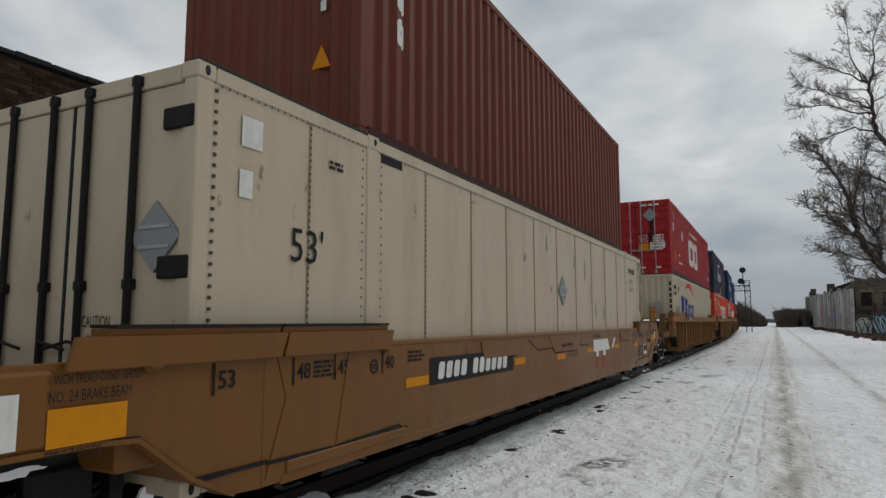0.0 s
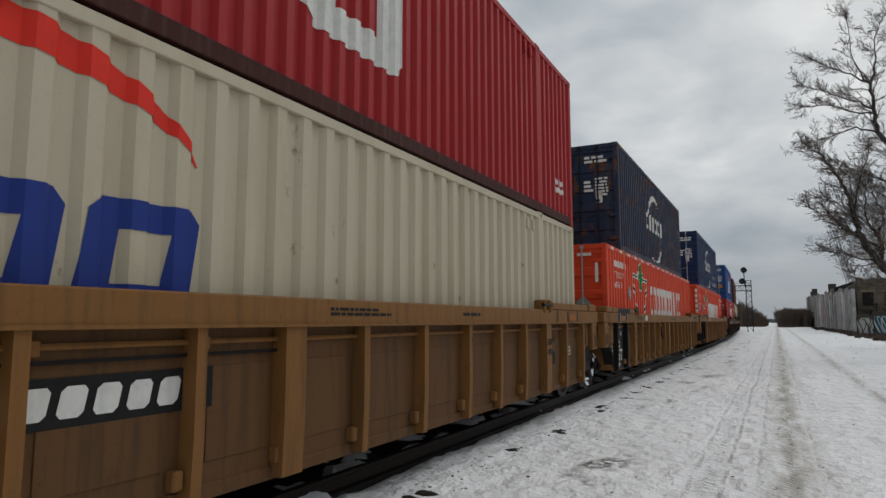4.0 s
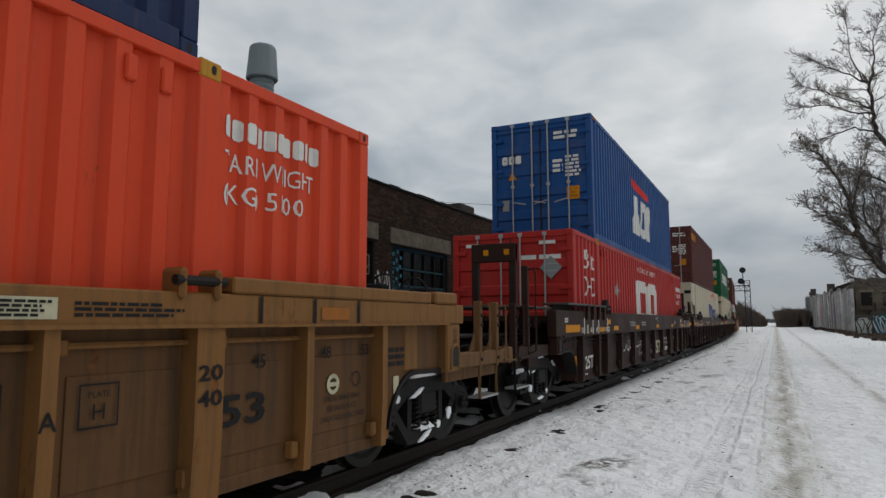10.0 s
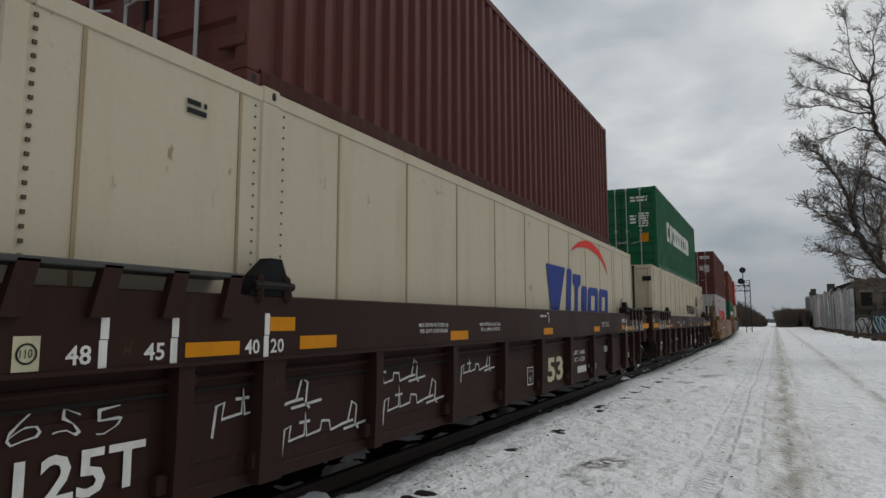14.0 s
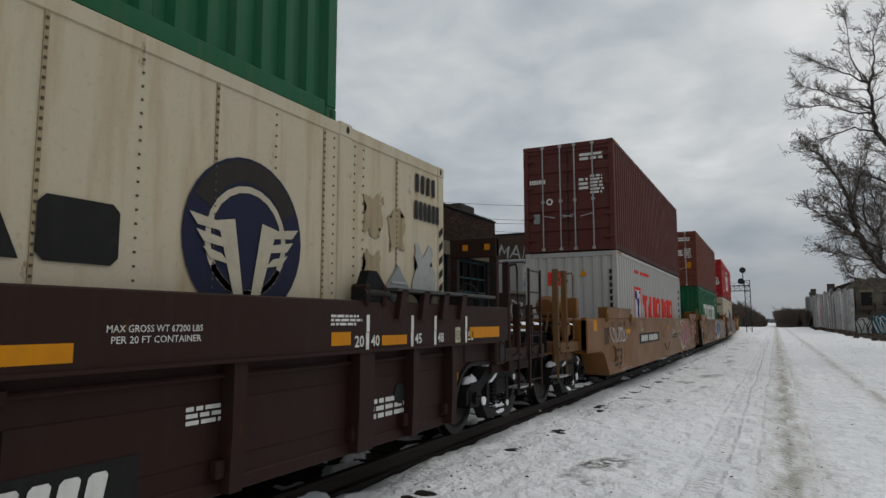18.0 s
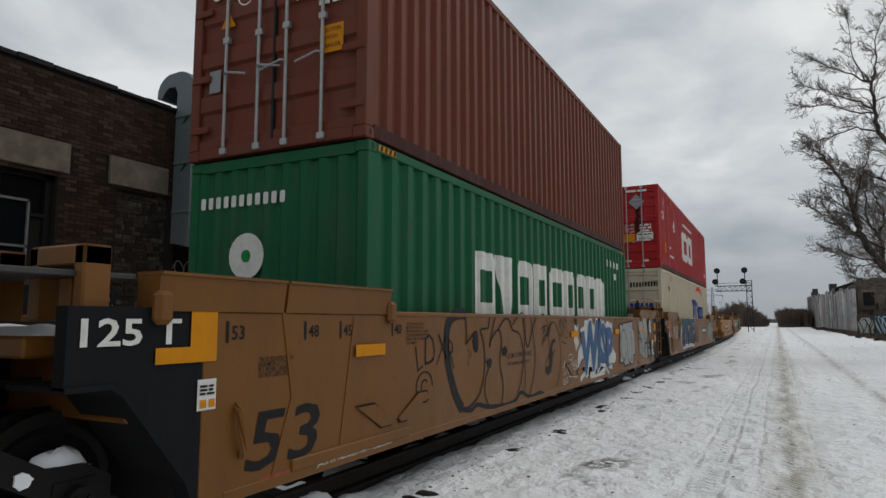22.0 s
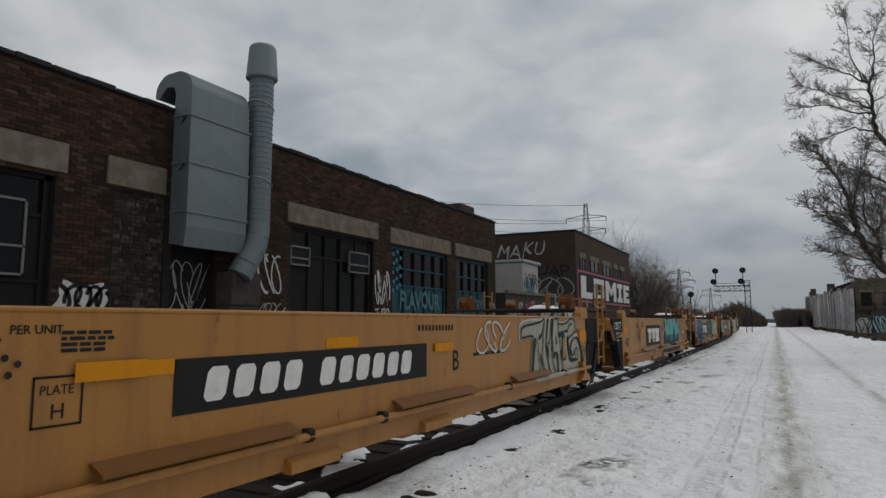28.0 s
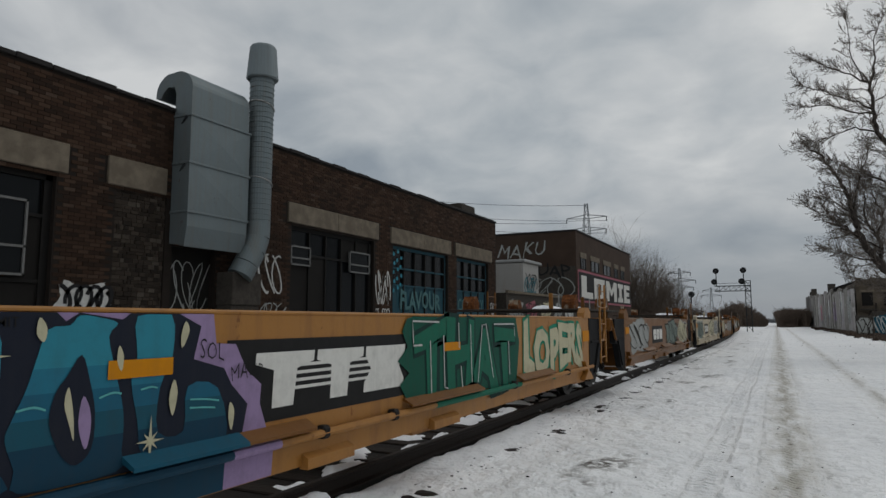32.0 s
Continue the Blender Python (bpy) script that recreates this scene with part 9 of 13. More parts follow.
def unit_i(c=65.35):
    car = tan_unit(c, "joint", "joint", 43)
    lift_pads(car, -6.70)
    lift_pads(car, -0.6)
    off = HALF + 0.004
    mark("graffiti", moved(sway(lettering("LDXR", 0.32, 0.86, -0.015), 0.32, 4, 1.4), -5.64, 1.03), M["spray_black"], car, "R", off)
    mark("graffiti", [t for p in (arc(-5.48, 0.84, 0.17, 0, 300, 18, 0.15), arc(-5.48, 0.84, 0.07, 40, 330, 12, 0.07)) for t in stroke(p, 0.02)], M["spray_black"], car, "R", off)
    for pts, w in (([(-4.51, 1.58), (-4.69, 1.58), (-4.86, 1.54), (-4.96, 1.44), (-4.99, 1.28), (-4.96, 1.07), (-4.88, 0.88), (-4.76, 0.68), (-4.6, 0.52)], 0.13), ([(-4.6, 0.51), (-4.35, 0.48), (-4.18, 0.52), (-3.87, 0.46), (-3.38, 0.42), (-2.96, 0.43), (-2.7, 0.52), (-2.34, 0.42), (-1.9, 0.44), (-1.66, 0.38)], 0.055)):
        mark("graffiti", stroke(curved(pts), w), M["spray_black"], car, "R", off)
    for pts, w in (([(-4.51, 1.6), (-4.48, 1.32), (-4.5, 1.24), (-4.31, 1.34), (-4.2, 1.37), (-4.17, 1.2), (-4.23, 1.14), (-4.31, 1.28)], 0.026), ([(-4.61, 0.53), (-4.42, 0.52), (-4.22, 0.58), (-4.08, 0.68), (-3.98, 0.88), (-3.96, 1.1), (-4.02, 1.3), (-4.09, 1.39), (-3.93, 1.41), (-3.84, 1.42), (-3.79, 1.58)], 0.024), ([(-3.59, 1.58), (-3.7, 1.42), (-3.81, 1.18), (-3.73, 1.29), (-3.51, 1.39), (-3.41, 1.24), (-3.48, 0.97), (-3.37, 0.69), (-3.43, 0.46), (-3.57, 0.44)], 0.026), ([(-3.52, 1.4), (-3.27, 1.53), (-3.1, 1.49), (-3.01, 1.38), (-2.75, 1.32), (-2.61, 1.07), (-2.68, 0.73), (-2.85, 0.51)], 0.024), ([(-3.94, 1.02), (-3.83, 0.94), (-3.93, 0.82), (-3.96, 0.64), (-3.85, 0.47)], 0.022), ([(-3.02, 1.44), (-2.76, 1.58), (-2.6, 1.6), (-2.5, 1.4), (-2.57, 1.06), (-2.54, 0.71), (-2.58, 0.52)], 0.022), ([(-2.29, 1.57), (-2.1, 1.05), (-2.19, 0.69), (-2.36, 0.44)], 0.022), ([(-2.6, 1.53), (-2.43, 1.13), (-2.18, 1.42), (-2.03, 1.55)], 0.030)):
        mark("graffiti", stroke(curved(pts), w), M["spray_black"], car, "R", off + 0.004)
    for blob in ([(-3.88, 1.02), (-3.79, 1.05), (-3.74, 1), (-3.79, 0.92), (-3.87, 0.94)], [(-3.38, 1.15), (-3.28, 1.18), (-3.21, 1.11), (-3.29, 1.03), (-3.38, 1.07)], [(-4.31, 1.34), (-4.19, 1.38), (-4.17, 1.17), (-4.22, 1.14)]):
        mark("graffiti", fan(blob), M["spray_black"], car, "R", off + 0.006)
    mark("load_print", moved(lettering("LD LMT 117,400 PER UNIT", 0.065, 0.95, 0.004), -3.21, 1.01) + moved(lettering("20 FT CONTAINER LIMIT 52500 EACH", 0.045, 0.85, 0.003), -3.2, 0.91), M["mark_black"], car, "R", off + 0.001)

    def line(pts, w, mat="spray_black", lift=0.0):
        mark("graffiti", stroke(pts, w), M[mat], car, "R", off + lift)
    line(arc(-1.23, 0.96, 0.40, -75, 130, 26, 0.52), 0.022)
    line([(-1.81, 1.60), (-1.66, 1.60), (-1.55, 1.54), (-1.50, 1.45), (-1.52, 1.30), (-1.63, 1.22), (-1.75, 1.17)], 0.022)
    line([(-1.52, 1.28), (-1.63, 1.28), (-1.73, 1.22), (-1.77, 1.12)], 0.022)
    line([(-1.50, 1.26), (-1.42, 1.16), (-1.40, 1.05), (-1.46, 0.95), (-1.60, 0.86), (-1.62, 0.80)], 0.02)
    line([(-1.81, 1.38), (-1.68, 1.42), (-1.53, 1.42)], 0.02)
    line([(-1.66, 1.46), (-1.66, 1.40), (-1.72, 1.31)], 0.022)
    line([(-1.66, 1.40), (-1.59, 1.31)], 0.022)
    mark("graffiti", fan([(-1.53, 1.29), (-1.46, 1.40), (-1.30, 1.49), (-1.22, 1.49), (-1.34, 1.42), (-1.42, 1.30), (-1.44, 1.24)]), M["spray_black"], car, "R", off + 0.004)
    mark("graffiti", fan([(-1.12, 1.15), (-1.13, 1.21), (-1.20, 1.22), (-1.29, 1.19), (-1.35, 1.07), (-1.42, 0.96), (-1.42, 0.84), (-1.52, 0.79), (-1.61, 0.81), (-1.61, 0.71), (-1.51, 0.66), (-1.37, 0.71), (-1.28, 0.84), (-1.26, 0.96), (-1.28, 1.08), (-1.22, 1.15)]), M["spray_black"], car, "R", off + 0.004)
    line([(-1.27, 0.97), (-1.20, 0.98), (-1.16, 1.05)], 0.035)
    line([(-0.81, 1.54), (-0.80, 1.40), (-0.77, 1.25)], 0.02)
    line([(-0.88, 1.36), (-0.86, 1.50), (-0.74, 1.53), (-0.66, 1.42), (-0.68, 1.30), (-0.78, 1.24), (-0.88, 1.30)], 0.018)
    line([(-0.76, 1.58), (-0.48, 1.53)], 0.018)
    line([(-0.61, 1.55), (-0.61, 1.21)], 0.018)
    line([(-0.40, 1.48), (-0.50, 1.51), (-0.55, 1.46), (-0.47, 1.36), (-0.36, 1.28), (-0.42, 1.21), (-0.54, 1.22)], 0.018)
    line([(-0.74, 1.16), (-0.46, 1.11)], 0.018)
    line([(-0.62, 0.84), (-0.66, 0.60), (-0.52, 0.64)], 0.018, "spray_white")
    line([(-0.74, 0.73), (-0.58, 0.78)], 0.014, "spray_white")
    mark("graffiti", moved(sway(lettering("OSPER", 0.19, 0.66, -0.012), 0.19, 2, 1.2), -0.50, 0.62), M["spray_white"], car, "R", off)
    for cu, cv in ((-0.66, 0.49), (-0.50, 0.51), (0.09, 0.55)):
        line(arc(cu, cv, 0.055, 0, 360, 12, 0.045), 0.014, "spray_white")
    line(arc(-0.24, 0.88, 0.13, 0, 360, 14, 0.05), 0.014, "spray_white")
    line([(-0.36, 0.56), (-0.10, 0.545), (0.06, 0.52)], 0.016, "spray_white")
    stencil(car, "20", 0.02, 1.48, 0.09, "mark_black", bold=0.004)
    mark("length_mark", rect(-0.04, 1.46, 0.025, 0.12), M["mark_black"], car, "R", off)
    mark("graffiti", fan([(0.3 + a, 0.42 + b) for a, b in bubble(126, 2.9, 1.1, 0.20)]), M["spray_white"], car, "R", off)
    spray_word(car, "WISP", 0.45, 0.58, 2.55, 0.84, "spray_slate", "spray_white", off + 0.004, 0.06, 0.12)
    mark("graffiti", stroke([(0.35, 0.45), (0.9, 0.62), (1.6, 0.5), (2.2, 0.62), (2.9, 0.52)], 0.09), M["spray_white"], car, "R", off)
    mark("graffiti", fan([(0.0 + a * 0.8, 1.0 + b) for a, b in bubble(5, 0.35, 0.45, 0.2)]), M["spray_white"], car, "R", off)
    mark("graffiti", stroke(arc(3.35, 1.42, 0.12, 0, 360, 14, 0.12), 0.025), M["spray_black"], car, "R", off)
    # the silver piece: swollen shapes run into one another, outlined in black
    mark("graffiti", fan([(5.96, 1.57), (6.33, 1.6), (6.52, 1.54), (6.67, 1.64), (6.86, 1.65), (7.04, 1.59), (7.18, 1.42), (7.23, 1.19), (7.17, 0.97), (7.06, 0.88), (7.15, 0.77), (7.2, 0.64), (7.2, 0.43), (6.02, 0.69)]), M["spray_silver"], car, "R", off + 0.009)
    mark("graffiti", fan([(7.07, 0.76), (7.2, 0.89), (7.34, 0.91), (7.51, 0.82), (7.56, 0.66), (7.5, 0.47), (7.39, 0.38), (7.2, 0.43), (7.12, 0.61)]), M["spray_silver"], car, "R", off + 0.009)
    mark("graffiti", fan([(3.55 + a, 0.42 + b) for a, b in bubble(131, 1.9, 1.12, 0.08)]), M["spray_silver"], car, "R", off + 0.010)
    for line_of in ([(3.55 + a, 0.42 + b) for a, b in bubble(131, 1.9, 1.12, 0.08)], arc(4.1, 0.95, 0.3, 20, 330, 14, 0.35), arc(4.75, 0.9, 0.28, 150, 420, 14, 0.4)):
        mark("graffiti", stroke(line_of, 0.03), M["spray_black"], car, "R", off + 0.012)
    for k, line_of in enumerate(([(6.37, 1.59), (6.5, 1.5), (6.61, 1.36), (6.69, 1.2), (6.76, 1.02), (6.79, 0.83), (6.79, 0.67), (6.74, 0.53)], [(6.52, 1.53), (6.62, 1.61), (6.75, 1.65), (6.92, 1.64), (7.07, 1.57), (7.18, 1.39), (7.22, 1.19), (7.17, 1.02), (7.06, 0.93)], [(6.65, 0.66), (6.68, 0.78), (6.76, 0.87), (6.9, 0.91), (7.02, 0.9), (7.13, 0.81), (7.2, 0.64), (7.2, 0.45)], [(7.07, 0.76), (7.2, 0.89), (7.34, 0.91), (7.5, 0.82), (7.55, 0.68), (7.5, 0.48), (7.38, 0.38)], [(7.31, 0.88), (7.34, 0.77), (7.32, 0.57), (7.23, 0.43)], [(7.07, 0.79), (7.53, 0.74)], [(7.04, 0.47), (7.19, 0.55), (7.36, 0.55), (7.47, 0.49)], [(5.98, 1.22), (6.06, 1.19), (6.12, 1.11), (6.13, 1.04), (5.99, 1.05)], [(6.13, 1.03), (6.23, 0.96), (6.32, 0.81), (6.35, 0.66)])):
        mark("graffiti", stroke(curved(line_of), 0.042), M["spray_black"], car, "R", off + 0.012 + 0.001 * k)
    for cu, cv in ((6.33, 1.03), (6.96, 1.03)):
        mark("graffiti", disc(cu, cv, 0.035, 10) + stroke([(cu, cv), (cu, cv - 0.13)], 0.012), M["spray_black"], car, "R", off + 0.024)
    for u, v, r, w in ((7.55, 1.34, 0.20, "KITO"), (7.90, 0.76, 0.235, "KAS")):
        mark("graffiti", disc(u, v, r, 24), M["spray_white"], car, "R", off + 0.024)
        mark("graffiti", ring(u, v, r - 0.012, r + 0.02), M["spray_black"], car, "R", off + 0.028)
        mark("graffiti", moved(sway(lettering(w, r * 0.75, r * 1.4), r, 1), u - r * 0.7, v - r * 0.35), M["spray_black"], car, "R", off + 0.032)
    low, folds, wall = container("green corrugated 40-foot container with white slab lettering", False, M["green"], (c, LOW), "corr", "plain", period=0.33)
    word_mark(low, folds, wall, -3.55, 1.12, 7.2, 0.92, "c0.9 v1 c0.9 o1 c1.05 o1 c0.9 c0.9 b1", "mark_white", 0.10)
    mark("trade_mark", disc(-0.35, 1.80, 0.25) , M["mark_white"], low, "F", 6.096 - 0.010)
    mark("trade_mark", disc(-0.35, 1.80, 0.07, 8), M["mark_green"], low, "F", 6.096 - 0.006)
    mark("number_bar", moved(slabs([0.07] * 11, 0.13, 0.045, 0), -1.05, 2.35), M["mark_white"], low, "F", 6.096 - 0.010)
    mark("number_bar", moved(slabs([0.09] * 8, 0.16, 0.08, 0), 4.0, 2.38) + moved(slabs([0.09] * 2, 0.16, 0.08, 0), 4.7, 2.1), M["mark_white"], low, "R", wall + 0.006, folds)
    up, folds, wall = container("red-brown corrugated 40-foot container stacked on a green one", False, M["brown_box"], (c - 0.05, HIGH), "corr", "doors")
    door_print(up, 12.192, 2.896, 131)
    mark("trade_mark", disc(-0.88, 1.95, 0.07) + ring(-0.48, 2.3, 0.09, 0.13) + ring(-0.44, 1.85, 0.1, 0.115), M["mark_white"], up, "F", 6.096 - 0.018)
    mark("white_notice", rect(-1.0, 2.28, 0.3, 0.1), M["mark_white"], up, "F", 6.096 - 0.018)


def unit_j(c=85.05):
    car = tan_unit(c, "joint", "coupler", 45)
    lift_pads(car, -0.7)
    off = HALF + 0.004
    tag(car, 141, -7.4, 0.85, 1.05, 0.45, 5, "spray_white", 0.026)
    tag(car, 142, -9.1, 1.15, 1.9, 0.4, 6, "spray_pink", 0.025)
    tag(car, 143, -6.2, 0.8, 0.6, 0.6, 4, "spray_black", 0.03)
    white = ([(-5.23, 1.42), (-5.08, 1.29), (-5.06, 1.19), (-5.2, 1.05), (-5.28, 0.92), (-5.3, 0.75), (-5.23, 0.57), (-5.36, 0.57), (-5.41, 0.73), (-5.43, 0.94), (-5.38, 1.08), (-5.25, 1.27)], [(-4.86, 0.59), (-4.51, 0.5), (-4.21, 0.6), (-3.68, 0.6), (-2.9, 0.58), (-2.03, 0.55), (-1.21, 0.52), (-1.19, 0.39), (-2.19, 0.45), (-3.02, 0.45), (-3.63, 0.45), (-4.21, 0.44), (-4.51, 0.39), (-4.93, 0.48)])
    for k, pts in enumerate(white):
        mark("graffiti", fan(pts), M["spray_white"], car, "R", off + 0.001 * k)
    mark("graffiti", stroke([(-4.36, 0.37), (-3.95, 0.38), (-3.53, 0.39), (-2.9, 0.4), (-2.19, 0.4), (-1.41, 0.36)], 0.07), M["spray_smoke"], car, "R", off + 0.003)
    for k, pts in enumerate(([(-4.84, 1.59), (-4.71, 1.62), (-4.56, 1.61), (-4.45, 1.54), (-4.42, 1.44), (-4.48, 1.33), (-4.32, 1.31), (-4.16, 1.24), (-4.05, 1.11), (-4.06, 0.94), (-4.16, 0.79), (-4.29, 0.64), (-4.4, 0.53), (-4.53, 0.51), (-4.72, 0.54), (-4.85, 0.59), (-4.9, 0.53), (-5.02, 0.5), (-5.15, 0.54), (-5.25, 0.63), (-5.28, 0.79), (-5.27, 0.94), (-5.21, 1.04), (-5.12, 1.13), (-5.07, 1.21), (-5.13, 1.31), (-5.23, 1.39), (-5.22, 1.44), (-5.12, 1.42), (-5.02, 1.36), (-4.97, 1.28), (-4.98, 1.13), (-5.03, 0.97), (-5.03, 0.9), (-4.97, 0.79), (-4.91, 0.77), (-4.88, 0.82), (-4.92, 1.13), (-4.95, 1.45), (-4.92, 1.53)], [(-4.22, 1.57), (-3.68, 1.6), (-3.65, 1.02), (-3.71, 0.61), (-4.01, 0.62), (-4.21, 0.61), (-4.05, 0.86), (-4.04, 1.11), (-4.17, 1.25), (-4.22, 1.32)], [(-3.62, 1.54), (-3.46, 1.62), (-3.11, 1.61), (-2.89, 1.49), (-2.8, 1.2), (-2.82, 0.88), (-2.99, 0.62), (-3.26, 0.53), (-3.53, 0.57), (-3.68, 0.64), (-3.64, 1.02), (-3.66, 1.37)], [(-2.86, 1.58), (-2.61, 1.59), (-2.47, 1.45), (-2.29, 1.6), (-2, 1.57), (-1.95, 0.88), (-2.08, 0.57), (-2.6, 0.59), (-2.38, 0.99), (-2.49, 1.08), (-2.6, 0.94), (-2.64, 0.59), (-3, 0.61), (-2.8, 0.88), (-2.78, 1.2), (-2.88, 1.49)], [(-1.94, 1.58), (-1.19, 1.6), (-1.19, 1.4), (-1.74, 1.39), (-1.74, 1.3), (-1.21, 1.24), (-1.19, 1.12), (-1.73, 1.05), (-1.69, 0.98), (-1.16, 0.95), (-1.06, 1.44), (-0.91, 1.48), (-0.78, 1.16), (-0.72, 0.83), (-0.89, 0.61), (-1.21, 0.52), (-2.05, 0.57), (-1.94, 0.88)])):
        lift = off + 0.005 + 0.004 * k
        mark("graffiti", stroke(pts + pts[:1], 0.055), M["spray_white"], car, "R", lift)
        for lo, hi, mat in ((1.28, 9.0, "spray_petrol"), (1.08, 1.28, "spray_ink"), (-9.0, 1.08, "spray_night")):
            mark("graffiti", halved(halved(fan(pts), lo, True), hi, False), M[mat], car, "R", lift + 0.002)
    for cu, cv, ru, rv in ((-4.68, 1.34, 0.055, 0.15), (-4.43, 0.94, 0.062, 0.17), (-3.24, 1.17, 0.055, 0.14)):
        mark("graffiti", fan(arc(cu, cv, ru, 0, 345, 20, rv)), M["spray_white"], car, "R", off + 0.028)
    mark("graffiti", fan(arc(-4.69, 1.34, 0.03, 0, 345, 14, 0.12)), M["spray_deep"], car, "R", off + 0.032)
    for pts in ([(-5.95, 1.06), (-5.84, 1.13), (-5.75, 1.19), (-5.71, 1.14), (-5.75, 0.98), (-5.85, 0.95), (-5.92, 1.01), (-5.87, 1.07), (-5.72, 1.07), (-5.59, 0.9)], [(-5.66, 1.43), (-5.59, 1.29), (-5.6, 1.12), (-5.65, 0.97)]):
        mark("graffiti", stroke(pts, 0.035), M["spray_black"], car, "R", off + 0.004)
    tag(car, 145, -0.3, 0.75, 0.9, 0.6, 4, "spray_black", 0.03)
    strip(car, -3.47, 1.24, 0.46, 0.085, off + 0.036)
    mark("graffiti", moved(lettering("GWG33", 0.11, 0.55, 0.0), -3.37, 1.47), M["spray_black"], car, "R", off + 0.036)
    stencil(car, "A", 1.6, 0.98, 0.2, "mark_black")
    car_number(car, 2.2, 0.92, 2.0, 0.25, off)
    fat_piece(car, 146, 5.0, 0.45, 2.8, 1.0, "spray_grey", "spray_deep", off, 4)
    low, folds, wall = container("cream white corrugated 53-foot container under a crimson one", True, M["cream_box"], (c, LOW), "corr", "doors", period=0.315)
    word_mark(low, folds, wall, 0.75, 1.16, 4.6, 0.92, SWEPT, "mark_blue", 0.12, 0.14)
    swoosh(folds, low, 3.7, 1.95, 1.75, "mark_red", wall + 0.006, 15, 140, 0.10, 0.42)
    stencil(low, "VTP", -6.5, 2.2, 0.16, "mark_black", off=wall + 0.006, folds=folds)
    f = 8.077 - 0.018
    for x in (-1.12, 0.15):
        mark("trade_mark", moved(slabs([q * 0.13 for q in (1.25, 0.45, 0.7, 0.6, 1.1, 1.1)], 0.26, 0.03, 0.2, 0.12), x, 1.45), M["mark_blue"], low, "F", f)
        mark("trade_mark", ring(x + 0.55, 1.62, 0.42, 0.45, 20, 150, 14, 0.5), M["mark_red"], low, "F", f)
        mark("small_print", moved(bars(1, 0.55, 0.07, 4, 0), x + 0.35, 0.95), M["mark_black"], low, "F", f)
    mark("number_bar", moved(slabs([0.06] * 4, 0.17, 0.04, 0), 0.25, 2.25) + moved(slabs([0.06] * 6, 0.17, 0.035, 0), 0.65, 2.27), M["mark_black"], low, "F", f)
    placard(low, 0.72, 0.62, 0.24, "F", f)
    cp_box(c, 151)


# the empties: 40-foot cars
def yellow_unit(c, front, seed, mat=None):
    car = husky_car(c, mat or M["car_yellow"], "empty well cars of the train", "golden yellow empty well car with black end plates", front, seed)
    off = HALF + 0.004
    stencil(car, "40", -5.86, 0.88, 0.23, "mark_black", w=0.44, bold=0.0)
    if front != "coupler":
        stencil(car, "125 T", -7.0, 1.31, 0.17, w=0.64, off=off + 0.014, bold=0.018)
        mark("brake_print", moved(lettering("EMPTY LOAD 50%", 0.045, 0.44, 0.006), -6.85, 1.20) + moved(lettering("5/16\" ADJ. BLOCK", 0.045, 0.44, 0.006), -6.85, 1.125), M["mark_white"], car, "R", off + 0.014)
        stencil(car, "JACK HERE", -6.98, 1.03, 0.05, w=0.40, off=off + 0.014)
        mark("inspection_label", rect(-6.35, 1.06, 0.13, 0.17), M["mark_yellow"], car, "R", off + 0.012)
    strip(car, -6.08, 1.19, 0.45, 0.18, off + 0.016)
    strip(car, -3.88, 1.19, 0.42, 0.10, off + 0.020)
    strip(car, 0.05, 1.18, 0.42, 0.09, off + 0.020)
    strip(car, 5.68, 1.12, 0.46, 0.2, off + 0.020)
    return car


def trade_panel(car, off, u=-3.05):
    """The black panel with three pale blocks joined by four stripes."""
    mark("trade_panel", rect(u, 0.80, 2.52, 0.575), M["mark_black"], car, "R", off, label="black trade panel")
    word_mark(car, None, off, u + 0.23, 0.89, 2.02, 0.39, "t1 t1 h1.05", "mark_white", 0.06, 0.1, out=0.004)
    for k in range(4):
        mark("trade_stripe", rect(u + 0.62, 1.0 + 0.055 * k, 0.62, 0.024) + rect(u + 1.35, 1.0 + 0.055 * k, 0.55, 0.024), M["mark_white"], car, "R", off + 0.002)


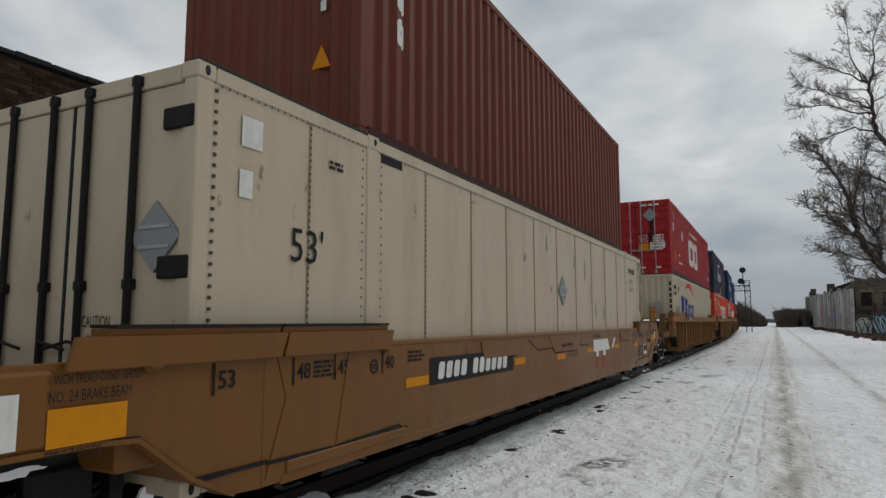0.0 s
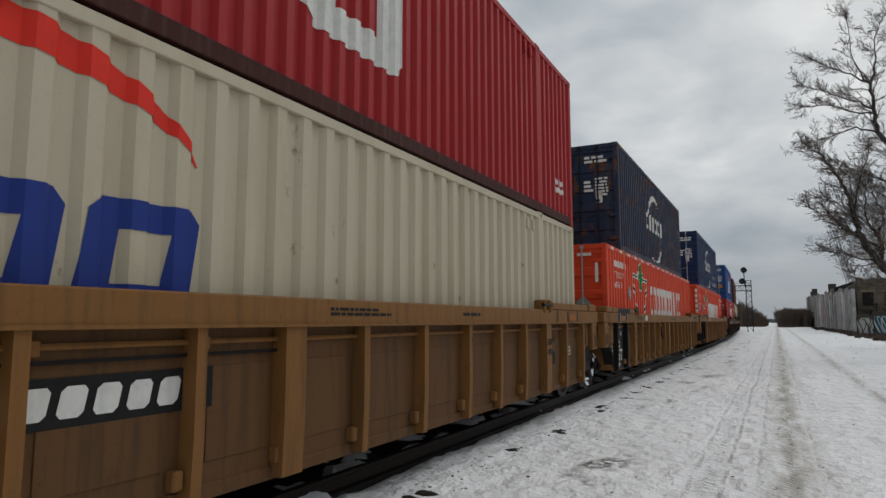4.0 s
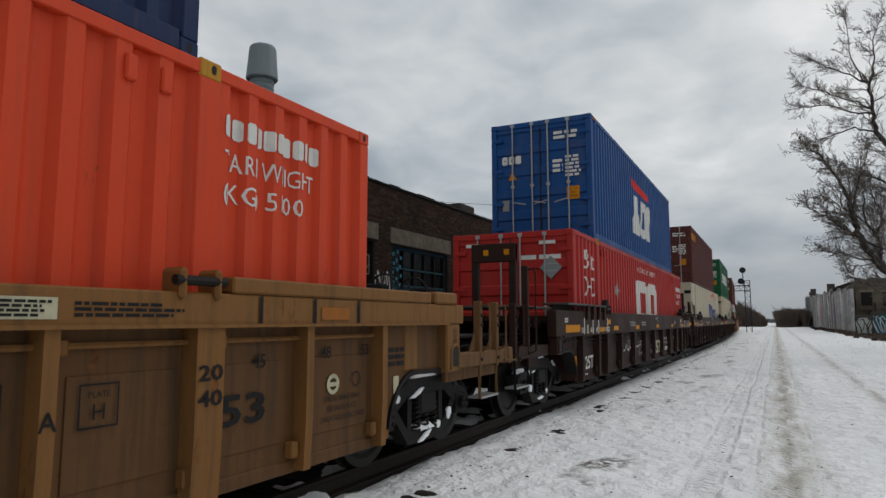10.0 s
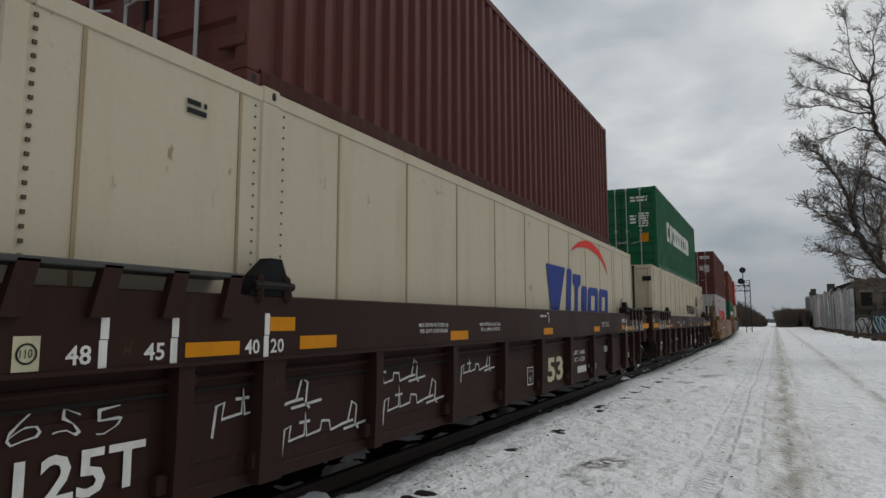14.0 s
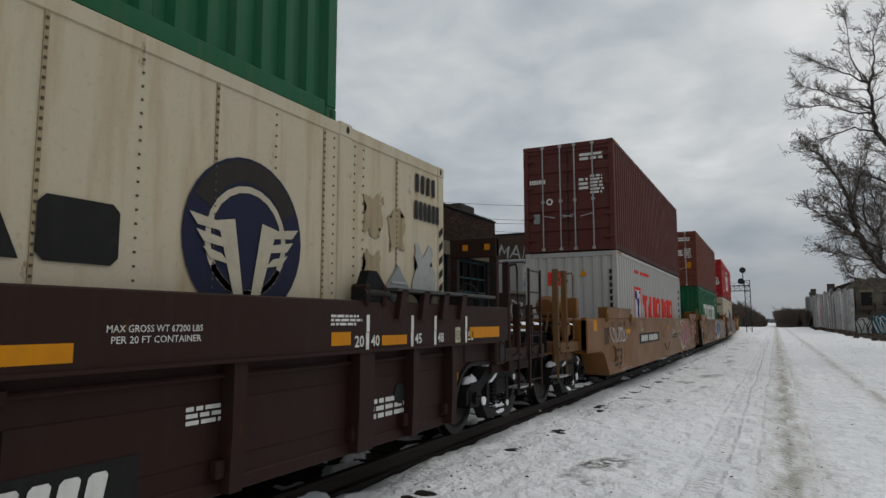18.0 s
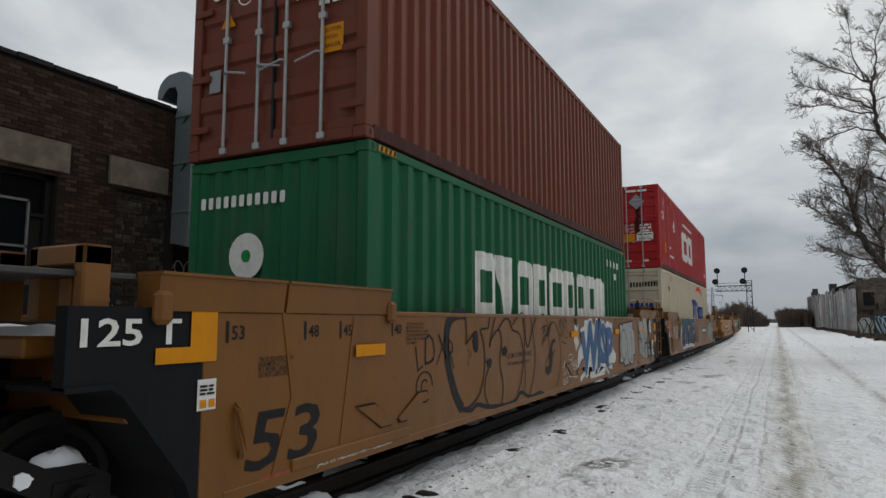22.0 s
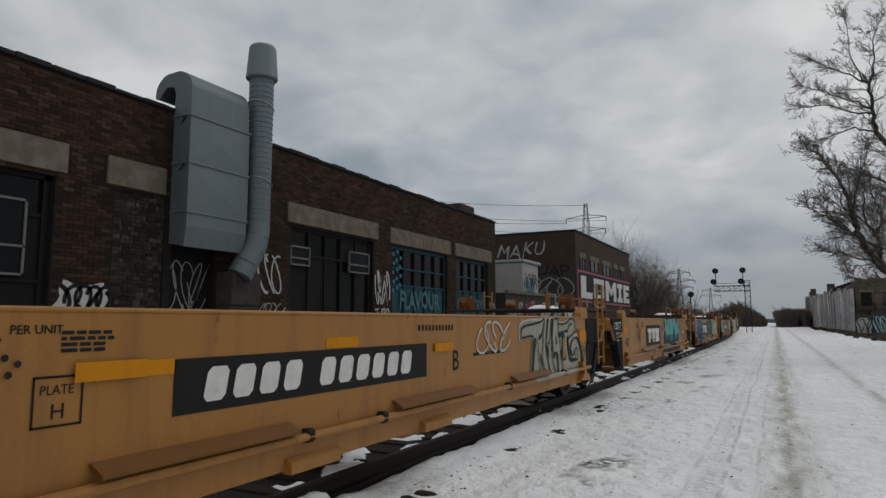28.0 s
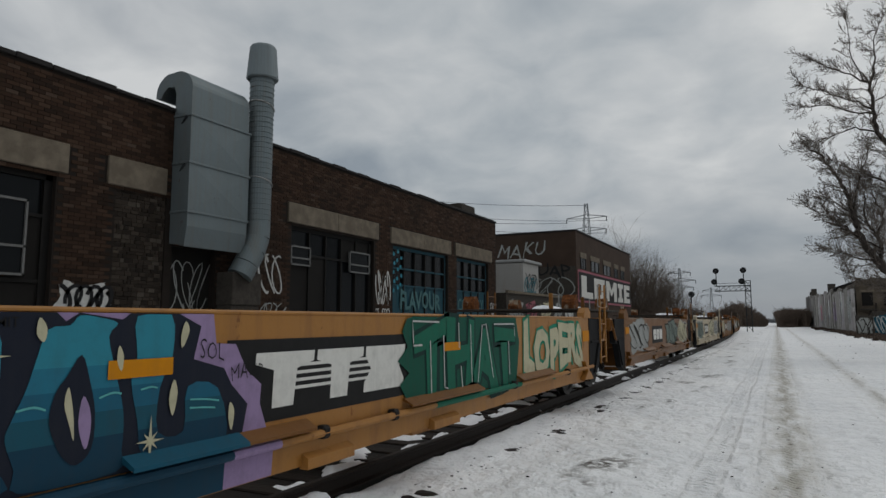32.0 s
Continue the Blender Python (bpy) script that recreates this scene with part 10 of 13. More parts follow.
def unit_k(c=106.6):
    car = yellow_unit(c, "coupler", 51)
    off = HALF + 0.004
    strip(car, -7.11, 1.34, 0.45, 0.17, off + 0.014)
    mark("brake_print", moved(lettering("1 INCH TREAD COND. SHOES", 0.045, 0.55), -7.14, 1.18) + moved(lettering("NO.24 BRAKE BEAM", 0.06, 0.5), -7.14, 1.10) + moved(lettering("SPRG 7 OC D-5", 0.06, 0.4), -7.14, 1.02) + moved(lettering("JACK HERE", 0.06, 0.36), -7.9, 1.03), M["mark_black"], car, "R", off + 0.014)
    car_number(car, -3.25, 0.94, 3.15, 0.335, off)
    strip(car, -3.70, 1.19, 0.46, 0.09, off)
    mark("plate_frame", rect(-4.08, 0.98, 0.26, 0.012) + rect(-4.08, 1.22, 0.26, 0.012) + rect(-4.08, 0.98, 0.012, 0.25) + rect(-3.83, 0.98, 0.012, 0.25) + moved(lettering("PLATE", 0.05, 0.17), -4.04, 1.14) + moved(lettering("H", 0.08), -3.98, 1.02), M["mark_black"], car, "R", off)
    strip(car, -1.78, 1.285, 0.45, 0.085, off)
    mark("number_bar", moved(slabs([0.045] * 11, 0.06, 0.03, 0), -0.28, 1.40), M["mark_black"], car, "R", off)
    stencil(car, "B", 0.51, 0.96, 0.23, "mark_black")
    stencil(car, "PER UNIT", -4.2, 1.44, 0.045, "mark_black")
    print_end(car, "mark_black", -3.95, 1.34, 4, 0.3, 0.12, 3, off)
    print_end(car, "mark_black", -5.25, 0.75, 2, 0.8, 0.1, 4, off)
    tag(car, 161, -5.2, 0.85, 0.9, 0.6, 4, "spray_black", 0.025)
    mark("graffiti", stroke([(-4.46, 1.38), (-4.30, 1.30), (-4.44, 1.20), (-4.24, 1.12), (-4.42, 1.02), (-4.28, 0.96)], 0.022) + disc(-4.22, 1.33, 0.018, 8) + disc(-4.16, 1.30, 0.018, 8) + disc(-4.20, 1.25, 0.018, 8), M["spray_black"], car, "R", HALF + 0.012)
    print_end(car, "mark_black", 1.05, 1.08, 1, 1.4, 0.06, 6, off)
    tag(car, 164, 1.2, 1.1, 1.0, 0.4, 4, "spray_white", 0.03)
    # the bone-white piece: swollen letters with bottle-green depths and thin black outlines
    mark("graffiti", fan(curved([(2.64, 1.40), (2.80, 1.47), (3.18, 1.50), (3.5, 1.5), (3.7, 1.545), (4.26, 1.548), (4.4, 1.54), (4.46, 1.49), (4.84, 1.475), (5.05, 1.54), (5.29, 1.545), (5.42, 1.46), (5.4, 1.33), (5.16, 1.24), (5.57, 1.23), (5.8, 1.09), (5.95, 0.86), (5.93, 0.70), (5.68, 0.68), (3.31, 0.675), (3.06, 0.70), (3.08, 0.95), (3.16, 1.22), (2.85, 1.24), (2.66, 1.22)], True, 1.547)), M["spray_bone"], car, "R", off)
    mark("graffiti", stroke(curved([(2.62, 1.22), (2.61, 1.41), (2.79, 1.49), (3.18, 1.52), (3.5, 1.515), (3.68, 1.545), (4.26, 1.545), (4.4, 1.535), (4.46, 1.485), (4.84, 1.48), (5.05, 1.545), (5.3, 1.545), (5.44, 1.46), (5.42, 1.32), (5.18, 1.25), (5.57, 1.25), (5.82, 1.1), (5.97, 0.85), (5.97, 0.68)], False, 1.547), 0.03), M["spray_white"], car, "R", off + 0.002)
    for k, pts in enumerate(([(3.7, 1.51), (3.62, 1.3), (3.52, 1.22), (3.45, 1.22), (3.45, 1.28), (3.58, 1.32)], [(3.53, 1.01), (3.62, 0.8), (3.71, 0.77), (3.68, 0.75), (3.58, 0.8), (3.5, 0.94)], [(3.86, 1.54), (3.91, 1.54), (3.86, 1.27), (3.84, 1.21), (3.79, 1.27)], [(4.09, 1.53), (4.19, 1.54), (4.12, 1.32), (4.08, 1.19), (4.06, 1.24)], [(3.77, 1.16), (3.91, 1.08), (3.93, 0.98), (3.9, 0.9), (3.98, 0.74), (4.06, 0.69), (3.95, 0.7), (3.86, 0.87), (3.78, 1.06)],
                             [(4.29, 1.29), (4.36, 1.15), (4.3, 1.13)], [(4.16, 1.01), (4.33, 1.0), (4.39, 0.98), (4.4, 0.68), (4.35, 0.69), (4.33, 0.83), (4.29, 0.96), (4.22, 0.91), (4.17, 0.9), (4.14, 0.97)], [(4.11, 1.25), (4.16, 1.05), (4.09, 1.0), (4.07, 1.06)], [(4.44, 1.3), (4.76, 1.32), (4.79, 1.06), (4.87, 0.87), (4.64, 0.85), (4.51, 1.01), (4.62, 1.03), (4.62, 1.22), (4.46, 1.24)],
                             [(4.92, 1.2), (4.99, 1.23), (5.08, 0.9), (5.45, 0.85), (5.56, 0.83), (5.49, 0.8), (5.03, 0.86)], [(5.08, 1.05), (5.27, 1.18), (5.17, 1.04), (5.22, 0.92), (5.16, 0.9)], [(5.48, 1.21), (5.71, 1.12), (5.89, 0.89), (5.94, 0.68), (5.75, 0.68), (5.79, 0.84), (5.67, 1.07)], [(3.20, 1.20), (3.32, 1.22), (3.22, 0.95), (3.18, 0.72), (3.10, 0.74)])):
        mark("graffiti", fan(curved(pts, True, 1.545, 3)), M["spray_dark_green"], car, "R", off + 0.004 + 0.0005 * k)
    mark("graffiti", fan([(4.67, 1.22), (4.74, 1.21), (4.82, 0.89), (4.66, 0.88), (4.66, 1.05)]) + fan([(5.4, 0.94), (5.47, 0.97), (5.49, 0.89), (5.4, 0.87)]), M["car_yellow"], car, "R", off + 0.012)
    for k, pts in enumerate(([(2.66, 1.24), (2.68, 1.38), (2.84, 1.43), (3.1, 1.45), (3.5, 1.485), (3.7, 1.53), (3.65, 1.32), (3.61, 1.11), (3.59, 0.97), (3.66, 0.8), (3.74, 0.69)], [(3.9, 1.54), (3.8, 1.25), (3.77, 1.16), (3.85, 0.91), (3.97, 0.71)], [(4.04, 1.53), (3.97, 1.24), (3.9, 1.14), (3.85, 1.16)], [(4.15, 1.53), (4.07, 1.17), (4.05, 0.98), (4.15, 0.8), (4.23, 0.69)], [(4.21, 1.53), (4.37, 1.54), (4.42, 1.5), (4.44, 1.28), (4.55, 1.11), (4.54, 1.04), (4.56, 0.89), (4.63, 0.78), (4.64, 0.68)], [(4.39, 0.96), (4.41, 0.68)],
                             [(4.43, 1.49), (4.49, 1.45), (4.84, 1.46), (5.05, 1.53), (5.20, 1.54), (5.29, 1.535), (5.37, 1.51), (5.41, 1.45), (5.39, 1.32), (5.22, 1.26), (4.96, 1.2)], [(4.76, 1.32), (4.86, 1.34), (4.94, 1.31), (5.06, 1.43), (5.23, 1.44)], [(4.96, 1.2), (5.05, 0.85), (5.49, 0.82), (5.57, 0.88), (5.54, 0.99), (5.44, 1.03), (5.32, 0.95), (5.16, 0.9), (5.08, 1.05), (5.23, 1.16), (5.48, 1.21), (5.60, 1.18), (5.71, 1.12), (5.82, 1.02), (5.89, 0.89), (5.94, 0.69)], [(2.68, 1.26), (3.12, 1.28), (3.16, 1.18), (3.08, 0.92), (3.06, 0.72)], [(3.34, 1.24), (3.40, 1.0), (3.46, 0.70)])):
        mark("graffiti", stroke(curved(pts, False, 1.545), 0.031), M["spray_black"], car, "R", off + 0.014 + 0.0006 * k)
    # rails under it are oversprayed
    part("sprayed_rail", tubes([[(HALF + 0.055, 3.1, 0.645), (HALF + 0.055, 5.3, 0.645)]], 0.0345, 8), M["spray_bone"], car, "bone-white oversprayed rail")
    mark("graffiti", moved(lettering("DBR", 0.07, 0.20, -0.01), 5.50, 1.30) + moved(sway(lettering("OER", 0.07, 0.2, -0.01), 0.1, 2), 5.78, 1.20) + moved(sway(lettering("MAO", 0.12, 0.24, -0.01), 0.12, 1), 6.0, 0.90), M["spray_black"], car, "R", off + 0.002)


def unit_l(c=122.25):
    car = yellow_unit(c, "joint", 53)
    off = HALF + 0.004
    trade_panel(car, off)
    for pts in ([(-4.42, 1.36), (-4.35, 1.44), (-4.31, 1.30), (-4.29, 1.12)], [(-4.42, 1.39), (-4.30, 1.37), (-4.21, 1.32)], [(-4.245, 1.56), (-4.22, 1.43), (-4.19, 1.32), (-4.12, 1.19), (-4.06, 1.10), (-4.16, 1.09), (-4.26, 1.05), (-4.15, 1.05), (-4.03, 1.02), (-3.98, 0.97), (-3.965, 1.10), (-3.95, 1.28)]):
        mark("graffiti", stroke(curved(pts), 0.034), M["spray_black"], car, "R", off + 0.014)
    mark("inspection_label", rect(-3.64, 1.34, 0.28, 0.125), M["mark_black"], car, "R", off)
    mark("notice_print", moved(bars(4, 0.25, 0.105, 6, 0.05), -3.625, 1.35), M["mark_yellow"], car, "R", off + 0.004)
    def patch(mat, lift, *pts):
        mark("graffiti", fan(list(pts)), M[mat], car, "R", off + lift)
    def letter(pts, level=1.04):
        body = fan(pts)
        mark("graffiti", stroke(pts + pts[:1], 0.07), M["spray_black"], car, "R", off + 0.012)
        mark("graffiti", halved(body, level, True), M["spray_mint"], car, "R", off + 0.016)
        mark("graffiti", halved(halved(body, level, False), 0.86, True), M["spray_teal"], car, "R", off + 0.016)
        mark("graffiti", halved(body, 0.86, False), M["spray_deep"], car, "R", off + 0.016)
    # lilac grounds and yellow suns at both ends
    patch("spray_lilac", 0, (-0.23, 1.17), (-0.12, 1.28), (0.02, 1.36), (0.25, 1.36), (0.27, 1.1), (0.12, 0.84), (0.0, 0.80), (-0.12, 0.95))
    patch("spray_lilac", 0, (3.66, 1.40), (3.80, 1.44), (3.88, 1.45), (3.98, 1.36), (4.09, 1.25), (4.32, 1.06), (4.30, 0.90), (4.14, 0.81), (3.94, 0.78), (3.81, 0.83), (3.70, 1.04))
    patch("spray_gold", 0.002, *[(4.14 + a, 0.66 + b) for a, b in arc(0, 0, 0.21, 0, 330, 14, 0.17)])
    patch("spray_gold", 0.002, (-0.36, 0.82), (-0.14, 0.86), (0.06, 0.80), (0.02, 0.62), (-0.2, 0.56), (-0.38, 0.62))
    for cu, cv, flip in ((4.0, 1.05, 1), (-0.29, 1.04, 1)):
        patch("spray_gold", 0.004, *[(cu + a, cv + b) for a, b in arc(0, 0, 0.115, 0, 330, 14, 0.12)])
        mark("graffiti", stroke(arc(cu, cv, 0.075, 185, 355, 8), 0.02) + rect(cu - 0.028, cv - 0.03, 0.015, 0.10) + rect(cu + 0.012, cv - 0.03, 0.015, 0.10), M["spray_black"], car, "R", off + 0.012)
    patch("spray_gold", 0.006, *[(4.13 + a, 0.90 + b) for a, b in arc(0, 0, 0.035, 0, 330, 10)])
    # the black body, then the letters on it
    patch("spray_gold", 0.004, (0.14, 1.58), (0.10, 1.47), (0.21, 1.30), (0.19, 1.12), (0.05, 0.91), (-0.12, 0.64), (-0.26, 0.48), (0.3, 0.48), (3.5, 0.48), (4.05, 0.52), (3.92, 0.72), (3.84, 0.86), (3.82, 1.06), (3.92, 1.22), (3.62, 1.30), (3.76, 1.37), (3.52, 1.50), (3.42, 1.60), (1.5, 1.585))
    patch("spray_black", 0.008, (0.22, 1.58), (0.15, 1.47), (0.26, 1.30), (0.24, 1.12), (0.10, 0.91), (-0.07, 0.66), (-0.21, 0.49), (0.3, 0.47), (3.5, 0.47), (3.98, 0.51), (3.86, 0.72), (3.77, 0.86), (3.75, 1.06), (3.83, 1.20), (3.58, 1.30), (3.70, 1.36), (3.48, 1.49), (3.38, 1.595), (1.5, 1.58))
    letter([(0.24, 1.56), (0.71, 1.57), (0.86, 1.18), (1.06, 1.55), (1.50, 1.56), (1.36, 1.26), (1.27, 0.78), (1.10, 0.79), (1.12, 1.09), (0.90, 0.90), (0.78, 0.91), (0.68, 1.19), (0.58, 0.80), (0.32, 0.67), (0.10, 0.56), (0.40, 0.84), (0.46, 1.22), (0.38, 1.45)])
    letter([(1.40, 1.14), (1.70, 1.56), (2.00, 1.56), (2.26, 1.20), (2.14, 0.66), (1.92, 0.62), (1.88, 0.92), (1.72, 0.94), (1.68, 0.60), (1.44, 0.62), (1.48, 0.92)])
    letter([(2.20, 1.40), (2.46, 1.57), (2.86, 1.56), (3.02, 1.30), (3.36, 1.58), (3.48, 1.46), (3.66, 1.355), (3.40, 1.27), (3.34, 1.14), (3.56, 1.26), (3.78, 1.19), (3.70, 1.06), (3.74, 0.86), (3.56, 0.58), (3.30, 0.60), (3.10, 0.98), (2.92, 0.62), (2.56, 0.60), (2.62, 1.16)])
    patch("spray_black", 0.022, (3.30, 1.04), (3.50, 1.11), (3.57, 0.78), (3.36, 0.72))
    patch("spray_gold", 0.026, (3.30, 0.82), (3.42, 0.80), (3.44, 0.72), (3.52, 0.64), (3.36, 0.62), (3.30, 0.70))
    for a, b, c2 in (((0.70, 1.50), (0.86, 1.10), 0.016), ((1.04, 1.47), (0.92, 1.24), 0.012), ((0.47, 1.20), (0.42, 0.86), 0.014), ((2.02, 1.48), (2.20, 1.20), 0.014), ((3.52, 1.11), (3.58, 0.80), 0.022), ((3.72, 0.90), (3.60, 0.70), 0.018), ((1.70, 0.92), (1.66, 0.64), 0.014), ((2.60, 1.10), (2.62, 0.70), 0.014), ((1.10, 0.80), (1.24, 0.79), 0.014)):
        mark("graffiti", stroke([a, b], c2), M["spray_white"], car, "R", off + 0.026)
    for cu, cv in ((0.98, 1.46), (1.56, 1.50), (2.18, 1.52), (0.66, 0.72), (2.72, 0.98), (1.80, 1.02)):
        patch("spray_gold", 0.022, (cu - 0.07, cv + 0.06), (cu + 0.06, cv + 0.07), (cu + 0.02, cv - 0.14), (cu - 0.04, cv - 0.10))
    for k, pts in enumerate(([(3.88, 1.42), (3.86, 1.45), (3.82, 1.44), (3.80, 1.39), (3.83, 1.35), (3.87, 1.32), (3.86, 1.26), (3.83, 1.22)], arc(3.965, 1.325, 0.045, 60, 400, 12, 0.075), [(4.01, 1.37), (4.04, 1.26), (4.03, 1.20), (4.09, 1.18)], [(4.05, 1.24), (4.11, 1.29), (4.13, 1.25), (4.09, 1.20), (4.10, 1.14), (4.15, 1.12)], [(4.14, 1.12), (4.17, 1.24), (4.22, 1.25), (4.27, 1.21), (4.25, 1.15), (4.17, 1.14), (4.22, 1.03), (4.33, 1.04)], [(4.26, 1.11), (4.29, 1.04), (4.30, 0.95)])):
        mark("graffiti", stroke(curved(pts), 0.018), M["spray_black"], car, "R", off + 0.030 + 0.0005 * k)
    mark("graffiti", moved(sway(lettering("SEAR", 0.15, 0.42, -0.004), 0.15, 3, 1.4), -0.42, 1.20), M["spray_black"], car, "R", off + 0.030)
    mark("load_print", moved(lettering("LOAD LIMIT  124,600  PER UNIT", 0.05, 0.86, 0.003), 3.70, 1.475), M["mark_black"], car, "R", off + 0.030)
    mark("brake_print", moved(lettering("SIDE BRG SET-UP HGT 5-1/16\" +/- 1/16\" FEMALE", 0.05, 1.32), 4.82, 1.455) + moved(lettering("SIDE BRG SET-UP HGT 5-3/16\" +/- 1/16\" MALE", 0.05, 1.28), 4.82, 1.395), M["mark_black"], car, "R", off)
    mark("brake_print", moved(lettering("NO. 24 BRAKE BEAMS", 0.055, 0.6), 4.83, 0.97) + moved(lettering("38 INCH WHEELS", 0.055, 0.46), 4.83, 0.905) + moved(lettering("SPRG 7 OC D-5 7 IC D-6 5 IC D-6A", 0.055, 0.9), 4.82, 0.84) + moved(lettering("SPRG 2 OC B-353 2 IC B-354", 0.055, 0.82), 4.82, 0.775), M["mark_black"], car, "R", off)
    mark("white_notice", rect(4.80, 1.035, 0.56, 0.065), M["mark_white"], car, "R", off)
    mark("notice_print", moved(lettering("1 INCH TREAD COND. SHOES", 0.045, 0.53), 4.815, 1.045), M["mark_black"], car, "R", off + 0.004)
    mark("graffiti", moved(sway(lettering("THAIGR", 0.14, 0.6, -0.012), 0.14, 1), 5.60, 0.96) + moved(sway(lettering("LL", 0.13, 0.2, -0.012), 0.13, 2), 5.33, 1.04), M["spray_black"], car, "R", off + 0.002)
    mark("graffiti", stroke([(5.55, 0.84), (5.85, 0.90), (6.15, 0.84)], 0.014) + stroke([(5.52, 1.13), (5.53, 0.98), (5.50, 0.92)], 0.02), M["spray_black"], car, "R", off + 0.004)
    mark("paint_drip", rect(5.17, 1.24, 0.010, 0.22) + rect(5.24, 1.34, 0.008, 0.10) + rect(5.33, 1.20, 0.03, 0.05) + rect(5.335, 1.10, 0.010, 0.10), M["shade_sill"], car, "R", off + 0.003)
    tag(car, 176, 6.3, 1.15, 0.6, 0.3, 4, "spray_white", 0.014, off + 0.016)


def unit_m(c=137.75):
    car = yellow_unit(c, "joint", 55)
    off = HALF + 0.004
    mark("graffiti", fan([(-5.62, 1.22), (-5.40, 1.50), (-5.2, 1.545), (-3.15, 1.545), (-3.12, 1.36), (-2.95, 1.35), (-2.84, 1.17), (-2.70, 1.07), (-2.71, 0.94), (-2.61, 0.70), (-5.5, 0.68), (-5.60, 0.90)]), M["spray_lilac"], car, "R", off + 0.007)
    mark("graffiti", fan([(-5.20, 1.54), (-4.90, 1.50), (-4.43, 1.545), (-4.17, 1.545), (-4.12, 1.50), (-4.05, 1.545), (-3.80, 1.51), (-3.75, 1.545), (-3.42, 1.545), (-3.25, 1.47), (-3.30, 1.27), (-3.05, 1.20), (-2.98, 1.09), (-2.83, 0.95), (-2.87, 0.77), (-2.92, 0.685), (-5.30, 0.685), (-5.39, 0.96), (-5.38, 1.22), (-5.05, 1.22), (-5.20, 1.42)]), M["spray_midnight"], car, "R", off + 0.010)
    shades = ((1.27, 9.0, "spray_lagoon"), (1.15, 1.27, "spray_turquoise"), (1.03, 1.15, "spray_cyan_deep"), (0.90, 1.03, "spray_petrol"), (-9.0, 0.90, "spray_abyss"))
    for k, pts in enumerate(([(-5.17, 1.52), (-4.89, 1.475), (-4.47, 1.52), (-4.44, 1.12), (-4.62, 1.13), (-4.67, 1.29), (-4.83, 1.29), (-4.79, 1.2), (-4.59, 1.05), (-4.42, 0.84), (-4.42, 0.70), (-5.26, 0.70), (-5.34, 0.96), (-5.34, 1.17), (-4.99, 1.17), (-5.06, 1.32), (-5.15, 1.45)],
                             [(-4.36, 1.03), (-4.3, 1.17), (-4.26, 1.31), (-4.21, 1.46), (-4.1, 1.48), (-4.05, 1.53), (-3.94, 1.52), (-3.83, 1.49), (-3.88, 1.42), (-3.83, 1.23), (-3.77, 1.01), (-3.77, 0.81), (-3.80, 0.70), (-4.30, 0.70), (-4.33, 0.81), (-4.38, 0.95)],
                             [(-3.71, 1.53), (-3.48, 1.54), (-3.46, 1.3), (-3.54, 1.12), (-3.54, 0.87), (-3.36, 0.85), (-3.34, 1.11), (-3.10, 1.08), (-3.02, 0.74), (-3.39, 0.72), (-3.63, 0.75), (-3.68, 0.95), (-3.73, 1.17), (-3.70, 1.31)])):
        for lo, hi, mat in shades:
            mark("graffiti", halved(halved(fan(curved(pts, True, 1.54, 3)), lo, True), hi, False), M[mat], car, "R", off + 0.013)
    for k, (mat, pts) in enumerate((("spray_midnight", [(-4.03, 1.33), (-3.98, 1.2), (-3.94, 1.03), (-3.95, 0.85), (-4.03, 0.78), (-4.11, 0.84), (-4.18, 1.0), (-4.16, 1.14), (-4.1, 1.23)]), ("spray_midnight", [(-4.94, 1.10), (-4.79, 1.05), (-4.72, 0.93), (-4.73, 0.8), (-4.84, 0.78), (-4.93, 0.91)]),
                                    ("spray_lilac", [(-4.01, 1.12), (-3.97, 1.05), (-3.96, 0.95), (-3.98, 0.85), (-4.01, 0.9), (-4.03, 1.0)]), ("spray_lilac", [(-4.80, 0.95), (-4.76, 0.90), (-4.77, 0.82), (-4.81, 0.88)]),
                                    ("spray_cream", [(-4.09, 1.17), (-4.06, 1.04), (-4.05, 0.9), (-4.08, 0.99), (-4.11, 1.09)]), ("spray_cream", [(-4.90, 1.02), (-4.86, 0.92), (-4.88, 0.84), (-4.91, 0.92)]), ("spray_cream", [(-4.26, 1.52), (-4.22, 1.47), (-4.23, 1.40), (-4.27, 1.44)]),
                                    ("spray_cream", [(-3.82, 1.37), (-3.79, 1.31), (-3.80, 1.23), (-3.83, 1.29)]), ("spray_cream", [(-3.38, 1.50), (-3.35, 1.44), (-3.40, 1.34), (-3.41, 1.42)]), ("spray_cream", [(-3.45, 1.16), (-3.42, 1.08), (-3.45, 0.95), (-3.48, 1.05)]), ("spray_cream", [(-3.00, 0.98), (-2.96, 0.92), (-2.98, 0.80), (-3.01, 0.88)]))):
        mark("graffiti", fan(curved(pts, True, 9.0, 3)), M[mat], car, "R", off + 0.017 + 0.0005 * k)
    for k, line in enumerate(([(-5.30, 1.05), (-5.08, 1.07), (-4.98, 1.06)], [(-4.68, 1.08), (-4.55, 1.06), (-4.46, 1.05)], [(-4.34, 1.08), (-4.26, 1.09), (-4.20, 1.07)], [(-3.92, 1.10), (-3.84, 1.12), (-3.79, 1.11)], [(-3.67, 1.12), (-3.60, 1.13), (-3.56, 1.12)], [(-3.32, 1.03), (-3.20, 1.02), (-3.09, 1.0)], [(-3.32, 0.98), (-3.20, 0.97), (-3.12, 0.96)])):
        mark("graffiti", stroke(curved(line), 0.011), M["spray_mint"], car, "R", off + 0.0165)
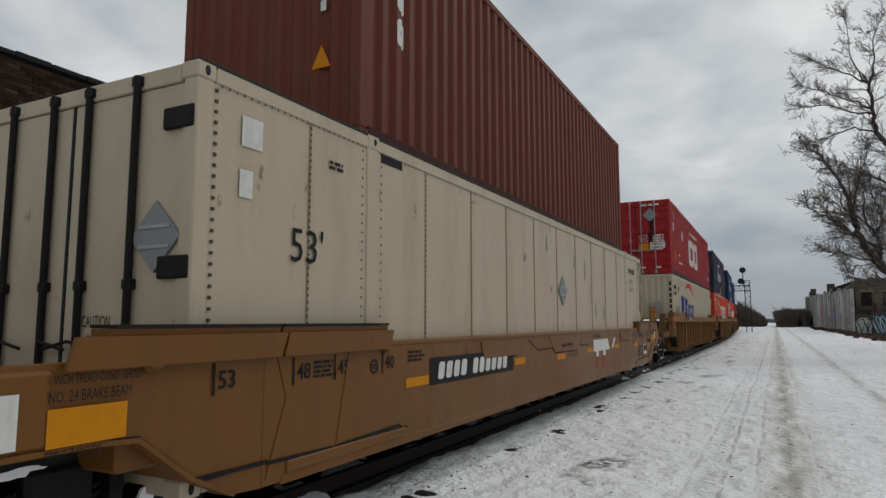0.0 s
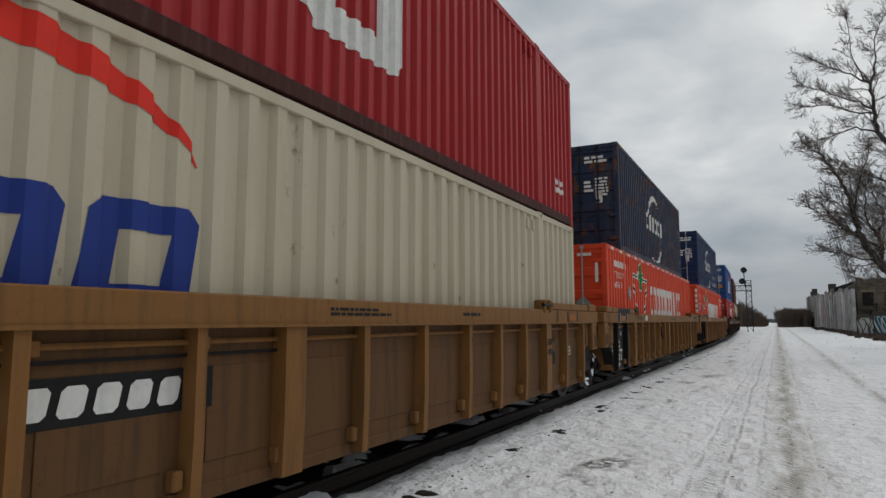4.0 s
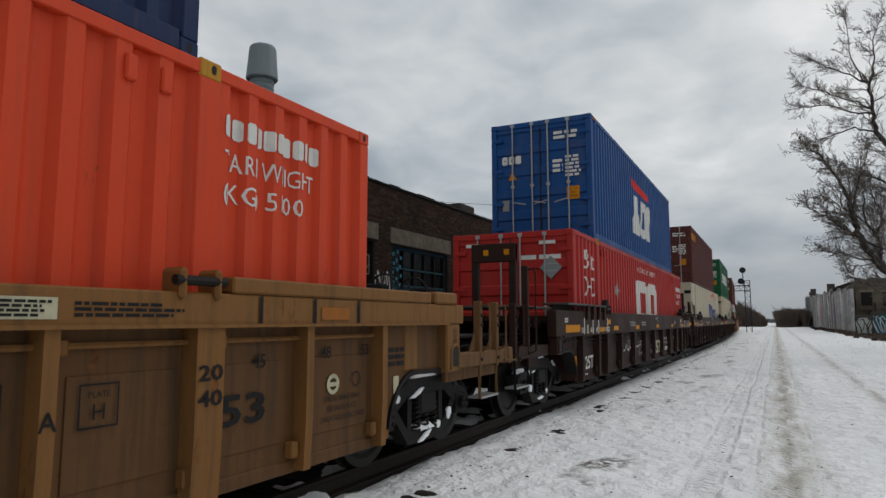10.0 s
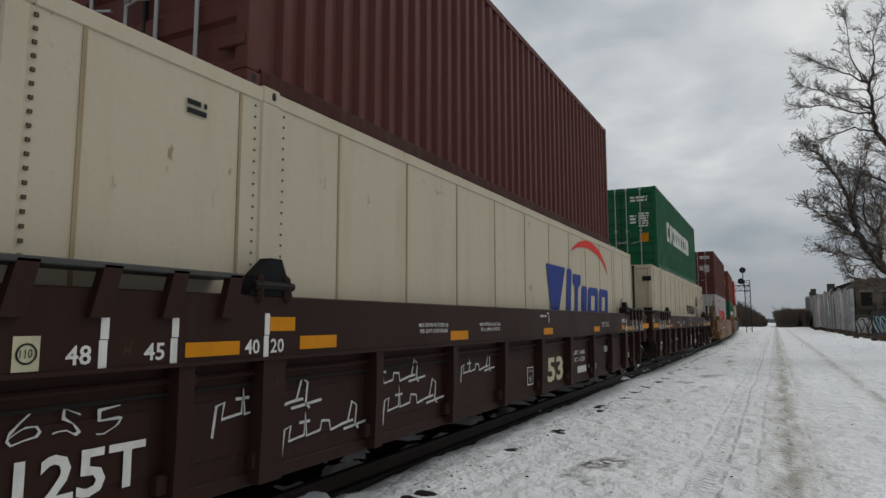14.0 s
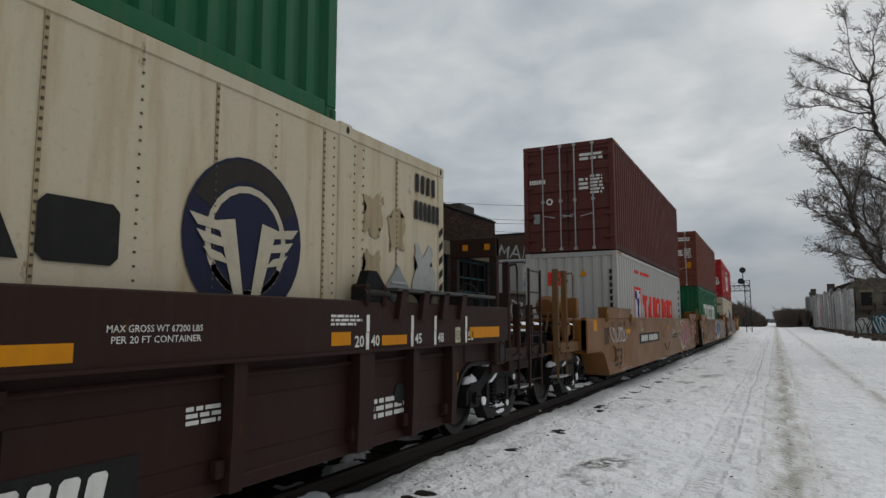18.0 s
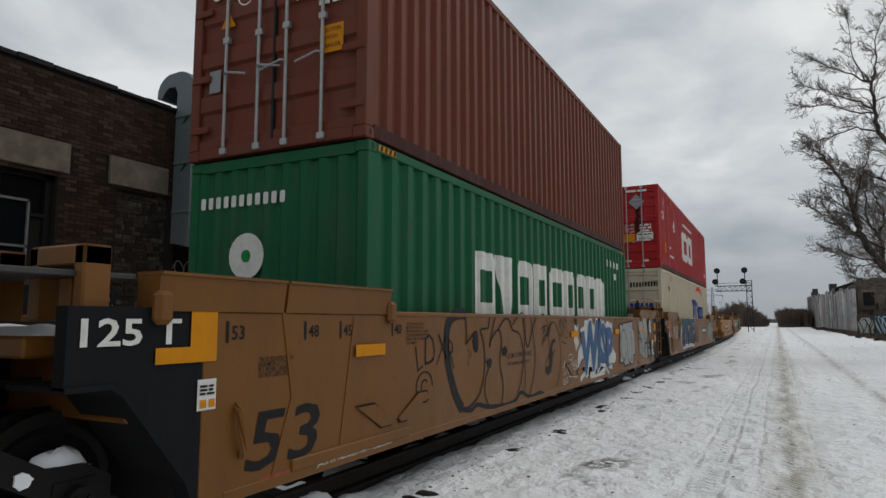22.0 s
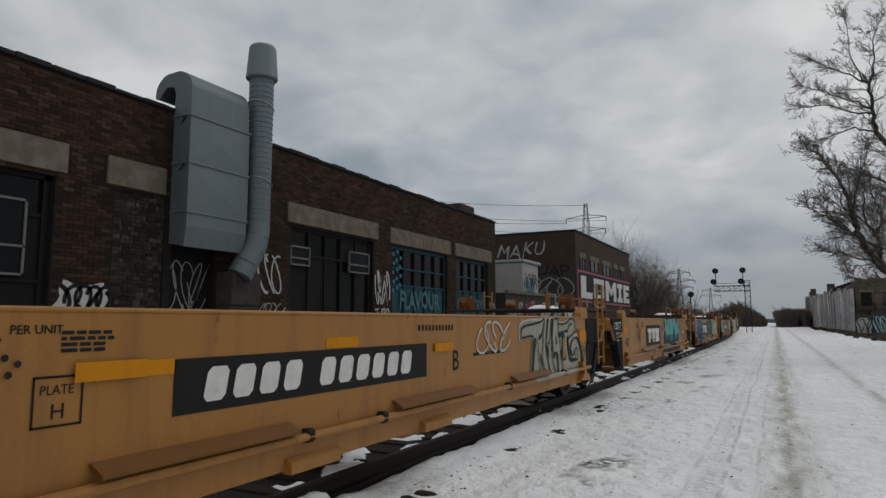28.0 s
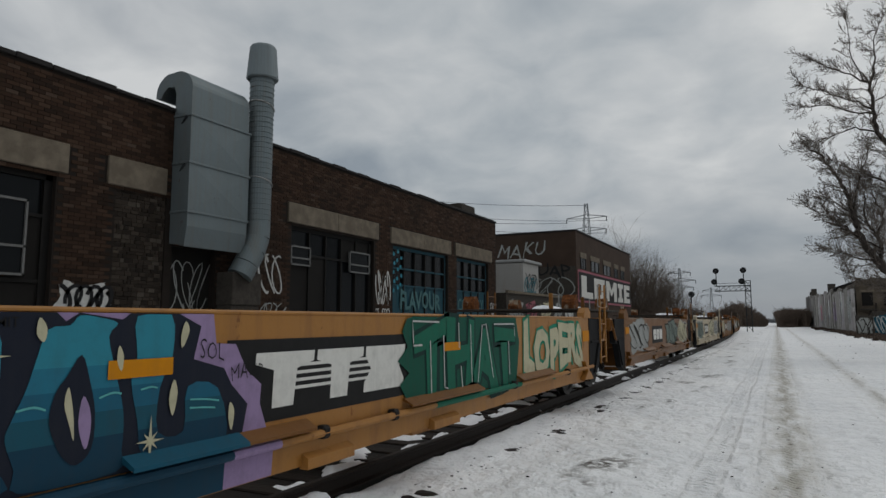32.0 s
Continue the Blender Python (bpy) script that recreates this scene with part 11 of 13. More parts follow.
    for u, v, k in ((-5.20, 1.09, 1.5), (-3.60, 0.83, 1.1), (-4.50, 1.34, 1.4)):
        for a in (0, 45, 90, 135):
            d = k * (0.13 if a == 90 else 0.085 if a == 0 else 0.06)
            mark("graffiti", fan([(u + d * math.cos(radians(a)), v + d * math.sin(radians(a))), (u - 0.012 * math.sin(radians(a)), v + 0.012 * math.cos(radians(a))), (u - d * math.cos(radians(a)), v - d * math.sin(radians(a))), (u + 0.012 * math.sin(radians(a)), v - 0.012 * math.cos(radians(a)))]), M["spray_cream"], car, "R", off + 0.024 + 0.001 * a / 45)
    # paint run over the step and the rails below
    step = bmesh.new()
    prism(step, [(HALF - 0.02, 0.774), (HALF + 0.013, 0.774), (HALF + 0.118, 0.718), (HALF + 0.118, 0.694), (HALF + 0.0, 0.742)], "y", -3.763, -2.9)
    part("sprayed_step", step, M["spray_deep"], car)
    for mat, a, b in (("spray_abyss", -5.3, -3.0), ("spray_lilac", -3.0, -2.55)):
        part("sprayed_rail", tubes([[(HALF + 0.055, a, 0.645), (HALF + 0.055, b, 0.645)]], 0.0345, 8), M[mat], car)
        over = bmesh.new()
        prism(over, [(HALF - 0.05, 0.674), (HALF + 0.003, 0.674), (HALF - 0.012, 0.425), (HALF - 0.05, 0.425)], "y", a, b)
        part("sprayed_plate", over, M[mat], car)
    mark("graffiti", moved(sway(lettering("SOL", 0.12, 0.20, -0.012), 0.12, 1), -3.26, 1.26) + moved(sway(lettering("MAOR", 0.11, 0.30, -0.012), 0.11, 4), -2.99, 1.12), M["spray_black"], car, "R", off + 0.020)
    mark("graffiti", moved(sway(lettering("DICA", 0.10, 0.22, -0.014), 0.1, 1), -5.60, 1.38) + moved(sway(lettering("BICKO", 0.12, 0.34, -0.014), 0.1, 3), -5.64, 1.20), M["spray_white"], car, "R", off + 0.011)
    mark("graffiti", moved(sway(lettering("ZATLEA", 0.08, 0.36, -0.014), 0.1, 2), -6.10, 1.43), M["spray_black"], car, "R", off + 0.011)
    trade_panel(car, off, -3.02)
    mark("load_print", moved(lettering("LOAD LIMIT", 0.05, 0.35, 0.003), -4.70, 1.475), M["mark_black"], car, "R", off + 0.014)
    # the green piece and the cream one beside it, both down over the rails
    mark("graffiti", fan([(-0.72, 1.52), (-0.60, 1.545), (2.25, 1.545), (2.38, 1.20), (2.25, 0.68), (-0.45, 0.68), (-0.70, 0.74), (-0.84, 0.90), (-0.66, 1.0), (-0.88, 1.12), (-0.70, 1.25), (-0.80, 1.40)]), M["spray_bottle"], car, "R", off + 0.012)
    spray_word(car, "THAT", -0.55, 0.74, 2.75, 0.72, "spray_leaf", "spray_dark_green", off + 0.014, 0.05)
    for k, line in enumerate(([(-0.60, 1.28), (-0.62, 1.50), (-0.05, 1.49)], [(-0.60, 1.26), (-0.42, 1.26)], [(-0.25, 1.30), (-0.22, 0.76)], [(0.05, 1.35), (0.08, 0.80), (0.16, 0.78)], [(0.42, 1.48), (0.44, 1.20)], [(0.48, 1.0), (0.52, 0.76)], [(0.74, 1.46), (0.78, 0.80)], [(0.95, 0.78), (1.08, 1.45), (1.20, 1.46), (1.42, 0.80)], [(1.45, 1.46), (2.16, 1.46), (2.18, 1.30)], [(1.95, 1.24), (1.98, 0.80)])):
        mark("graffiti", stroke(line, 0.018), M["spray_white"], car, "R", off + 0.022)
    part("sprayed_rail", tubes([[(HALF + 0.055, -0.2, 0.645), (HALF + 0.055, 2.3, 0.645)]], 0.0345, 8), M["spray_leaf"], car)
    spray_word(car, "LOPERS", 2.55, 0.76, 3.2, 0.68, "spray_cream", "spray_green", off + 0.004, 0.05)


def train_tail():
    """The empties that follow, up to where the track bends out of view."""
    looks = ((153.4, "car_tan"), (168.9, "cream_rusty"), (184.4, "car_ochre"), (203.0, "car_ochre"), (218.5, "car_ochre"), (234.0, "car_tan"), (249.5, "car_tan"))
    for i, (c, mat) in enumerate(looks):
        car = husky_car(c, M[mat], "empty well cars of the train", "empty well car with spray paint on its side", "joint", 60 + i)
        off = HALF + 0.004
        mark("trade_panel", rect(-2.3, 0.85, 1.9, 0.5), M["mark_black"], car, "R", off, label="black trade panel")
        mark("trade_mark", moved(slabs([0.5, 0.5, 0.5], 0.3, 0.06, 0.22), -2.1, 0.95), M["mark_white"], car, "R", off + 0.004)
        for k, u in enumerate((-5.7, 0.2, 3.1)):
            fat_piece(car, 200 + i * 5 + k, u, 0.66, 2.9, 0.88, ("spray_grey", "spray_faded", "spray_cream", "spray_grey")[(i + k) % 4], ("spray_grey", "spray_smoke")[k % 2], off, 4, "spray_smoke")
        strip(car, -6.08, 1.19, 0.45, 0.16, off + 0.012)


for build in (unit_a, unit_b, unit_c, unit_d, unit_e, unit_f, unit_g, unit_h, unit_i, unit_j, unit_k, unit_l, unit_m, train_tail):
    build()
for i, y in enumerate((-110.79, -93.09, -89.07, -69.5, -50.3, -31.4, -27.3, -7.65, 12.0, 32.0, 35.6, 55.6, 75.3, 94.9, 99.25,
                       114.6, 130.2, 145.7, 161.2, 176.7, 193.7, 210.7, 226.2, 241.7)):
    bogie(y, i)


# ---- ground: one sheet of snow, with the trodden road, ruts and a low bank by the track ----
def ground_height(x, y):
    d = x - (TRACK_X + bend(y))
    n = noise.noise((x * 0.35, y * 0.30, 0.0)) * 0.05 + noise.noise((x * 1.3, y * 1.1, 3.0)) * 0.034 + noise.noise((x * 2.6, y * 2.2, 13.0)) * 0.018
    h = 0.0
    if y < 90:
        fade = max(0.0, 1 - max(0.0, y - 20) / 70)
        for c, w, k in ((0.33, 0.30, 0.045), (-0.75, 0.22, 0.03), (2.35, 0.24, 0.03), (1.15, 0.18, 0.02)):
            h -= k * fade * math.exp(-((x - c - 0.35 * noise.noise((0.0, y * 0.10, c))) / w) ** 2)
        fine = max(0.0, 1 - y / 24) * (noise.noise((x * 4.1, y * 3.4, 7.0)) * 0.030 + noise.noise((x * 9.0, y * 8.0, 1.0)) * 0.014)
        h += fine
    # a shoulder down to the ballast, with a ragged edge
    edge = 0.83 + 0.03 * noise.noise((0.0, y * 0.9, 5.0)) + 0.025 * noise.noise((0.0, y * 3.1, 9.0))
    if -1.7 < d < edge:
        h -= 0.12 * min(1.0, (edge - d) / 0.10)
        n *= 0.3
    h += n
    if x > 3.6:
        h += 0.10 * min(1.0, (x - 3.6) / 2.5) + 0.05 * noise.noise((x * 0.8, y * 0.5, 11.0))
    return h


def axis_steps(stops):
    out = []
    for (a, b, s) in stops:
        n = max(1, round((b - a) / s))
        out += [a + (b - a) * i / n for i in range(n)]
    return out + [stops[-1][1]]


def make_ground():
    xs = axis_steps(((-3000, -400, 650), (-400, -60, 60), (-60, -13, 6), (-13, -6.4, 0.6), (-6.4, -2.6, 0.10), (-2.6, 5.2, 0.075), (5.2, 14, 0.5), (14, 60, 6), (60, 400, 60), (400, 3000, 650)))
    ys = axis_steps(((-3000, -200, 700), (-200, -20, 30), (-20, 1.5, 1.2), (1.5, 9, 0.07), (9, 16, 0.12), (16, 32, 0.28), (32, 70, 0.8), (70, 200, 4), (200, 600, 50), (600, 4500, 650)))
    verts = [(x, y, ground_height(x, y) if abs(x) < 60 and -60 < y < 250 else 0.0) for y in ys for x in xs]
    n = len(xs)
    faces = [(j * n + i, j * n + i + 1, (j + 1) * n + i + 1, (j + 1) * n + i) for j in range(len(ys) - 1) for i in range(n - 1)]
    me = bpy.data.meshes.new("ground")
    me.from_pydata(verts, [], faces)
    me.shade_smooth()
    me.materials.append(M["snow"])
    tagged(new("ground", me), "trodden snow over a track-side dirt road", "ground", "", "structure")


make_ground()


# ---- railway track ----
def make_track():
    ob = thing("railway_track", "snowy railway track with dark rails on tarred ties", "track", kind="structure")
    ys = axis_steps(((-30, 40, 2.0), (40, 330, 5.0)))

    def sweep(profile, name, mat, dx):
        verts, faces = [], []
        k = len(profile)
        for y in ys:
            for px, pz in profile:
                verts.append((TRACK_X + bend(y) + dx + px, y, pz))
        for j in range(len(ys) - 1):
            for i in range(k):
                faces.append((j * k + i, j * k + (i + 1) % k, (j + 1) * k + (i + 1) % k, (j + 1) * k + i))
        me = bpy.data.meshes.new(name)
        me.from_pydata(verts, [], faces)
        return part(name, me, mat, ob)
    rail = [(-0.075, 0.02), (0.075, 0.02), (0.07, 0.035), (0.015, 0.055), (0.012, 0.15), (0.037, 0.165), (0.037, 0.195), (0.028, RAIL_TOP), (-0.028, RAIL_TOP), (-0.037, 0.195), (-0.037, 0.165), (-0.012, 0.15), (-0.015, 0.055), (-0.07, 0.035)]
    for s in (-1, 1):
        sweep(rail, "rail", M["rail"], s * 0.7535)
    sweep([(-1.65, -0.06), (0.80, -0.06), (0.74, 0.06), (-1.4, 0.06)], "ballast", M["ballast"], 0.0)
    me = mesh_of(boxes((-1.28, 0.74, -0.115, 0.115, -0.10, 0.085), bevel=0.012), "tie")
    me.materials.append(M["tie"])
    rnd = random.Random(4)
    for i in range(150):
        y = -2 + i * 0.54
        t = part("tie", me, M["tie"], ob)
        t.matrix_basis = pose(TRACK_X + bend(y) + rnd.uniform(-0.04, 0.04), y, 0.0, 0, 0, rnd.uniform(-1, 1))
    # snow lying between the ties and by the rails
    heaps = [mesh_of(clump(300 + k, 0.5, 0.34, 0.10), "snow_heap") for k in range(5)]
    for h in heaps:
        h.materials.append(M["snow_clump"])
    for i in range(150):
        y = 1.0 + i * 0.27
        t = part("snow_heap", rnd.choice(heaps), M["snow_clump"], ob)
        t.matrix_basis = pose(TRACK_X + bend(y) + rnd.choice((-0.3, 0.1, 0.35, 0.5, -1.05)) + rnd.uniform(-0.1, 0.1), y + rnd.uniform(-0.1, 0.1), 0.055, 0, 0, rnd.uniform(0, 360)) @ Matrix.Diagonal((rnd.uniform(0.5, 1.5), rnd.uniform(0.6, 1.8), 0.8, 1))


make_track()


def make_litter():
    """Stones and clods that poke out of the snow beside the track and on the road."""
    rnd = random.Random(12)
    verts, faces = [], []

    def stone(x, y, r, flat):
        i0 = len(verts)
        z = ground_height(x, y)
        n = 6
        for k in range(n):
            a = k * 2 * math.pi / n
            q = r * rnd.uniform(0.7, 1.25)
            verts.append((x + q * math.cos(a), y + q * math.sin(a), z - 0.01))
        for k in range(n):
            a = k * 2 * math.pi / n
            q = r * rnd.uniform(0.4, 0.7)
            verts.append((x + q * math.cos(a), y + q * math.sin(a), z + r * flat * rnd.uniform(0.6, 1.2)))
        for k in range(n):
            faces.append((i0 + k, i0 + (k + 1) % n, i0 + n + (k + 1) % n, i0 + n + k))
        faces.append(tuple(i0 + n + k for k in range(n)))
    for i in range(330):
        y = 4 + 66 * rnd.random() ** 1.8
        d = rnd.gauss(1.55, 0.16) if rnd.random() < 0.8 else rnd.uniform(1.1, 2.4)
        stone(TRACK_X + bend(y) + d, y, rnd.uniform(0.008, 0.026) * (1 + y / 45), 0.22)
    for i in range(150):
        y = 5 + 70 * rnd.random() ** 1.5
        stone(rnd.uniform(-2.5, 8), y, rnd.uniform(0.008, 0.022) * (1 + y / 40), 0.3)
    me = bpy.data.meshes.new("stones")
    me.from_pydata(verts, [], faces)
    me.materials.append(M["ballast"])
    tagged(new("stones", me), "dark stones and clods poking out of the snow", "stones", "", "stuff")
    # bare ties' ends and dead grass in a row of dark patches
    verts.clear(), faces.clear()
    for k in range(26):
        y = 5.6 + k * 1.35 + rnd.uniform(-0.35, 0.35)
        x = TRACK_X + bend(y) + 1.62 + rnd.uniform(-0.15, 0.15)
        if rnd.random() < 0.25:
            continue
        for j in range(11):
            a, r = rnd.uniform(0, 6.28), rnd.random() ** 0.7
            big = j < 5
            stone(x + (0.10 if big else 0.24) * r * math.cos(a), y + (0.2 if big else 0.42) * r * math.sin(a), rnd.uniform(0.05, 0.13) if big else rnd.uniform(0.012, 0.04), 0.06 if big else 0.16)
    me = bpy.data.meshes.new("clods")
    me.from_pydata(verts, [], faces)
    me.materials.append(M["tie"])
    tagged(new("clods", me), "dark clods and dead grass showing through snow", "clods", "", "stuff")


make_litter()


# ---- the brick works beside the track ----
WALL_X = -11.0
ROOF = 6.05
WALL_Y0, WALL_Y1 = 1.0, 26.75
# openings: from, to, bottom, top (along y and z)
OPENINGS = ((4.2, 6.80, 1.2, 4.22), (7.95, 9.10, 0.3, 4.22), (9.28, 10.45, 0.3, 3.25), (12.98, 16.85, 0.6, 4.17), (17.98, 21.95, 0.6, 4.17), (22.75, 25.85, 0.6, 4.17))
LINTELS = ((4.0, 6.98, 4.28, 4.81), (7.74, 9.06, 4.26, 4.80), (12.79, 17.06, 4.23, 4.75), (17.80, 22.18, 4.22, 4.74), (22.58, 26.21, 4.23, 4.74))


def in_opening(y, z, pad=0.0):
    for a, b, c, d in OPENINGS:
        if a - pad < y < b + pad and c - pad < z < d + pad:
            return True
    for a, b, c, d in LINTELS:
        if a - pad < y < b + pad and c - pad < z < d + pad:
            return True
    return False


def make_works():
    ob = thing("factory_building", "dark brown brick factory with concrete lintels and boarded windows", "building")
    # the wall proper, in upright strips between the openings
    cuts = sorted({WALL_Y0, WALL_Y1, *[v for o in OPENINGS for v in o[:2]]})
    pieces = []
    for a, b in zip(cuts, cuts[1:]):
        mid = (a + b) / 2
        hole = [o for o in OPENINGS if o[0] < mid < o[1]]
        if hole:
            pieces.append((WALL_X - 0.35, WALL_X, a, b, -0.1, hole[0][2]))
            pieces.append((WALL_X - 0.35, WALL_X, a, b, hole[0][3], ROOF))
        else:
            pieces.append((WALL_X - 0.35, WALL_X, a, b, -0.1, ROOF))
    pieces.append((WALL_X - 14, WALL_X - 0.35, WALL_Y1 - 0.35, WALL_Y1, -0.1, ROOF))
    pieces.append((WALL_X - 14, WALL_X - 0.35, WALL_Y0, WALL_Y0 + 0.35, -0.1, ROOF))
    pieces.append((WALL_X - 14.35, WALL_X - 14, WALL_Y0, WALL_Y1, -0.1, ROOF))
    for dims in pieces:
        wall = part("wall", boxes(dims), M["mortar"], ob)
    part("roof", boxes((WALL_X - 14, WALL_X - 0.3, WALL_Y0 + 0.3, WALL_Y1 - 0.3, ROOF - 0.5, ROOF - 0.35)), M["roof_felt"], ob)
    part("inner_floor", boxes((WALL_X - 14, WALL_X - 0.36, WALL_Y0 + 0.36, WALL_Y1 - 0.36, 0.0, 0.05)), M["concrete_grey"], ob)
    y, rnd = WALL_Y0, random.Random(5)
    while y < WALL_Y1:
        w = min(0.62, WALL_Y1 - y)
        part("coping", boxes((WALL_X - 0.42, WALL_X + 0.06, y + 0.008, y + w - 0.008, ROOF + 0.003, ROOF + 0.085 + rnd.uniform(-0.02, 0.02)), bevel=0.012), M["roof_felt"], ob)
        y += 0.62
    for a, b, c, d in LINTELS:
        n = 1 if b - a < 2 else 2
        for k in range(n):
            part("lintel", boxes((WALL_X - 0.2, WALL_X + 0.055, a + (b - a) * k / n + 0.004, a + (b - a) * (k + 1) / n - 0.004, c, d), bevel=0.012), M["concrete"], ob, "stained concrete lintel")
    part("roof_vent", boxes((WALL_X - 1.5, WALL_X - 0.8, 24.9, 26.3, ROOF - 0.4, ROOF + 0.72), bevel=0.03), M["concrete_grey"], ob)
    # windows
    for i, (a, b, c, d) in enumerate(OPENINGS):
        if i == 1:
            part("blocked_door", boxes((WALL_X - 0.22, WALL_X - 0.05, a, b, c, d)), M["concrete_grey"], ob, "rubble-filled blocked-up doorway")
            rnd, verts, faces = random.Random(77), [], []
            z = 1.6
            while z < d - 0.06:
                h, y = rnd.uniform(0.055, 0.10), a
                while y < b - 0.03:
                    w, x = min(rnd.uniform(0.07, 0.2), b - y), WALL_X - 0.05 + rnd.uniform(0.004, 0.03)
                    i0 = len(verts)
                    for p in (x, WALL_X - 0.06):
                        g = 0.006 if p == x else 0.0
                        verts += [(p, y + g, z + g), (p, y + w - g, z + g), (p, y + w - g, z + h - g), (p, y + g, z + h - g)]
                    faces.append((i0, i0 + 1, i0 + 2, i0 + 3))
                    faces += [(i0 + k, i0 + 4 + k, i0 + 4 + (k + 1) % 4, i0 + (k + 1) % 4) for k in range(4)]
                    y += w
                z += h
            fill = bpy.data.meshes.new("rubble_fill")
            fill.from_pydata(verts, [], faces)
            part("rubble_fill", fill, M["rubble_fill"], ob, "uneven rubble and brick infill", "stuff")
            continue
        if i == 2:
            part("shutter", boxes((WALL_X - 0.25, WALL_X - 0.16, a, b, c, d)), M["board"], ob, "dark boarded opening")
            continue
        mat = M["dark_frame"] if i < 4 else M["teal"]
        win = part("window", boxes((WALL_X - 0.22, WALL_X - 0.10, a, a + 0.12, c, d), (WALL_X - 0.22, WALL_X - 0.10, b - 0.12, b, c, d), (WALL_X - 0.22, WALL_X - 0.10, a, b, d - 0.1, d), (WALL_X - 0.22, WALL_X - 0.10, a, b, c, c + 0.12)), mat, ob)
        n = max(3, round((b - a) / 0.85))
        step = (b - a - 0.24) / n
        for k in range(n):
            y0 = a + 0.12 + k * step
            for q, (z0, z1) in enumerate(((c + 0.12, c + 1.15), (c + 1.2, d - 0.75), (d - 0.7, d - 0.1)) if i < 4 else ((c + 0.12, 2.86), (2.90, d - 0.75), (d - 0.7, d - 0.1))):
                if (i * 7 + k * 3 + q) % 5 in (0, 2) and i < 4 or q == 0:
                    part("boarding", boxes((WALL_X - 0.19, WALL_X - 0.13, y0, y0 + step, z0, z1), bevel=0.006), M["board"] if i < 4 else M["teal"], win)
                else:
                    part("pane", boxes((WALL_X - 0.17, WALL_X - 0.16, y0, y0 + step, z0, z1)), M["glass"], win)
            part("mullion", boxes((WALL_X - 0.20, WALL_X - 0.09, y0 + step - 0.025, y0 + step + 0.025, c + 0.1, d - 0.1)), M["dark_frame"], win)
        for z in (c + 1.175 if i < 4 else 2.88, d - 0.725):
            part("transom", boxes((WALL_X - 0.20, WALL_X - 0.095, a + 0.1, b - 0.1, z - 0.03, z + 0.03)), mat, win)
    for a, b, c, d in ((4.9, 6.38, 2.45, 3.73), (13.02, 13.82, 3.15, 3.66), (15.62, 16.68, 3.12, 3.75)):
        f = bmesh.new()
        for q in ((a, a + 0.035, c, d), (b - 0.035, b, c, d), (a, b, c, c + 0.04), (a, b, d - 0.04, d), (a, b, c + (d - c) * 0.38 - 0.02, c + (d - c) * 0.38 + 0.02)):
            box(f, WALL_X - 0.085, WALL_X - 0.03, *q)
        sash = part("white_sash", f, M["white_frame"], ob, "white window sash")
        part("pane", boxes((WALL_X - 0.075, WALL_X - 0.068, a + 0.035, b - 0.035, c + 0.04, d - 0.04)), M["glass"], sash)
    # graffiti on the wall
    off = WALL_X + 0.014
    mark("graffiti", moved(fan(bubble(401, 1.15, 0.75, 0.12)), 6.85, 1.68), M["spray_white"], ob, "R", off)
    mark("graffiti", moved(scrawl(402, 1.0, 0.6, 5, 0.07), 6.92, 1.75), M["spray_black"], ob, "R", off + 0.006)
    mark("graffiti", moved(scrawl(403, 0.72, 1.0, 3, 0.05), 11.85, 2.35), M["spray_white"], ob, "R", off)
    mark("graffiti", moved(scrawl(404, 1.1, 1.1, 5, 0.025), 9.3, 1.9), M["spray_grey"], ob, "R", WALL_X - 0.15)
    mark("graffiti", moved(scrawl(405, 0.9, 0.35, 5, 0.03), 11.9, 1.8) + moved(scrawl(406, 0.8, 0.6, 5, 0.03), 9.2 - 1.2, 1.3), M["spray_grey"], ob, "R", off)
    mark("graffiti", moved(scrawl(407, 0.8, 1.1, 6, 0.05), 16.98, 2.2) + moved(scrawl(408, 0.75, 0.5, 6, 0.04), 17.0, 1.6), M["spray_white"], ob, "R", off)
    mark("painted_word", moved(sway(lettering("FLAVOUR", 0.62, 2.9, 0.03), 0.62, 2, 0.6), 18.6, 2.12), M["spray_mint_dull"], ob, "R", WALL_X - 0.08)
    mark("painted_word", moved(lettering("COUNTRY", 0.5, 2.5, 0.02), 23.0, 2.1), M["spray_mint_dull"], ob, "R", WALL_X - 0.08)
    mark("painted_dots", [t for k in range(14) for t in disc(18.15 + 0.22 * (k % 3) + 0.05 * (k % 2), 2.7 + 0.1 * k, 0.07, 8)], M["spray_cyan"], ob, "R", WALL_X - 0.075)
    mark("graffiti", moved(scrawl(409, 0.6, 0.9, 4, 0.05), 26.1, 1.6), M["spray_white"], ob, "R", off)
    return ob, wall


works, works_wall = make_works()


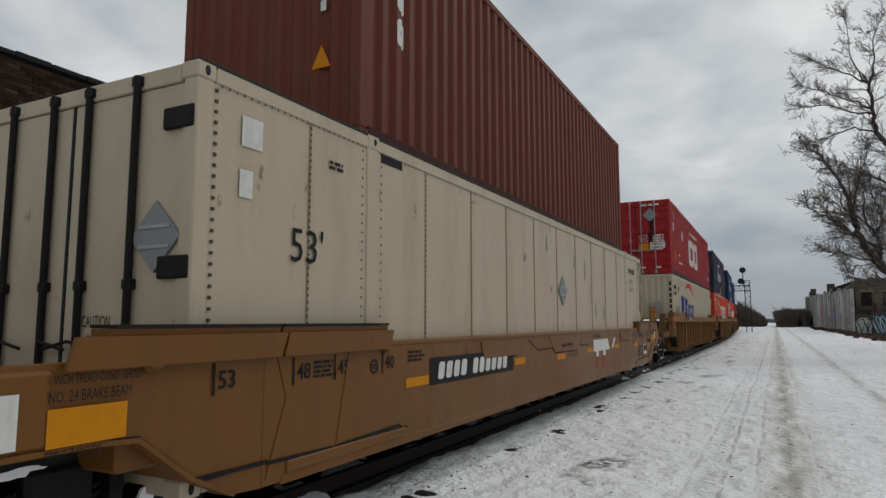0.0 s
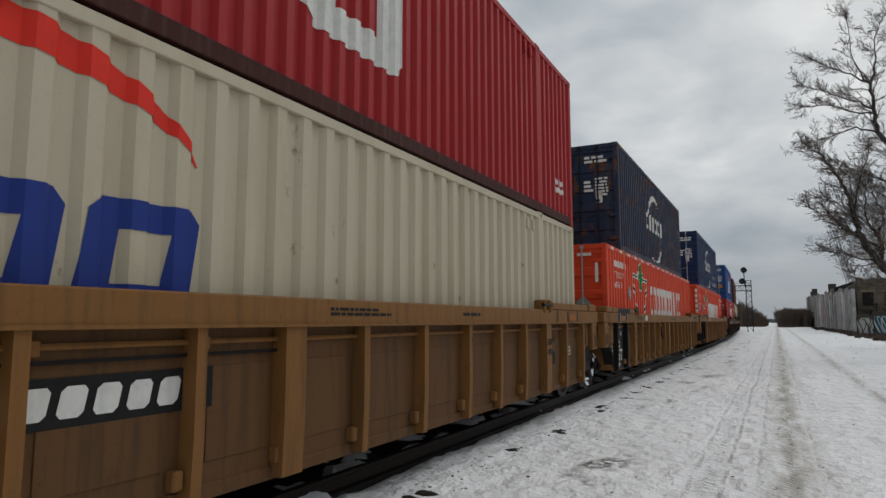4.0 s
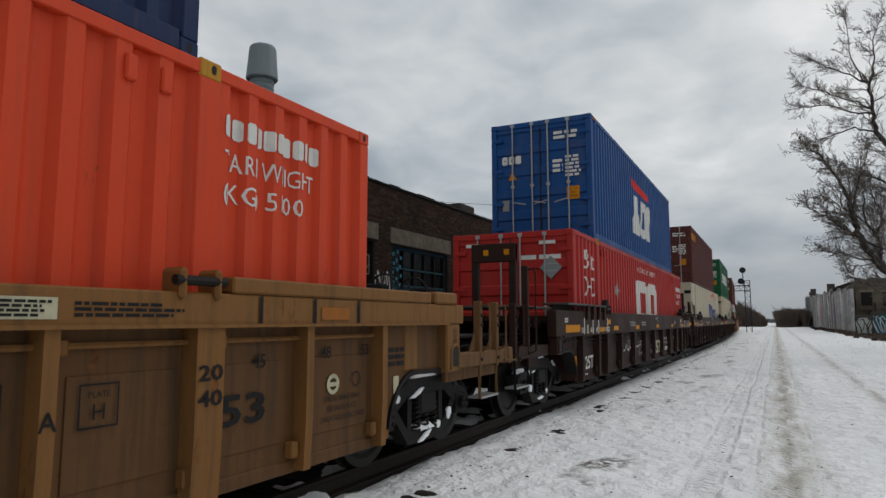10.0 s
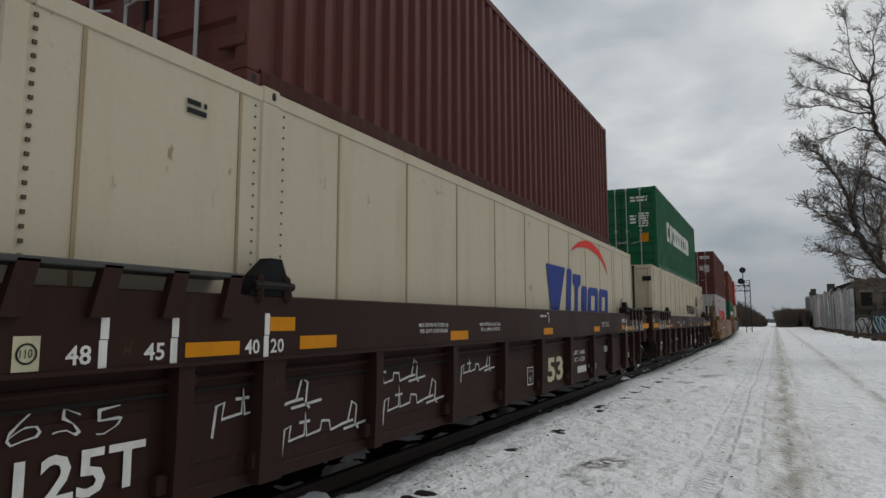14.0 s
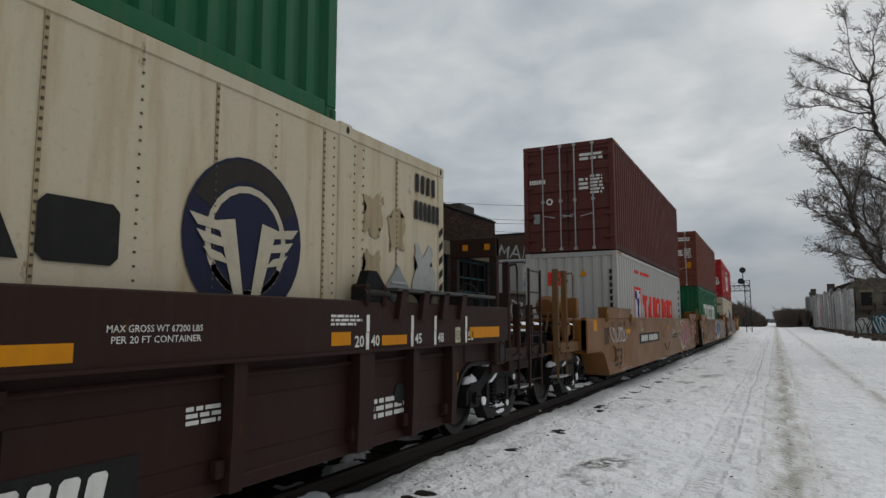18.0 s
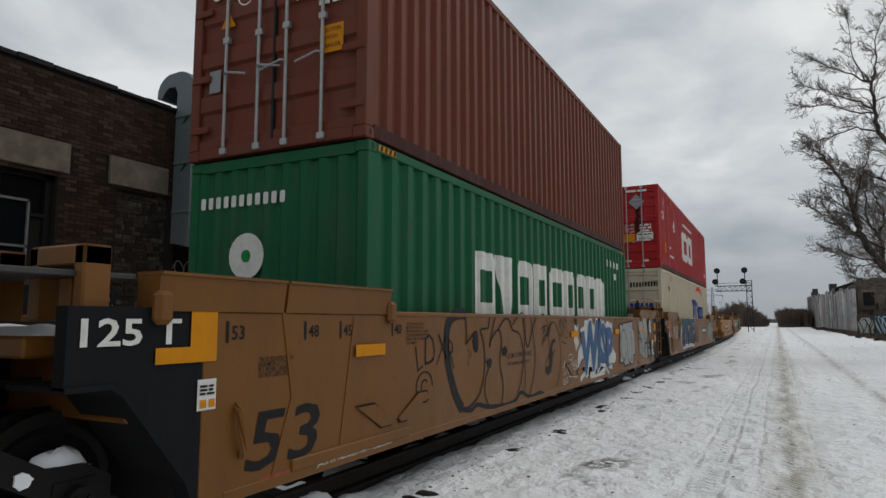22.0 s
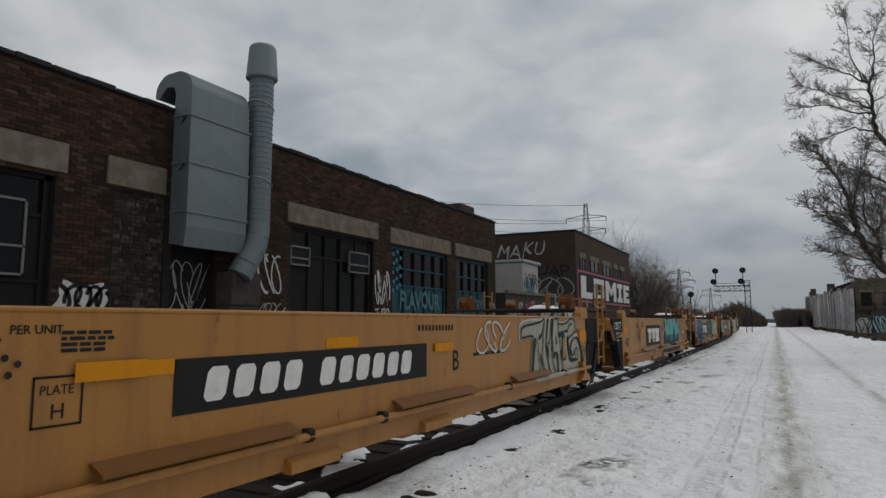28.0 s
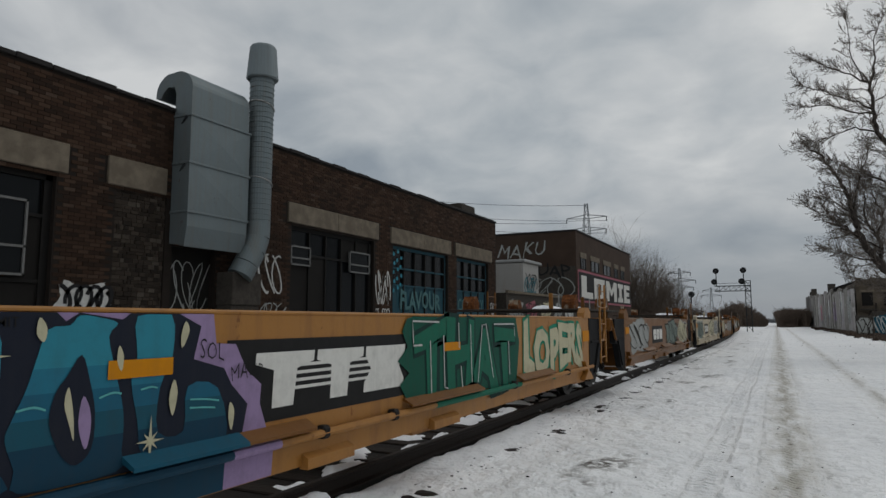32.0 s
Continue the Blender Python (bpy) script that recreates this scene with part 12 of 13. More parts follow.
def make_duct():
    """The big folded-sheet exhaust on the wall: square trunk with a hooded top, and its round stack beside it."""
    ob = thing("exhaust_duct", "grey galvanised sheet exhaust duct with curved hood on a brick wall", "duct")
    y0, y1, x0, x1 = 9.18, 10.86, WALL_X + 0.03, WALL_X + 0.52
    bm = bmesh.new()
    prism(bm, [(x0, 3.92), (x0, 3.28)] + [(x0 + (x1 - x0) * (1 - math.cos(radians(a))), 3.62 - 0.42 * math.sin(radians(a))) for a in range(55, 91, 9)] + [(x1, 3.62), (x1, 3.92)], "y", y0, y1 - 0.02)
    belly = part("duct_belly", bm, M["duct"], ob)
    for z0, z1 in ((3.93, 4.93), (4.95, 5.93)):
        bm = bmesh.new()
        box(bm, x0, x1, y0, y1, z0, z1)
        cy, cz = (y0 + y1) / 2, (z0 + z1) / 2
        apex = bm.verts.new((x1 + 0.028, cy, cz))
        q = [bm.verts.new(p) for p in ((x1 + 0.002, y0 + 0.02, z0 + 0.02), (x1 + 0.002, y1 - 0.02, z0 + 0.02), (x1 + 0.002, y1 - 0.02, z1 - 0.02), (x1 + 0.002, y0 + 0.02, z1 - 0.02))]
        for k in range(4):
            bm.faces.new((q[k], q[(k + 1) % 4], apex))
        part("duct_panel", bm, M["duct"], ob)
    bm = bmesh.new()
    rim = [(x1, 5.95), (x1, 6.55)] + [(-10.92 + 0.44 * math.cos(radians(a)), 6.52 + 0.40 * math.sin(radians(a))) for a in range(15, 91, 15)] + [(-11.10 + 0.46 * math.cos(radians(a)), 6.50 + 0.42 * math.sin(radians(a))) for a in range(105, 181, 15)]
    inner = [(-11.56, 6.42), (-11.42, 6.40), (-11.34, 6.52), (-11.2, 6.62), (-11.02, 6.60), (x0 + 0.02, 6.45), (x0, 5.95)]
    prism(bm, rim + inner, "y", y0, y1 - 0.06)
    part("duct_hood", bm, M["duct"], ob)
    for z in (3.92, 4.94, 5.94):
        part("flange", boxes((x0, x1 + 0.03, y0 - 0.03, y1 + 0.03, z - 0.03, z + 0.02), bevel=0.008), M["duct"], ob)
    part("bracket", tubes([[(WALL_X, y0 + 0.1, 4.6), (x1 - 0.1, y0 - 0.04, 4.90)]], 0.025, 6), M["iron"], ob)
    part("bracket", tubes([[(WALL_X, y0 + 0.1, 5.6), (x1 - 0.1, y0 - 0.04, 5.90)]], 0.025, 6), M["iron"], ob)
    st = thing("exhaust_stack", "ribbed round galvanised exhaust pipe with a wide grey cap", "pipe")
    cx, cy, r = WALL_X + 0.48, 11.24, 0.275
    pipe = bmesh.new()
    pts, rs = [], []
    z = 3.9
    while z < 7.45:
        pts += [(cx, cy, z), (cx, cy, z + 0.10), (cx, cy, z + 0.105), (cx, cy, z + 0.118)]
        rs += [r, r, r + 0.012, r + 0.012]
        z += 0.12
    tube(pipe, pts, rs, 28)
    part("stack_pipe", pipe, M["duct"], st)
    bm = bmesh.new()
    tube(bm, [(cx, cy, 7.35), (cx, cy, 7.38), (cx, cy, 8.12), (cx, cy, 8.17)], [0.34, 0.37, 0.31, 0.28], 28)
    part("stack_cap", bm, M["duct_cap"], st)
    bends = ((cx, cy, 3.92), (cx + 0.01, cy - 0.03, 3.60), (cx + 0.0, cy - 0.15, 3.26), (cx - 0.02, cy - 0.33, 2.96), (cx - 0.05, cy - 0.47, 2.70))
    for a, b in zip(bends, bends[1:]):
        bm = bmesh.new()
        tube(bm, [a, b], 0.28, 28)
        part("elbow", bm, M["duct"], st)
    for z in (4.9, 6.7):
        bm = bmesh.new()
        tube(bm, [(cx + (r + 0.018) * math.cos(q * 0.2618), cy + (r + 0.018) * math.sin(q * 0.2618), z - 0.09 * math.sin(q * 0.26)) for q in range(25)], 0.014, 5, False)
        part("strap", bm, M["zinc"], st)
    part("stack_base", boxes((WALL_X + 0.002, WALL_X + 0.5, 10.50, 11.40, 2.05, 2.78), bevel=0.02), M["concrete_grey"], st)
    part("stack_plinth", boxes((WALL_X + 0.002, WALL_X + 0.46, 10.52, 11.38, -0.02, 2.05), bevel=0.02), M["concrete_grey"], st)


make_duct()


# ---- second building, yard walls and distance ----
def second_building():
    ob = thing("brick_building", "two-storey dark brick building with a painted sign", "building")
    x1, y0, y1, h = -11.0, 40.0, 57.0, 7.35
    x0 = x1 - 16
    bm = boxes((x0, x1, y0, y1, -0.1, h))
    part("wall", bm, M["far_brick"], ob)
    part("coping", boxes((x0 - 0.05, x1 + 0.06, y0 - 0.06, y1 + 0.06, h, h + 0.12), bevel=0.02), M["roof_felt"], ob)
    for a in (41.0, 43.6, 47.2, 50.8, 53.2):
        b = a + (1.2 if a in (41.0, 50.8, 53.2) else 2.2)
        w = part("window", boxes((x1 + 0.004, x1 + 0.02, a, b, 5.05, 5.75)), M["glass"], ob)
        part("lintel", boxes((x1 + 0.004, x1 + 0.06, a - 0.15, b + 0.15, 5.75, 6.1), bevel=0.01), M["concrete"], w)
        part("frame", boxes((x1 + 0.02, x1 + 0.05, a, a + 0.08, 5.05, 5.75), (x1 + 0.02, x1 + 0.05, b - 0.08, b, 5.05, 5.75), (x1 + 0.02, x1 + 0.05, (a + b) / 2 - 0.04, (a + b) / 2 + 0.04, 5.05, 5.75)), M["dark_frame"], w)
    sign = part("painted_sign", boxes((x1 + 0.006, x1 + 0.03, 40.3, 56.8, 2.95, 4.90)), M["mark_black"], ob, "black mural panel edged in pink")
    mark("mural_edge", rect(40.3, 4.82, 16.5, 0.14) + rect(40.3, 2.88, 16.5, 0.14) + rect(40.2, 2.9, 0.16, 2.0), M["spray_pink"], sign, "R", x1 + 0.036)
    h0, h1 = 3.16, 4.62
    block = rect(41.0, h0, 1.3, h1 - h0) + rect(42.3, h0, 1.6, 0.42)
    block += rect(44.3, h0, 1.05, h1 - h0) + rect(46.3, h0, 1.05, h1 - h0) + rect(45.35, h0, 0.95, 0.36) + rect(45.35, h1 - 0.36, 0.95, 0.36)
    block += rect(47.8, h0, 1.0, h1 - h0) + rect(50.4, h0, 1.0, h1 - h0) + fan([(48.8, h1), (48.8, h1 - 0.65), (49.6, h0 + 0.35), (50.4, h1 - 0.65), (50.4, h1), (49.6, h1 - 0.60)])
    block += rect(51.8, h0, 1.9, 0.36) + rect(51.8, h1 - 0.36, 1.9, 0.36) + rect(52.3, h0 + 0.36, 0.9, h1 - h0 - 0.72)
    block += rect(54.1, h0, 1.0, h1 - h0) + rect(55.1, h0, 1.3, 0.36) + rect(55.1, h1 - 0.36, 1.3, 0.36) + rect(55.1, h0 + 0.55, 1.0, 0.34)
    mark("mural_word", block, M["mark_white"], sign, "R", x1 + 0.04)
    mark("graffiti", moved(sway(lettering("MAKU", 0.95, 3.4, 0.0, 0.25), 0.95, 2, 1.3), -16.3, 5.85), M["spray_grey"], ob, "F", -y0 + 0.02)
    part("painted_dado", boxes((-15.4, -11.05, y0 - 0.03, y0 - 0.004, 2.9, 5.15)), M["concrete_grey"], ob, "lower wall painted over in dull grey")
    mark("graffiti", moved(scrawl(503, 3.6, 1.3, 5, 0.06), -14.9, 3.2), M["spray_grey"], ob, "F", -y0 + 0.04)
    mark("graffiti", moved(sway(lettering("GUAP", 0.8, 3.0, 0.01), 0.8, 4, 1.2), -14.4, 4.55), M["spray_black"], ob, "F", -y0 + 0.045)
    dish = bmesh.new()
    prism(dish, arc(-16.9, 5.3, 0.42, 0, 360, 18, 0.5)[:-1], "y", y0 - 0.5, y0 - 0.42)
    part("satellite_dish", dish, M["zinc"], ob, "dull grey satellite dish")
    part("roof_vent", boxes((x1 - 1.6, x1 - 1.2, 43.0, 43.4, h + 0.1, h + 0.5)), M["zinc"], ob)
    shed = thing("site_cabin", "grey-white metal cabin with spray paint on a low roof", "cabin")
    part("cabin_body", boxes((-14.8, -12.0, 33.0, 35.6, 3.0, 4.85), bevel=0.03), M["pale_box"], shed)
    part("cabin_roof", boxes((-14.95, -11.85, 32.9, 35.75, 4.85, 5.02), bevel=0.03), M["zinc"], shed)
    for k in range(11):
        part("siding_board", boxes((-14.83, -11.97, 32.975, 32.996, 3.06 + 0.16 * k, 3.19 + 0.16 * k)), M["pale_box"], shed)
    mark("graffiti", moved(scrawl(506, 1.9, 0.8, 6, 0.05), 33.4, 3.5), M["spray_black"], shed, "R", -12.0 + 0.012)
    mark("graffiti", moved(scrawl(505, 1.8, 0.9, 5, 0.1), 33.3, 3.2), M["spray_teal"], shed, "R", -12.0 + 0.01)
    low = thing("yard_wall", "low concrete yard wall covered in faded spray paint", "wall")
    part("wall", boxes((-15.5, -11.0, 28.0, 39.8, -0.1, 3.0)), M["concrete_grey"], low)
    part("rail_cap", boxes((-11.05, -10.9, 28.0, 39.8, 3.0, 3.12)), M["concrete"], low)
    for k in range(5):
        mark("graffiti", moved(fan(bubble(510 + k, 1.9, 0.95, 0.14)), 28.4 + k * 2.2, 1.75), M[("spray_grey", "spray_pink", "spray_cream", "spray_grey", "spray_white")[k]], low, "R", -11.0 + 0.008)
        mark("graffiti", moved(scrawl(520 + k, 1.7, 0.8, 5, 0.06), 28.5 + k * 2.2, 1.8), M["spray_black"], low, "R", -11.0 + 0.016)


second_building()


def signal_gantry():
    ob = thing("signal_gantry", "dark steel cantilever signal gantry over the track", "signal")
    y, x0, x1 = 110.0, -8.3, -3.2
    post = bmesh.new()
    for dx, dy in ((0, 0), (-0.75, 0), (0, 0.7), (-0.75, 0.7)):
        tube(post, [(x1 + dx, y + dy, -0.1), (x1 + dx, y + dy, 7.9)], 0.06, 6)
    for k in range(9):
        z = 0.2 + k * 0.85
        tube(post, [(x1, y, z), (x1 - 0.75, y, z + 0.85)], 0.035, 5)
        tube(post, [(x1, y, z), (x1, y + 0.7, z + 0.85)], 0.035, 5)
        tube(post, [(x1 - 0.75, y, z + 0.85), (x1, y, z + 0.85)], 0.035, 5)
    part("mast", post, M["iron"], ob)
    arm = bmesh.new()
    for z in (6.3, 7.1):
        for dy in (0, 0.7):
            tube(arm, [(x0, y + dy, z), (x1, y + dy, z)], 0.055, 6)
    n = 7
    for k in range(n):
        a, b = x0 + (x1 - x0) * k / n, x0 + (x1 - x0) * (k + 1) / n
        tube(arm, [(a, y, 6.3), (b, y, 7.1)], 0.035, 5)
        tube(arm, [(b, y, 7.1), (b, y, 6.3)], 0.035, 5)
    tube(arm, [(x0, y, 7.1), (x0, y, 7.5), (x1, y, 7.5)], 0.03, 5)
    part("arm", arm, M["iron"], ob)
    for x in (-8.0, -4.1):
        mast = part("signal_post", tubes([[(x, y - 0.1, 7.1), (x, y - 0.1, 9.4)]], 0.07, 8), M["iron"], ob)
        for z, dx in ((9.45, 0.0), (7.75, -0.3)):
            head = bmesh.new()
            prism(head, arc(x + dx, z, 0.45, 0, 360, 20)[:-1], "y", y - 0.35, y - 0.18)
            s = part("signal_disc", head, M["lens"], mast, "round black signal backing")
            lamp = bmesh.new()
            tube(lamp, [(x + dx, y - 0.35, z), (x + dx, y - 0.62, z)], 0.13, 12)
            part("lamp_hood", lamp, M["iron"], s)


signal_gantry()


def dwarf_signal():
    ob = thing("mast_signal", "small round signal head on a dark post beside the track", "signal", pose(-6.66, 62.0, 0))
    part("mast", tubes([[(0, 0, -0.1), (0, 0, 4.0)]], 0.06, 8), M["iron"], ob)
    head = bmesh.new()
    prism(head, arc(0.06, 4.05, 0.26, 0, 360, 18)[:-1], "y", -0.18, -0.06)
    disc_of = part("signal_disc", head, M["iron"], ob)
    hood = bmesh.new()
    tube(hood, [(0.06, -0.18, 4.05), (0.06, -0.34, 4.05)], 0.09, 10)
    part("lamp_hood", hood, M["lens"], disc_of)


dwarf_signal()


def pylon(x, y, h, arms, seed):
    ob = thing("transmission_tower", "grey steel lattice transmission tower with cross arms", "pylon", pose(x, y, 0))
    bm = bmesh.new()
    levels = [(0.0, 0.085), (0.3, 0.055), (0.6, 0.034), (0.85, 0.020), (1.0, 0.010)]
    for (a, ra), (b, rb) in zip(levels, levels[1:]):
        n = 3
        for k in range(n):
            z0, z1 = h * (a + (b - a) * k / n), h * (a + (b - a) * (k + 1) / n)
            r0, r1 = h * (ra + (rb - ra) * k / n), h * (ra + (rb - ra) * (k + 1) / n)
            for sx, sy in ((1, 1), (1, -1), (-1, -1), (-1, 1)):
                tube(bm, [(sx * r0, sy * r0, z0), (sx * r1, sy * r1, z1)], 0.11, 4)
            tube(bm, [(r0, -r0, z0), (-r1, -r1, z1)], 0.06, 4)
            tube(bm, [(-r0, -r0, z0), (r1, -r1, z1)], 0.06, 4)
    part("lattice_body", bm, M["lattice"], ob)
    for z, w in arms:
        for s in (-1, 1):
            part("cross_arm", tubes([[(0, 0, z), (s * w, 0, z + 0.35)], [(0, 0, z + 1.1), (s * w, 0, z + 0.35)]], 0.10, 4), M["lattice"], ob)
            part("insulator", tubes([[(s * w, 0, z + 0.35), (s * w, 0, z - 0.9)]], 0.12, 5), M["iron"], ob)
    return ob


pylon(-42.4, 165.0, 32.0, ((28.0, 5.2), (24.8, 5.0)), 1)
pylon(-29.3, 240.0, 20.0, ((18.2, 3.6), (15.4, 5.2), (13.0, 4.4)), 2)
pylon(-26.5, 330.0, 17.3, ((15.6, 3.6), (13.2, 4.4)), 3)


def wires():
    for k, (z, dx) in enumerate(((27.2, -5.2), (24.0, -5.0), (31.6, 0.0), (27.2, 5.2), (24.0, 5.0))):
        bm = bmesh.new()
        line = []
        for i in range(13):
            f = i / 12
            line.append((-42.4 + dx - 60 * f, 165 - 25 * f, z + 5.0 * f - 1.5 * 4 * f * (1 - f)))
        tube(bm, line, 0.05, 4)
        solid("power_line", bm, M["iron"], "thin dark power line strung from a tower", "cable", "power lines")


wires()


# ---- bare winter trees ----
def twig_tree(name, label, x, y, h, seed, lean=(0.0, 0.0), mat="bark", levels=6, spread=0.52, r0=0.30, first=0.22, group=""):
    """A leafless tree: trunk, limbs and twigs as tapered round bars."""
    rnd = random.Random(seed)
    ob = thing(name, label, "tree", pose(x, y, -0.1), group)
    groups = {"trunk": [[], []], "limb": [[], []], "crown": [[], []]}

    def bar(key, pts, rs, seg):
        verts, faces = groups[key]
        i0 = len(verts)
        for i, p in enumerate(pts):
            d = (pts[min(i + 1, len(pts) - 1)] - pts[max(i - 1, 0)]).normalized()
            s = d.cross(Vector((0.3, 0.9, 0.2))).normalized()
            u = s.cross(d)
            for k in range(seg):
                a = 2 * math.pi * k / seg
                verts.append(p + rs[i] * (math.cos(a) * s + math.sin(a) * u))
        for i in range(len(pts) - 1):
            for k in range(seg):
                faces.append((i0 + i * seg + k, i0 + i * seg + (k + 1) % seg, i0 + (i + 1) * seg + (k + 1) % seg, i0 + (i + 1) * seg + k))

    def grow(p, d, length, r, level):
        n = 5 if level < 3 else 3
        pts, rs = [p.copy()], [r]
        q, way = p.copy(), d.copy()
        for i in range(n):
            way = (way + Vector((rnd.gauss(0, 0.11), rnd.gauss(0, 0.11), rnd.gauss(0.03, 0.07)))).normalized()
            q = q + way * length / n
            pts.append(q.copy())
            rs.append(r * (1 - 0.42 * (i + 1) / n))
        bar("trunk" if level == 0 else "limb" if level < 3 else "crown", pts, rs, 8 if level < 2 else 5 if level < 4 else 3)
        if level >= levels:
            return
        for i in range(2, len(pts) if level else len(pts)):
            kids = 1 if level < 2 else rnd.choice((1, 1, 2))
            if level == 0 and i < 3:
                continue
            for _ in range(kids):
                side = Vector((rnd.gauss(0, 1), rnd.gauss(0, 1), rnd.gauss(0.25, 0.5))).normalized()
                nd = (way * (1 - spread) + side * spread + Vector((0, 0, 0.10))).normalized()
                grow(pts[i], nd, length * rnd.uniform(0.55, 0.80), rs[i] * rnd.uniform(0.5, 0.68), level + 1)
        side = Vector((rnd.gauss(0, 1), rnd.gauss(0, 1), 0.3)).normalized()
        grow(q, (way * 0.82 + side * 0.25).normalized(), length * 0.78, rs[-1] * 0.9, level + 1)

    grow(Vector((0, 0, 0)), Vector((lean[0], lean[1], 1)).normalized(), h * first, r0, 0)
    for key, (verts, faces) in groups.items():
        if verts:
            me = bpy.data.meshes.new(key)
            me.from_pydata([tuple(v) for v in verts], [], faces)
            part(key, me, M[mat], ob, kind="stuff" if key == "crown" else "")
    return ob


def forked_tree(name, label, x, y, limbs, seed):
    """A tall leafless tree grown along a few main limbs: points (across, up, depth) from its foot, with a radius at foot and tip."""
    rnd = random.Random(seed)
    ob = thing(name, label, "tree", pose(x, y, -0.1))
    store = {"trunk": ([], []), "limb": ([], []), "crown": ([], [])}

    def bar(key, pts, rs, seg):
        verts, faces = store[key]
        i0 = len(verts)
        for i, p in enumerate(pts):
            d = (pts[min(i + 1, len(pts) - 1)] - pts[max(i - 1, 0)]).normalized()
            s = d.cross(Vector((0.3, 0.9, 0.2))).normalized()
            u = s.cross(d)
            for k in range(seg):
                a = 2 * math.pi * k / seg
                verts.append(tuple(p + rs[i] * (math.cos(a) * s + math.sin(a) * u)))
        for i in range(len(pts) - 1):
            for k in range(seg):
                faces.append((i0 + i * seg + k, i0 + i * seg + (k + 1) % seg, i0 + (i + 1) * seg + (k + 1) % seg, i0 + (i + 1) * seg + k))

    def shoot(p, d, length, r, level):
        """A long twig that bends gently upwards and carries finer ones along its length."""
        n = (12, 7, 4)[level]
        pts, rs, q, way = [p], [r], p, d.normalized()
        sweep = Vector((rnd.gauss(0, 0.035), rnd.gauss(0, 0.035), rnd.uniform(0.0, 0.07)))
        for i in range(n):
            way = (way + sweep + Vector((rnd.gauss(0, 0.12), rnd.gauss(0, 0.12), rnd.gauss(0, 0.12)))).normalized()
            q = q + way * length / n
            pts.append(q)
            rs.append(max(0.0048, r * (1 - 0.72 * (i + 1) / n)))
        bar("crown", pts, rs, 4 if level == 0 else 3)
        if level == 2:
            return
        for i in range(1, n + 1):
            for _ in range(rnd.choice((0, 1, 1)) if level else 1):
                here = (pts[i] - pts[i - 1]).normalized()
                off = here.cross(Vector((rnd.gauss(0, 1), rnd.gauss(0, 1), rnd.gauss(0, 1)))).normalized()
                share = 1 - 0.55 * i / n
                shoot(pts[i], here * 0.8 + off * rnd.uniform(0.4, 0.9), length * share * rnd.uniform(0.35, 0.70), max(0.008, rs[i] * 0.55), level + 1)

    for li, (line, r0, r1, reach) in enumerate(limbs):
        pts = [Vector((a, c, b)) for a, b, c in line]
        fine = []
        for a, b in zip(pts, pts[1:]):
            for k in range(4):
                fine.append(a.lerp(b, k / 4) + Vector((rnd.gauss(0, 0.035), rnd.gauss(0, 0.035), rnd.gauss(0, 0.02))))
        fine.append(pts[-1])
        rs = [(r0 + (r1 - r0) * i / (len(fine) - 1)) * 0.82 for i in range(len(fine))]
        bar("trunk" if li == 0 else "limb", fine, rs, 10)
        for i in range(8 if li == 0 else 3, len(fine)):
            f = i / (len(fine) - 1)
            here = (fine[i] - fine[i - 1]).normalized()
            for _ in range(1 if rnd.random() < 0.75 else 2):
                side = Vector((rnd.gauss(-0.55, 0.8), rnd.gauss(0, 0.8), rnd.gauss(0.10, 0.5))).normalized()
                shoot(fine[i], here * 0.6 + side * 0.7, max(0.95, reach * 0.78) * rnd.uniform(0.5, 1.5) * (1 - 0.25 * f), max(0.014, min(0.030, rs[i] * 0.4)), 0)
        last = (fine[-1] - fine[-3]).normalized()
        for _ in range(3):
            shoot(fine[-1], last + Vector((rnd.gauss(0, 0.3), rnd.gauss(0, 0.3), rnd.gauss(0.05, 0.25))), rnd.uniform(0.5, 1.2), max(0.012, rs[-1] * 0.8), 0)
    for key, (verts, faces) in store.items():
        if verts:
            me = bpy.data.meshes.new(key)
            me.from_pydata(verts, [], faces)
            part(key, me, M["twig"] if key == "crown" else M["bark"], ob, kind="stuff" if key == "crown" else "")
    return ob


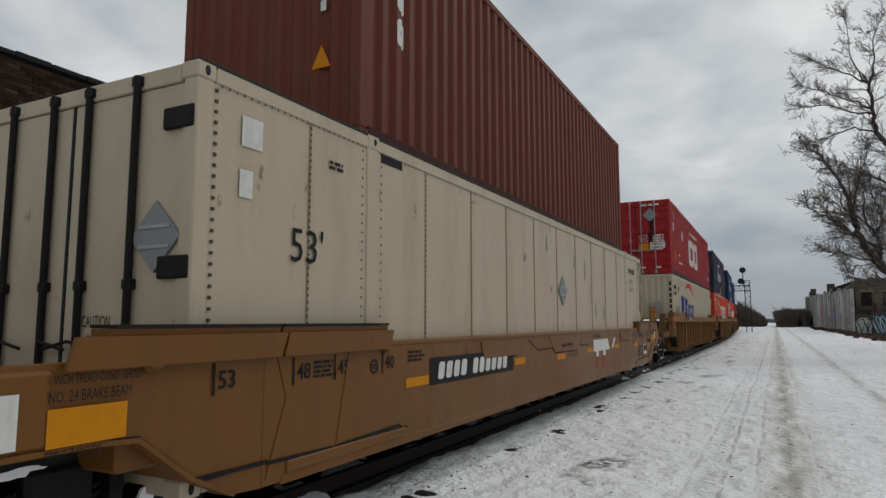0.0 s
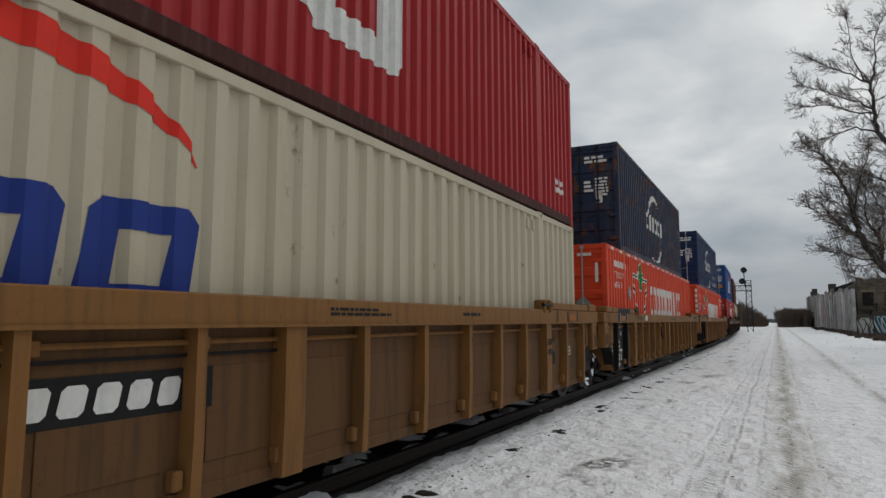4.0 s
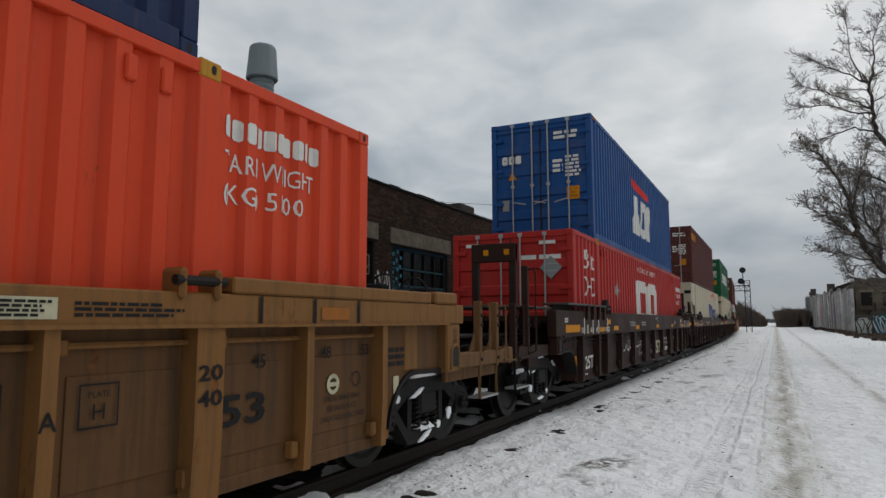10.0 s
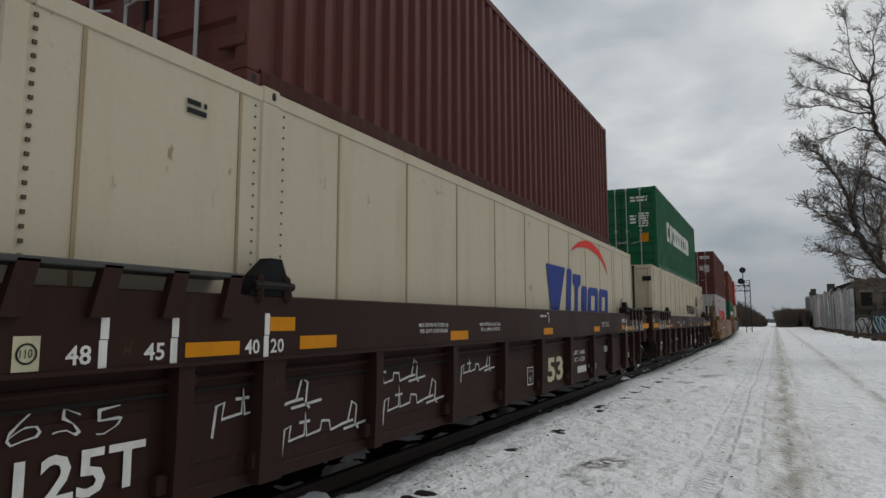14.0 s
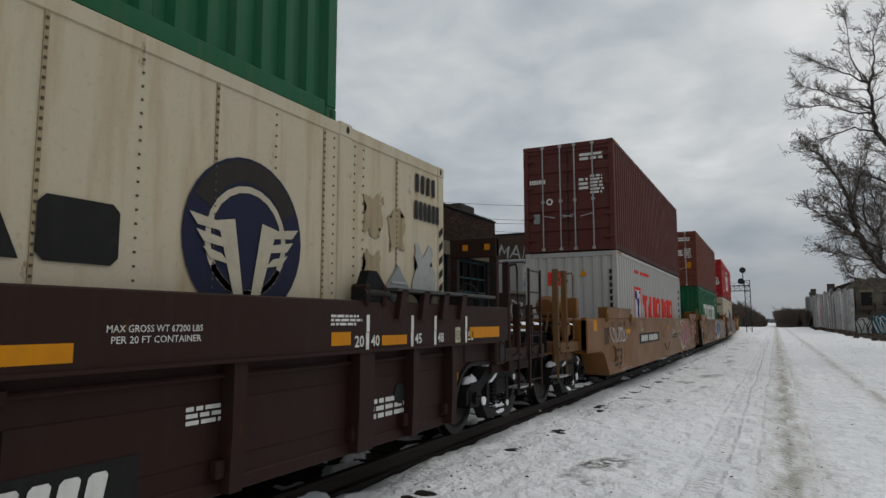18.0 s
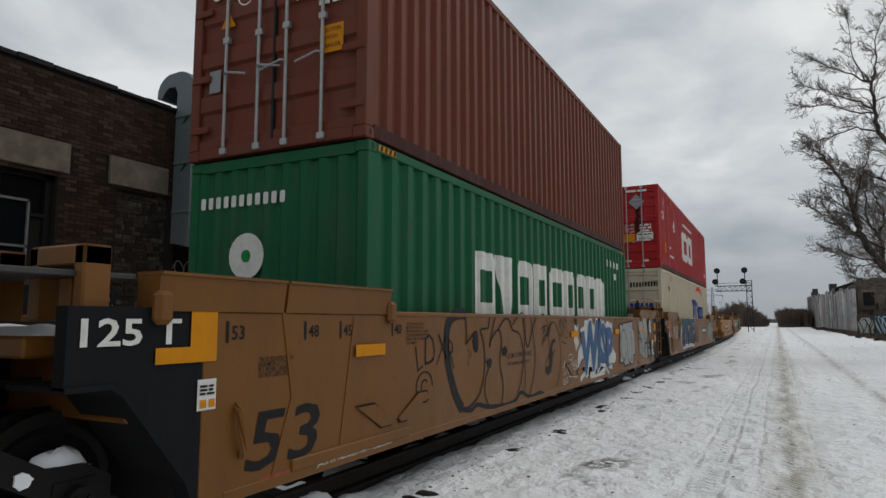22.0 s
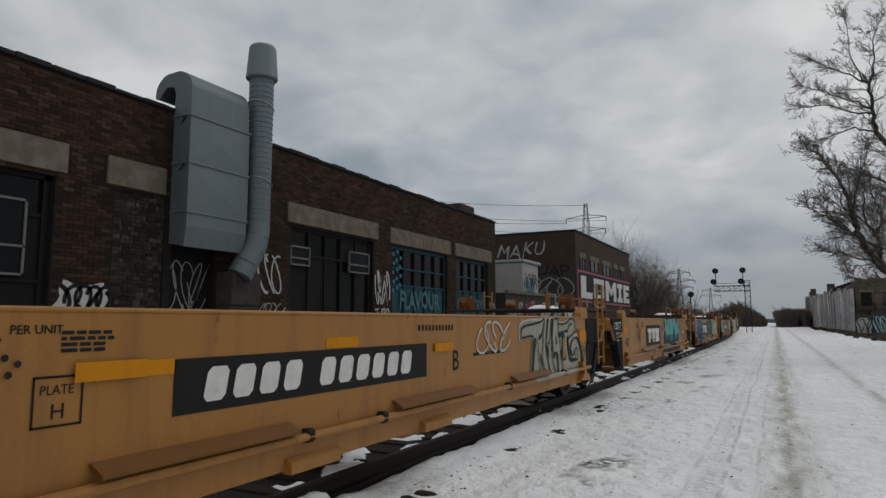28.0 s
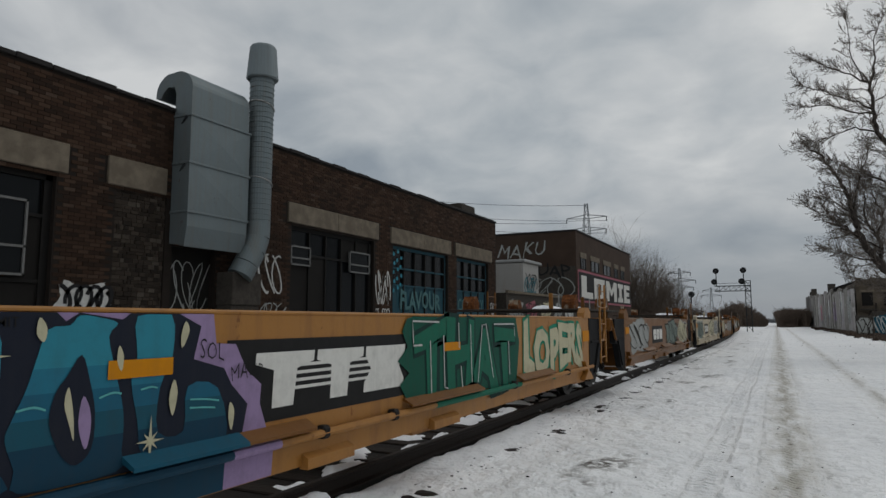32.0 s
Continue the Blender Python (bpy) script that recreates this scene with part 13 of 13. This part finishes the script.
forked_tree("bare_tree", "tall leafless tree with forked limbs and fine twigs over snow", 6.9, 35.0,
            (([(0.35, -0.1, 0), (-0.3, 0.95, 0), (-0.7, 2.42, 0), (-1.0, 4.93, 0.1), (-1.31, 7.51, 0.2), (-1.7, 9.38, 0.2), (-2.31, 10.42, 0.1), (-2.38, 11.53, 0), (-2.42, 12.76, 0)], 0.26, 0.075, 1.75),
             ([(-0.72, 2.3, 0), (-1.3, 2.65, 0), (-1.81, 3.18, -0.1), (-2.34, 3.98, -0.2), (-2.75, 4.5, -0.2), (-3.12, 5.22, -0.3), (-3.37, 6.0, -0.3), (-3.5, 6.74, -0.3), (-3.56, 7.34, -0.2), (-3.87, 8.11, -0.1), (-4.18, 8.84, 0), (-4.54, 9.55, 0), (-5.0, 9.98, 0)], 0.30, 0.025, 1.6),
             ([(-2.6, 4.3, -0.2), (-2.5, 4.75, 0.0), (-2.45, 5.14, 0.2), (-2.6, 5.73, 0.3), (-2.93, 6.34, 0.4), (-2.97, 6.97, 0.5), (-2.85, 7.9, 0.5)], 0.13, 0.025, 1.6),
             ([(-2.6, 5.73, 0.3), (-2.3, 6.29, 0.4), (-2.3, 6.83, 0.5), (-2.5, 7.21, 0.5), (-2.6, 8.2, 0.6)], 0.08, 0.02, 1.6),
             ([(-3.5, 6.74, -0.3), (-3.32, 7.55, -0.3), (-3.2, 8.19, -0.2), (-2.93, 8.9, -0.2), (-2.73, 9.61, -0.1)], 0.07, 0.016, 1.5),
             ([(-2.42, 12.76, 0), (-3.19, 13.4, 0.2), (-4.09, 13.98, 0.3), (-4.6, 14.4, 0.3)], 0.055, 0.012, 0.95),
             ([(-2.38, 11.53, 0), (-3.16, 12.06, 0.1), (-4.16, 12.72, 0.2), (-5.1, 13.2, 0.3)], 0.06, 0.012, 0.9),
             ([(-2.35, 11.34, 0), (-3.08, 11.39, -0.2), (-4.21, 11.89, -0.4), (-5.16, 11.9, -0.5)], 0.055, 0.012, 0.9),
             ([(-2.31, 10.47, 0.1), (-3.12, 10.82, 0.3), (-4.04, 10.62, 0.5), (-4.8, 10.5, 0.6)], 0.055, 0.012, 0.9),
             ([(-2.42, 12.76, 0), (-2.13, 13.76, 0.1), (-2.16, 14.86, 0.2), (-1.76, 15.9, 0.2)], 0.06, 0.013, 1.2),
             ([(-2.71, 13.0, 0.1), (-3.09, 14.49, 0), (-3.2, 16.0, -0.1)], 0.04, 0.012, 1.1),
             ([(-1.13, 5.95, 0.1), (-1.58, 7.27, 0.4), (-1.95, 8.09, 0.6), (-2.79, 8.71, 0.7), (-3.89, 9.23, 0.6)], 0.10, 0.02, 1.7),
             ([(-1.35, 7.6, 0.2), (-0.6, 9.6, 0.3), (-0.9, 11.6, 0.3), (-1.2, 13.4, 0.2), (-1.3, 14.9, 0.2)], 0.12, 0.03, 1.7),
             ([(-3.25, 5.5, -0.3), (-3.65, 5.84, -0.2), (-3.79, 6.12, -0.2), (-4.16, 6.42, -0.1), (-4.7, 6.74, 0.0), (-5.19, 7.2, 0.1)], 0.07, 0.012, 0.95),
             ([(-2.75, 4.5, -0.2), (-3.3, 4.6, -0.1), (-3.9, 4.9, 0.0), (-4.4, 5.0, 0.1)], 0.04, 0.010, 0.9),
             ([(-1.4, 3.2, -0.1), (-2.4, 3.3, 0.1), (-3.2, 3.5, 0.3), (-3.7, 4.0, 0.4)], 0.04, 0.012, 0.9),
             ([(-2.64, 5.06, -0.3), (-3.4, 5.7, -0.4), (-4.1, 6.1, -0.5), (-4.6, 6.9, -0.5)], 0.05, 0.012, 0.95),
             ([(-2.9, 6.1, -0.3), (-3.7, 6.9, -0.1), (-4.3, 7.5, 0.1)], 0.04, 0.012, 0.9),
             ([(-1.0, 4.93, 0.1), (-1.5, 5.2, -0.4), (-2.1, 5.6, -0.8), (-2.5, 6.4, -1.0)], 0.05, 0.014, 1.1)), 17)
twig_tree("bare_tree", "leafless brown tree behind a taller one beside the road", 7.9, 47.0, 15.5, 71, (-0.05, 0), "twig", 6, 0.5, 0.20, 0.24)
for i, (x, y, h) in enumerate(((-13.6, 63.0, 14.5), (-12.4, 64.0, 12.5), (-11.6, 66.5, 11.0), (-11.0, 69.0, 10.0), (-12.8, 72.0, 12.0), (-11.6, 75.0, 10.5), (-10.6, 78.0, 9.0), (-17.5, 62.0, 15.0), (-12.8, 84.0, 10.0), (-11.4, 90.0, 9.0), (-13.5, 98.0, 9.5), (-12.0, 108.0, 8.0), (-11.9, 62.0, 11.0), (-10.9, 64.5, 9.6), (-11.9, 70.5, 11.0), (-10.3, 73.0, 8.6), (-11.0, 82.0, 8.4), (-12.3, 79.0, 10.0))):
    twig_tree("bare_tree", "leafless brown tree behind the brick building", x, y, h, 20 + i, (0, 0), "bark_far", 5, 0.5, 0.13, 0.26, "trees behind the building")


def scrub(name, label, x0, x1, y0, y1, h, n, seed, wide=0.03, category="scrub", profile=None, mat="scrub"):
    """A thicket: bushes of thin bent stems with side twigs."""
    rnd = random.Random(seed)
    verts, faces = [], []

    def twig(p, q, w):
        d = (q - p).cross(Vector((0.2, 1, 0.1))).normalized() * w
        e = (q - p).cross(d).normalized() * w
        i0 = len(verts)
        verts.extend((tuple(p + d), tuple(p - d + e), tuple(p - d - e), tuple(q)))
        faces.extend(((i0, i0 + 1, i0 + 3), (i0 + 1, i0 + 2, i0 + 3), (i0 + 2, i0, i0 + 3)))
    for i in range(n):
        x, y = rnd.uniform(x0, x1), rnd.uniform(y0, y1)
        top = h * rnd.uniform(0.55, 1.0) * (profile(x, y) if profile else 1.0)
        for k in range(8):
            a, lean = rnd.uniform(0, 6.28), rnd.uniform(0.05, 0.45)
            p = Vector((x + rnd.gauss(0, 0.25), y + rnd.gauss(0, 0.25), 0))
            mid = p + Vector((math.cos(a) * lean * top * 0.3, math.sin(a) * lean * top * 0.3, top * rnd.uniform(0.4, 0.55)))
            tip = mid + Vector((math.cos(a) * lean * top * 0.5, math.sin(a) * lean * top * 0.5, top * rnd.uniform(0.25, 0.45)))
            twig(p, mid, wide * 1.5)
            twig(mid - (mid - p) * 0.15, tip, wide)
            for j in range(6):
                f = rnd.uniform(0.2, 0.95)
                o = p.lerp(mid, f * 2) if f < 0.5 else mid.lerp(tip, f * 2 - 1)
                b = rnd.uniform(0, 6.28)
                twig(o, o + Vector((math.cos(b) * 0.16, math.sin(b) * 0.16, rnd.uniform(0.05, 0.22))) * top * rnd.uniform(0.6, 1.3), wide * 0.7)
    me = bpy.data.meshes.new(name)
    me.from_pydata(verts, [], faces)
    me.materials.append(M[mat])
    return tagged(new(name, me), label, category, "", "stuff")


scrub("thicket", "brown leafless thicket beside the track", -15, -10.3, 60, 120, 4.2, 520, 1, 0.03)
scrub("far_woods", "dull brown bare woods in the distance", -26, -3, 200, 290, 9.5, 620, 2, 0.08, profile=lambda x, y: max(0.2, 1 - abs(x + 11) / 12))
scrub("far_hedge", "dense brown bare hedge along the far road", 0.9, 7.6, 190, 240, 5.3, 1000, 3, 0.10)
scrub("roadside_scrub", "low dead brush at the road's edge", 7.2, 9.5, 60, 110, 0.6, 160, 4, 0.02)
scrub("far_horizon_woods", "far strip of bare woods on the horizon", -160, 60, 560, 640, 4.0, 900, 5, 0.2, mat="far_scrub")


def ragged_wall(name, label, x, spans, mat, group, thick=0.35):
    """A tall wall along the road in bays of uneven height, with piers and a broken top."""
    rnd = random.Random(31)
    ob = thing(name, label, "wall", None, group)
    for a, b, h in spans:
        bay = part("bay", boxes((x, x + thick, a, b - 0.02, -0.1, h), bevel=0.03), M[mat], ob)
        if rnd.random() < 0.45:
            continue
        part("pier", boxes((x - 0.12, x - 0.003, a - 0.25, a + 0.25, -0.1, h + rnd.uniform(-0.4, 0.25)), bevel=0.03), M[mat], bay)
        u = a + 0.5
        while u < b - 0.6:
            w = rnd.uniform(0.4, 1.1)
            part("broken_top", boxes((x + 0.02, x + thick - 0.02, u, min(u + w, b - 0.1), h - 0.005, h + rnd.uniform(0.05, 0.4)), bevel=0.03), M[mat], bay)
            u += w + rnd.uniform(0.3, 1.6)
    return ob


def right_side():
    rnd = random.Random(8)
    # the long grey wall, its far end highest
    w = ragged_wall("graffiti_wall", "long pale grey wall with patchy faded spray paint", 8.6, [(96 + 5.2 * k, 101.2 + 5.2 * k, 5.7 + 2.9 * k / 25 + 0.35 * math.sin(k * 2.3)) for k in range(26)], "far_wall", "")
    for k in range(7):
        a = 97 + k * 11.5
        mark("graffiti", moved(fan(bubble(640 + k, 5.5, 3.6, 0.13)), -a - 5.5, 1.0 + rnd.uniform(0, 1.6)), M[("spray_grey", "spray_white", "spray_lilac", "spray_white", "spray_grey", "spray_pink", "spray_white")[k]], w, "L", -8.6 + 0.012)
        mark("graffiti", moved(scrawl(650 + k, 5.0, 3.2, 4, 0.12), -a - 5.3, 1.2), M["spray_navy" if k % 2 else "spray_black"], w, "L", -8.6 + 0.02)
    # a dark gabled shed showing over the wall
    shed = thing("shed", "dark gabled shed behind a grey wall", "shed")
    bm = bmesh.new()
    prism(bm, [(9.6, 0), (14.5, 0), (14.5, 7.0), (12.0, 7.9), (9.6, 7.2)], "y", 126, 138)
    part("shed_body", bm, M["concrete_grey"], shed)
    roof = bmesh.new()
    prism(roof, [(9.2, 7.1), (12.0, 8.0), (14.9, 6.9), (14.9, 7.1), (12.0, 8.25), (9.2, 7.3)], "y", 125.6, 138.4)
    part("shed_roof", roof, M["roof_felt"], shed)
    for (x, y, h) in ((9.6, 150, 9.0), (9.1, 205, 10.4), (9.2, 216, 10.0)):
        part("chimney_block", boxes((x, x + 1.3, y, y + 1.6, 0, h), bevel=0.04), M["concrete_grey"], thing("roof_stack", "grey stack behind the long wall", "chimney", None, "stacks behind the wall"))
    # the brown brick ruin with debris in front
    ruin = thing("brick_ruin", "half-demolished brown brick building with broken openings", "building")
    part("wall", boxes((9.3, 22.0, 98.0, 98.5, -0.1, 6.95)), M["far_ruin"], ruin)
    part("wall", boxes((9.3, 9.8, 98.5, 110.0, -0.1, 6.6)), M["far_ruin"], ruin)
    for k in range(8):
        u = 9.3 + k * 1.5
        part("broken_top", boxes((u, u + rnd.uniform(0.6, 1.25), 98.03, 98.47, 6.95 - 0.005, 6.95 + rnd.uniform(0.05, 0.3)), bevel=0.03), M["far_ruin"], ruin)
    for k in range(4):
        u = 9.9 + k * 2.3
        part("opening", boxes((u, u + 1.2, 97.96, 97.996, 3.6, 5.3)), M["board"], ruin)
        part("lintel", boxes((u - 0.2, u + 1.4, 97.93, 97.996, 5.31, 5.6)), M["concrete"], ruin)
        part("ledge", boxes((u - 0.3, u + 1.7, 97.5, 97.996, 3.0, 3.2)), M["concrete_grey"], ruin)
    for k in range(6):
        u = 9.4 + k * 1.6
        part("beam", tubes([[(u, 96.5, 0.0), (u + rnd.uniform(-1.5, 1.5), 97.9, rnd.uniform(3.0, 5.4))]], 0.10, 6), M["tie"], ruin)
    for i in range(4):
        y0, x0 = 80.0 + 0.35 * (i % 2), 7.4 + 1.55 * i
        hh = 2.25 + 0.2 * ((i * 5) % 3)
        ob = thing("fence_wall", "low wall covered in faded blue and white spray paint", "wall", None, "graffiti walls")
        part("wall", boxes((x0, x0 + 1.54, y0, y0 + 0.3, -0.1, hh), bevel=0.03), M["concrete_grey"], ob)
        mark("graffiti", moved(fan(bubble(600 + i, 1.5, hh * 0.8, 0.12)), x0 + 0.02, 0.25), M[("spray_grey", "spray_petrol", "spray_faded", "spray_petrol")[i]], ob, "F", -y0 + 0.012)
        mark("graffiti", moved(scrawl(610 + i, 1.3, hh * 0.7, 4, 0.07), x0 + 0.1, 0.35), M["spray_white" if i % 2 else "spray_smoke"], ob, "F", -y0 + 0.02)
    # rubble along the foot of the walls
    verts, faces = [], []
    for k in range(420):
        y = rnd.uniform(62, 165)
        x = 7.9 + rnd.gauss(0, 0.55)
        r, n = rnd.uniform(0.10, 0.42), 5
        i0 = len(verts)
        z = ground_height(x, y)
        for lv, (q, hh) in enumerate(((1.0, -0.05), (0.7, rnd.uniform(0.3, 0.8)))):
            for j in range(n):
                a = 6.283 * j / n + 0.4 * lv
                verts.append((x + r * q * math.cos(a) * rnd.uniform(0.7, 1.3), y + r * q * math.sin(a) * rnd.uniform(0.7, 1.3), z + r * hh))
        for j in range(n):
            faces.append((i0 + j, i0 + (j + 1) % n, i0 + n + (j + 1) % n, i0 + n + j))
        faces.append(tuple(i0 + n + j for j in range(n)))
    me = bpy.data.meshes.new("rubble")
    me.from_pydata(verts, [], faces)
    me.materials.append(M["far_brick"])
    tagged(new("rubble", me), "dark rubble and debris along the walls", "rubble", "", "stuff")
    for k, (x, y) in enumerate(((18.4, 190.0), (20.2, 200.0))):
        ob = thing("tower_crane", "pale lattice crane jib far behind the walls", "crane", pose(x, y, 0))
        bm = bmesh.new()
        top = 24.5 if k else 26.0
        for dx in (0, 0.6):
            tube(bm, [(dx, 0, 0), (-5.4 + dx, 0, top)], 0.07, 4)
        for j in range(16):
            f, g = j / 16, (j + 1) / 16
            tube(bm, [(-5.4 * f, 0, top * f), (0.6 - 5.4 * g, 0, top * g)], 0.04, 4)
        part("jib", bm, M["lattice"], ob)


right_side()


def bricks():
    """Courses of brick on the near wall: the closest are single pieces, the rest one mesh."""
    me = mesh_of(boxes((-0.03, 0.010, 0.006, 0.209, 0.005, 0.066)), "brick")
    me.materials.append(M["brick"])
    rnd = random.Random(3)
    verts, faces = [], []
    made = 0
    z, row = 0.6, 0
    while z < ROOF - 0.08:
        y = 3.6 - (0.1075 if row % 2 else 0)
        while y < WALL_Y1 - 0.22:
            if not (in_opening(y + 0.005, z + 0.035) or in_opening(y + 0.21, z + 0.035) or in_opening(y + 0.1, z + 0.035)):
                d = rnd.uniform(-0.004, 0.004)
                if made < 300 and 5.3 < y < 8.3 and z > 4.85:
                    b = part("brick", me, M["brick"], works_wall)
                    b.matrix_basis = pose(WALL_X + d, y, z)
                    made += 1
                else:
                    i0 = len(verts)
                    x1 = WALL_X + 0.010 + d
                    for yy, zz in ((y + 0.006, z + 0.005), (y + 0.209, z + 0.005), (y + 0.209, z + 0.066), (y + 0.006, z + 0.066)):
                        verts.append((x1, yy, zz))
                    for yy, zz in ((y + 0.004, z + 0.003), (y + 0.211, z + 0.003), (y + 0.211, z + 0.068), (y + 0.004, z + 0.068)):
                        verts.append((WALL_X - 0.004, yy, zz))
                    faces.append((i0, i0 + 1, i0 + 2, i0 + 3))
                    for k in range(4):
                        faces.append((i0 + k, i0 + 4 + k, i0 + 4 + (k + 1) % 4, i0 + (k + 1) % 4))
            y += 0.215
        z += 0.072
        row += 1
    m2 = bpy.data.meshes.new("brickwork")
    m2.from_pydata(verts, [], faces)
    part("brickwork", m2, M["brick"], works_wall, kind="stuff")


bricks()


# ---- what moves ----
def motions():
    times = [i * 1.0 for i in range(33)]
    for ob, y_at, z, *side in MOVERS:
        walk(ob, [(t, on_track(y_at - run(t), z, *side)) for t in times])
    spins = [i / 15 for i in range(0, 481)]
    for ws, y, start in ROLLERS:
        walk(ws, [(t, pose(0, y, WHEEL_R, (start + math.degrees(run(t) / WHEEL_R)) % 360)) for t in spins])


motions()
